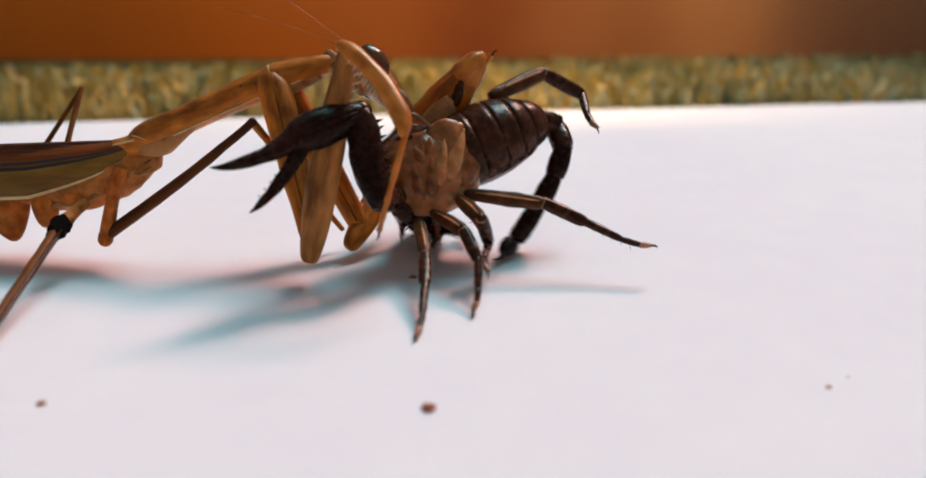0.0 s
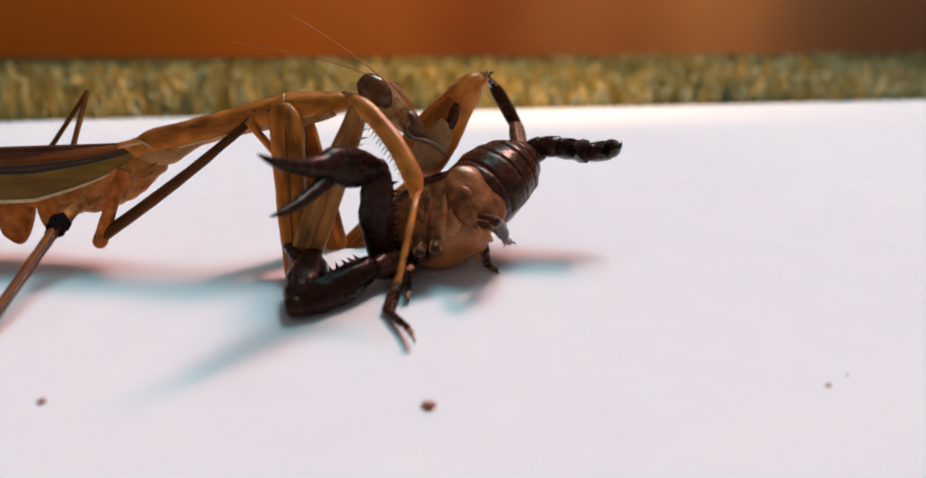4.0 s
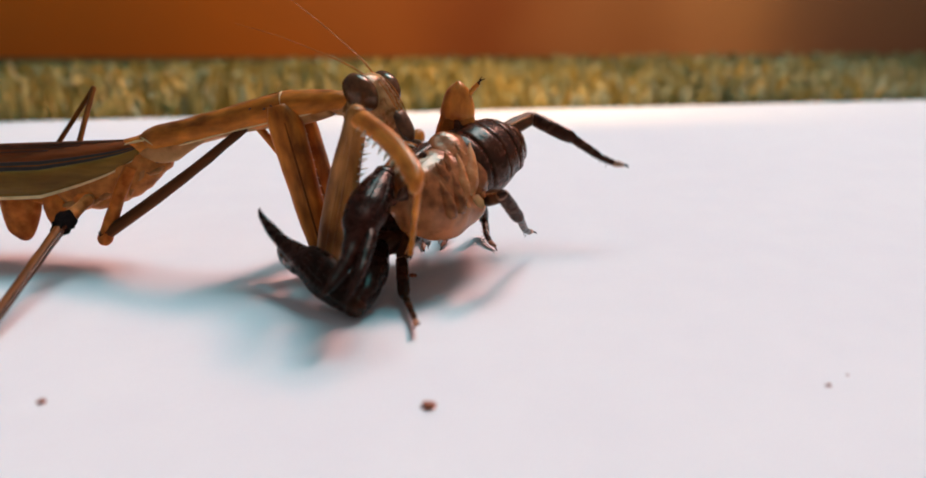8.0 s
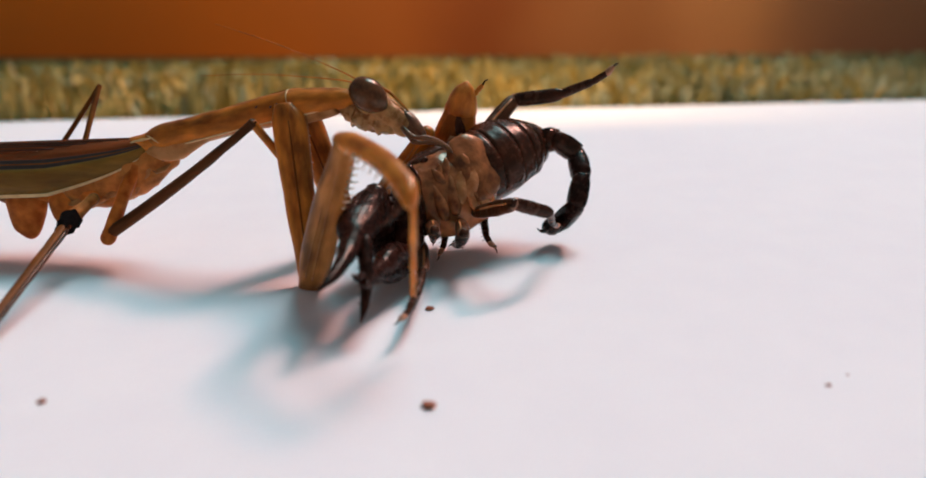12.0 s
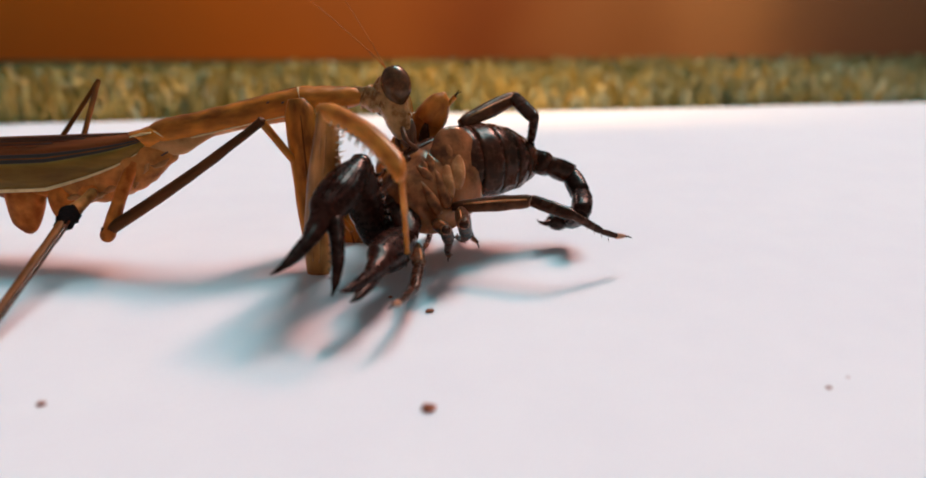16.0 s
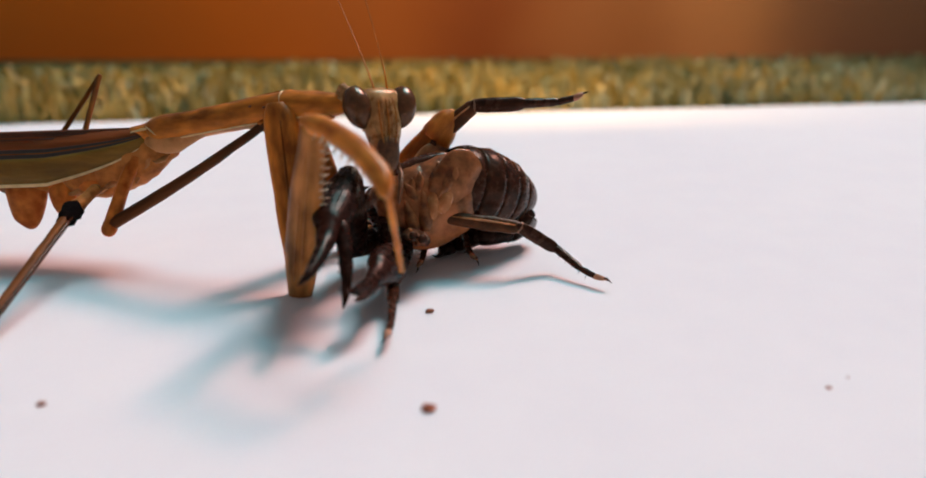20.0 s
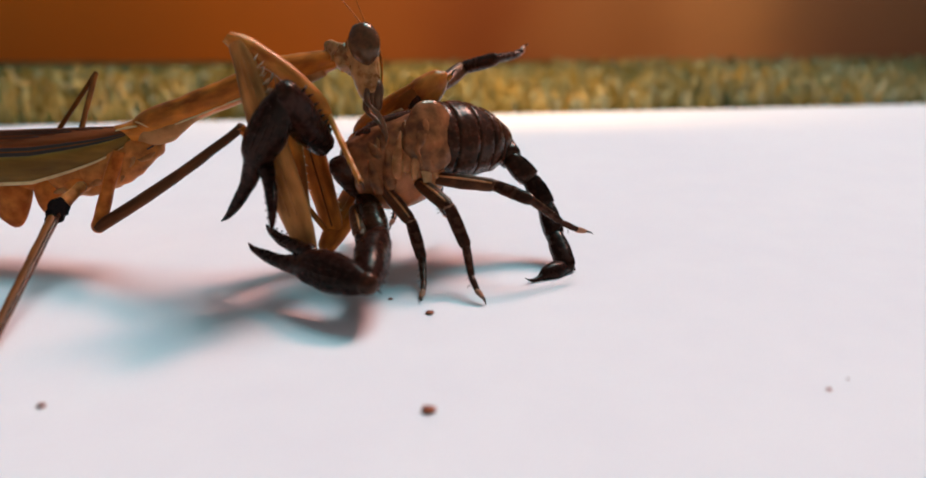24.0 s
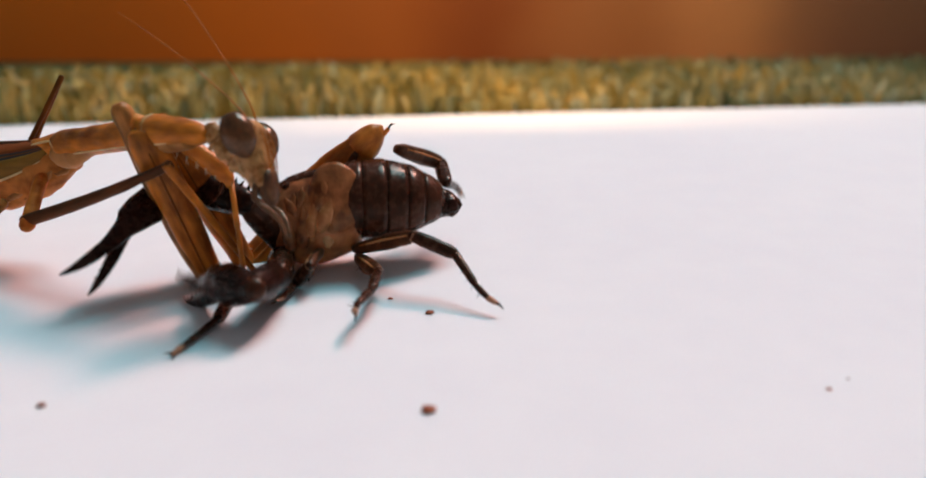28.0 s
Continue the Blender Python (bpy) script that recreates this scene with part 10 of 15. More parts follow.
    walk(P["N2.foot"], [(0, m(6.71, -11.98, 4.55, -1, 34, -91)), (0.5, m(1.83, -14.10, 2.59, -17, 3, -104)), (1, m(4.74, -12.74, 4.86, -24, 41, -112)), (1.5, m(6.46, -7.71, 0.76, -17, 2, -97)),
        (2, m(4.02, -7.04, 1.92, -23, 10, -104)), (2.5, m(2.29, -7.69, 2.09, -19, 0, -90)), (3, m(1.81, -7.49, 2.07, -18, -3, -90)), (3.5, m(0.71, -7.08, 2.14, -17, -7, -91)),
        (4, m(-0.39, -6.79, 2.31, -17, -12, -92)), (4.5, m(-0.88, -6.70, 2.41, -17, -14, -92)), (5, m(1.92, -5.79, 4.69, -18, -13, -88)), (5.5, m(2.27, -5.93, 4.40, -17, -13, -91)),
        (6, m(2.27, -5.69, 5.10, -17, -13, -91)), (6.5, m(-0.03, -15.32, 3.64, -25, 19, -107)), (6.67, m(0.61, -14.99, 5.10, -18, 42, -48)), (6.83, m(1.25, -14.66, 6.56, 13, 45, 29)),
        (7, m(1.90, -14.32, 8.02, 26, 24, 92)), (7.5, m(2.27, -5.61, 5.44, 27, 21, 95)), (8, m(0.87, -5.76, 5.04, 27, 25, 96)), (8.5, m(1.22, -5.98, 4.40, 28, 25, 100)),
        (9, m(2.27, -5.77, 5.14, 28, 31, 103)), (9.5, m(2.62, -5.21, 6.45, 22, 24, 92)), (9.67, m(1.45, -5.71, 5.13, -5, 34, 24)), (9.83, m(0.29, -6.20, 3.80, -26, 17, -39)),
        (10, m(-0.88, -6.69, 2.48, -21, -9, -92)), (10.5, m(2.99, -7.89, 1.40, -32, 8, -110)), (10.67, m(2.82, -7.17, 2.61, -9, -12, -162)), (10.83, m(2.65, -6.45, 3.81, 20, -6, 143)),
        (11, m(2.48, -5.73, 5.02, 33, 22, 94)), (11.5, m(1.92, -6.25, 3.68, 36, 29, 103)), (12, m(1.57, -5.71, 5.01, 33, 22, 96)), (12.5, m(1.22, -5.98, 4.42, 34, 25, 100)),
        (13, m(1.49, -5.99, 4.42, 33, 26, 99)), (14, m(2.70, -6.02, 4.44, 32, 31, 96)), (14.5, m(2.97, -6.02, 4.45, 32, 32, 95)), (15, m(1.57, -5.45, 5.77, 33, 28, 96)),
        (15.5, m(2.27, -5.98, 4.57, 33, 32, 96)), (16, m(3.32, -5.90, 4.63, 33, 32, 95)), (16.5, m(4.37, -5.99, 4.70, 32, 32, 90)), (17, m(4.02, -6.24, 4.03, 35, 33, 95)),
        (17.5, m(3.67, -6.07, 3.91, 36, 31, 96)), (18, m(2.97, -6.19, 3.90, 36, 29, 95)), (18.5, m(0.17, -6.11, 3.87, 36, 31, 96)), (19, m(0.17, -6.22, 3.95, 40, 31, 105)),
        (19.5, m(-0.54, -5.85, 4.45, 36, 22, 97)), (20, m(-0.54, -5.81, 4.62, 36, 22, 97)), (20.5, m(-0.89, -5.93, 4.31, 36, 22, 97)), (21, m(-0.89, -5.77, 4.61, 38, 31, 102)),
        (21.5, m(-0.87, -6.24, 4.07, 38, 33, 107)), (21.67, m(-0.73, -6.42, 3.83, -16, 34, 113)), (21.83, m(-0.59, -6.59, 3.59, -73, 39, 115)), (22, m(-0.46, -6.77, 3.35, -134, 43, 111)),
        (22.5, m(0.69, -9.59, 2.19, -76, 76, -170)), (23, m(1.54, -11.90, 3.50, -6, 43, -96)), (23.5, m(1.77, -12.06, 4.09, -2, 33, -92)), (24, m(0.08, -5.83, 2.80, 9, 21, -84)),
        (24.5, m(-1.26, -11.25, 3.11, -2, 25, -92)), (25, m(-1.13, -12.31, 6.26, -80, 69, -177)), (25.5, m(-2.95, -13.70, 6.74, -156, 43, 101)), (26, m(1.40, -10.33, 5.62, 18, 38, -74)),
        (26.5, m(-1.38, -8.60, 5.76, -13, 34, -101)), (27, m(-0.16, -13.13, 3.16, -9, 24, -97)), (27.2, m(-3.70, -7.72, 0.50, -11, 0, -96)), (27.5, m(-10.46, -15.37, 0.50, -38, 0, -117)),
        (28, m(-14.65, -8.44, 0.56, -35, -4, -92))])
    walk(P["N3.femur"], [(0, m(4.72, -3.48, 8.98, 44, 7, -65)), (0.5, m(6.13, -4.59, 5.66, 66, 5, -31)), (1, m(3.30, -3.92, 7.67, 73, -8, -29)), (1.5, m(6.13, -4.60, 5.61, 82, -18, -52)),
        (2, m(5.42, -4.18, 6.89, 75, -12, -42)), (2.5, m(1.89, -5.10, 4.14, 73, -5, -85)), (3, m(1.89, -5.10, 4.13, 71, -6, -86)), (4, m(1.89, -5.11, 4.09, 71, -11, -91)),
        (4.5, m(1.89, -5.11, 4.09, 71, -12, -92)), (5, m(4.01, -4.21, 6.77, 71, -10, -100)), (5.5, m(6.13, -4.20, 6.80, 63, -13, -69)), (6, m(2.60, -4.64, 5.49, 76, -12, -40)),
        (6.5, m(6.13, -4.18, 6.89, 70, -3, -87)), (7, m(6.84, -4.17, 6.90, 67, -3, -88)), (7.5, m(4.01, -4.19, 6.83, 66, -7, -86)), (8, m(2.60, -4.21, 6.77, 66, -10, -92)),
        (8.5, m(4.01, -4.66, 5.44, 66, -11, -96)), (9, m(3.30, -3.96, 7.52, 62, -3, -89)), (9.5, m(4.01, -3.96, 7.54, 52, 5, -79)), (10, m(0.48, -4.87, 4.82, 51, -4, -81)),
        (10.5, m(5.42, -4.43, 6.13, 51, -11, -83)), (11, m(4.72, -4.67, 5.41, 51, -14, -83)), (11.5, m(5.42, -4.68, 5.38, 52, -11, -87)), (12, m(4.72, -4.44, 6.08, 51, -7, -86)),
        (12.5, m(7.55, -4.88, 4.79, 50, -15, -81)), (13, m(7.32, -4.74, 5.21, 50, -14, -80)), (14, m(6.35, -4.11, 7.07, 50, -10, -77)), (14.5, m(6.13, -3.97, 7.49, 50, -9, -77)),
        (15, m(6.13, -3.96, 7.52, 48, -3, -80)), (15.5, m(5.42, -4.16, 6.94, 48, -7, -87)), (16, m(4.72, -3.91, 7.69, 46, -3, -86)), (16.5, m(4.72, -3.90, 7.73, 45, -6, -86)),
        (17, m(6.13, -4.58, 5.70, 44, -14, -76)), (17.5, m(6.13, -4.70, 5.31, 45, -14, -76)), (18, m(4.72, -4.72, 5.26, 46, -14, -72)), (18.5, m(4.01, -4.38, 6.27, 48, -10, -75)),
        (19, m(2.60, -4.49, 5.96, 49, -11, -82)), (19.5, m(-0.94, -4.81, 4.99, 48, -14, -78)), (20, m(-0.94, -4.80, 5.03, 49, -14, -76)), (20.5, m(-1.65, -4.79, 5.04, 50, -14, -79)),
        (21, m(0.48, -3.91, 7.71, 50, -9, -77)), (21.5, m(-0.23, -3.90, 7.74, 50, -9, -76)), (22, m(-0.12, -3.82, 7.97, 50, -6, -71)), (22.5, m(0.12, -3.66, 8.46, 56, 2, -58)),
        (23, m(0.36, -3.50, 8.96, 58, 9, -45)), (23.5, m(0.48, -3.42, 9.19, 59, 12, -39)), (24, m(-0.23, -2.74, 11.25, 51, 19, -47)), (24.5, m(-2.35, -3.63, 8.55, 61, 34, -24)),
        (25, m(0.48, -3.42, 9.19, 51, 18, -48)), (25.5, m(-1.65, -4.09, 7.17, 46, -6, -79)), (26, m(0.83, -3.19, 9.89, 47, 17, -53)), (26.5, m(-1.65, -2.08, 13.26, 57, 43, -29)),
        (27, m(-0.58, -4.29, 6.57, 58, 10, -44)), (27.2, m(1.89, -4.29, 6.57, 56, -1, -63)), (27.5, m(-8.01, -6.51, -0.14, 72, -7, -36)), (28, m(-7.30, -5.64, 2.49, 64, -4, -62))])
    walk(P["N3.tibia"], [(0, m(7.09, -8.51, 8.30, 149, 51, 72)), (0.5, m(10.92, -7.44, 5.13, 35, 26, -62)), (1, m(8.16, -6.59, 8.47, 60, 45, -25)), (1.5, m(9.45, -8.78, 7.31, 101, 41, 38)),
        (2, m(9.48, -7.87, 8.02, 87, 41, 19)), (2.5, m(2.40, -10.65, 4.61, 156, 44, 86)), (3, m(2.30, -10.65, 4.71, 163, 42, 89)), (4, m(1.84, -10.61, 5.15, 173, 30, 99)),
        (4.5, m(1.74, -10.59, 5.25, 176, 27, 101)), (5, m(3.07, -9.65, 7.74, -175, 33, 106)), (5.5, m(8.07, -9.31, 8.02, 160, 46, 76)), (6, m(6.77, -8.20, 6.64, 41, 27, -54)),
        (6.5, m(6.40, -9.76, 7.20, -70, 34, 89)), (7, m(7.07, -9.76, 7.22, -73, 34, 88)), (7.5, m(4.40, -9.74, 7.49, -72, 30, 95)), (8, m(2.40, -9.72, 7.76, -72, 26, 96)),
        (8.5, m(3.40, -10.12, 6.51, -70, 26, 105)), (9, m(3.40, -9.55, 7.80, -79, 34, 96)), (9.5, m(5.07, -9.44, 7.08, -159, 52, 90)), (10, m(1.40, -10.37, 5.24, -149, 44, 104)),
        (10.5, m(6.07, -9.89, 7.16, -162, 26, 85)), (11, m(5.40, -10.05, 6.80, -160, 22, 90)), (11.5, m(5.73, -10.17, 6.46, -158, 26, 94)), (12, m(5.07, -9.99, 6.78, -158, 30, 95)),
        (12.5, m(8.40, -10.23, 6.21, -165, 27, 83)), (13, m(8.24, -10.09, 6.56, -167, 28, 82)), (13.5, m(7.90, -9.80, 7.31, -171, 30, 79)), (14, m(7.56, -9.49, 8.06, -178, 32, 75)),
        (14.5, m(7.40, -9.35, 8.40, 175, 33, 74)), (15, m(7.07, -9.48, 7.78, -177, 34, 88)), (15.5, m(5.73, -9.71, 7.59, -177, 30, 89)), (16, m(5.07, -9.49, 7.96, 180, 34, 85)),
        (16.5, m(5.07, -9.46, 8.33, 180, 29, 85)), (17, m(7.40, -9.86, 7.04, 175, 26, 79)), (17.5, m(7.40, -9.98, 6.68, 174, 26, 79)), (18, m(6.40, -9.89, 6.59, 157, 25, 66)),
        (18.5, m(5.40, -9.72, 7.24, 151, 33, 70)), (19, m(3.40, -9.93, 6.99, 161, 30, 86)), (19.5, m(0.20, -10.11, 6.39, 162, 22, 88)), (20, m(0.40, -10.06, 6.40, 162, 22, 89)),
        (20.5, m(-0.60, -10.11, 6.44, 161, 24, 87)), (21, m(1.73, -9.29, 8.61, 168, 42, 93)), (21.5, m(1.06, -9.27, 8.64, 167, 42, 88)), (22, m(1.70, -9.08, 8.56, 162, 51, 80)),
        (22.5, m(3.10, -8.40, 8.32, 101, 68, 19)), (23, m(4.29, -7.39, 8.08, 45, 51, -42)), (23.5, m(4.73, -6.88, 8.02, 40, 42, -50)), (24, m(3.36, -6.63, 9.43, 49, 60, -37)),
        (24.5, m(1.92, -5.50, 5.44, 40, 36, -53)), (25, m(4.04, -7.38, 7.45, 146, 61, 65)), (25.5, m(-0.61, -9.56, 7.78, 146, 46, 71)), (26, m(4.05, -7.46, 8.23, 166, 51, 84)),
        (26.5, m(1.91, -4.05, 9.42, 24, 41, -67)), (27, m(3.36, -8.15, 5.62, 29, 24, -68)), (27.2, m(4.40, -9.30, 6.71, -179, 74, 91)), (27.5, m(-3.48, -9.74, 0.50, 65, 0, -62)),
        (28, m(-4.67, -10.57, 2.84, 53, 2, -92))])
    walk(P["N3.foot"], [(0, m(8.10, -5.49, 4.44, -19, 7, -99)), (0.5, m(13.05, -11.41, 2.96, 30, 22, -68)), (1, m(11.34, -8.06, 4.91, 29, 16, -71)), (1.5, m(12.40, -6.46, 4.01, 42, 16, -60)),
        (2, m(13.06, -6.66, 4.74, 43, 30, -50)), (2.5, m(2.62, -7.09, 1.12, 21, -1, -91)), (3, m(2.35, -6.93, 1.38, 16, 3, -94)), (3.5, m(1.73, -6.60, 2.00, -61, 53, -158)),
        (4, m(1.13, -6.33, 2.67, -114, 26, 107)), (4.5, m(0.86, -6.22, 2.98, -115, 21, 103)), (5, m(1.91, -5.62, 5.00, -121, 34, 96)), (5.5, m(8.92, -5.96, 4.41, -138, 31, 76)),
        (6, m(9.35, -11.80, 4.34, -162, 34, 69)), (6.5, m(6.48, -5.63, 4.39, -150, 31, 93)), (7, m(7.18, -5.62, 4.41, -156, 31, 85)), (7.5, m(4.02, -5.42, 5.01, -152, 31, 94)),
        (8, m(1.91, -5.23, 5.61, -151, 24, 96)), (8.5, m(2.26, -5.77, 4.33, -149, 25, 99)), (9, m(2.96, -5.42, 5.02, -149, 28, 99)), (9.5, m(5.07, -6.36, 3.14, -36, 11, -110)),
        (10, m(0.52, -6.86, 1.80, -34, 3, -104)), (10.17, m(2.50, -6.38, 2.85, -34, 37, -57)), (10.33, m(4.49, -5.90, 3.91, 9, 53, 21)), (10.5, m(6.48, -5.42, 4.97, 40, 28, 89)),
        (11, m(5.42, -5.42, 4.91, 42, 25, 93)), (11.5, m(5.42, -5.70, 4.23, 42, 25, 93)), (12, m(4.72, -5.68, 4.26, 43, 25, 94)), (12.5, m(8.93, -5.78, 3.98, 42, 29, 91)),
        (13, m(8.88, -5.71, 4.24, 42, 28, 89)), (14, m(8.64, -5.38, 5.42, 40, 27, 82)), (14.5, m(8.58, -5.31, 5.69, 41, 27, 80)), (15, m(7.18, -5.32, 4.99, 58, 37, 104)),
        (15.5, m(5.77, -5.37, 5.10, 52, 25, 93)), (16, m(5.42, -5.35, 5.19, 54, 24, 97)), (16.5, m(5.42, -5.11, 5.89, 50, 24, 86)), (17, m(8.23, -5.44, 4.86, 49, 28, 81)),
        (17.5, m(8.23, -5.57, 4.48, 51, 25, 84)), (18, m(8.23, -5.74, 4.49, 51, 22, 85)), (18.5, m(6.82, -5.79, 4.50, 50, 25, 78)), (19, m(3.67, -5.62, 4.48, 55, 25, 91)),
        (19.5, m(0.36, -5.49, 4.48, 57, 25, 95)), (20, m(0.50, -5.44, 4.49, 56, 22, 93)), (20.5, m(-0.34, -5.55, 4.40, 57, 24, 96)), (21, m(1.56, -5.56, 5.28, 70, 37, 104)),
        (21.5, m(1.21, -5.54, 5.31, 118, 44, 106)), (22, m(2.28, -5.96, 4.70, -158, 54, 104)), (22.5, m(4.85, -7.80, 3.67, 72, 84, -16)), (23, m(6.63, -9.51, 4.20, 26, 48, -65)),
        (23.5, m(7.09, -9.73, 4.66, 26, 37, -66)), (24, m(5.33, -8.13, 5.08, 13, 40, -78)), (24.5, m(4.38, -8.73, 2.53, 15, 17, -81)), (25, m(5.07, -5.20, 3.07, 19, 1, -79)),
        (25.5, m(0.53, -6.27, 4.19, 26, 8, -73)), (26, m(4.36, -4.36, 4.32, 18, 11, -84)), (26.5, m(3.36, -7.52, 6.12, 5, 43, -86)), (27, m(5.07, -12.38, 3.57, -4, 26, -93)),
        (27.2, m(4.38, -7.94, 1.90, 6, 5, -81)), (27.5, m(-1.14, -14.16, 0.50, 7, -7, -86)), (28, m(-4.81, -15.57, 2.68, 0, -1, -104))])
    walk(P["N4.femur"], [(0, m(6.14, -2.29, 9.39, 71, 5, -8)), (0.5, m(6.86, -3.18, 6.71, 71, 4, -8)), (1, m(6.14, -2.51, 8.75, 73, -8, -10)), (1.5, m(6.86, -3.20, 6.66, 89, -27, -39)),
        (2, m(8.29, -2.54, 8.62, 72, -6, -14)), (2.5, m(6.86, -3.69, 5.17, 97, -28, -54)), (3, m(6.75, -3.63, 5.37, 98, -26, -58)), (4, m(6.25, -3.32, 6.27, 100, -15, -74)),
        (4.5, m(6.14, -3.26, 6.47, 99, -12, -77)), (5, m(6.14, -2.57, 8.50, 97, -9, -77)), (5.5, m(8.29, -2.90, 7.52, 95, -28, -48)), (6, m(8.64, -3.01, 7.22, 66, 3, -67)),
        (6.5, m(7.57, -2.77, 7.95, 70, -18, -73)), (7, m(6.86, -2.76, 7.96, 74, -21, -62)), (7.5, m(6.14, -2.33, 9.25, 78, -15, -82)), (8, m(6.86, -2.57, 8.50, 76, -19, -72)),
        (8.5, m(8.29, -2.34, 9.20, 75, -8, -74)), (9, m(7.57, -2.10, 9.94, 73, -10, -74)), (9.5, m(8.29, -1.86, 10.64, 71, -6, -79)), (10, m(8.29, -3.24, 6.54, 69, -11, -64)),
        (10.5, m(7.57, -3.02, 7.18, 74, -19, -63)), (11, m(8.29, -3.03, 7.13, 76, -13, -29)), (11.5, m(8.29, -3.27, 6.42, 80, -17, -37)), (12, m(6.86, -3.03, 7.13, 90, -21, -62)),
        (12.5, m(6.86, -3.47, 5.83, 70, -2, -30)), (13, m(6.86, -3.29, 6.36, 71, -3, -30)), (14, m(6.86, -2.51, 8.70, 75, -10, -28)), (14.5, m(6.86, -2.33, 9.23, 75, -12, -28)),
        (15, m(6.86, -2.32, 9.27, 91, -24, -55)), (15.5, m(6.14, -2.30, 9.35, 90, -22, -55)), (16, m(4.71, -2.73, 8.08, 72, -7, -8)), (16.5, m(6.14, -2.49, 8.80, 76, 12, 27)),
        (17, m(5.43, -3.17, 6.75, 73, 8, 18)), (17.5, m(5.43, -3.41, 6.02, 74, 12, 16)), (18, m(4.71, -3.32, 6.30, 70, -1, -29)), (18.5, m(3.29, -2.98, 7.32, 72, -5, -27)),
        (19, m(4.71, -3.19, 6.68, 75, -10, -37)), (19.5, m(4.00, -3.41, 6.03, 80, -16, -42)), (20, m(3.29, -3.17, 6.75, 71, 6, -6)), (20.5, m(1.86, -3.28, 6.42, 71, 0, -9)),
        (21, m(2.57, -2.38, 9.12, 79, -15, -42)), (21.5, m(1.14, -2.37, 9.15, 69, 0, -26)), (22, m(1.14, -2.28, 9.43, 70, 0, -23)), (23, m(1.14, -1.88, 10.67, 71, 1, -7)),
        (23.5, m(1.14, -1.78, 10.95, 71, 1, -4)), (24, m(0.43, -1.55, 11.68, 71, 6, -4)), (24.5, m(0.43, -2.56, 8.61, 69, -2, -35)), (25, m(0.43, -2.01, 10.27, 73, -8, -34)),
        (25.5, m(1.14, -3.02, 7.22, 67, -2, -43)), (26, m(0.43, -1.77, 10.99, 71, 1, -3)), (26.5, m(0.43, -0.87, 13.72, 64, 7, -35)), (27, m(1.14, -2.66, 8.31, 71, 5, -5)),
        (27.2, m(1.14, -2.77, 7.97, 72, -7, -35)), (27.5, m(-1.00, -5.13, 0.85, 87, -21, -51)), (28, m(-7.43, -4.25, 3.51, 81, -20, -33))])
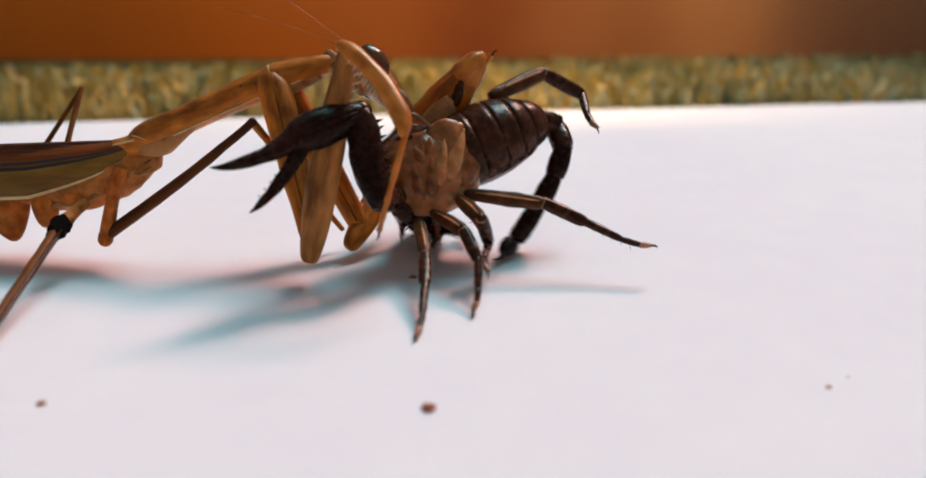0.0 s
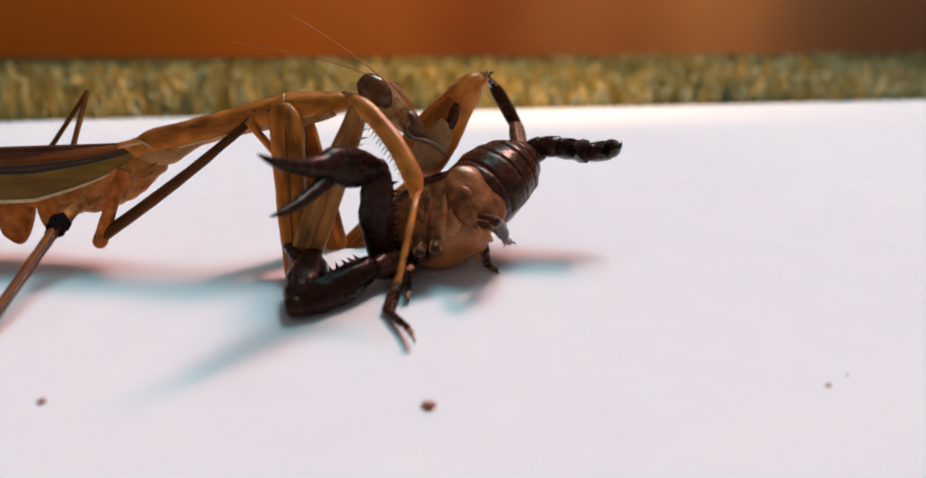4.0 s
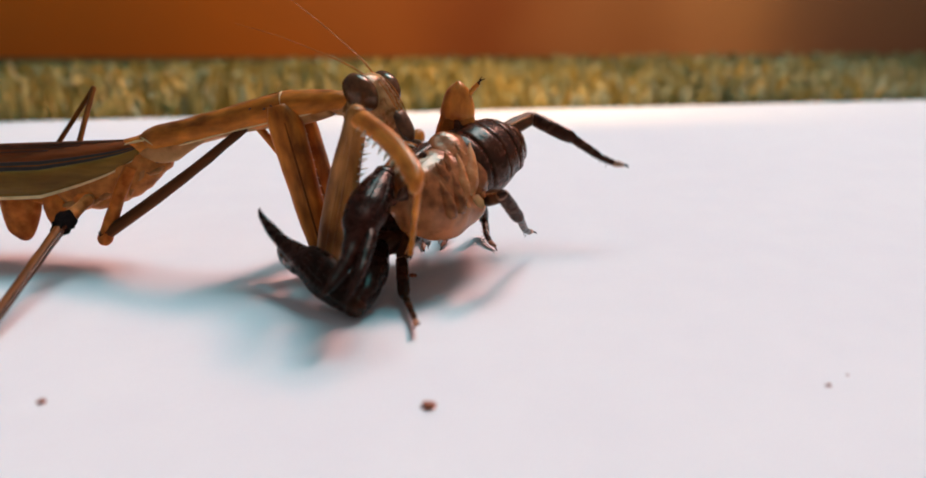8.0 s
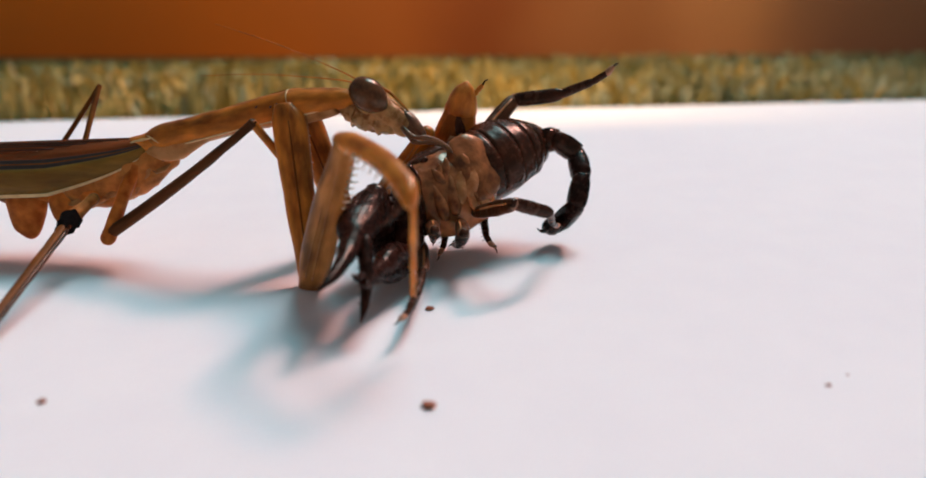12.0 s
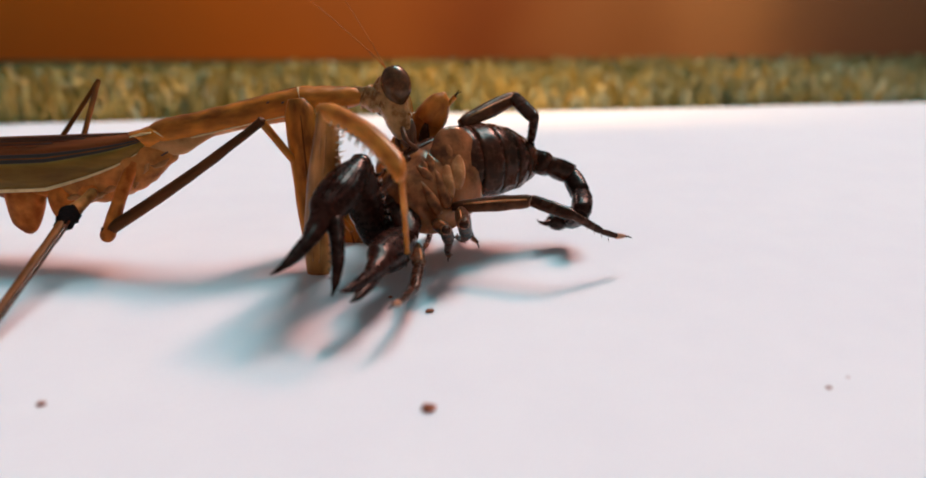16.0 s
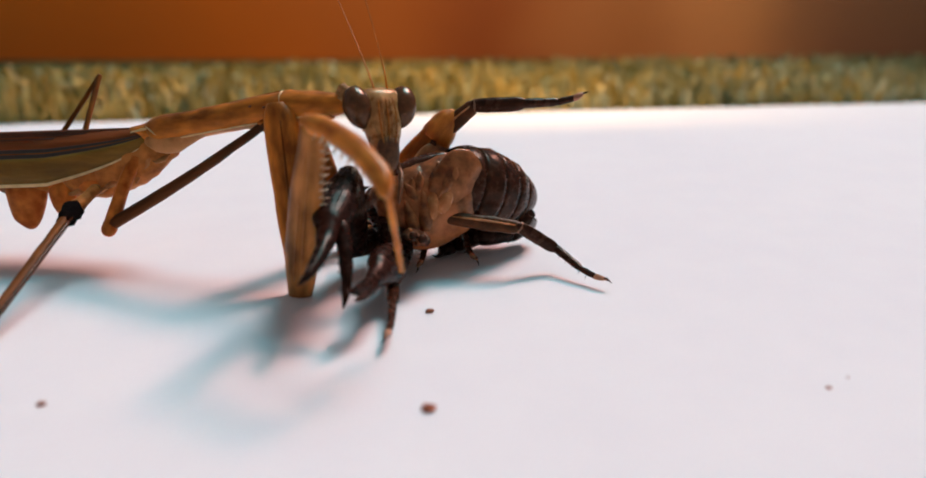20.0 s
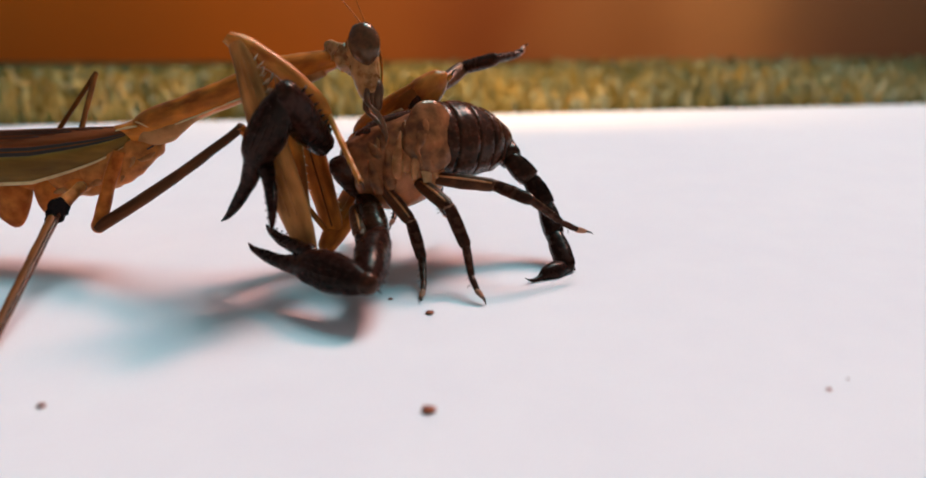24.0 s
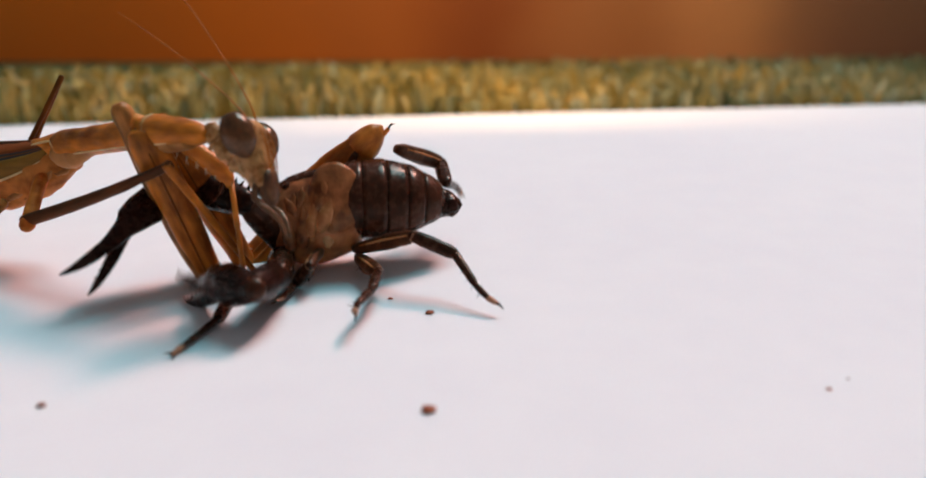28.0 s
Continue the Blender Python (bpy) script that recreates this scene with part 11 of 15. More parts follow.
    walk(P["N4.tibia"], [(0, m(14.64, -3.44, 8.69, 67, 21, -16)), (0.5, m(15.34, -4.41, 6.06, 74, 16, 9)), (1, m(14.54, -3.98, 9.89, 71, 5, -11)), (1.5, m(12.79, -8.03, 10.59, 71, -3, 2)),
        (2, m(16.58, -4.60, 9.57, 71, 3, -12)), (2.5, m(11.36, -9.80, 9.23, 77, 20, 16)), (3, m(10.89, -10.15, 9.14, 81, 23, 25)), (3.5, m(9.77, -10.83, 8.85, 97, 30, 48)),
        (4, m(8.56, -11.31, 8.49, 115, 33, 73)), (4.5, m(8.00, -11.45, 8.31, 122, 32, 83)), (5, m(8.01, -10.86, 9.84, 120, 38, 69)), (5.5, m(13.39, -8.50, 11.60, 76, 12, 33)),
        (6, m(12.00, -10.92, 6.83, 21, 18, -76)), (6.5, m(9.97, -10.60, 10.56, 86, 33, 59)), (7, m(10.66, -9.84, 11.04, 133, 58, 56)), (7.5, m(7.35, -10.54, 11.51, 131, 37, 65)),
        (8, m(9.31, -10.30, 11.37, 119, 44, 55)), (8.5, m(10.63, -10.52, 10.44, 130, 34, 72)), (9, m(9.97, -10.22, 11.44, 127, 37, 68)), (9.5, m(9.97, -10.26, 11.46, 122, 36, 63)),
        (10, m(11.97, -10.83, 8.18, 96, 29, 49)), (10.5, m(11.31, -10.22, 10.03, 83, 23, 30)), (11, m(15.63, -7.07, 9.05, 112, 37, 58)), (11.5, m(14.84, -8.21, 9.00, 107, 33, 55)),
        (12, m(10.66, -10.08, 10.27, 81, 20, 32)), (12.5, m(14.30, -7.78, 6.11, 55, 13, -46)), (13, m(14.31, -7.55, 6.88, 60, 11, -40)), (13.5, m(14.32, -7.05, 8.57, 67, 6, -26)),
        (14, m(14.30, -6.52, 10.26, 71, 1, -12)), (14.5, m(14.28, -6.28, 11.03, 72, -2, -6)), (15, m(11.35, -8.78, 12.75, 72, 6, 24)), (15.5, m(10.68, -8.88, 12.52, 81, 19, 32)),
        (16, m(13.16, -3.95, 9.17, 64, 11, -29)), (16.5, m(13.64, 1.30, 6.96, 65, 1, -42)), (17, m(13.53, -0.54, 5.56, 60, 8, -41)), (17.5, m(13.52, -1.16, 4.16, 43, 11, -62)),
        (18, m(12.26, -7.43, 6.50, 85, 38, 17)), (18.5, m(10.89, -6.91, 8.13, 82, 23, 27)), (19, m(11.48, -8.27, 8.23, 72, 0, -0)), (19.5, m(10.09, -8.97, 8.48, 81, 20, 31)),
        (20, m(11.80, -4.07, 5.91, 79, 33, 10)), (20.5, m(10.36, -4.57, 6.45, 61, 18, -31)), (21, m(8.75, -7.93, 11.35, 84, 26, 28)), (21.5, m(8.85, -6.19, 9.14, 78, 30, 8)),
        (22, m(9.07, -5.62, 9.39, 76, 28, 5)), (22.5, m(9.45, -4.30, 9.94, 72, 22, -2)), (23, m(9.67, -2.94, 10.50, 70, 16, -8)), (23.5, m(9.72, -2.33, 10.75, 69, 14, -11)),
        (24, m(8.95, -2.15, 10.74, 60, 9, -40)), (24.5, m(7.44, -7.52, 8.96, 83, 36, 14)), (25, m(7.44, -6.82, 11.54, 77, 19, 16)), (25.5, m(7.42, -8.89, 7.57, 84, 20, 45)),
        (26, m(9.01, -2.26, 10.77, 70, 12, -9)), (26.5, m(7.46, -5.73, 12.71, 68, 27, -13)), (27, m(9.67, -3.40, 7.50, 66, 14, -22)), (27.2, m(8.12, -7.69, 9.04, 85, 30, 24)),
        (27.5, m(4.07, -11.37, 3.90, 94, 29, 43)), (28, m(-0.68, -8.69, 6.46, 65, 15, -24))])
    walk(P["N4.foot"], [(0, m(19.49, -4.85, 6.77, 64, 20, -22)), (0.5, m(20.47, -3.59, 4.59, 64, 21, -23)), (1, m(19.83, -4.97, 9.46, 72, 24, -2)), (1.5, m(18.18, -7.81, 10.88, 72, 3, 12)),
        (2, m(21.86, -5.72, 9.26, 68, 10, -19)), (2.5, m(16.23, -8.37, 7.39, 99, 43, 33)), (3, m(15.40, -8.09, 6.99, 107, 42, 43)), (3.5, m(12.90, -7.37, 6.12, 122, 37, 66)),
        (4, m(9.85, -6.95, 5.56, 133, 28, 84)), (4.5, m(8.53, -6.91, 5.43, 136, 24, 91)), (5, m(9.55, -6.90, 6.51, 134, 28, 84)), (5.5, m(17.81, -5.61, 10.47, 81, 17, 47)),
        (6, m(13.24, -15.90, 5.16, 100, 33, 60)), (6.5, m(12.29, -6.69, 7.65, 110, 30, 76)), (7, m(12.26, -7.45, 6.47, 106, 25, 67)), (7.5, m(9.19, -6.61, 8.29, 119, 36, 84)),
        (8, m(11.57, -7.10, 7.66, 117, 33, 76)), (8.5, m(11.98, -6.26, 7.41, 122, 36, 78)), (9, m(11.62, -6.22, 8.20, 132, 38, 85)), (9.5, m(11.95, -6.39, 8.26, 133, 41, 78)),
        (10, m(15.05, -7.23, 5.61, 126, 20, 72)), (10.5, m(15.60, -7.74, 7.89, 119, 31, 64)), (11, m(17.93, -3.45, 5.77, 106, 31, 55)), (11.5, m(17.44, -4.50, 6.06, 108, 32, 59)),
        (12, m(14.94, -7.36, 8.43, 120, 32, 77)), (12.5, m(17.93, -11.59, 4.93, 56, 34, -32)), (13, m(18.36, -10.98, 5.87, 60, 32, -26)), (13.5, m(19.15, -9.39, 8.02, 68, 26, -13)),
        (14, m(19.59, -7.62, 10.20, 72, 19, -2)), (14.5, m(19.65, -6.83, 11.17, 73, 16, 2)), (15, m(16.25, -6.59, 12.19, 74, 10, 44)), (15.5, m(14.99, -6.14, 10.76, 88, 24, 43)),
        (16, m(17.80, -6.50, 8.10, 85, 31, 23)), (16.5, m(17.68, -2.29, 6.87, 62, 30, -24)), (17, m(17.54, -4.08, 4.79, 49, 17, -52)), (17.5, m(15.98, -5.85, 3.09, 17, 19, -78)),
        (18, m(16.30, -6.17, 3.15, 19, 19, -77)), (18.5, m(15.30, -4.66, 5.98, 56, 13, -45)), (19, m(16.88, -8.28, 8.23, 76, 24, 10)), (19.5, m(14.42, -6.35, 6.59, 90, 44, 20)),
        (20, m(16.27, -3.25, 3.00, 47, 16, -54)), (20.5, m(14.74, -7.24, 4.75, 53, 33, -36)), (21, m(13.03, -5.66, 8.95, 85, 44, 13)), (21.5, m(13.46, -5.51, 6.40, 75, 43, -3)),
        (22, m(13.82, -5.19, 6.85, 76, 42, 0)), (22.5, m(14.44, -4.45, 7.90, 79, 38, 7)), (23, m(14.81, -3.66, 8.99, 81, 34, 12)), (23.5, m(14.88, -3.30, 9.49, 81, 32, 14)),
        (24, m(13.01, -5.61, 9.85, 82, 37, 12)), (24.5, m(11.66, -6.46, 5.75, 87, 42, 17)), (25, m(12.33, -5.41, 9.74, 74, 27, 1)), (25.5, m(11.03, -5.33, 5.72, 105, 32, 56)),
        (26, m(14.22, -3.12, 9.62, 82, 31, 17)), (26.5, m(12.13, -6.79, 10.23, 82, 46, 8)), (27, m(14.53, -5.36, 6.17, 61, 20, -29)), (27.2, m(12.39, -5.82, 6.32, 53, 16, -47)),
        (27.5, m(7.49, -8.14, 1.24, 66, -8, -57)), (28, m(4.07, -10.84, 5.07, 38, 30, -56))])
    walk(P["F4.femur"], [(0, m(9.25, 7.59, 20.04, 60, -15, 36)), (0.5, m(11.52, 6.63, 17.20, 63, -1, 47)), (1, m(6.97, 7.59, 20.07, 59, -17, 36)), (1.5, m(7.73, 6.86, 17.86, 48, -18, 51)),
        (2, m(9.25, 7.09, 18.50, 61, -18, 30)), (2.5, m(10.76, 5.63, 14.11, 57, -8, 48)), (3, m(11.06, 5.56, 13.88, 51, -10, 55)), (3.5, m(11.71, 5.39, 13.36, 32, -12, 73)),
        (4, m(12.36, 5.22, 12.85, 9, -14, 91)), (4.5, m(12.66, 5.14, 12.62, -8, -14, 98)), (5, m(7.73, 6.59, 16.93, 47, -21, 50)), (5.5, m(7.73, 6.59, 16.97, 46, -24, 50)),
        (6, m(8.49, 6.84, 17.73, 53, -22, 42)), (6.5, m(11.52, 6.01, 15.27, 64, 6, 57)), (7, m(12.28, 6.01, 15.28, 53, -5, 57)), (7.5, m(8.49, 7.08, 18.45, 48, -19, 51)),
        (8, m(8.49, 5.74, 14.41, 57, -12, 45)), (8.5, m(11.52, 5.50, 13.71, 66, 4, 50)), (9, m(11.52, 6.60, 17.03, 53, -12, 50)), (9.5, m(8.49, 7.09, 18.48, 59, -17, 35)),
        (10, m(9.25, 5.64, 14.13, 57, -12, 44)), (10.5, m(6.21, 5.87, 14.81, 52, -28, 41)), (11, m(9.25, 5.26, 12.96, 68, -2, 28)), (11.5, m(13.80, 5.37, 13.28, 116, 41, 65)),
        (12, m(6.97, 5.62, 14.04, 46, -34, 46)), (12.5, m(7.73, 5.51, 13.73, 48, -20, 51)), (13, m(7.38, 5.68, 14.24, 49, -20, 49)), (14, m(5.81, 6.43, 16.48, 54, -22, 41)),
        (14.5, m(5.46, 6.60, 16.99, 55, -22, 39)), (15, m(6.21, 6.60, 17.03, 63, -1, 46)), (15.5, m(6.97, 6.38, 16.40, 61, -7, 42)), (16, m(5.46, 6.52, 16.85, 59, -16, 37)),
        (16.5, m(4.70, 6.40, 16.53, 45, -31, 48)), (17, m(5.46, 6.04, 15.43, 60, -13, 38)), (17.5, m(6.21, 5.43, 13.58, 65, -8, 29)), (18, m(1.66, 5.66, 14.24, 73, -23, 1)),
        (18.5, m(0.15, 6.14, 15.68, 59, -33, 28)), (19, m(1.66, 6.63, 17.16, 42, -21, 57)), (19.5, m(1.66, 5.68, 14.32, 72, -16, -0)), (20, m(0.15, 5.44, 13.64, 72, -40, 6)),
        (20.5, m(0.90, 5.69, 14.37, 72, -24, 2)), (21, m(3.18, 6.64, 17.23, 46, -21, 52)), (21.5, m(3.18, 6.89, 17.99, 53, -16, 46)), (22, m(2.82, 7.11, 18.68, 50, -15, 51)),
        (22.5, m(2.04, 7.61, 20.21, 43, -13, 60)), (23, m(1.26, 8.11, 21.73, 34, -11, 70)), (23.5, m(0.90, 8.34, 22.43, 30, -10, 75)), (24, m(1.66, 7.87, 21.04, 39, -13, 65)),
        (24.5, m(-1.37, 6.91, 18.14, 63, -12, 32)), (25, m(-1.37, 7.02, 18.46, 57, -17, 40)), (25.5, m(-1.37, 6.31, 16.30, 57, -16, 40)), (26, m(-2.13, 6.91, 18.14, 51, -19, 48)),
        (26.5, m(-1.37, 8.10, 21.76, 72, -11, -1)), (27, m(-0.61, 6.32, 16.38, 57, -16, 39)), (27.2, m(-2.13, 6.44, 16.74, 68, -17, 15)), (27.5, m(-2.13, 4.30, 10.26, 81, 18, 63)),
        (28, m(-2.89, 5.36, 13.44, 86, 21, 52))])
    walk(P["F4.tibia"], [(0, m(15.69, 12.22, 22.10, 78, 28, 11)), (0.5, m(17.08, 12.66, 17.36, 89, 36, 26)), (1, m(13.32, 12.17, 22.54, 78, 62, -3)), (1.5, m(12.63, 12.92, 20.43, 72, -4, -7)),
        (2, m(16.00, 11.02, 20.99, 95, 43, 28)), (2.5, m(16.24, 11.62, 15.31, 62, 44, -21)), (3, m(15.73, 12.15, 15.26, 63, 42, -19)), (3.5, m(14.12, 13.03, 15.10, 67, -34, 15)),
        (4, m(12.28, 13.18, 14.79, -53, -55, 148)), (4.5, m(11.55, 13.02, 14.58, -56, -53, 150)), (5, m(12.61, 12.49, 19.87, 72, -4, -7)), (5.5, m(12.59, 12.28, 20.33, 73, -15, -5)),
        (6, m(14.13, 11.93, 20.81, 73, 6, 20)), (6.5, m(15.99, 12.82, 14.35, 52, 61, -34)), (7, m(16.75, 12.85, 15.99, 50, 23, -46)), (7.5, m(13.42, 13.09, 21.05, 69, -5, -47)),
        (8, m(14.21, 11.37, 16.09, 68, 24, -14)), (8.5, m(16.73, 11.82, 13.21, 63, 39, -20)), (9, m(16.64, 12.77, 18.75, 54, 25, -39)), (9.5, m(14.88, 11.62, 20.89, 62, 18, -28)),
        (10, m(15.00, 11.24, 15.80, 71, 2, -9)), (10.5, m(11.73, 10.59, 18.62, 73, -8, -34)), (11, m(16.46, 9.14, 13.31, 31, 18, -69)), (11.5, m(16.43, 11.02, 7.95, 4, 25, -87)),
        (12, m(11.73, 10.52, 18.57, 72, -8, -6)), (12.5, m(12.62, 11.48, 16.51, 71, 2, -8)), (13, m(12.43, 11.48, 17.08, 70, 5, -14)), (13.5, m(12.01, 11.45, 18.31, 64, 13, -29)),
        (14, m(11.57, 11.40, 19.54, 52, 20, -44)), (14.5, m(11.36, 11.37, 20.09, 46, 23, -51)), (15, m(11.88, 12.53, 17.19, 64, -4, -56)), (15.5, m(13.02, 11.82, 17.41, 46, 22, -51)),
        (16, m(11.76, 11.22, 19.18, 34, 17, -67)), (16.5, m(9.40, 11.66, 20.72, 79, -16, -43)), (17, m(11.78, 10.92, 17.28, 49, 14, -54)), (17.5, m(13.30, 9.38, 14.73, 57, 50, -28)),
        (18, m(9.23, 5.76, 17.40, 73, 23, 1)), (18.5, m(6.23, 9.38, 20.12, 63, 14, -30)), (19, m(5.88, 13.04, 20.04, 73, -8, -36)), (19.5, m(9.53, 5.64, 16.64, 68, 26, -12)),
        (20, m(6.42, 6.05, 18.88, 72, -3, -4)), (20.5, m(8.39, 6.00, 17.71, 73, 7, 25)), (21, m(7.86, 12.70, 20.17, 70, 25, -9)), (21.5, m(8.65, 12.57, 20.23, 76, -12, -43)),
        (22, m(7.85, 13.22, 20.83, 78, -14, -43)), (22.5, m(5.97, 14.55, 22.11, 83, -19, -44)), (23, m(3.97, 15.68, 23.34, 88, -23, -45)), (23.5, m(3.06, 16.11, 23.89, 90, -26, -45)),
        (24, m(5.08, 15.09, 22.86, 79, -15, -45)), (24.5, m(5.47, 11.11, 19.81, 62, 5, -43)), (25, m(4.68, 12.03, 20.81, 64, 2, -43)), (25.5, m(4.68, 11.36, 18.56, 69, -1, -30)),
        (26, m(3.10, 12.66, 20.77, 72, -17, -0)), (26.5, m(6.68, 8.00, 23.30, 76, 16, 16)), (27, m(5.47, 11.33, 18.64, 73, -8, -30)), (27.2, m(5.46, 8.48, 19.08, 71, -3, 5)),
        (27.5, m(1.42, 11.24, 7.71, 62, 31, -24)), (28, m(1.85, 11.38, 10.52, 18, 13, -81))])
    walk(P["F4.foot"], [(0, m(21.08, 13.25, 19.22, 4, 26, -87)), (0.5, m(21.57, 14.88, 13.70, 14, 17, -81)), (1, m(16.23, 12.00, 17.06, -16, 21, -101)), (1.5, m(18.77, 12.19, 20.91, 48, 11, -57)),
        (2, m(19.97, 13.15, 16.73, -6, 42, -95)), (2.5, m(20.41, 10.02, 11.00, 20, 71, -69)), (3, m(20.10, 10.62, 11.13, 8, 61, -81)), (3.5, m(19.08, 14.32, 18.59, -12, 21, -98)),
        (4, m(9.28, 15.07, 19.87, -24, -21, -107)), (4.5, m(8.32, 14.86, 19.54, -35, -31, -109)), (4.67, m(11.80, 13.83, 19.81, -4, -2, -82)), (4.83, m(15.27, 12.80, 20.09, 36, 6, -44)),
        (5, m(18.75, 11.76, 20.36, 74, -13, -10)), (5.5, m(18.56, 11.71, 21.91, 76, -15, -22)), (6, m(19.93, 14.00, 20.14, 59, 3, -51)), (6.5, m(18.49, 11.14, 8.94, -19, 45, -108)),
        (7, m(20.71, 8.75, 13.57, 96, 53, 22)), (7.5, m(17.64, 8.59, 21.63, 72, 8, 42)), (8, m(19.70, 10.05, 13.54, 64, 30, -20)), (8.5, m(21.26, 10.16, 9.31, 49, 56, -37)),
        (9, m(21.05, 9.25, 16.17, 66, 21, -17)), (9.5, m(20.08, 8.84, 18.97, 77, 24, 12)), (10, m(21.12, 10.26, 15.58, 74, -11, -11)), (10.5, m(16.80, 7.14, 19.53, 69, -16, 12)),
        (11, m(18.59, 3.64, 11.40, 173, 46, 89)), (11.5, m(16.74, 5.39, 5.38, -48, 49, -141)), (12, m(17.83, 9.91, 19.44, 76, -23, -8)), (12.5, m(18.75, 10.60, 16.32, 73, -10, -10)),
        (13, m(18.42, 9.98, 16.51, 72, -3, -2)), (13.5, m(17.31, 8.55, 16.90, 82, 23, 28)), (14, m(15.73, 7.34, 17.40, 121, 40, 69)), (14.5, m(14.94, 6.92, 17.69, 139, 42, 83)),
        (15, m(15.37, 7.44, 17.65, 135, 57, 58)), (15.5, m(16.60, 7.34, 15.07, 134, 40, 66)), (16, m(14.10, 5.77, 17.36, -179, 54, 93)), (16.5, m(13.73, 7.55, 22.38, 68, -6, 23)),
        (17, m(15.30, 6.04, 15.82, 145, 45, 83)), (17.5, m(16.80, 7.54, 9.96, 127, 49, 56)), (18, m(14.93, 5.85, 14.97, 136, 56, 59)), (18.5, m(11.48, 6.41, 18.67, 118, 43, 54)),
        (19, m(10.85, 9.45, 20.92, 67, -6, 28)), (19.5, m(14.98, 4.52, 13.92, 84, 22, 38)), (20, m(12.59, 5.58, 19.24, 72, -3, -0)), (20.5, m(13.97, 8.59, 16.92, 71, 4, 31)),
        (21, m(13.41, 11.84, 17.54, 67, 30, -14)), (21.5, m(13.07, 8.43, 21.55, 61, 0, 53)), (22, m(12.22, 9.09, 22.37, 58, -4, 52)), (22.5, m(10.19, 10.48, 24.12, 54, -11, 49)),
        (23, m(8.02, 11.68, 25.81, 52, -19, 46)), (23.5, m(7.02, 12.16, 26.56, 51, -22, 45)), (24, m(9.32, 10.86, 24.47, 58, -2, 54)), (24.5, m(9.99, 6.90, 19.28, 74, 11, 14)),
        (25, m(9.25, 7.84, 20.61, 74, 10, 28)), (25.5, m(10.06, 8.27, 18.65, 71, 3, 28)), (26, m(9.02, 12.62, 22.61, 74, -19, -4)), (26.5, m(12.39, 9.68, 21.56, 91, 27, 43)),
        (27, m(10.82, 8.30, 19.49, 64, -8, 33)), (27.2, m(11.63, 9.05, 19.38, 74, -23, -5)), (27.5, m(6.29, 9.08, 4.53, 78, -13, -55)), (27.67, m(5.12, 7.86, 6.07, 105, 40, -53)),
        (27.83, m(3.94, 6.63, 7.60, -152, 67, 35)), (28, m(2.77, 5.41, 9.14, -96, 20, 74))])
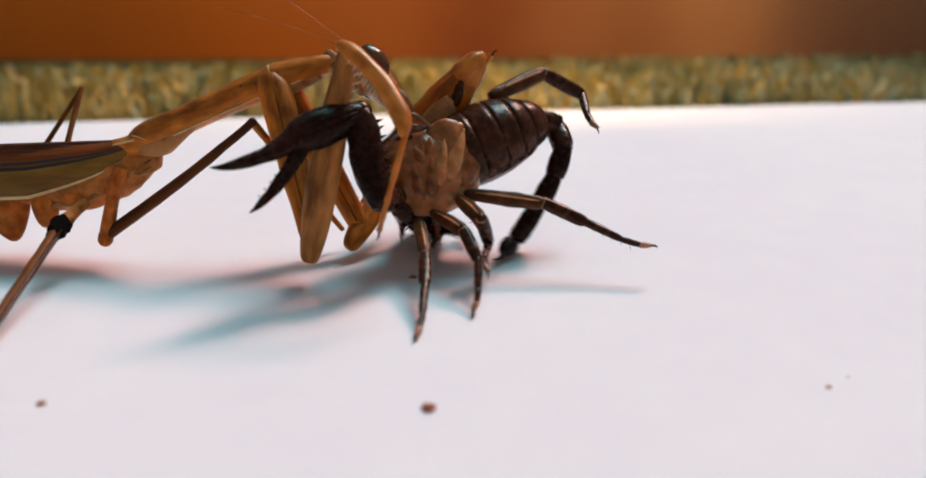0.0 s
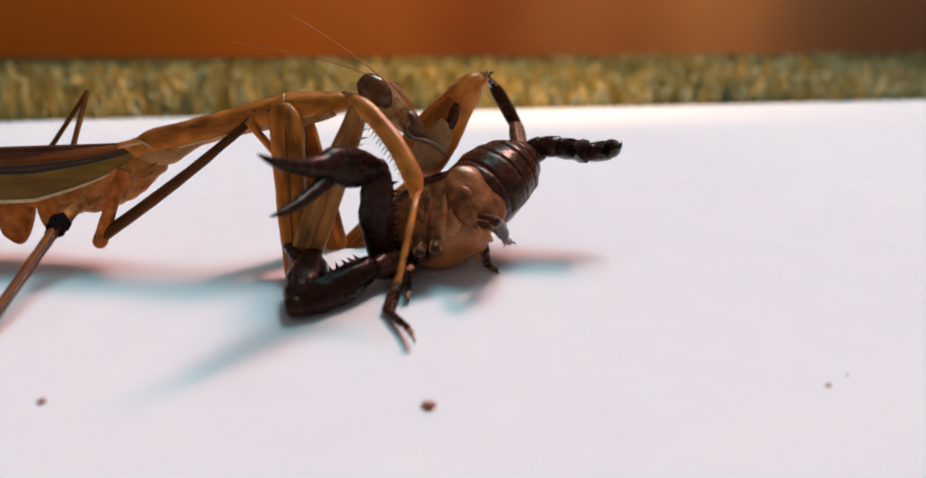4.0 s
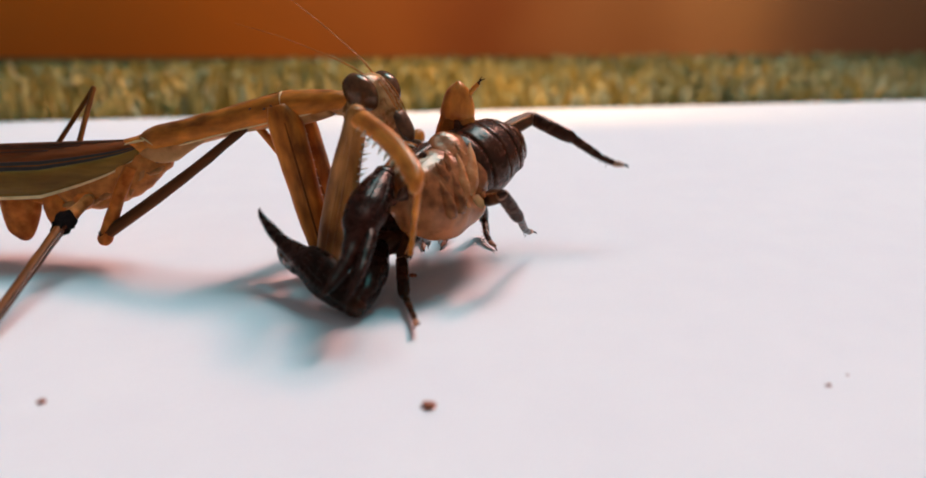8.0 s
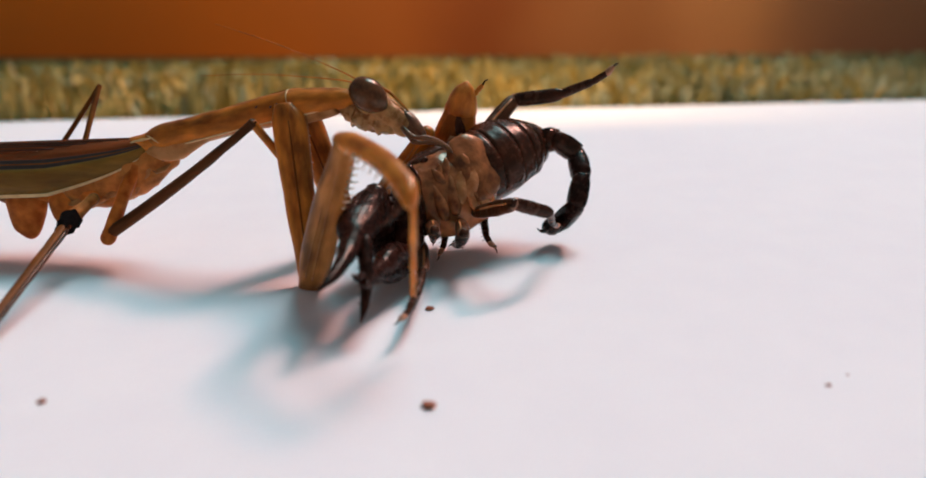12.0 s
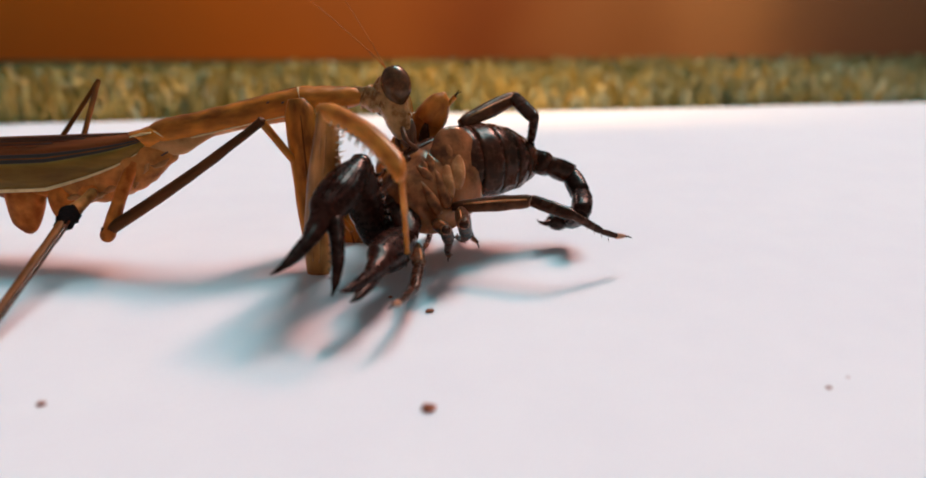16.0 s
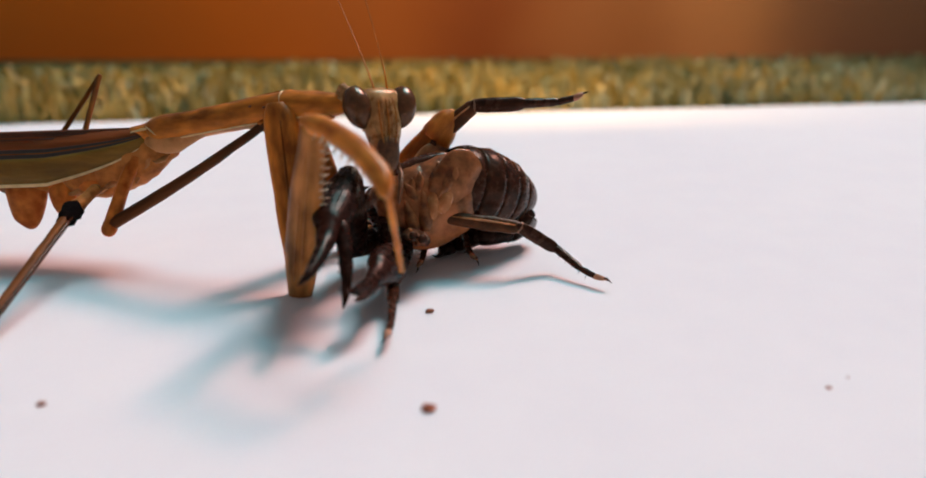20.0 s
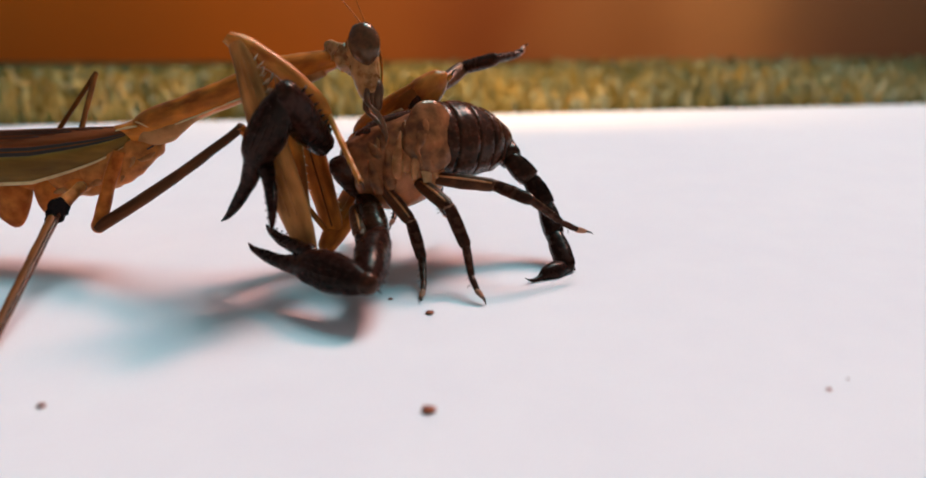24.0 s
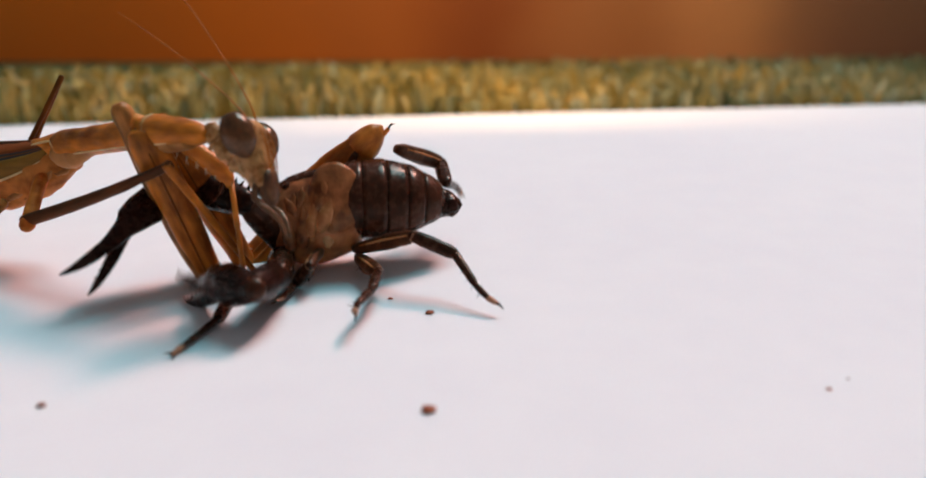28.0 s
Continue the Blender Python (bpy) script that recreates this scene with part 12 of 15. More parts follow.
    walk(P["F1.femur"], [(0, m(-1.72, 3.49, 9.33, -128, 37, 112)), (0.5, m(0.43, 2.34, 5.90, -130, 39, 111)), (1, m(-0.96, 3.50, 9.37, -129, 37, 111)), (1.5, m(-0.21, 2.57, 6.56, -130, 38, 111)),
        (2, m(1.07, 2.99, 7.81, -131, 38, 110)), (2.5, m(1.19, 2.28, 5.70, -132, 39, 110)), (3, m(0.87, 2.09, 5.13, -129, 46, 119)), (3.5, m(0.17, 1.67, 3.88, -55, 53, -149)),
        (4, m(-0.53, 1.26, 2.63, -26, 11, -104)), (4.5, m(-0.85, 1.07, 2.06, -25, 3, -99)), (4.67, m(-0.21, 1.77, 4.18, -5, 2, -149)), (4.83, m(0.43, 2.48, 6.29, 9, 18, 162)),
        (5, m(1.07, 3.19, 8.40, 5, 37, 110)), (5.5, m(1.30, 2.96, 7.72, -19, 38, 110)), (6, m(1.94, 2.97, 7.75, -44, 38, 109)), (6.5, m(1.83, 3.02, 7.92, -67, 38, 110)),
        (7, m(1.83, 2.99, 7.83, -85, 38, 110)), (7.5, m(1.07, 2.77, 7.15, -100, 38, 110)), (8, m(1.07, 2.71, 6.97, -110, 38, 110)), (8.5, m(1.30, 2.51, 6.38, -118, 39, 110)),
        (9, m(1.19, 3.46, 9.20, -122, 37, 110)), (9.5, m(1.30, 3.26, 8.61, -125, 37, 110)), (10, m(0.66, 2.05, 5.00, -128, 39, 111)), (10.5, m(0.55, 2.28, 5.68, -129, 39, 111)),
        (11, m(1.30, 2.43, 6.13, -131, 39, 110)), (11.5, m(1.41, 2.25, 5.59, -132, 39, 110)), (12, m(0.43, 2.50, 6.34, -132, 39, 111)), (12.5, m(-0.21, 1.56, 3.53, -131, 38, 112)),
        (13, m(-0.13, 1.78, 4.21, -131, 38, 111)), (14, m(0.24, 2.78, 7.17, -131, 38, 111)), (15, m(0.32, 3.22, 8.49, -131, 37, 110)), (15.5, m(-1.08, 2.60, 6.65, -130, 38, 112)),
        (16, m(-1.19, 2.62, 6.74, -130, 38, 112)), (16.5, m(-0.43, 2.36, 5.95, -131, 39, 111)), (17, m(-0.32, 2.56, 6.54, -131, 38, 111)), (17.5, m(-0.32, 2.06, 5.05, -131, 39, 111)),
        (18, m(-1.83, 2.49, 6.32, -130, 38, 112)), (18.5, m(-3.34, 2.52, 6.43, -129, 38, 113)), (19, m(-3.23, 2.30, 5.75, -129, 39, 113)), (19.5, m(-2.47, 2.31, 5.79, -129, 39, 113)),
        (20, m(-2.47, 2.11, 5.22, -129, 39, 113)), (20.5, m(-4.21, 1.64, 3.80, -129, 40, 114)), (21, m(-3.45, 2.63, 6.76, -129, 38, 113)), (21.5, m(-3.45, 2.64, 6.79, -128, 38, 113)),
        (22, m(-3.97, 2.79, 7.26, -128, 38, 113)), (23, m(-6.26, 3.46, 9.30, -125, 36, 114)), (23.5, m(-6.78, 3.62, 9.77, -124, 36, 115)), (24, m(-6.19, 3.83, 10.43, -124, 36, 114)),
        (24.5, m(-7.00, 3.08, 8.16, -123, 37, 115)), (25, m(-6.36, 3.27, 8.73, -124, 37, 115)), (25.5, m(-6.25, 2.83, 7.40, -124, 38, 115)), (26, m(-6.36, 3.76, 10.20, -124, 36, 114)),
        (26.5, m(-7.11, 4.98, 13.91, -122, 34, 114)), (27, m(-6.13, 2.86, 7.48, -123, 38, 115)), (27.2, m(-7.53, 2.86, 7.48, -123, 37, 116)), (27.5, m(-16.36, 0.22, -0.52, 133, -12, -91)),
        (28, m(-16.70, 1.65, 3.84, 121, 3, -91))])
    walk(P["F1.tibia"], [(0, m(-3.19, 7.22, 6.34, -2, 9, -91)), (0.5, m(-0.95, 5.99, 2.76, -2, 7, -92)), (1, m(-2.41, 7.24, 6.38, -2, 9, -91)), (1.5, m(-1.62, 6.22, 3.45, -3, 7, -92)),
        (2, m(-0.28, 6.70, 4.75, -3, 8, -92)), (2.5, m(-0.16, 5.93, 2.56, -4, 7, -92)), (3, m(-0.81, 5.16, 1.56, -4, 6, -92)), (3.5, m(-2.41, 0.16, -0.13, -4, 4, -91)),
        (4, m(-1.73, -3.51, 1.72, -4, 3, -91)), (4.5, m(-1.67, -3.86, 1.83, -3, 2, -91)), (5, m(-0.28, 6.93, 5.36, -4, 8, -92)), (5.5, m(-0.04, 6.68, 4.65, -29, 43, 100)),
        (6, m(0.63, 6.70, 4.69, -53, 43, 100)), (6.5, m(0.51, 6.75, 4.86, -77, 43, 100)), (7, m(0.51, 6.72, 4.77, -98, 43, 100)), (7.5, m(-0.28, 6.46, 4.06, -115, 43, 100)),
        (8, m(-0.28, 6.40, 3.87, -128, 43, 101)), (8.5, m(-0.04, 6.19, 3.26, 86, 7, -92)), (9, m(-0.16, 7.22, 6.20, 56, 9, -92)), (9.5, m(-0.04, 7.00, 5.58, 35, 8, -92)),
        (10, m(-0.71, 5.67, 1.83, 25, 6, -92)), (10.5, m(-0.83, 5.92, 2.54, 17, 7, -92)), (11, m(-0.04, 6.09, 3.00, 11, 7, -92)), (11.5, m(0.08, 5.90, 2.44, 6, 7, -92)),
        (12, m(-0.95, 6.16, 3.23, 3, 7, -92)), (12.5, m(-1.65, 5.20, 0.50, 3, 0, -91)), (13, m(-1.57, 5.47, 1.15, 0, 8, -93)), (13.5, m(-1.36, 5.97, 2.63, -28, 65, -120)),
        (14, m(-1.16, 6.48, 4.11, -154, 51, 105)), (14.5, m(-1.07, 6.71, 4.79, -157, 43, 101)), (15, m(-1.07, 6.94, 5.46, -156, 42, 101)), (15.5, m(-2.52, 6.25, 3.55, 123, 7, -91)),
        (16, m(-2.64, 6.27, 3.64, 98, 7, -91)), (16.5, m(-1.85, 6.00, 2.82, 75, 7, -91)), (17, m(-1.73, 6.21, 3.44, 54, 7, -91)), (17.5, m(-1.73, 5.67, 1.89, 40, 6, -91)),
        (18, m(-3.31, 6.12, 3.22, 28, 7, -91)), (18.5, m(-4.88, 6.14, 3.34, 20, 7, -90)), (19, m(-4.76, 5.89, 2.63, 15, 7, -90)), (19.5, m(-3.97, 5.91, 2.67, 10, 7, -90)),
        (20, m(-3.97, 5.70, 2.07, 7, 6, -90)), (20.5, m(-5.78, 5.16, 0.61, 7, 1, -89)), (21, m(-5.00, 6.25, 3.67, 5, 7, -90)), (21.5, m(-5.00, 6.26, 3.71, 3, 7, -90)),
        (22, m(-5.54, 6.42, 4.20, -3, 16, -92)), (22.5, m(-6.73, 6.77, 5.26, -35, 67, -127)), (23, m(-7.92, 7.12, 6.33, -145, 50, 110)), (23.5, m(-8.46, 7.28, 6.81, -147, 41, 106)),
        (24, m(-7.85, 7.53, 7.50, -147, 41, 105)), (24.5, m(-8.69, 6.69, 5.14, -146, 42, 106)), (25, m(-8.03, 6.91, 5.73, -146, 42, 105)), (25.5, m(-7.91, 6.44, 4.36, -146, 43, 105)),
        (26, m(-8.03, 7.44, 7.26, -146, 41, 105)), (26.5, m(-8.82, 8.76, 11.12, -145, 39, 105)), (27, m(-7.79, 6.46, 4.43, -146, 42, 105)), (27.2, m(-9.24, 6.44, 4.44, 96, 8, -88)),
        (27.5, m(-16.46, -4.68, 0.50, 88, 0, -83)), (28, m(-16.80, -3.34, 3.54, -105, 41, 112))])
    walk(P["F1.foot"], [(0, m(-3.26, 2.67, 5.64, 170, 47, 85)), (0.5, m(-1.09, 1.42, 2.22, 46, 9, -80)), (1, m(-2.50, 2.69, 5.67, 30, 11, -80)), (1.5, m(-1.74, 1.66, 2.88, 25, 10, -80)),
        (2, m(-0.45, 2.15, 4.12, 21, 10, -81)), (2.5, m(-0.34, 1.37, 2.02, 20, 9, -81)), (3, m(-0.97, 0.59, 1.08, 20, 8, -81)), (3.5, m(-2.52, -4.43, -0.48, 20, 7, -80)),
        (4, m(-1.80, -8.11, 1.49, 21, 5, -80)), (4.5, m(-1.72, -8.46, 1.66, 21, 4, -80)), (5, m(-0.46, 2.38, 4.70, 19, 11, -81)), (5.5, m(-0.65, 10.01, 1.54, 19, 10, -80)),
        (6, m(0.05, 10.03, 1.57, 19, 10, -80)), (6.5, m(-0.08, 10.09, 1.75, 18, 12, -80)), (7, m(-0.08, 10.05, 1.65, 18, 11, -80)), (7.5, m(-0.89, 9.77, 0.92, 20, 4, -80)),
        (8, m(-0.89, 9.70, 0.73, 21, 2, -80)), (8.5, m(-0.23, 1.62, 2.69, 20, 10, -81)), (9, m(-0.34, 2.67, 5.50, -173, 48, 83)), (9.5, m(-0.23, 2.45, 4.91, 178, 46, 83)),
        (10, m(-0.86, 1.10, 1.33, 87, 8, -80)), (10.5, m(-0.98, 1.35, 2.01, 56, 9, -80)), (11, m(-0.22, 1.53, 2.45, 38, 9, -81)), (11.5, m(-0.11, 1.33, 1.91, 29, 9, -81)),
        (12, m(-1.10, 1.60, 2.66, 24, 10, -80)), (12.5, m(-1.73, 0.60, 0.50, 25, 0, -80)), (13, m(-1.80, 0.92, 0.49, 25, 2, -80)), (13.5, m(-2.34, 4.27, -1.53, 24, 5, -80)),
        (14, m(-1.91, 9.31, 0.56, 22, 9, -80)), (14.5, m(-1.71, 10.04, 1.68, 21, 11, -80)), (15, m(-1.71, 10.29, 2.37, 19, 13, -80)), (15.5, m(-2.61, 1.68, 2.97, 20, 10, -79)),
        (16, m(-2.72, 1.71, 3.06, 20, 10, -79)), (16.5, m(-1.96, 1.43, 2.28, 20, 9, -80)), (17, m(-1.85, 1.65, 2.87, 20, 10, -80)), (17.5, m(-1.85, 1.10, 1.39, 20, 8, -80)),
        (18, m(-3.36, 1.55, 2.66, 21, 10, -79)), (18.5, m(-4.88, 1.57, 2.77, 21, 10, -78)), (19, m(-4.76, 1.32, 2.10, 22, 9, -78)), (19.5, m(-4.00, 1.34, 2.13, 22, 9, -79)),
        (20, m(-4.00, 1.13, 1.56, 22, 9, -79)), (20.5, m(-5.73, 0.56, 0.50, 24, 0, -78)), (21, m(-4.99, 1.69, 3.09, 23, 10, -78)), (21.5, m(-4.99, 1.70, 3.13, 23, 10, -78)),
        (22, m(-5.72, 2.00, 2.92, 22, 11, -78)), (22.5, m(-7.81, 5.33, 1.03, 23, 12, -77)), (23, m(-8.96, 9.91, 2.82, 23, 14, -77)), (23.5, m(-9.39, 10.62, 3.79, 23, 14, -76)),
        (24, m(-8.76, 10.89, 4.50, 22, 15, -76)), (24.5, m(-9.63, 9.98, 2.06, 23, 13, -76)), (25, m(-8.94, 10.22, 2.67, 23, 14, -76)), (25.5, m(-8.81, 9.70, 1.25, 25, 7, -76)),
        (26, m(-8.94, 10.80, 4.25, 23, 15, -76)), (26.5, m(-9.77, 12.22, 8.24, 22, 17, -76)), (27, m(-8.69, 9.73, 1.32, 24, 8, -76)), (27.2, m(-9.07, 1.88, 3.82, 25, 10, -76)),
        (27.5, m(-15.87, -9.25, 0.50, 30, 0, -73)), (28, m(-18.07, -0.13, 0.50, 34, 0, -72))])
    walk(P["F2.femur"], [(0, m(0.92, 3.74, 10.08, 171, 37, 87)), (0.5, m(2.81, 2.68, 6.90, 170, 39, 86)), (1, m(1.68, 3.75, 10.12, 171, 37, 87)), (1.5, m(2.43, 2.90, 7.56, 170, 39, 86)),
        (2, m(3.19, 3.24, 8.56, 169, 38, 85)), (2.5, m(3.57, 2.62, 6.70, 169, 39, 85)), (3, m(3.33, 2.43, 6.13, 165, 47, 82)), (3.5, m(2.81, 2.01, 4.88, 34, 68, -53)),
        (4, m(2.29, 1.59, 3.63, 14, 11, -83)), (4.5, m(2.06, 1.40, 3.07, 14, 3, -84)), (4.67, m(2.43, 2.08, 5.09, 24, 23, -137)), (4.83, m(2.81, 2.76, 7.12, 10, 42, 159)),
        (5, m(3.19, 3.45, 9.15, -19, 38, 85)), (5.5, m(3.94, 3.21, 8.47, -20, 38, 85)), (6, m(4.32, 3.22, 8.51, -21, 38, 85)), (6.5, m(3.94, 3.36, 8.92, -22, 38, 85)),
        (7, m(3.94, 3.24, 8.58, -23, 38, 85)), (7.5, m(3.19, 3.10, 8.15, -25, 38, 85)), (8, m(3.19, 2.96, 7.72, -27, 39, 85)), (8.5, m(3.94, 2.85, 7.38, -31, 39, 85)),
        (9, m(3.57, 3.71, 9.96, -33, 37, 85)), (9.5, m(3.94, 3.59, 9.62, -36, 37, 85)), (10, m(3.57, 2.38, 6.00, -41, 40, 85)), (10.5, m(3.19, 2.61, 6.68, -47, 39, 85)),
        (11, m(3.94, 2.60, 6.63, -54, 39, 85)), (11.5, m(4.32, 2.59, 6.59, -62, 39, 85)), (12, m(2.81, 2.84, 7.34, -69, 39, 86)), (12.5, m(2.43, 1.89, 4.53, -82, 40, 86)),
        (13, m(2.43, 2.12, 5.21, -94, 40, 86)), (13.5, m(2.43, 2.62, 6.69, -104, 39, 86)), (14, m(2.43, 3.11, 8.17, -112, 38, 86)), (14.5, m(2.43, 3.34, 8.85, -120, 38, 86)),
        (15, m(2.43, 3.47, 9.24, -127, 38, 86)), (15.5, m(1.30, 3.01, 7.90, -134, 38, 87)), (16, m(0.92, 3.04, 7.99, -140, 38, 87)), (16.5, m(1.68, 2.69, 6.95, -147, 39, 86)),
        (17, m(2.06, 2.81, 7.29, -153, 39, 86)), (17.5, m(2.06, 2.31, 5.81, -159, 40, 86)), (18, m(0.55, 2.66, 6.83, -162, 39, 87)), (18.5, m(-0.96, 2.78, 7.18, -165, 39, 88)),
        (19, m(-0.59, 2.55, 6.50, -168, 39, 88)), (19.5, m(0.17, 2.56, 6.54, -171, 39, 87)), (20, m(0.17, 2.45, 6.22, -174, 40, 87)), (20.5, m(-2.10, 1.98, 4.80, -174, 40, 89)),
        (21, m(-1.34, 3.04, 8.01, -176, 38, 88)), (21.5, m(-1.34, 3.05, 8.05, -177, 38, 88)), (22, m(-1.69, 3.21, 8.51, -178, 38, 89)), (23, m(-3.25, 3.88, 10.56, -178, 37, 90)),
        (23.5, m(-3.61, 4.03, 11.02, -178, 37, 90)), (24, m(-3.42, 4.16, 11.43, -178, 36, 90)), (24.5, m(-4.36, 3.33, 8.91, -178, 38, 91)), (25, m(-3.98, 3.44, 9.23, -178, 38, 90)),
        (25.5, m(-3.61, 3.08, 8.15, -179, 38, 90)), (26, m(-3.98, 3.92, 10.70, -178, 37, 90)), (26.5, m(-4.74, 5.23, 14.66, -178, 34, 91)), (27, m(-3.23, 3.10, 8.23, -179, 38, 90)),
        (27.2, m(-4.36, 3.10, 8.23, -178, 38, 90)), (27.5, m(-12.66, 0.38, -0.01, 163, -6, -77)), (28, m(-13.80, 1.90, 4.59, 133, 4, -76))])
    walk(P["F2.tibia"], [(0, m(1.13, 7.72, 7.06, -6, 9, -93)), (0.5, m(3.11, 6.55, 3.75, -7, 7, -94)), (0.67, m(2.71, 6.94, 4.86, 8, 15, -145)), (0.83, m(2.32, 7.33, 5.98, 11, 31, 162)),
        (1, m(1.92, 7.73, 7.10, -4, 41, 99)), (1.5, m(2.71, 6.79, 4.43, -18, 43, 99)), (2, m(3.50, 7.16, 5.48, -35, 42, 98)), (2.5, m(3.90, 6.48, 3.54, 31, 7, -94)),
        (3, m(3.81, 5.79, 2.46, -1, 15, -96)), (3.5, m(3.92, 0.51, 0.24, -45, 68, -138)), (4, m(2.93, -3.27, 2.66, -151, 39, 102)), (4.5, m(2.55, -3.57, 2.80, -153, 31, 98)),
        (5, m(3.50, 7.39, 6.09, -155, 42, 98)), (5.5, m(4.29, 7.13, 5.38, -157, 42, 97)), (6, m(4.68, 7.14, 5.42, -159, 42, 97)), (6.5, m(4.29, 7.29, 5.85, -160, 42, 97)),
        (7, m(4.29, 7.17, 5.50, -161, 42, 97)), (7.5, m(3.50, 7.01, 5.05, -161, 43, 98)), (8, m(3.50, 6.86, 4.60, -161, 43, 98)), (8.5, m(4.29, 6.73, 4.25, -162, 43, 97)),
        (9, m(3.89, 7.68, 6.93, -162, 41, 98)), (9.5, m(4.29, 7.55, 6.58, -162, 42, 97)), (9.67, m(4.16, 7.11, 5.32, 164, 50, 20)), (9.83, m(4.03, 6.67, 4.07, 144, 30, -45)),
        (10, m(3.90, 6.22, 2.81, 153, 7, -94)), (10.5, m(3.50, 6.48, 3.52, 138, 7, -94)), (11, m(4.29, 6.46, 3.46, 116, 7, -94)), (11.5, m(4.68, 6.44, 3.43, 88, 7, -95)),
        (12, m(3.11, 6.72, 4.21, 61, 8, -94)), (12.5, m(2.71, 5.69, 1.29, 45, 6, -94)), (13, m(2.71, 5.94, 1.99, 3, 15, -96)), (13.5, m(2.71, 6.48, 3.53, -32, 68, -124)),
        (14, m(2.71, 7.03, 5.07, -159, 51, 102)), (14.5, m(2.71, 7.27, 5.77, -161, 42, 98)), (15, m(2.71, 7.42, 6.18, -161, 42, 98)), (15.5, m(1.53, 6.92, 4.79, -160, 43, 99)),
        (16, m(1.13, 6.95, 4.88, -160, 43, 100)), (16.17, m(1.40, 6.82, 4.52, 159, 59, 21)), (16.33, m(1.66, 6.69, 4.16, 127, 37, -50)), (16.5, m(1.92, 6.57, 3.80, 133, 7, -93)),
        (17, m(2.32, 6.69, 4.16, 107, 8, -93)), (17.5, m(2.32, 6.15, 2.61, 83, 7, -93)), (18, m(0.74, 6.53, 3.67, 59, 7, -93)), (18.5, m(-0.84, 6.66, 4.04, 40, 8, -92)),
        (19, m(-0.45, 6.41, 3.33, 27, 7, -92)), (19.5, m(0.34, 6.42, 3.37, 17, 7, -93)), (20, m(0.34, 6.30, 3.04, 11, 7, -92)), (20.5, m(-2.02, 5.79, 1.57, 7, 6, -91)),
        (21, m(-1.24, 6.96, 4.90, -49, 42, 101)), (21.5, m(-1.24, 6.97, 4.94, -74, 42, 101)), (22, m(-1.61, 7.14, 5.42, -95, 42, 101)), (22.5, m(-2.42, 7.51, 6.49, -110, 42, 102)),
        (23, m(-3.24, 7.88, 7.55, -120, 41, 102)), (23.5, m(-3.61, 8.04, 8.04, -128, 41, 102)), (24, m(-3.41, 8.19, 8.47, -133, 40, 102)), (24.5, m(-4.40, 7.28, 5.84, -138, 42, 103)),
        (25, m(-4.00, 7.39, 6.17, -142, 42, 103)), (25.5, m(-3.60, 7.00, 5.05, -145, 42, 103)), (26, m(-4.00, 7.92, 7.70, -147, 41, 103)), (26.5, m(-4.80, 9.35, 11.83, -147, 38, 103)),
        (27, m(-3.21, 7.03, 5.13, -149, 42, 102)), (27.2, m(-4.39, 7.03, 5.13, 93, 8, -90)), (27.5, m(-11.52, -4.46, 0.50, 86, 0, -85)), (28, m(-12.61, -2.94, 4.21, -102, 42, 109))])
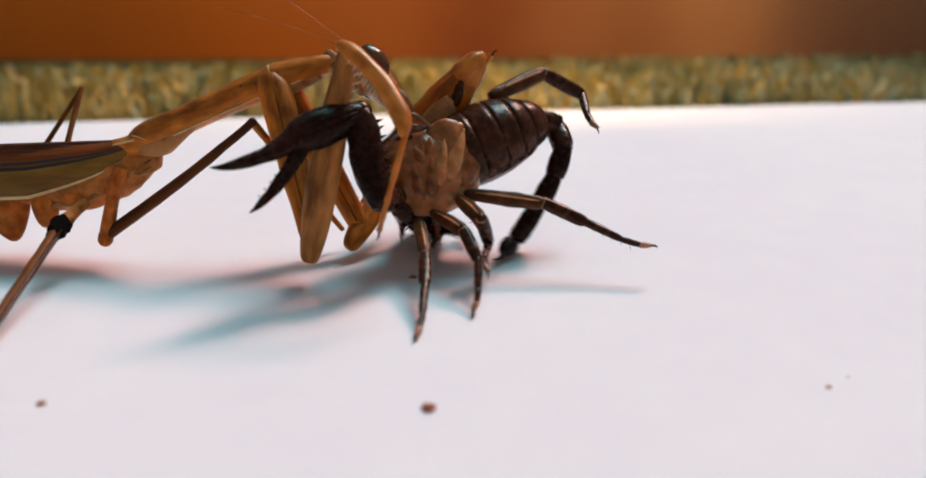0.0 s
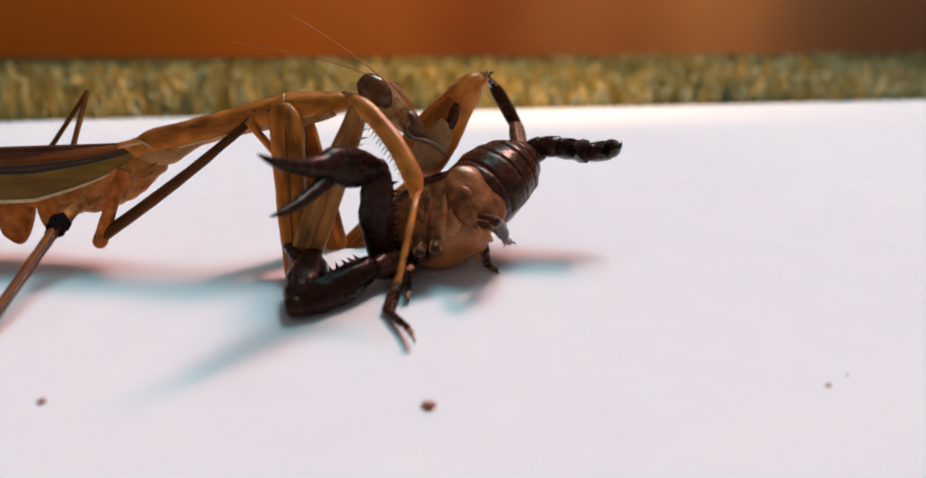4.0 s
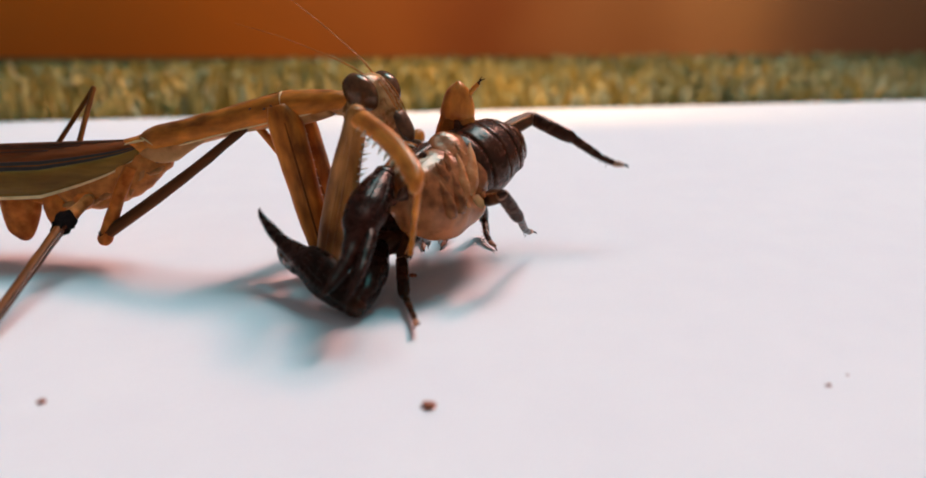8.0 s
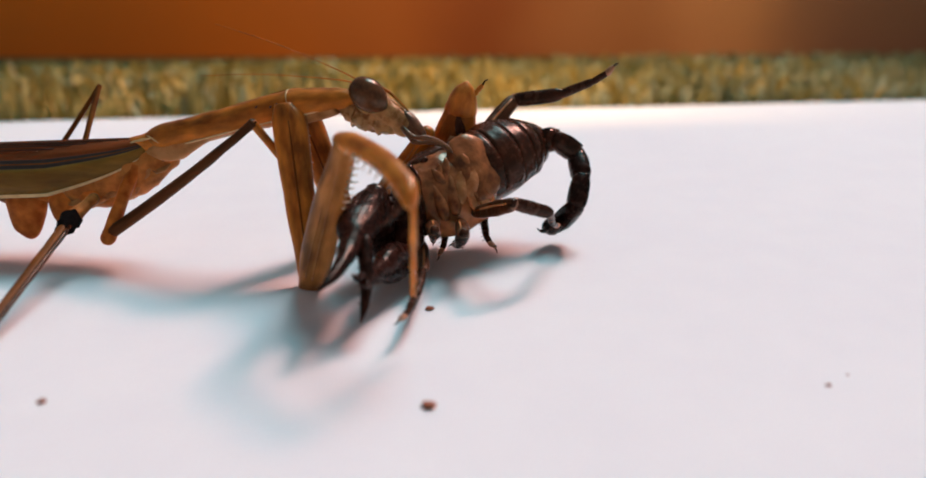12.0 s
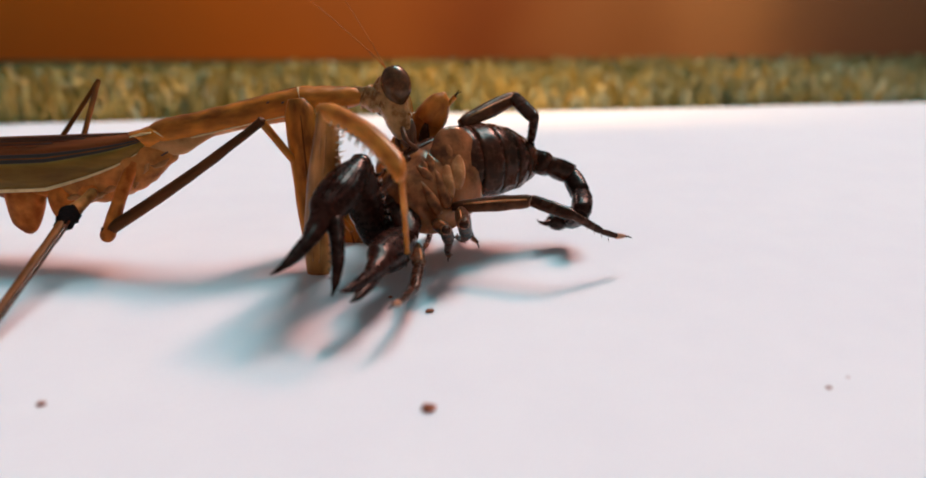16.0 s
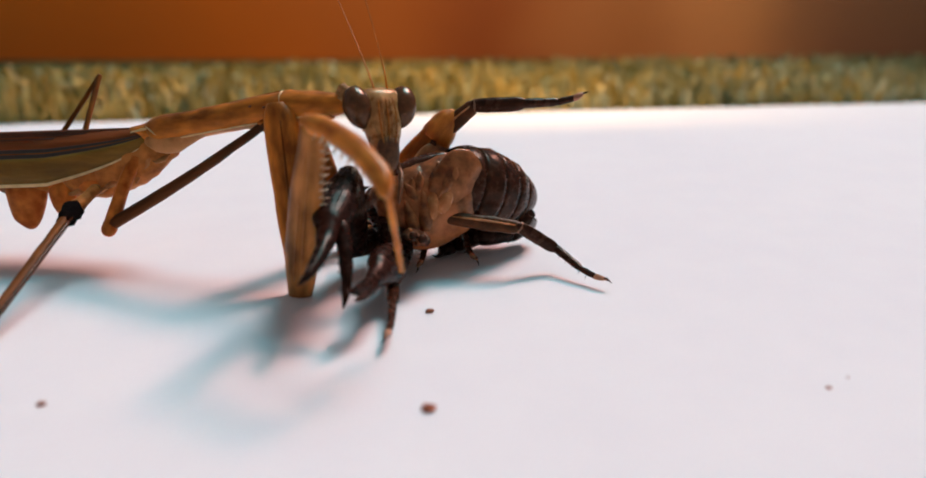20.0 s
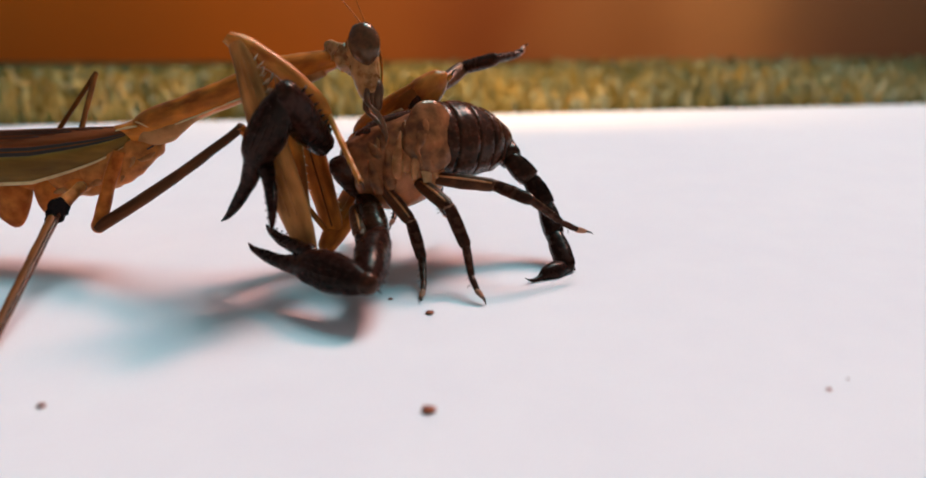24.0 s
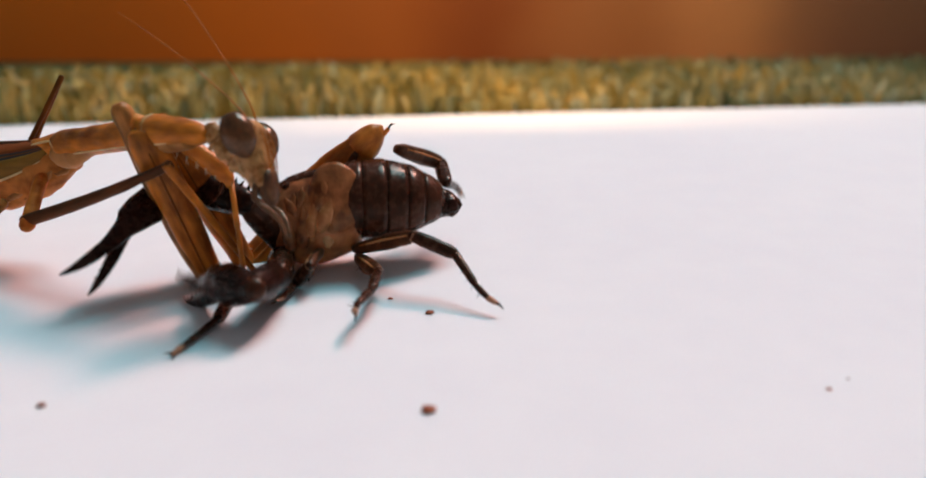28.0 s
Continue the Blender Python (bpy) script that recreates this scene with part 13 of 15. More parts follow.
    walk(P["F2.foot"], [(0, m(0.90, 3.19, 6.32, -164, 51, 99)), (0.5, m(2.80, 2.00, 3.15, -1, 14, -92)), (1, m(1.39, 11.14, 4.06, -4, 19, -92)), (1.5, m(2.21, 10.13, 1.31, -4, 7, -93)),
        (2, m(3.03, 10.53, 2.38, -5, 18, -93)), (2.5, m(3.56, 1.93, 2.95, -5, 13, -93)), (3, m(3.31, 1.37, 1.30, -5, 11, -92)), (3.5, m(2.63, -0.66, -4.01, -5, 7, -92)),
        (4, m(2.20, 0.23, -0.23, -4, 2, -91)), (4.5, m(2.01, 0.19, 0.50, -4, 0, -91)), (5, m(3.03, 10.78, 3.01, -5, 18, -93)), (5.5, m(3.85, 10.50, 2.28, -5, 17, -93)),
        (6, m(4.26, 10.52, 2.32, -6, 17, -93)), (6.5, m(3.85, 10.68, 2.77, -5, 18, -93)), (7, m(3.85, 10.54, 2.40, -5, 18, -93)), (7.5, m(3.03, 10.37, 1.94, -5, 13, -93)),
        (8, m(3.03, 10.20, 1.47, -6, 9, -93)), (8.5, m(3.85, 10.07, 1.11, -6, 6, -93)), (9, m(3.44, 11.09, 3.88, -5, 18, -93)), (9.5, m(3.85, 10.96, 3.52, -5, 18, -93)),
        (10, m(3.56, 1.67, 2.26, -5, 13, -93)), (10.5, m(3.18, 1.93, 2.93, -5, 13, -93)), (11, m(3.94, 1.91, 2.88, -5, 13, -93)), (11.5, m(4.32, 1.90, 2.84, -5, 13, -93)),
        (12, m(2.80, 2.18, 3.59, -5, 14, -92)), (12.5, m(2.42, 1.12, 0.80, -5, 3, -92)), (13, m(2.28, 1.51, 0.80, -5, 5, -92)), (13.5, m(1.77, 5.06, -0.74, -5, 10, -92)),
        (14, m(2.09, 9.87, 1.51, -4, 15, -93)), (14.5, m(2.21, 10.65, 2.69, -4, 18, -93)), (15, m(2.21, 10.81, 3.11, -4, 18, -93)), (15.5, m(0.98, 10.26, 1.67, -4, 11, -92)),
        (16, m(0.57, 10.29, 1.77, -4, 12, -92)), (16.5, m(1.66, 2.01, 3.21, -3, 14, -92)), (17, m(2.04, 2.14, 3.54, -4, 14, -92)), (17.5, m(2.04, 1.59, 2.07, -4, 13, -92)),
        (18, m(0.52, 1.97, 3.08, -3, 13, -91)), (18.5, m(-1.00, 2.11, 3.43, -1, 14, -91)), (19, m(-0.61, 1.85, 2.76, -1, 13, -91)), (19.5, m(0.14, 1.86, 2.80, -2, 13, -91)),
        (20, m(0.15, 1.74, 2.48, -2, 13, -91)), (20.5, m(-2.13, 1.21, 1.07, -1, 5, -90)), (21, m(-1.89, 10.29, 1.79, -1, 12, -91)), (21.5, m(-1.89, 10.30, 1.83, -1, 12, -91)),
        (22, m(-2.27, 10.48, 2.33, -1, 13, -91)), (23, m(-3.97, 11.27, 4.54, 0, 18, -90)), (23.5, m(-4.35, 11.45, 5.04, 0, 19, -90)), (24, m(-4.15, 11.61, 5.48, 0, 19, -90)),
        (24.5, m(-5.17, 10.61, 2.76, 1, 18, -89)), (25, m(-4.76, 10.74, 3.11, 1, 18, -90)), (25.5, m(-4.35, 10.32, 1.95, 1, 14, -90)), (26, m(-4.76, 11.32, 4.69, 1, 19, -90)),
        (26.5, m(-5.60, 12.86, 8.97, 1, 21, -89)), (27, m(-3.94, 10.35, 2.03, 0, 14, -90)), (27.2, m(-4.41, 2.47, 4.47, 2, 14, -89)), (27.5, m(-11.13, -9.04, 0.50, 5, 0, -84)),
        (28, m(-13.72, 0.32, 1.15, 7, 6, -84))])
    walk(P["F3.femur"], [(0, m(3.94, 4.03, 10.94, 119, 31, 69)), (0.5, m(5.53, 3.06, 8.04, 118, 33, 68)), (1, m(4.70, 4.04, 10.98, 119, 31, 69)), (1.5, m(5.45, 3.28, 8.71, 118, 32, 68)),
        (2, m(5.60, 3.53, 9.42, 118, 32, 68)), (2.5, m(6.28, 3.00, 7.84, 118, 33, 67)), (3, m(6.14, 2.81, 7.28, 119, 33, 67)), (4, m(5.52, 1.98, 4.78, 120, 34, 67)),
        (4.5, m(5.38, 1.79, 4.21, 121, 35, 67)), (5, m(5.60, 3.73, 10.01, 121, 31, 68)), (5.5, m(6.96, 3.50, 9.33, 119, 32, 67)), (6, m(7.04, 3.51, 9.36, 119, 32, 67)),
        (6.5, m(6.36, 3.74, 10.06, 118, 31, 67)), (6.67, m(7.94, 4.53, 12.43, 85, -19, 57)), (6.83, m(9.53, 5.32, 14.80, 26, -63, 95)), (7, m(11.11, 6.12, 17.17, -71, -38, 173)),
        (7.17, m(9.28, 5.24, 14.54, 26, -63, 95)), (7.33, m(7.44, 4.36, 11.92, 85, -18, 58)), (7.5, m(5.60, 3.49, 9.29, 119, 32, 68)), (8, m(5.60, 3.25, 8.58, 119, 32, 68)),
        (8.5, m(6.96, 3.23, 8.52, 118, 32, 67)), (9, m(6.28, 4.00, 10.81, 118, 31, 68)), (9.5, m(6.96, 3.98, 10.76, 117, 31, 67)), (10, m(6.89, 2.77, 7.15, 118, 33, 67)),
        (10.5, m(6.21, 3.00, 7.83, 118, 33, 67)), (11, m(6.96, 2.79, 7.20, 118, 33, 67)), (11.5, m(7.64, 2.97, 7.73, 118, 33, 66)), (12, m(5.53, 3.22, 8.49, 119, 32, 68)),
        (12.5, m(5.45, 2.28, 5.68, 119, 34, 67)), (13, m(5.36, 2.50, 6.35, 120, 34, 68)), (14, m(4.94, 3.50, 9.32, 120, 32, 68)), (14.5, m(4.85, 3.72, 9.99, 120, 32, 68)),
        (15, m(4.85, 3.76, 10.10, 120, 31, 68)), (15.5, m(4.02, 3.49, 9.33, 120, 32, 69)), (16, m(3.34, 3.52, 9.42, 120, 32, 69)), (16.5, m(4.09, 3.07, 8.10, 120, 33, 69)),
        (17, m(4.77, 3.09, 8.15, 120, 33, 68)), (17.5, m(4.77, 2.60, 6.67, 120, 33, 68)), (18.5, m(1.75, 3.06, 8.04, 122, 33, 70)), (19, m(2.43, 2.83, 7.36, 122, 33, 70)),
        (19.5, m(3.19, 2.84, 7.40, 122, 33, 69)), (20, m(3.19, 2.83, 7.36, 122, 33, 69)), (20.5, m(0.32, 2.36, 5.95, 124, 34, 71)), (21, m(1.07, 3.52, 9.44, 124, 32, 71)),
        (21.5, m(1.07, 3.53, 9.48, 124, 32, 71)), (22, m(0.91, 3.68, 9.94, 124, 32, 71)), (23, m(0.18, 4.35, 11.99, 124, 31, 72)), (23.5, m(0.02, 4.51, 12.45, 123, 30, 72)),
        (24, m(-0.25, 4.54, 12.58, 123, 30, 72)), (24.5, m(-1.34, 3.62, 9.77, 124, 32, 72)), (25, m(-1.27, 3.63, 9.80, 124, 32, 72)), (25.5, m(-0.59, 3.37, 9.01, 124, 32, 72)),
        (26, m(-1.27, 4.11, 11.27, 124, 31, 72)), (26.5, m(-2.02, 5.51, 15.52, 124, 29, 73)), (27, m(0.09, 3.39, 9.09, 124, 32, 71)), (27.2, m(-0.74, 3.39, 9.09, 124, 32, 72)),
        (27.5, m(-8.44, 0.57, 0.56, 84, -1, -66)), (28, m(-10.47, 2.19, 5.45, 63, 2, -65))])
    walk(P["F3.tibia"], [(0, m(5.47, 8.03, 8.36, 157, 52, 76)), (0.5, m(7.13, 6.96, 5.35, 155, 54, 74)), (1, m(6.26, 8.03, 8.41, 156, 52, 76)), (1.5, m(7.05, 7.20, 6.04, 155, 54, 75)),
        (2, m(7.21, 7.46, 6.78, 155, 53, 75)), (2.5, m(7.92, 6.88, 5.15, 154, 54, 74)), (3, m(7.77, 6.68, 4.56, 146, 63, 64)), (4, m(7.12, 5.78, 1.96, 14, 21, -80)),
        (4.5, m(6.97, 5.58, 1.37, 14, 11, -83)), (5, m(7.21, 7.68, 7.40, 11, 21, -83)), (5.5, m(8.63, 7.41, 6.69, 10, 20, -83)), (6, m(8.70, 7.42, 6.73, 10, 20, -84)),
        (6.5, m(8.00, 7.68, 7.46, 10, 21, -83)), (7, m(7.22, 6.63, 20.26, -73, -35, 178)), (7.5, m(7.21, 7.42, 6.65, 155, 53, 75)), (8, m(7.21, 7.16, 5.91, 155, 54, 75)),
        (8.5, m(8.63, 7.12, 5.86, 154, 54, 73)), (9, m(7.92, 7.96, 8.24, 154, 52, 74)), (9.5, m(8.63, 7.93, 8.19, 154, 52, 74)), (10, m(8.55, 6.62, 4.42, 10, 19, -84)),
        (10.5, m(7.84, 6.88, 5.13, 10, 19, -83)), (11, m(8.63, 6.64, 4.48, 10, 19, -84)), (11.5, m(9.33, 6.83, 5.04, 9, 19, -84)), (12, m(7.13, 7.13, 5.81, 11, 20, -83)),
        (12.5, m(7.05, 6.11, 2.89, 11, 18, -83)), (13, m(6.95, 6.36, 3.59, 13, 28, -80)), (14, m(6.52, 7.44, 6.67, 149, 62, 67)), (14.5, m(6.42, 7.69, 7.38, 156, 53, 75)),
        (15, m(6.42, 7.72, 7.49, 156, 53, 75)), (15.5, m(5.55, 7.45, 6.69, 157, 53, 76)), (16, m(4.84, 7.48, 6.78, 158, 53, 76)), (16.5, m(5.63, 6.99, 5.40, 157, 54, 76)),
        (17, m(6.34, 7.00, 5.46, 156, 54, 75)), (17.5, m(6.34, 6.47, 3.91, 12, 19, -83)), (18.5, m(3.19, 7.01, 5.34, 13, 20, -81)), (19, m(3.90, 6.76, 4.63, 13, 19, -81)),
        (19.5, m(4.68, 6.76, 4.67, 13, 19, -82)), (20, m(4.68, 6.74, 4.63, 13, 19, -82)), (20.5, m(1.69, 6.27, 3.15, 15, 18, -80)), (21, m(2.48, 7.52, 6.79, 14, 20, -81)),
        (21.5, m(2.48, 7.53, 6.83, 14, 20, -81)), (22, m(2.30, 7.70, 7.31, 14, 21, -81)), (23, m(1.54, 8.44, 9.44, 14, 22, -80)), (23.5, m(1.37, 8.60, 9.93, 14, 22, -80)),
        (24, m(1.09, 8.65, 10.06, 14, 22, -80)), (24.5, m(-0.05, 7.66, 7.12, 15, 21, -80)), (25, m(0.03, 7.67, 7.16, 15, 21, -80)), (25.5, m(0.74, 7.38, 6.34, 15, 20, -80)),
        (26, m(0.03, 8.19, 8.69, 15, 22, -80)), (26.5, m(-0.77, 9.72, 13.12, 15, 24, -79)), (27, m(1.45, 7.39, 6.42, 14, 20, -80)), (27.2, m(0.58, 7.40, 6.41, 15, 20, -80)),
        (27.5, m(-6.42, -4.00, 0.66, 20, 2, -77)), (28, m(-8.38, -2.35, 5.31, -177, 52, 88))])
    walk(P["F3.foot"], [(0, m(6.14, 10.76, 4.72, 8, 19, -85)), (0.5, m(7.85, 9.57, 1.63, 8, 11, -86)), (1, m(6.96, 10.75, 4.77, 7, 19, -86)), (1.5, m(7.77, 9.84, 2.34, 7, 17, -86)),
        (2, m(7.94, 10.12, 3.10, 6, 18, -86)), (2.5, m(8.67, 9.48, 1.43, 7, 9, -86)), (3, m(8.67, 8.55, 0.45, 7, 7, -86)), (3.5, m(8.62, 4.54, -0.86, 7, 4, -86)),
        (4, m(7.85, 1.55, 0.31, 8, 1, -86)), (4.5, m(7.52, 1.10, 0.50, 8, 0, -87)), (5, m(7.75, 3.41, 5.78, 161, 52, 80)), (5.5, m(9.12, 3.12, 5.11, 160, 49, 78)),
        (6, m(9.19, 3.13, 5.15, 159, 50, 78)), (6.5, m(8.51, 3.41, 5.84, 161, 52, 79)), (7, m(3.46, 6.79, 22.91, -76, -40, -180)), (7.5, m(7.94, 10.08, 2.97, 6, 18, -86)),
        (8, m(7.94, 9.79, 2.20, 7, 16, -86)), (8.5, m(9.40, 9.74, 2.16, 6, 15, -87)), (9, m(8.67, 10.67, 4.60, 6, 19, -86)), (9.5, m(9.41, 10.63, 4.55, 5, 19, -87)),
        (10, m(9.04, 2.30, 2.93, 5, 14, -87)), (10.5, m(8.35, 2.57, 3.61, 6, 14, -87)), (11, m(9.11, 2.32, 2.99, 5, 14, -87)), (11.5, m(9.80, 2.51, 3.52, 5, 14, -87)),
        (12, m(7.67, 2.84, 4.26, 6, 14, -86)), (12.5, m(7.59, 1.77, 1.46, 6, 9, -86)), (13, m(7.65, 2.37, 1.41, 7, 10, -86)), (13.5, m(7.77, 5.52, 0.87, 7, 14, -86)),
        (14, m(7.35, 9.40, 2.60, 7, 17, -86)), (14.5, m(7.12, 10.37, 3.71, 7, 18, -86)), (15, m(7.12, 10.41, 3.83, 7, 18, -86)), (15.5, m(6.22, 10.12, 3.00, 8, 18, -85)),
        (16, m(5.49, 10.16, 3.09, 8, 18, -85)), (16.5, m(6.30, 9.61, 1.68, 8, 11, -85)), (17, m(7.04, 9.62, 1.74, 8, 12, -86)), (17.5, m(6.90, 2.15, 2.44, 7, 13, -86)),
        (18.5, m(3.86, 2.73, 3.79, 9, 14, -85)), (19, m(4.54, 2.46, 3.12, 9, 14, -85)), (19.5, m(5.30, 2.46, 3.16, 8, 14, -85)), (20, m(5.30, 2.44, 3.13, 8, 14, -85)),
        (20.5, m(2.41, 1.96, 1.70, 10, 11, -84)), (21, m(3.17, 3.27, 5.19, 168, 50, 83)), (21.5, m(3.17, 3.28, 5.22, 168, 51, 83)), (22, m(3.00, 3.45, 5.69, 168, 50, 83)),
        (23, m(2.26, 4.23, 7.73, 169, 50, 84)), (23.5, m(2.10, 4.41, 8.19, 169, 50, 84)), (24, m(1.83, 4.45, 8.32, 169, 50, 84)), (24.5, m(0.73, 3.42, 5.50, 171, 52, 85)),
        (25, m(0.80, 3.44, 5.53, 171, 52, 85)), (25.5, m(1.49, 3.13, 4.75, 169, 46, 84)), (26, m(0.80, 3.98, 7.00, 171, 51, 85)), (26.5, m(0.03, 5.59, 11.26, 172, 49, 86)),
        (27, m(2.18, 3.14, 4.83, 169, 47, 84)), (27.2, m(1.34, 3.15, 4.82, 12, 15, -83)), (27.5, m(-5.39, -8.48, 0.50, 16, 0, -80)), (28, m(-8.30, 0.45, 1.66, 19, 11, -79))])
    walk(P["A.femur"], [(0, m(-2.83, -1.81, 9.26, -55, -10, -104)), (0.5, m(-0.67, -2.93, 5.88, -70, -26, -120)), (1, m(-2.11, -1.8, 9.29, -69, -8, -122)), (1.5, m(-1.39, -2.72, 6.51, -73, -15, -117)),
        (2, m(0.05, -2.29, 7.81, -75, -13, -124)), (2.5, m(0.05, -2.99, 5.7, -52, 7, -124)), (3, m(-0.34, -2.51, 4.92, -54, 3, -122)), (4, m(-2.05, -0.39, 1.51, -64, -14, -114)),
        (4.5, m(-2.44, 0.09, 0.73, -68, -18, -112)), (5, m(-0.18, 2.24, 7.14, -52, 10, -127)), (5.5, m(-0.18, 2.01, 6.46, -37, 14, -114)), (6, m(0.57, 2.02, 6.5, -43, 15, -121)),
        (6.5, m(0.57, 2.04, 6.55, -57, 12, -136)), (7, m(0.57, 2.05, 6.57, -65, 31, -162)), (7.5, m(-0.18, 1.79, 5.79, -57, 3, -126)), (8, m(-0.18, 1.76, 5.71, -47, 8, -120)),
        (8.5, m(-0.18, 1.53, 5.02, -43, 14, -121)), (9, m(-0.18, 2.51, 7.94, -48, 25, -132)), (9.5, m(-0.18, 2.27, 7.25, -47, 9, -120)), (10, m(-0.93, 1.07, 3.65, -69, -9, -126)),
        (10.5, m(-0.93, 1.3, 4.33, -48, 7, -119)), (11, m(-0.18, 1.52, 4.98, -55, 19, -138)), (11.5, m(-0.18, 1.27, 4.24, -41, 21, -122)), (12, m(-0.93, 1.52, 4.98, -41, 21, -122)),
        (12.5, m(-1.69, 0.58, 2.19, -51, 0, -118)), (13, m(-1.57, 0.8, 2.86, -51, 5, -121)), (13.5, m(-1.31, 1.3, 4.34, -48, 18, -128)), (14, m(-1.05, 1.79, 5.81, -48, 29, -135)),
        (14.5, m(-0.93, 2.02, 6.48, -50, 34, -139)), (15, m(-0.93, 2.27, 7.23, -47, 25, -132)), (15.5, m(-2.44, 1.58, 5.18, -49, -5, -111)), (16, m(-2.44, 1.61, 5.27, -51, 2, -118)),
        (16.5, m(-1.69, 1.38, 4.59, -56, -4, -118)), (17, m(-1.69, 1.61, 5.29, -58, -4, -118)), (17.5, m(-1.69, 1.12, 3.81, -67, -16, -119)), (18, m(-3.19, 1.58, 5.18, -63, -4, -117)),
        (18.5, m(-4.69, 1.58, 5.18, -56, 1, -110)), (19, m(-4.69, 1.35, 4.51, -56, -5, -110)), (19.5, m(-3.94, 1.36, 4.54, -56, 2, -124)), (20, m(-3.94, 1.14, 3.86, -57, 2, -124)),
        (20.5, m(-5.44, 0.67, 2.46, -67, -10, -123)), (21, m(-4.69, 1.61, 5.29, -59, 4, -131)), (21.5, m(-4.69, 1.62, 5.33, -70, -7, -131)), (22, m(-4.97, 0.8, 5.82, -79, -15, -129)),
        (22.5, m(-5.57, -1.01, 6.92, -100, -33, -123)), (23, m(-6.18, -2.82, 8.02, -142, -51, -113)), (23.5, m(-6.45, -3.64, 8.52, -29, -34, 114)), (24, m(-6.76, 1, 8.39, 48, -134, 53)),
        (24.5, m(-6.76, 1, 8.37, 55, -137, 50)), (25, m(-6.76, 1, 8.34, 57, -137, 50)), (25.5, m(-6.76, 1, 8.34, 64, -137, 52)), (26, m(-6.76, 1, 8.37, 51, -135, 58)),
        (26.5, m(-6.21, -4.25, 13.06, -35, -26, 118)), (27, m(-7.13, -2.41, 7.49, -57, -21, 145)), (27.2, m(-8.57, -2.41, 7.49, -54, -22, 140)), (27.5, m(-17.19, -4.88, -0.01, -93, -64, -167)),
        (28, m(-17.19, -3.55, 4.03, -129, -53, -124))])
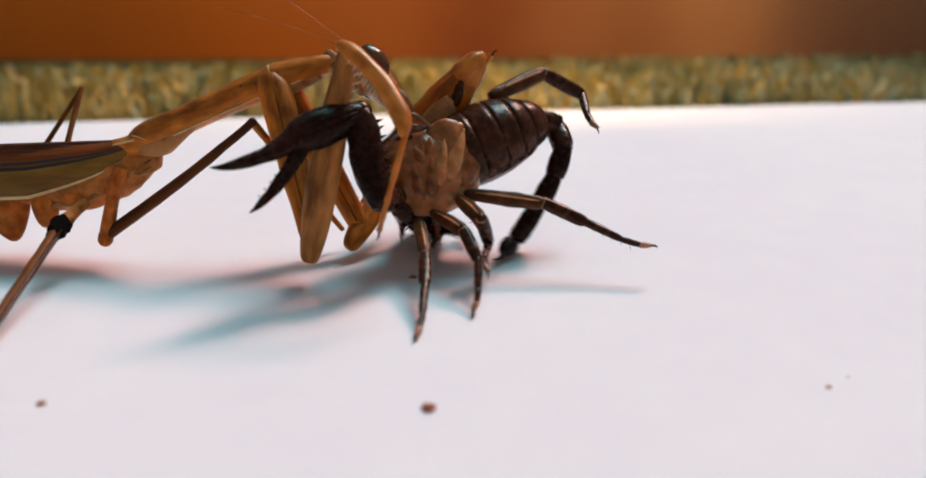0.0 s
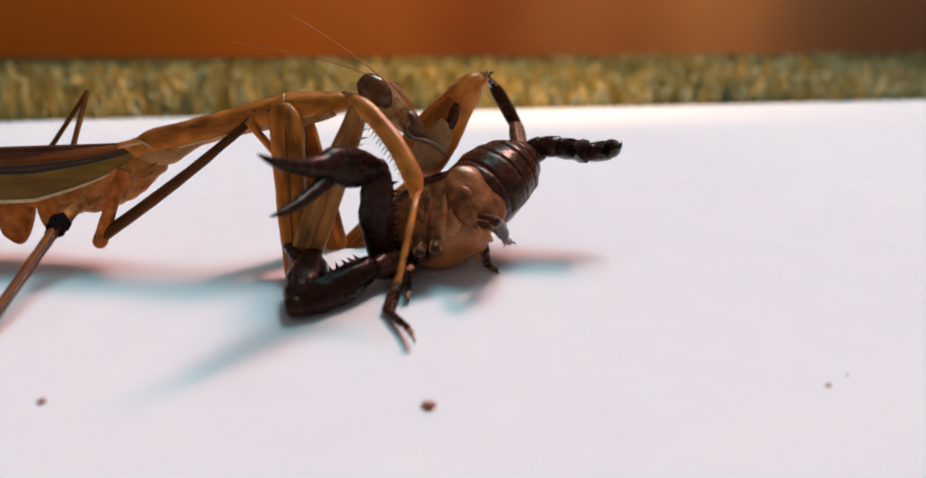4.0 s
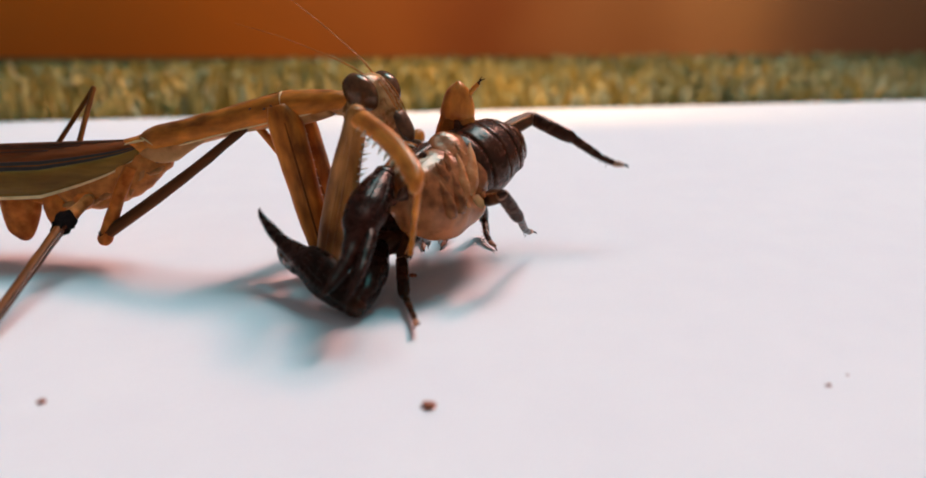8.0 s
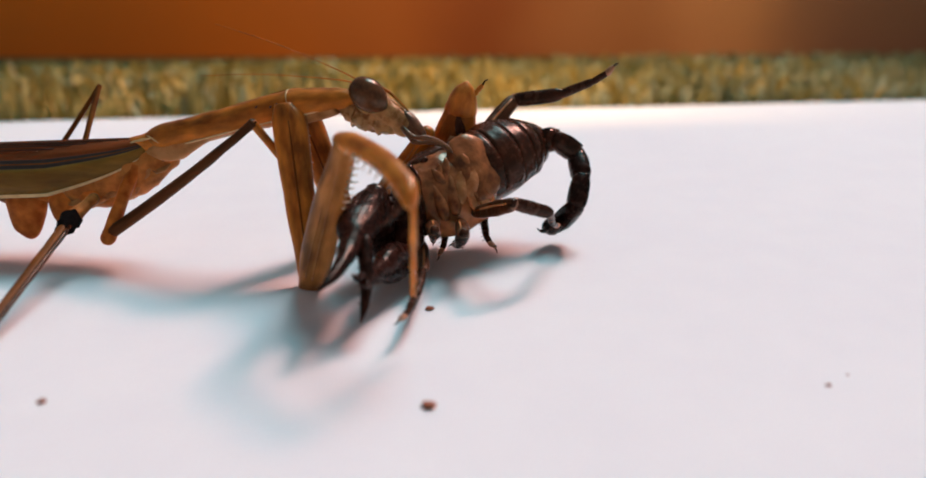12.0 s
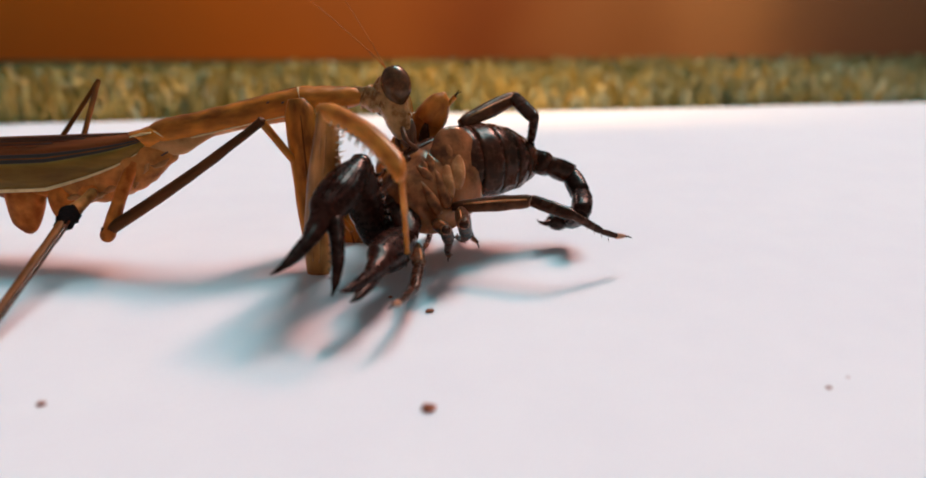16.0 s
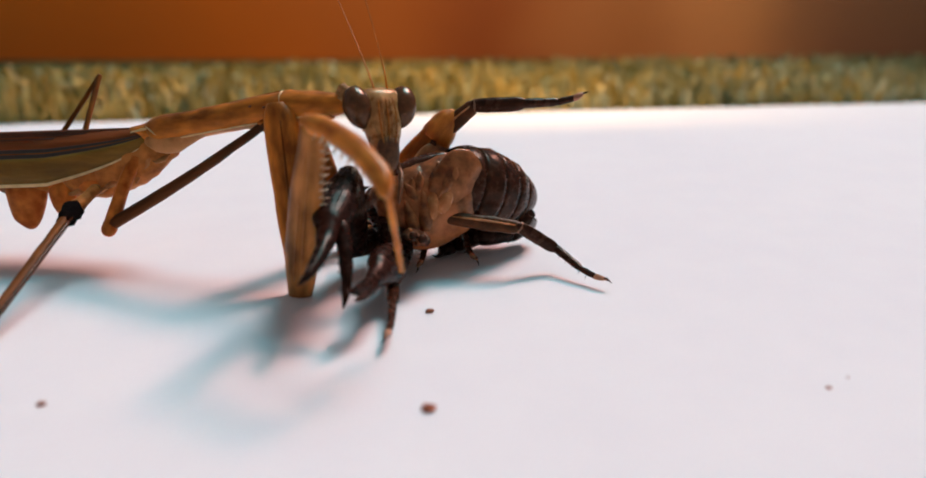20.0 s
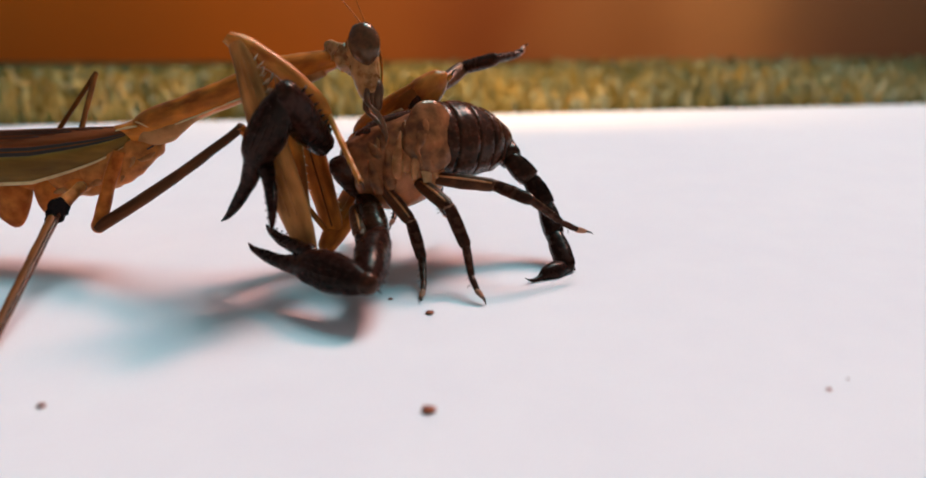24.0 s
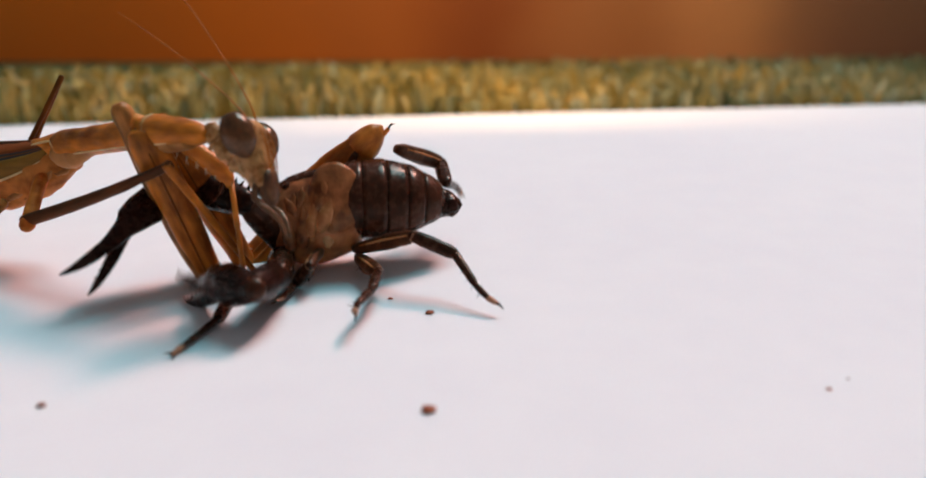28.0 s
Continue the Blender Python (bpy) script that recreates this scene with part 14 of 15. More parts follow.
    walk(P["A.patella"], [(0, m(-4.59, -8.89, 10.5, -26, -64, 117)), (0.5, m(-3.98, -8.72, 9.1, -9, -57, 100)), (1, m(-6.03, -7.99, 10.29, -47, -79, 139)), (1.5, m(-4.63, -9.08, 8.46, -26, -64, 118)),
        (2, m(-4.01, -8.23, 9.53, 160, -74, -72)), (2.5, m(-4.08, -9.06, 4.77, 174, -83, -85)), (3, m(-4.3, -8.75, 4.49, 172, -83, -82)), (3.5, m(-4.69, -7.93, 3.93, 165, -83, -76)),
        (4, m(-4.97, -6.94, 3.35, 159, -83, -70)), (4.5, m(-5.08, -6.42, 3.05, 157, -83, -68)), (5, m(-4.56, -3.58, 5.82, 159, -74, -72)), (5.5, m(-3.09, -4.56, 4.68, -171, -71, -98)),
        (6, m(-3.13, -4.09, 4.57, -175, -60, -94)), (6.5, m(-4.64, -2.98, 5.02, 162, -68, -75)), (7, m(-5.43, 0.07, 2.72, -19, -115, 108)), (7.5, m(-4.52, -4.19, 5.35, 168, -67, -80)),
        (8, m(-3.79, -4.61, 4.66, -1, -123, 91)), (8.5, m(-3.83, -4.64, 3.19, -166, -69, -101)), (9, m(-4.7, -2.44, 4.8, -17, -120, 102)), (9.5, m(-3.8, -4.08, 6.1, -69, -83, 161)),
        (10, m(-5.18, -4.88, 4.83, 177, -57, -88)), (10.5, m(-4.49, -5.12, 3.38, -160, -63, -105)), (11, m(-5.43, -3.14, 2.63, 162, -59, -78)), (11.5, m(-3.89, -4.56, 1.6, 179, -57, -89)),
        (12, m(-4.61, -4.31, 2.28, 3, -121, 88)), (12.5, m(-5.16, -5.95, 2.17, 157, -58, -74)), (13, m(-5.34, -5.53, 2.17, 162, -62, -77)), (13.5, m(-5.61, -4.29, 2.11, 174, -70, -85)),
        (14, m(-5.63, -2.73, 2.17, -166, -77, -102)), (14.5, m(-5.56, -1.97, 2.3, -152, -79, -116)), (15, m(-5.42, -2.75, 4.14, -178, -58, -92)), (15.5, m(-5.1, -5.29, 5.82, 176, -56, -88)),
        (16, m(-5.87, -4.94, 5.05, -170, -67, -98)), (16.5, m(-5.14, -5.14, 5.16, -178, -59, -91)), (17, m(-5.14, -4.91, 5.8, -160, -63, -105)), (17.5, m(-5.12, -5.12, 5.81, -179, -56, -91)),
        (18, m(-6.55, -4.99, 5.72, 180, -56, -90)), (18.5, m(-7.23, -5.37, 5.1, -170, -61, -97)), (19, m(-7.2, -5.57, 5.21, 13, -113, 80)), (19.5, m(-8.04, -4.79, 4.24, 164, -62, -78)),
        (20, m(-8.04, -5.01, 3.6, -5, -111, 94)), (20.5, m(-9.39, -5.45, 3.77, -172, -62, -96)), (21, m(-9.56, -3.93, 4.74, -179, -57, -91)), (21.5, m(-9.49, -3.93, 6.27, -169, -56, -97)),
        (22, m(-9.44, -4.78, 7.71, -159, -55, -103)), (22.5, m(-8.9, -6.23, 10.97, -139, -51, -115)), (23, m(-7.99, -7.1, 13.78, -122, -46, -125)), (23.5, m(-8.93, 2.05, 12.63, 82, -132, 27)),
        (24, m(-11.26, -5.08, 16.34, 48, -137, 73)), (24.5, m(-12.08, -5.3, 16.09, 44, -135, 73)), (25, m(-12.02, -5.25, 15.96, 46, -135, 73)), (25.5, m(-11.59, -5.15, 15.74, 43, -136, 74)),
        (26, m(-10.48, -5.06, 15.57, 46, -136, 74)), (26.5, m(-9.96, 2.91, 16.98, 58, -137, 54)), (27, m(-13.89, 2.37, 10.74, 36, -126, 66)), (27.2, m(-15.22, 3.22, 11.06, 45, -135, 61)),
        (27.5, m(-20.39, -5.63, 6.62, -121, -44, -124)), (28, m(-19.7, -7.26, 9.92, -67, -11, 153))])
    walk(P["A.claw"], [(0, m(-6.71, -4.77, 19.81, -59, 13, -141)), (0.5, m(-4.91, -3.2, 17.87, -60, 9, -138)), (1, m(-7.53, -6.7, 20.5, -58, 6, -131)), (1.5, m(-6.75, -5.08, 17.82, -59, 7, -136)),
        (2, m(-3.12, -11.02, 19.51, -32, 52, -123)), (2.5, m(-3.97, -10.28, 15.09, -60, -1, -124)), (3, m(-4.13, -9.95, 14.82, -63, -3, -124)), (3.5, m(-4.4, -9.1, 14.26, -68, -9, -123)),
        (4, m(-4.57, -8.07, 13.68, -74, -15, -122)), (4.5, m(-4.62, -7.54, 13.38, -79, -18, -121)), (5, m(-3.66, -6.28, 15.83, -52, 17, -134)), (5.5, m(-3.55, -7.89, 14.52, -57, 0, -122)),
        (6, m(-3.46, -9.32, 13.55, -43, 14, -119)), (6.5, m(-3.66, -6.71, 14.68, -43, -2, -108)), (7, m(-3.91, -4.47, 12.92, -34, -7, -108)), (7.5, m(-3.85, -8.14, 14.95, -36, 1, -107)),
        (8, m(-3.7, -10.28, 13.38, -31, 25, -106)), (8.5, m(-4.56, -8.3, 12.9, -50, 14, -127)), (9, m(-3.61, -7.53, 13.81, -47, 19, -128)), (9.5, m(-4.91, -3.69, 16.43, -52, 15, -131)),
        (10, m(-4.96, -10.57, 13.53, -51, 16, -130)), (10.5, m(-5.74, -9.74, 12.61, -16, 18, -100)), (11, m(-4.26, -8.41, 11.52, -35, 17, -114)), (11.5, m(-3.8, -10.23, 10.28, -44, 16, -122)),
        (12, m(-4.81, -9.68, 11.19, -23, 14, -101)), (12.5, m(-3.68, -11.25, 11, -40, 17, -118)), (13, m(-4.21, -10.33, 11.33, -37, 18, -116)), (13.5, m(-5.3, -7.92, 11.85, -29, 20, -111)),
        (14, m(-6.14, -5.1, 12.29, -22, 22, -105)), (14.5, m(-6.43, -3.76, 12.51, -18, 22, -103)), (15, m(-5.56, -8.25, 12.96, -26, 23, -109)), (15.5, m(-4.87, -11.13, 14.42, -35, 16, -114)),
        (16, m(-6.41, -8.93, 14.65, -30, 23, -113)), (16.5, m(-5.27, -10.51, 14.06, -26, 15, -106)), (17, m(-6.33, -9.4, 15.11, -26, 24, -110)), (17.5, m(-5.21, -10.94, 14.43, -24, 16, -106)),
        (18, m(-6.51, -10.8, 14.34, -16, 20, -101)), (18.5, m(-7.87, -10.32, 14.23, -10, 20, -97)), (19, m(-7.95, -9.62, 14.76, -10, 25, -97)), (19.5, m(-7.04, -9.54, 13.43, -17, 19, -101)),
        (20, m(-7.8, -8.8, 13.29, -13, 20, -98)), (20.5, m(-9.9, -10.24, 12.99, -11, 20, -97)), (21, m(-9.65, -9.57, 13.48, -20, 31, -106)), (21.5, m(-10.2, -9.72, 14.88, -20, 30, -106)),
        (22, m(-10.79, -10.64, 16.19, -17, 29, -104)), (22.5, m(-11.66, -12.16, 19.06, -10, 28, -98)), (23, m(-12.11, -12.97, 21.31, -3, 27, -92)), (23.5, m(-14.84, -1, 20.1, -1, 35, -93)),
        (24, m(-13.44, -12, 23.22, 81, 123, -25)), (24.5, m(-14.17, -12, 23.21, 87, 121, -20)), (25, m(-14.06, -12, 23.05, 84, 122, -20)), (25.5, m(-13.59, -12, 22.75, 89, 124, -22)),
        (26, m(-12.5, -12, 22.47, 91, 131, -20)), (26.5, m(-14.2, -3, 23.84, -25, 27, -112)), (27, m(-16.25, -3, 18.84, -34, 28, -121)), (27.2, m(-18.72, -3, 18.08, -38, 10, -116)),
        (27.5, m(-24.6, -11.76, 13.89, 5, 20, -87)), (28, m(-28.46, -2.82, 11.78, -25, 22, -120))])
    walk(P["A.finger"], [(0, m(-12.56, -10.45, 16.79, -36, 36, -123)), (0.5, m(-10.66, -9.22, 15.36, -35, 33, -122)), (1, m(-12.56, -13.5, 18.46, -32, 27, -116)), (1.5, m(-12.27, -11.42, 15.61, -34, 31, -119)),
        (2, m(-4.77, -15.64, 12.33, -14, 57, -104)), (2.5, m(-8.28, -17.77, 14.08, -26, 23, -109)), (3, m(-8.45, -17.47, 14.17, -28, 21, -110)), (3.5, m(-8.72, -16.65, 14.44, -34, 17, -113)),
        (4, m(-8.88, -15.55, 14.7, -41, 12, -116)), (4.5, m(-8.93, -14.96, 14.79, -44, 10, -118)), (5, m(-10.11, -11.9, 14.27, -62, 8, -141)), (5.5, m(-7.48, -15.58, 13.41, -21, 23, -106)),
        (6, m(-6.61, -16.88, 10.62, -7, 31, -95)), (6.5, m(-5.53, -15.18, 14.03, 3, 18, -88)), (7, m(-5.4, -13.02, 13.47, 18, -2, -104)), (7.5, m(-5.39, -16.64, 13.95, 9, 18, -84)),
        (8, m(-4.64, -17.9, 9.3, 23, 24, -98)), (8.5, m(-8.79, -15.27, 9.89, -18, 34, -106)), (9, m(-7.75, -14.25, 10.14, -19, 29, -112)), (9.5, m(-9.56, -10.33, 13.28, -23, 35, -110)),
        (10, m(-9.49, -17.22, 10.22, -21, 36, -108)), (10.5, m(-5.98, -17.9, 9.6, 20, 23, -76)), (11, m(-6.52, -16.17, 8.32, 4, 31, -87)), (11.5, m(-7.31, -17.49, 7.04, -10, 34, -98)),
        (12, m(-5.22, -18, 8.7, 21, 39, -85)), (12.5, m(-6.61, -18.75, 7.7, -4, 33, -93)), (13, m(-6.77, -17.93, 7.95, 1, 32, -90)), (13.5, m(-7.02, -15.69, 8.34, 10, 31, -82)),
        (14, m(-7.03, -12.96, 8.69, 18, 29, -75)), (14.5, m(-6.93, -11.65, 8.88, 22, 28, -72)), (15, m(-7, -15.92, 9.12, 13, 32, -79)), (15.5, m(-7.12, -18.91, 11.27, 4, 30, -87)),
        (16, m(-8.35, -16.39, 10.62, 8, 35, -83)), (16.5, m(-6.45, -18.69, 11.33, 15, 25, -79)), (17, m(-7.79, -16.98, 11.09, 13, 33, -79)), (17.5, m(-6.24, -19.06, 11.48, 17, 26, -77)),
        (18, m(-6.8, -18.83, 11.01, 25, 25, -71)), (18.5, m(-7.52, -18.4, 11.02, 31, 23, -67)), (19, m(-7.66, -17.45, 10.97, 17, 21, -92)), (19.5, m(-7.31, -17.66, 10.34, 25, 24, -71)),
        (20, m(-7.65, -16.88, 10.06, 21, 41, -80)), (20.5, m(-9.66, -18.33, 9.83, 30, 23, -67)), (21, m(-10.45, -16.81, 8.72, 19, 36, -73)), (21.5, m(-11.05, -17.03, 10.25, 19, 35, -74)),
        (22, m(-11.29, -18.05, 11.66, 22, 33, -71)), (22.5, m(-11.39, -19.73, 14.79, 29, 29, -66)), (23, m(-11.07, -20.65, 17.35, 36, 25, -61)), (23.5, m(-13.97, -8.06, 15.1, 42, 31, -60)),
        (24, m(-16.6, -10.28, 15.3, 40, 35, -74)), (24.5, m(-17.21, -10.81, 15.15, 36, 39, -74)), (25, m(-17.29, -10.64, 15.1, 31, 45, -79)), (25.5, m(-17.02, -10.59, 14.88, 38, 30, -77)),
        (26, m(-16.9, -10.41, 15.12, 29, 21, -76)), (26.5, m(-15.95, -10.31, 19.44, 19, 35, -82)), (27, m(-19.03, -9.76, 14.14, -4, 37, -106)), (27.2, m(-21.54, -10.91, 15.8, 3, 26, -93)),
        (27.5, m(-22.87, -19.78, 11.03, 24, 50, -88)), (28, m(-32.52, -9.71, 8.61, -13, 51, -126))])
    walk(P["B.femur"], [(0, m(-2.43, -2.74, 8.03, 156, 22, 88)), (0.17, m(-1.71, -3.11, 6.91, -173, 32, 155)), (0.33, m(-1, -3.49, 5.8, -150, 11, -144)), (0.5, m(-0.29, -3.86, 4.68, -156, -18, -92)),
        (1, m(-1.71, -2.73, 8.07, -157, -6, -86)), (1.5, m(-1, -3.65, 5.31, -156, -13, -92)), (2, m(0.43, -3.22, 6.59, -146, -4, -103)), (2.5, m(0.43, -3.92, 4.49, -102, -1, -114)),
        (3, m(0.09, -4.1, 3.96, -79, -3, -116)), (3.5, m(-0.64, -4.5, 2.77, -70, -6, -120)), (4, m(-1.38, -4.9, 1.59, -71, -10, -124)), (4.5, m(-1.71, -5.08, 1.06, -74, -11, -126)),
        (5, m(0.43, -3.03, 7.15, -28, -20, -118)), (5.5, m(0.43, -3.25, 6.51, -2, -43, -56)), (6, m(1.14, -3.24, 6.54, -25, -52, -43)), (6.5, m(1.14, -3.22, 6.59, -56, 25, -145)),
        (7, m(1.14, -3.21, 6.61, -49, 22, -132)), (7.5, m(0.43, -3.46, 5.86, -56, 17, -139)), (8, m(0.43, -3.48, 5.8, -58, 10, -136)), (8.5, m(0.43, -3.71, 5.14, -83, 29, 158)),
        (9, m(0.43, -2.78, 7.91, -63, 34, -159)), (9.5, m(0.43, -3, 7.25, -13, 31, -100)), (10, m(-0.29, -4.14, 3.83, -50, -114, -104)), (10.5, m(-0.29, -3.93, 4.48, -65, -104, -72)),
        (11, m(0.43, -3.72, 5.1, -141, -101, -6)), (11.5, m(0.43, -3.96, 4.39, -52, -103, -85)), (12, m(-0.29, -3.72, 5.1, -133, -102, -11)), (14, m(-0.4, -3.45, 5.89, -155, -105, 6)),
        (14.5, m(-0.29, -3.24, 6.52, 18, -69, -151)), (15, m(-0.29, -3, 7.24, 7, -61, -140)), (15.5, m(-1.71, -3.66, 5.29, 99, -47, 114)), (16, m(-1.71, -3.63, 5.37, 87, -33, 110)),
        (16.5, m(-1, -3.84, 4.73, 133, -38, 94)), (17, m(-1, -3.62, 5.39, -101, -106, -6)), (17.5, m(-1, -4.09, 3.98, -4, -130, -91)), (18, m(-2.43, -3.66, 5.29, -118, -109, 14)),
        (18.5, m(-3.86, -3.66, 5.29, 52, -66, -137)), (19, m(-3.86, -3.87, 4.64, -100, -112, 14)), (19.5, m(-3.14, -3.86, 4.68, -82, -116, -28)), (20, m(-3.14, -4.07, 4.04, -63, -143, -59)),
        (21, m(-3.86, -3.62, 5.39, -63, -104, -34)), (21.5, m(-3.86, -3.61, 5.42, -69, -105, -32)), (22, m(-4.42, -3.47, 5.86, 8, -2, -89)), (22.5, m(-5.64, -3.15, 6.83, 15, -2, -73)),
        (23, m(-6.87, -2.83, 7.8, 60, -2, -57)), (23.5, m(-7.43, -2.68, 8.24, 64, -2, -50)), (24, m(-6.71, -2.44, 8.97, 25, 18, -73)), (24.5, m(-7.43, -3.12, 6.92, 30, 5, -73)),
        (25, m(-6.71, -2.91, 7.56, 7, 31, -85)), (25.5, m(-6.71, -3.36, 6.2, 10, 10, -84)), (26, m(-6.71, -2.45, 8.95, -50, 52, -144)), (26.5, m(-7.43, -1.32, 12.36, -138, 37, 106)),
        (27, m(-6.71, -3.33, 6.27, -131, 39, 114)), (27.07, m(-7.19, -3.33, 6.27, -178, 77, 37)), (27.13, m(-7.67, -3.33, 6.27, 107, 46, -69)), (27.2, m(-8.14, -3.33, 6.27, 118, 4, -98)),
        (27.5, m(-16.72, -5.8, -1.19, 109, -27, -82)), (28, m(-16.72, -4.47, 2.83, 96, 2, -83))])
    walk(P["B.patella"], [(0, m(-2.23, 4.11, 5.25, 95, 21, 74)), (0.5, m(-0.54, -10.89, 6.99, 115, 30, 103)), (1, m(-1.22, -10.08, 8.81, 110, 25, 90)), (1.17, m(-1.21, -10.34, 8.19, 164, 69, 152)),
        (1.33, m(-1.21, -10.6, 7.56, -114, 36, -119)), (1.5, m(-1.21, -10.87, 6.93, -107, -18, -99)), (2, m(-1.23, -10.42, 7.06, -71, 33, -173)), (2.5, m(-2.6, -10.67, 4.62, -61, 17, -149)),
        (3, m(-3.15, -10.75, 4.3, -60, 15, -146)), (4, m(-5.48, -10.92, 2.86, -58, 7, -133)), (4.5, m(-5.99, -10.94, 2.53, -58, 5, -131)), (5, m(-2.78, -8.98, 9.62, 82, 121, -5)),
        (5.5, m(3.37, -7.62, 11.42, 86, 116, 19)), (6, m(4.39, -6.24, 12.23, 105, 117, 37)), (6.5, m(-4.31, -7.09, 3.42, -62, -1, -127)), (7, m(-3.5, -8.28, 3.86, -46, 6, -110)),
        (7.5, m(-4.89, -8.15, 3.74, -63, -1, -131)), (8, m(-4.82, -8.55, 4.53, -17, 16, -99)), (8.5, m(-5.41, -1.29, 1.6, -12, -3, -85)), (9, m(-5.29, -4.98, 3.77, -37, 12, -113)),
        (9.5, m(-0.71, -9.24, 3.44, -32, 1, -97)), (10, m(0.42, -1.3, 10.41, -42, 51, -114)), (10.5, m(-0.83, -2.3, 11.47, -29, 61, -102)), (11, m(-0.9, -3.59, 12.18, -32, 70, -101)),
        (11.5, m(0.29, -2.31, 11.4, -35, 60, -111)), (12, m(-1.81, -3.42, 12.13, -19, 69, -86)), (14, m(-2.27, -3.64, 12.84, -8, 70, -76)), (14.5, m(-2.6, -4.51, 13.22, 3, 74, -65)),
        (15, m(-2.99, -5.28, 13.51, 20, 76, -47)), (15.5, m(-3.69, 0.84, 10.55, -15, 35, -74)), (16, m(-3.76, 2.08, 9.25, -19, 21, -76)), (16.5, m(-1.44, 1.83, 9.14, -23, 28, -90)),
        (17, m(-2.93, -3.42, 12.32, -2, 67, -67)), (17.5, m(-0.89, 0.54, 9.49, -25, 41, -97)), (18, m(-4.7, -4.22, 12.1, 11, 68, -47)), (18.5, m(-5.97, -5.64, 11.88, 26, 65, -18)),
        (19, m(-6.49, -4.54, 11.31, 11, 57, -27)), (19.5, m(-5.95, -2.38, 11.14, -9, 52, -49)), (20, m(-6.08, 0.87, 8.38, -27, 29, -64)), (21, m(-5.34, -2.6, 12.36, -25, 64, -81)),
        (21.5, m(-5.47, -2.6, 12.36, -24, 63, -77)), (22, m(-4.24, -10.86, 6.14, -33, 3, -99)), (22.5, m(-3.44, -10.21, 7.1, -54, 67, -148)), (23, m(-2.81, -9.01, 8.04, -165, 30, 93)),
        (23.5, m(-2.69, -8.36, 8.47, -166, 25, 91)), (23.67, m(-3.35, -8.63, 7.86, 169, 50, 31)), (23.83, m(-4.02, -8.9, 7.26, 126, 40, -44)), (24, m(-4.69, -9.17, 6.66, 119, 10, -91)),
        (24.5, m(-5.27, -10.17, 6.26, 69, 9, -98)), (25, m(-6.13, -9.23, 3.77, 46, 5, -101)), (25.5, m(-5.93, -10.61, 4.97, 37, 4, -90)), (26, m(-10.42, -5.18, 3.16, 6, 2, -109)),
        (26.5, m(-9.06, 4.33, 7.88, 5, -11, -98)), (27, m(-9.03, 1.87, 1.6, 5, -14, -98)), (27.2, m(-9.22, -10.64, 5.75, 3, -16, -91)), (27.5, m(-15.75, -12.33, 2.14, -37, 3, 119)),
        (27.67, m(-15.78, -12.16, 2.3, -11, 25, 170)), (27.83, m(-15.81, -11.99, 2.45, 24, 16, -134)), (28, m(-15.83, -11.82, 2.6, 38, -15, -90))])
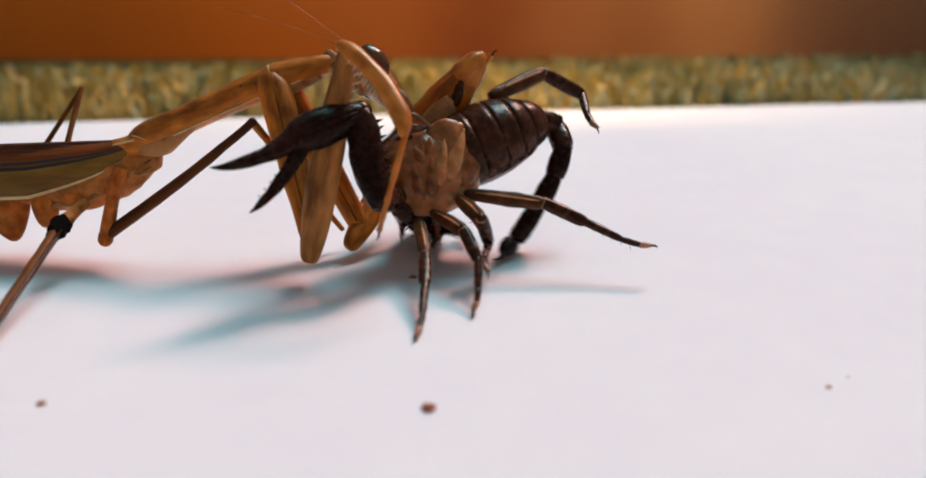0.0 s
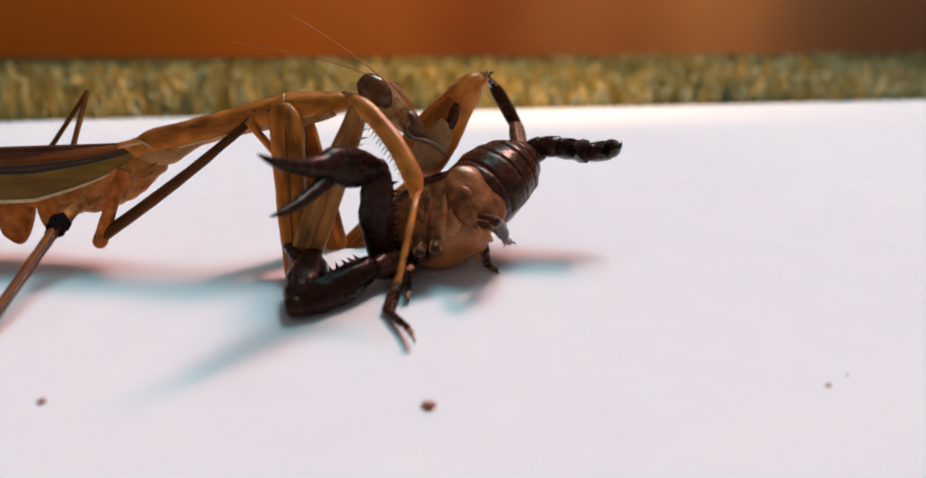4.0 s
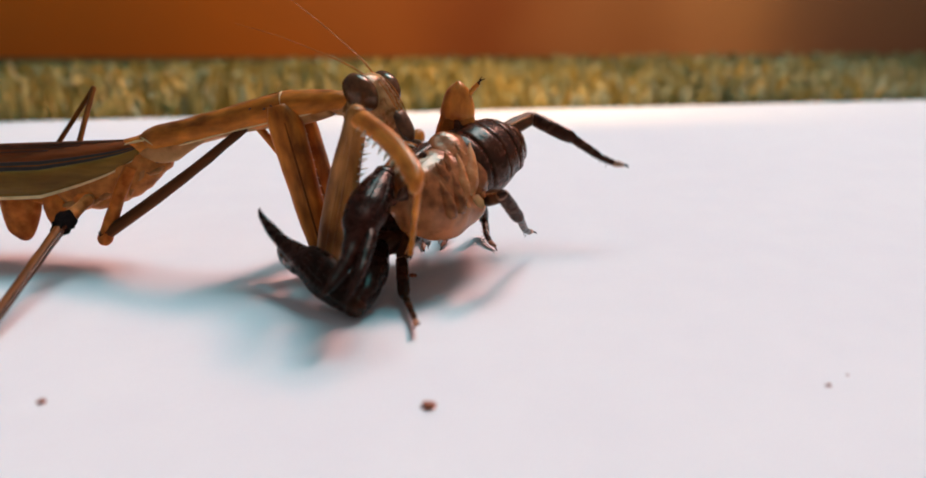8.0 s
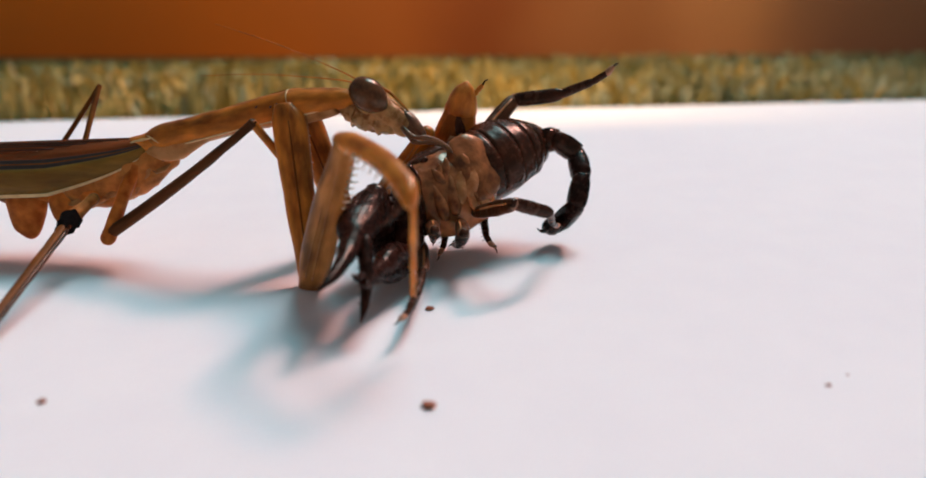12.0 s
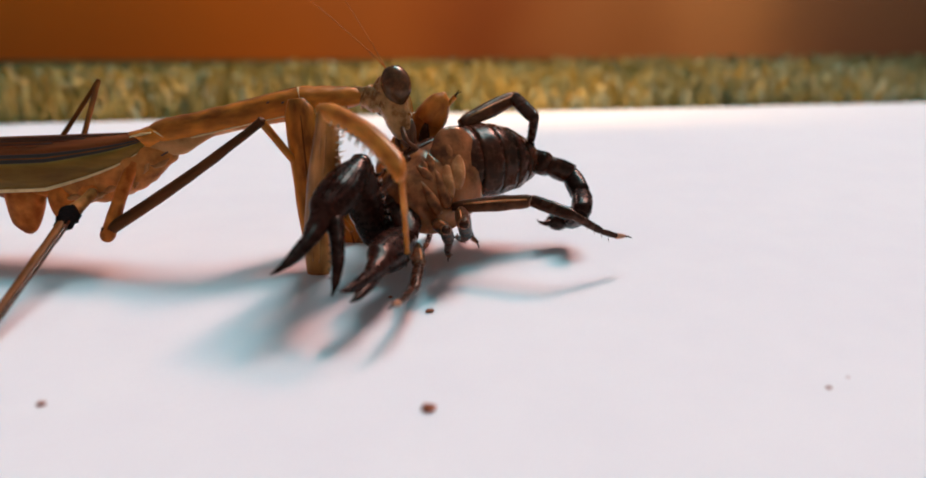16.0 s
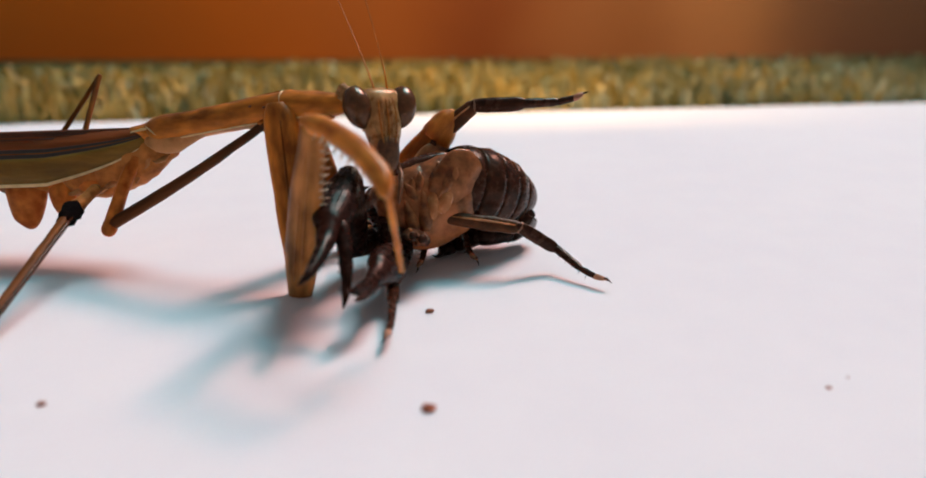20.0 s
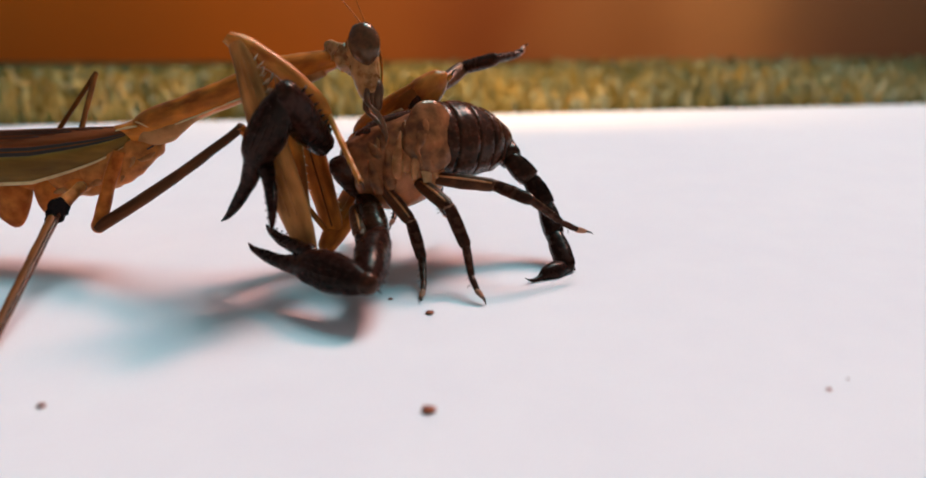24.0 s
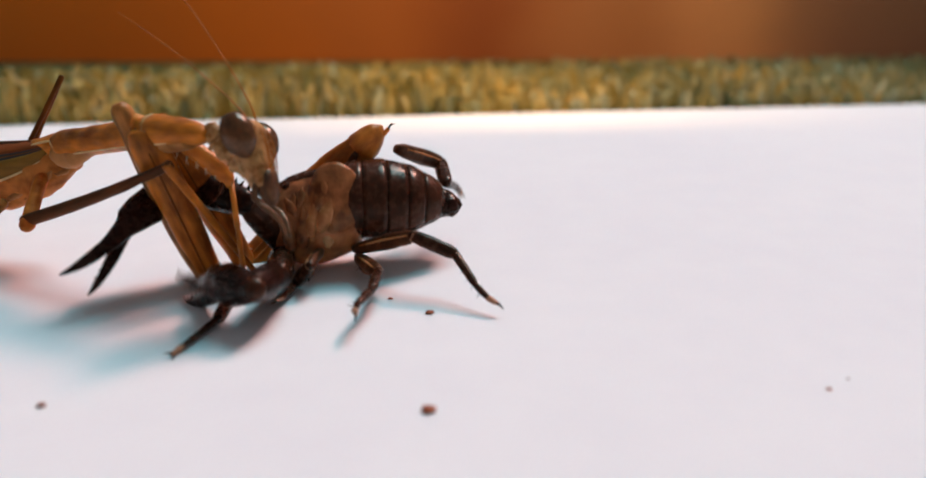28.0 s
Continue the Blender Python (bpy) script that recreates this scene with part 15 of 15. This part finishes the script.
    walk(P["B.claw"], [(0, m(0.45, 13.48, 1.6, 14, -6, -87)), (0.5, m(-2.63, -2.12, 1.79, 13, -10, -101)), (1, m(-1.19, -0.66, 4.4, -55, 3, -122)), (1.17, m(-1.74, -7.31, 6.32, -17, -30, -167)),
        (1.33, m(-2.29, -13.97, 8.23, 37, -20, 133)), (1.5, m(-2.83, -20.62, 10.15, 62, 23, 99)), (2, m(-9.6, -11.42, 1.6, 38, -4, 104)), (2.5, m(-10.97, -15.68, 1.6, 20, -8, 97)),
        (3, m(-11.47, -16.34, 1.53, 9, -8, 95)), (3.5, m(-12.09, -17.48, 1.55, 5, -9, 91)), (4, m(-12.56, -18.44, 1.59, 5, -10, 88)), (4.5, m(-12.73, -18.8, 1.6, 7, -11, 86)),
        (5, m(-7.84, -8.5, 1.01, -68, -4, 143)), (5.5, m(-0.74, -9, 2.41, -81, -15, -121)), (6, m(0.77, -9, 3.32, -74, -10, -126)), (6.5, m(-10.51, -15.43, 3.68, -30, -26, 114)),
        (7, m(-7.03, -17.99, 2.7, -38, -31, 123)), (7.5, m(-11.66, -16.04, 3.87, -36, -26, 120)), (8, m(-6.44, -18.38, 1.6, -53, -22, 137)), (8.17, m(-5.82, -16.18, 1.78, -29, 4, 175)),
        (8.33, m(-5.2, -13.97, 1.97, 5, 8, -140)), (8.5, m(-4.58, -11.76, 2.15, 32, -13, -99)), (8.67, m(-6.13, -12.62, 1.97, 18, 13, -145)), (8.83, m(-7.67, -13.48, 1.78, -12, 19, 161)),
        (9, m(-9.22, -14.34, 1.6, -34, 1, 111)), (9.5, m(-1.93, -19.57, 3.32, -66, 5, 126)), (10, m(-2.11, -7, 2.59, -80, -15, -103)), (10.5, m(-1.83, -7, 2.7, -78, -15, -104)),
        (11, m(-1.55, -7, 2.8, -80, -15, -105)), (11.5, m(-1.55, -7, 2.76, -78, -14, -104)), (12, m(-1.55, -7, 2.8, -89, -13, -103)), (12.5, m(-1.58, -7.28, 3.06, -73, -12, -103)),
        (13, m(-1.53, -7.13, 3.16, -71, -12, -103)), (13.5, m(-1.47, -7, 3.3, -68, -11, -103)), (14, m(-1.44, -7, 3.46, -65, -10, -103)), (14.5, m(-1.42, -7, 3.61, -59, -9, -103)),
        (15, m(-1.39, -7, 3.79, -47, -8, -103)), (15.5, m(-1.44, -7, 4.77, -52, -4, -105)), (16, m(-1.49, -7, 5.73, -41, 0, -106)), (16.5, m(-1.44, -7, 4.45, -50, -6, -106)),
        (17, m(-1.4, -7, 3.11, -79, -13, -105)), (17.5, m(-1.75, -7, 2.98, -75, -12, -103)), (18, m(-2.11, -7, 2.85, -76, -12, -101)), (18.5, m(-1.9, -7, 2.85, -76, -10, -102)),
        (19, m(-1.69, -7, 2.89, -74, -8, -103)), (19.5, m(-1.96, -7, 3.22, -67, -8, -103)), (20, m(-2.23, -7, 3.55, -60, -7, -102)), (20.5, m(-3.45, -7, 3.5, -73, -11, -101)),
        (21, m(-4.67, -7, 3.41, -49, -15, -99)), (21.5, m(-4.46, -7, 3.44, -69, -14, -99)), (22, m(-5.83, -21.13, 5.68, -70, 18, 113)), (22.5, m(-6.86, -12.36, -2.48, -74, 32, -179)),
        (23, m(-3.24, -0.01, 2.84, -41, 11, -115)), (23.5, m(-2.8, 1.06, 4.05, -37, 7, -108)), (24, m(-4.92, -19.42, 4.91, -67, -1, 144)), (24.5, m(-6.62, -20.34, 4.62, -65, 0, 134)),
        (25, m(-8.05, -19.42, 2.9, -56, -33, 135)), (25.5, m(-5.96, -20.98, 4.2, -62, 0, 129)), (26, m(-13.84, -14.99, 2.81, -39, -33, 115)), (26.5, m(-10.43, -5.78, 9.9, -43, 18, 105)),
        (27, m(-10.36, -8.13, 4.17, -46, 8, 110)), (27.2, m(-9.35, -20.65, 8.56, -50, 21, 106)), (27.5, m(-20.76, -3.24, 1.6, 48, 0, -90)), (28, m(-15.78, -21.88, 5.22, -75, 11, 134))])
    walk(P["B.finger"], [(0, m(2.21, 5.04, 2.78, 66, -10, -68)), (0.5, m(-3.43, -10.77, 2.27, -23, -4, -96)), (1, m(-5.13, -8.27, 2.88, -20, 25, -105)), (1.5, m(-3.39, -13.13, 5.77, -155, 29, 95)),
        (2, m(-10.51, -2.86, 2.88, 1, -12, 89)), (2.5, m(-13.24, -7.33, 2.44, -59, 0, 124)), (3, m(-13.51, -7.95, 2.52, -56, -2, 123)), (3.5, m(-13.6, -9.02, 2.87, -49, -7, 120)),
        (4, m(-13.51, -9.94, 3.22, -41, -11, 116)), (4.5, m(-13.41, -10.31, 3.36, -38, -13, 114)), (5, m(-14.69, -3.33, 1.58, -42, -24, 125)), (5.5, m(-4.98, -16.15, 4.63, -112, -26, -115)),
        (6, m(-4.17, -15.86, 4.89, -117, -25, -97)), (6.5, m(-14.83, -8.58, 6.87, -55, -13, 134)), (7, m(-12.1, -12.03, 6.49, -51, -17, 109)), (7.5, m(-14.41, -9.12, 8.37, -14, -36, 102)),
        (8, m(-13.08, -13.27, 3.91, -57, 4, 117)), (8.5, m(-5.23, -20.39, 3, 12, 11, -84)), (9, m(-13.07, -6.62, 0.49, -89, -1, 97)), (9.5, m(-6.56, -12.22, 3.7, -45, -10, 119)),
        (10, m(-3.98, -15.09, 4.82, -43, -9, -97)), (10.5, m(-3.84, -15.07, 4.9, -52, -9, -98)), (11, m(-3.69, -15.04, 4.96, -44, -9, -99)), (11.5, m(-3.55, -15.11, 4.8, -42, -8, -98)),
        (12, m(-3.41, -15.17, 4.72, -143, -7, -97)), (12.5, m(-3.41, -15.48, 4.89, -40, -6, -97)), (13, m(-3.39, -15.34, 4.87, -39, -5, -97)), (13.5, m(-3.37, -15.24, 4.89, -37, -5, -97)),
        (14, m(-3.35, -15.26, 4.93, -36, -4, -97)), (14.5, m(-3.34, -15.27, 4.97, -34, -3, -97)), (15, m(-3.32, -15.29, 5.03, -29, -2, -97)), (15.5, m(-3.6, -15.3, 5.38, -32, 2, -99)),
        (16, m(-3.88, -15.26, 5.7, -27, 7, -101)), (16.5, m(-3.74, -15.24, 5.39, -79, 0, -100)), (17, m(-3.61, -15.1, 4.97, -43, -7, -99)), (17.5, m(-3.65, -15.19, 4.78, -84, -6, -97)),
        (18, m(-3.7, -15.27, 4.57, -117, -5, -95)), (18.5, m(-3.67, -15.28, 4.34, -41, -4, -96)), (19, m(-3.63, -15.28, 4.14, -43, -2, -97)), (19.5, m(-3.84, -15.31, 4.39, -40, -2, -97)),
        (20, m(-4.04, -15.34, 4.63, -34, -1, -97)), (20.5, m(-4.99, -15.3, 5.13, -34, -5, -95)), (21, m(-5.95, -15.22, 5.58, -110, -9, -93)), (21.5, m(-5.76, -15.25, 5.51, -26, -8, -93)),
        (22, m(-8.94, -14, 1.78, -133, 46, 116)), (22.5, m(-14.81, -12.16, -6.01, -72, 5, 174)), (23, m(-5.87, -7.94, 0.42, -2, 28, -91)), (23.5, m(-4.46, -7.3, 2.31, 9, 22, -84)),
        (24, m(-11.52, -13.94, 6.32, -51, -5, 134)), (24.5, m(-12.24, -13.8, 5.75, -49, -15, 127)), (25, m(-14.08, -14.42, 6.68, -79, -9, 120)), (25.5, m(-11.86, -14.68, 3.11, -70, 7, 133)),
        (26, m(-17.95, -8.44, 6.79, -70, -8, 102)), (26.5, m(-12.54, 2.55, 8.53, -23, -10, 102)), (27, m(-13.89, -0.53, 1.85, -103, 32, 126)), (27.2, m(-11.78, -12.51, 6.7, -36, -7, 109)),
        (27.5, m(-19.45, -11.84, 1.6, 50, 0, -67)), (28, m(-21.69, -16.2, 2.3, -85, 22, 137))])


motions()
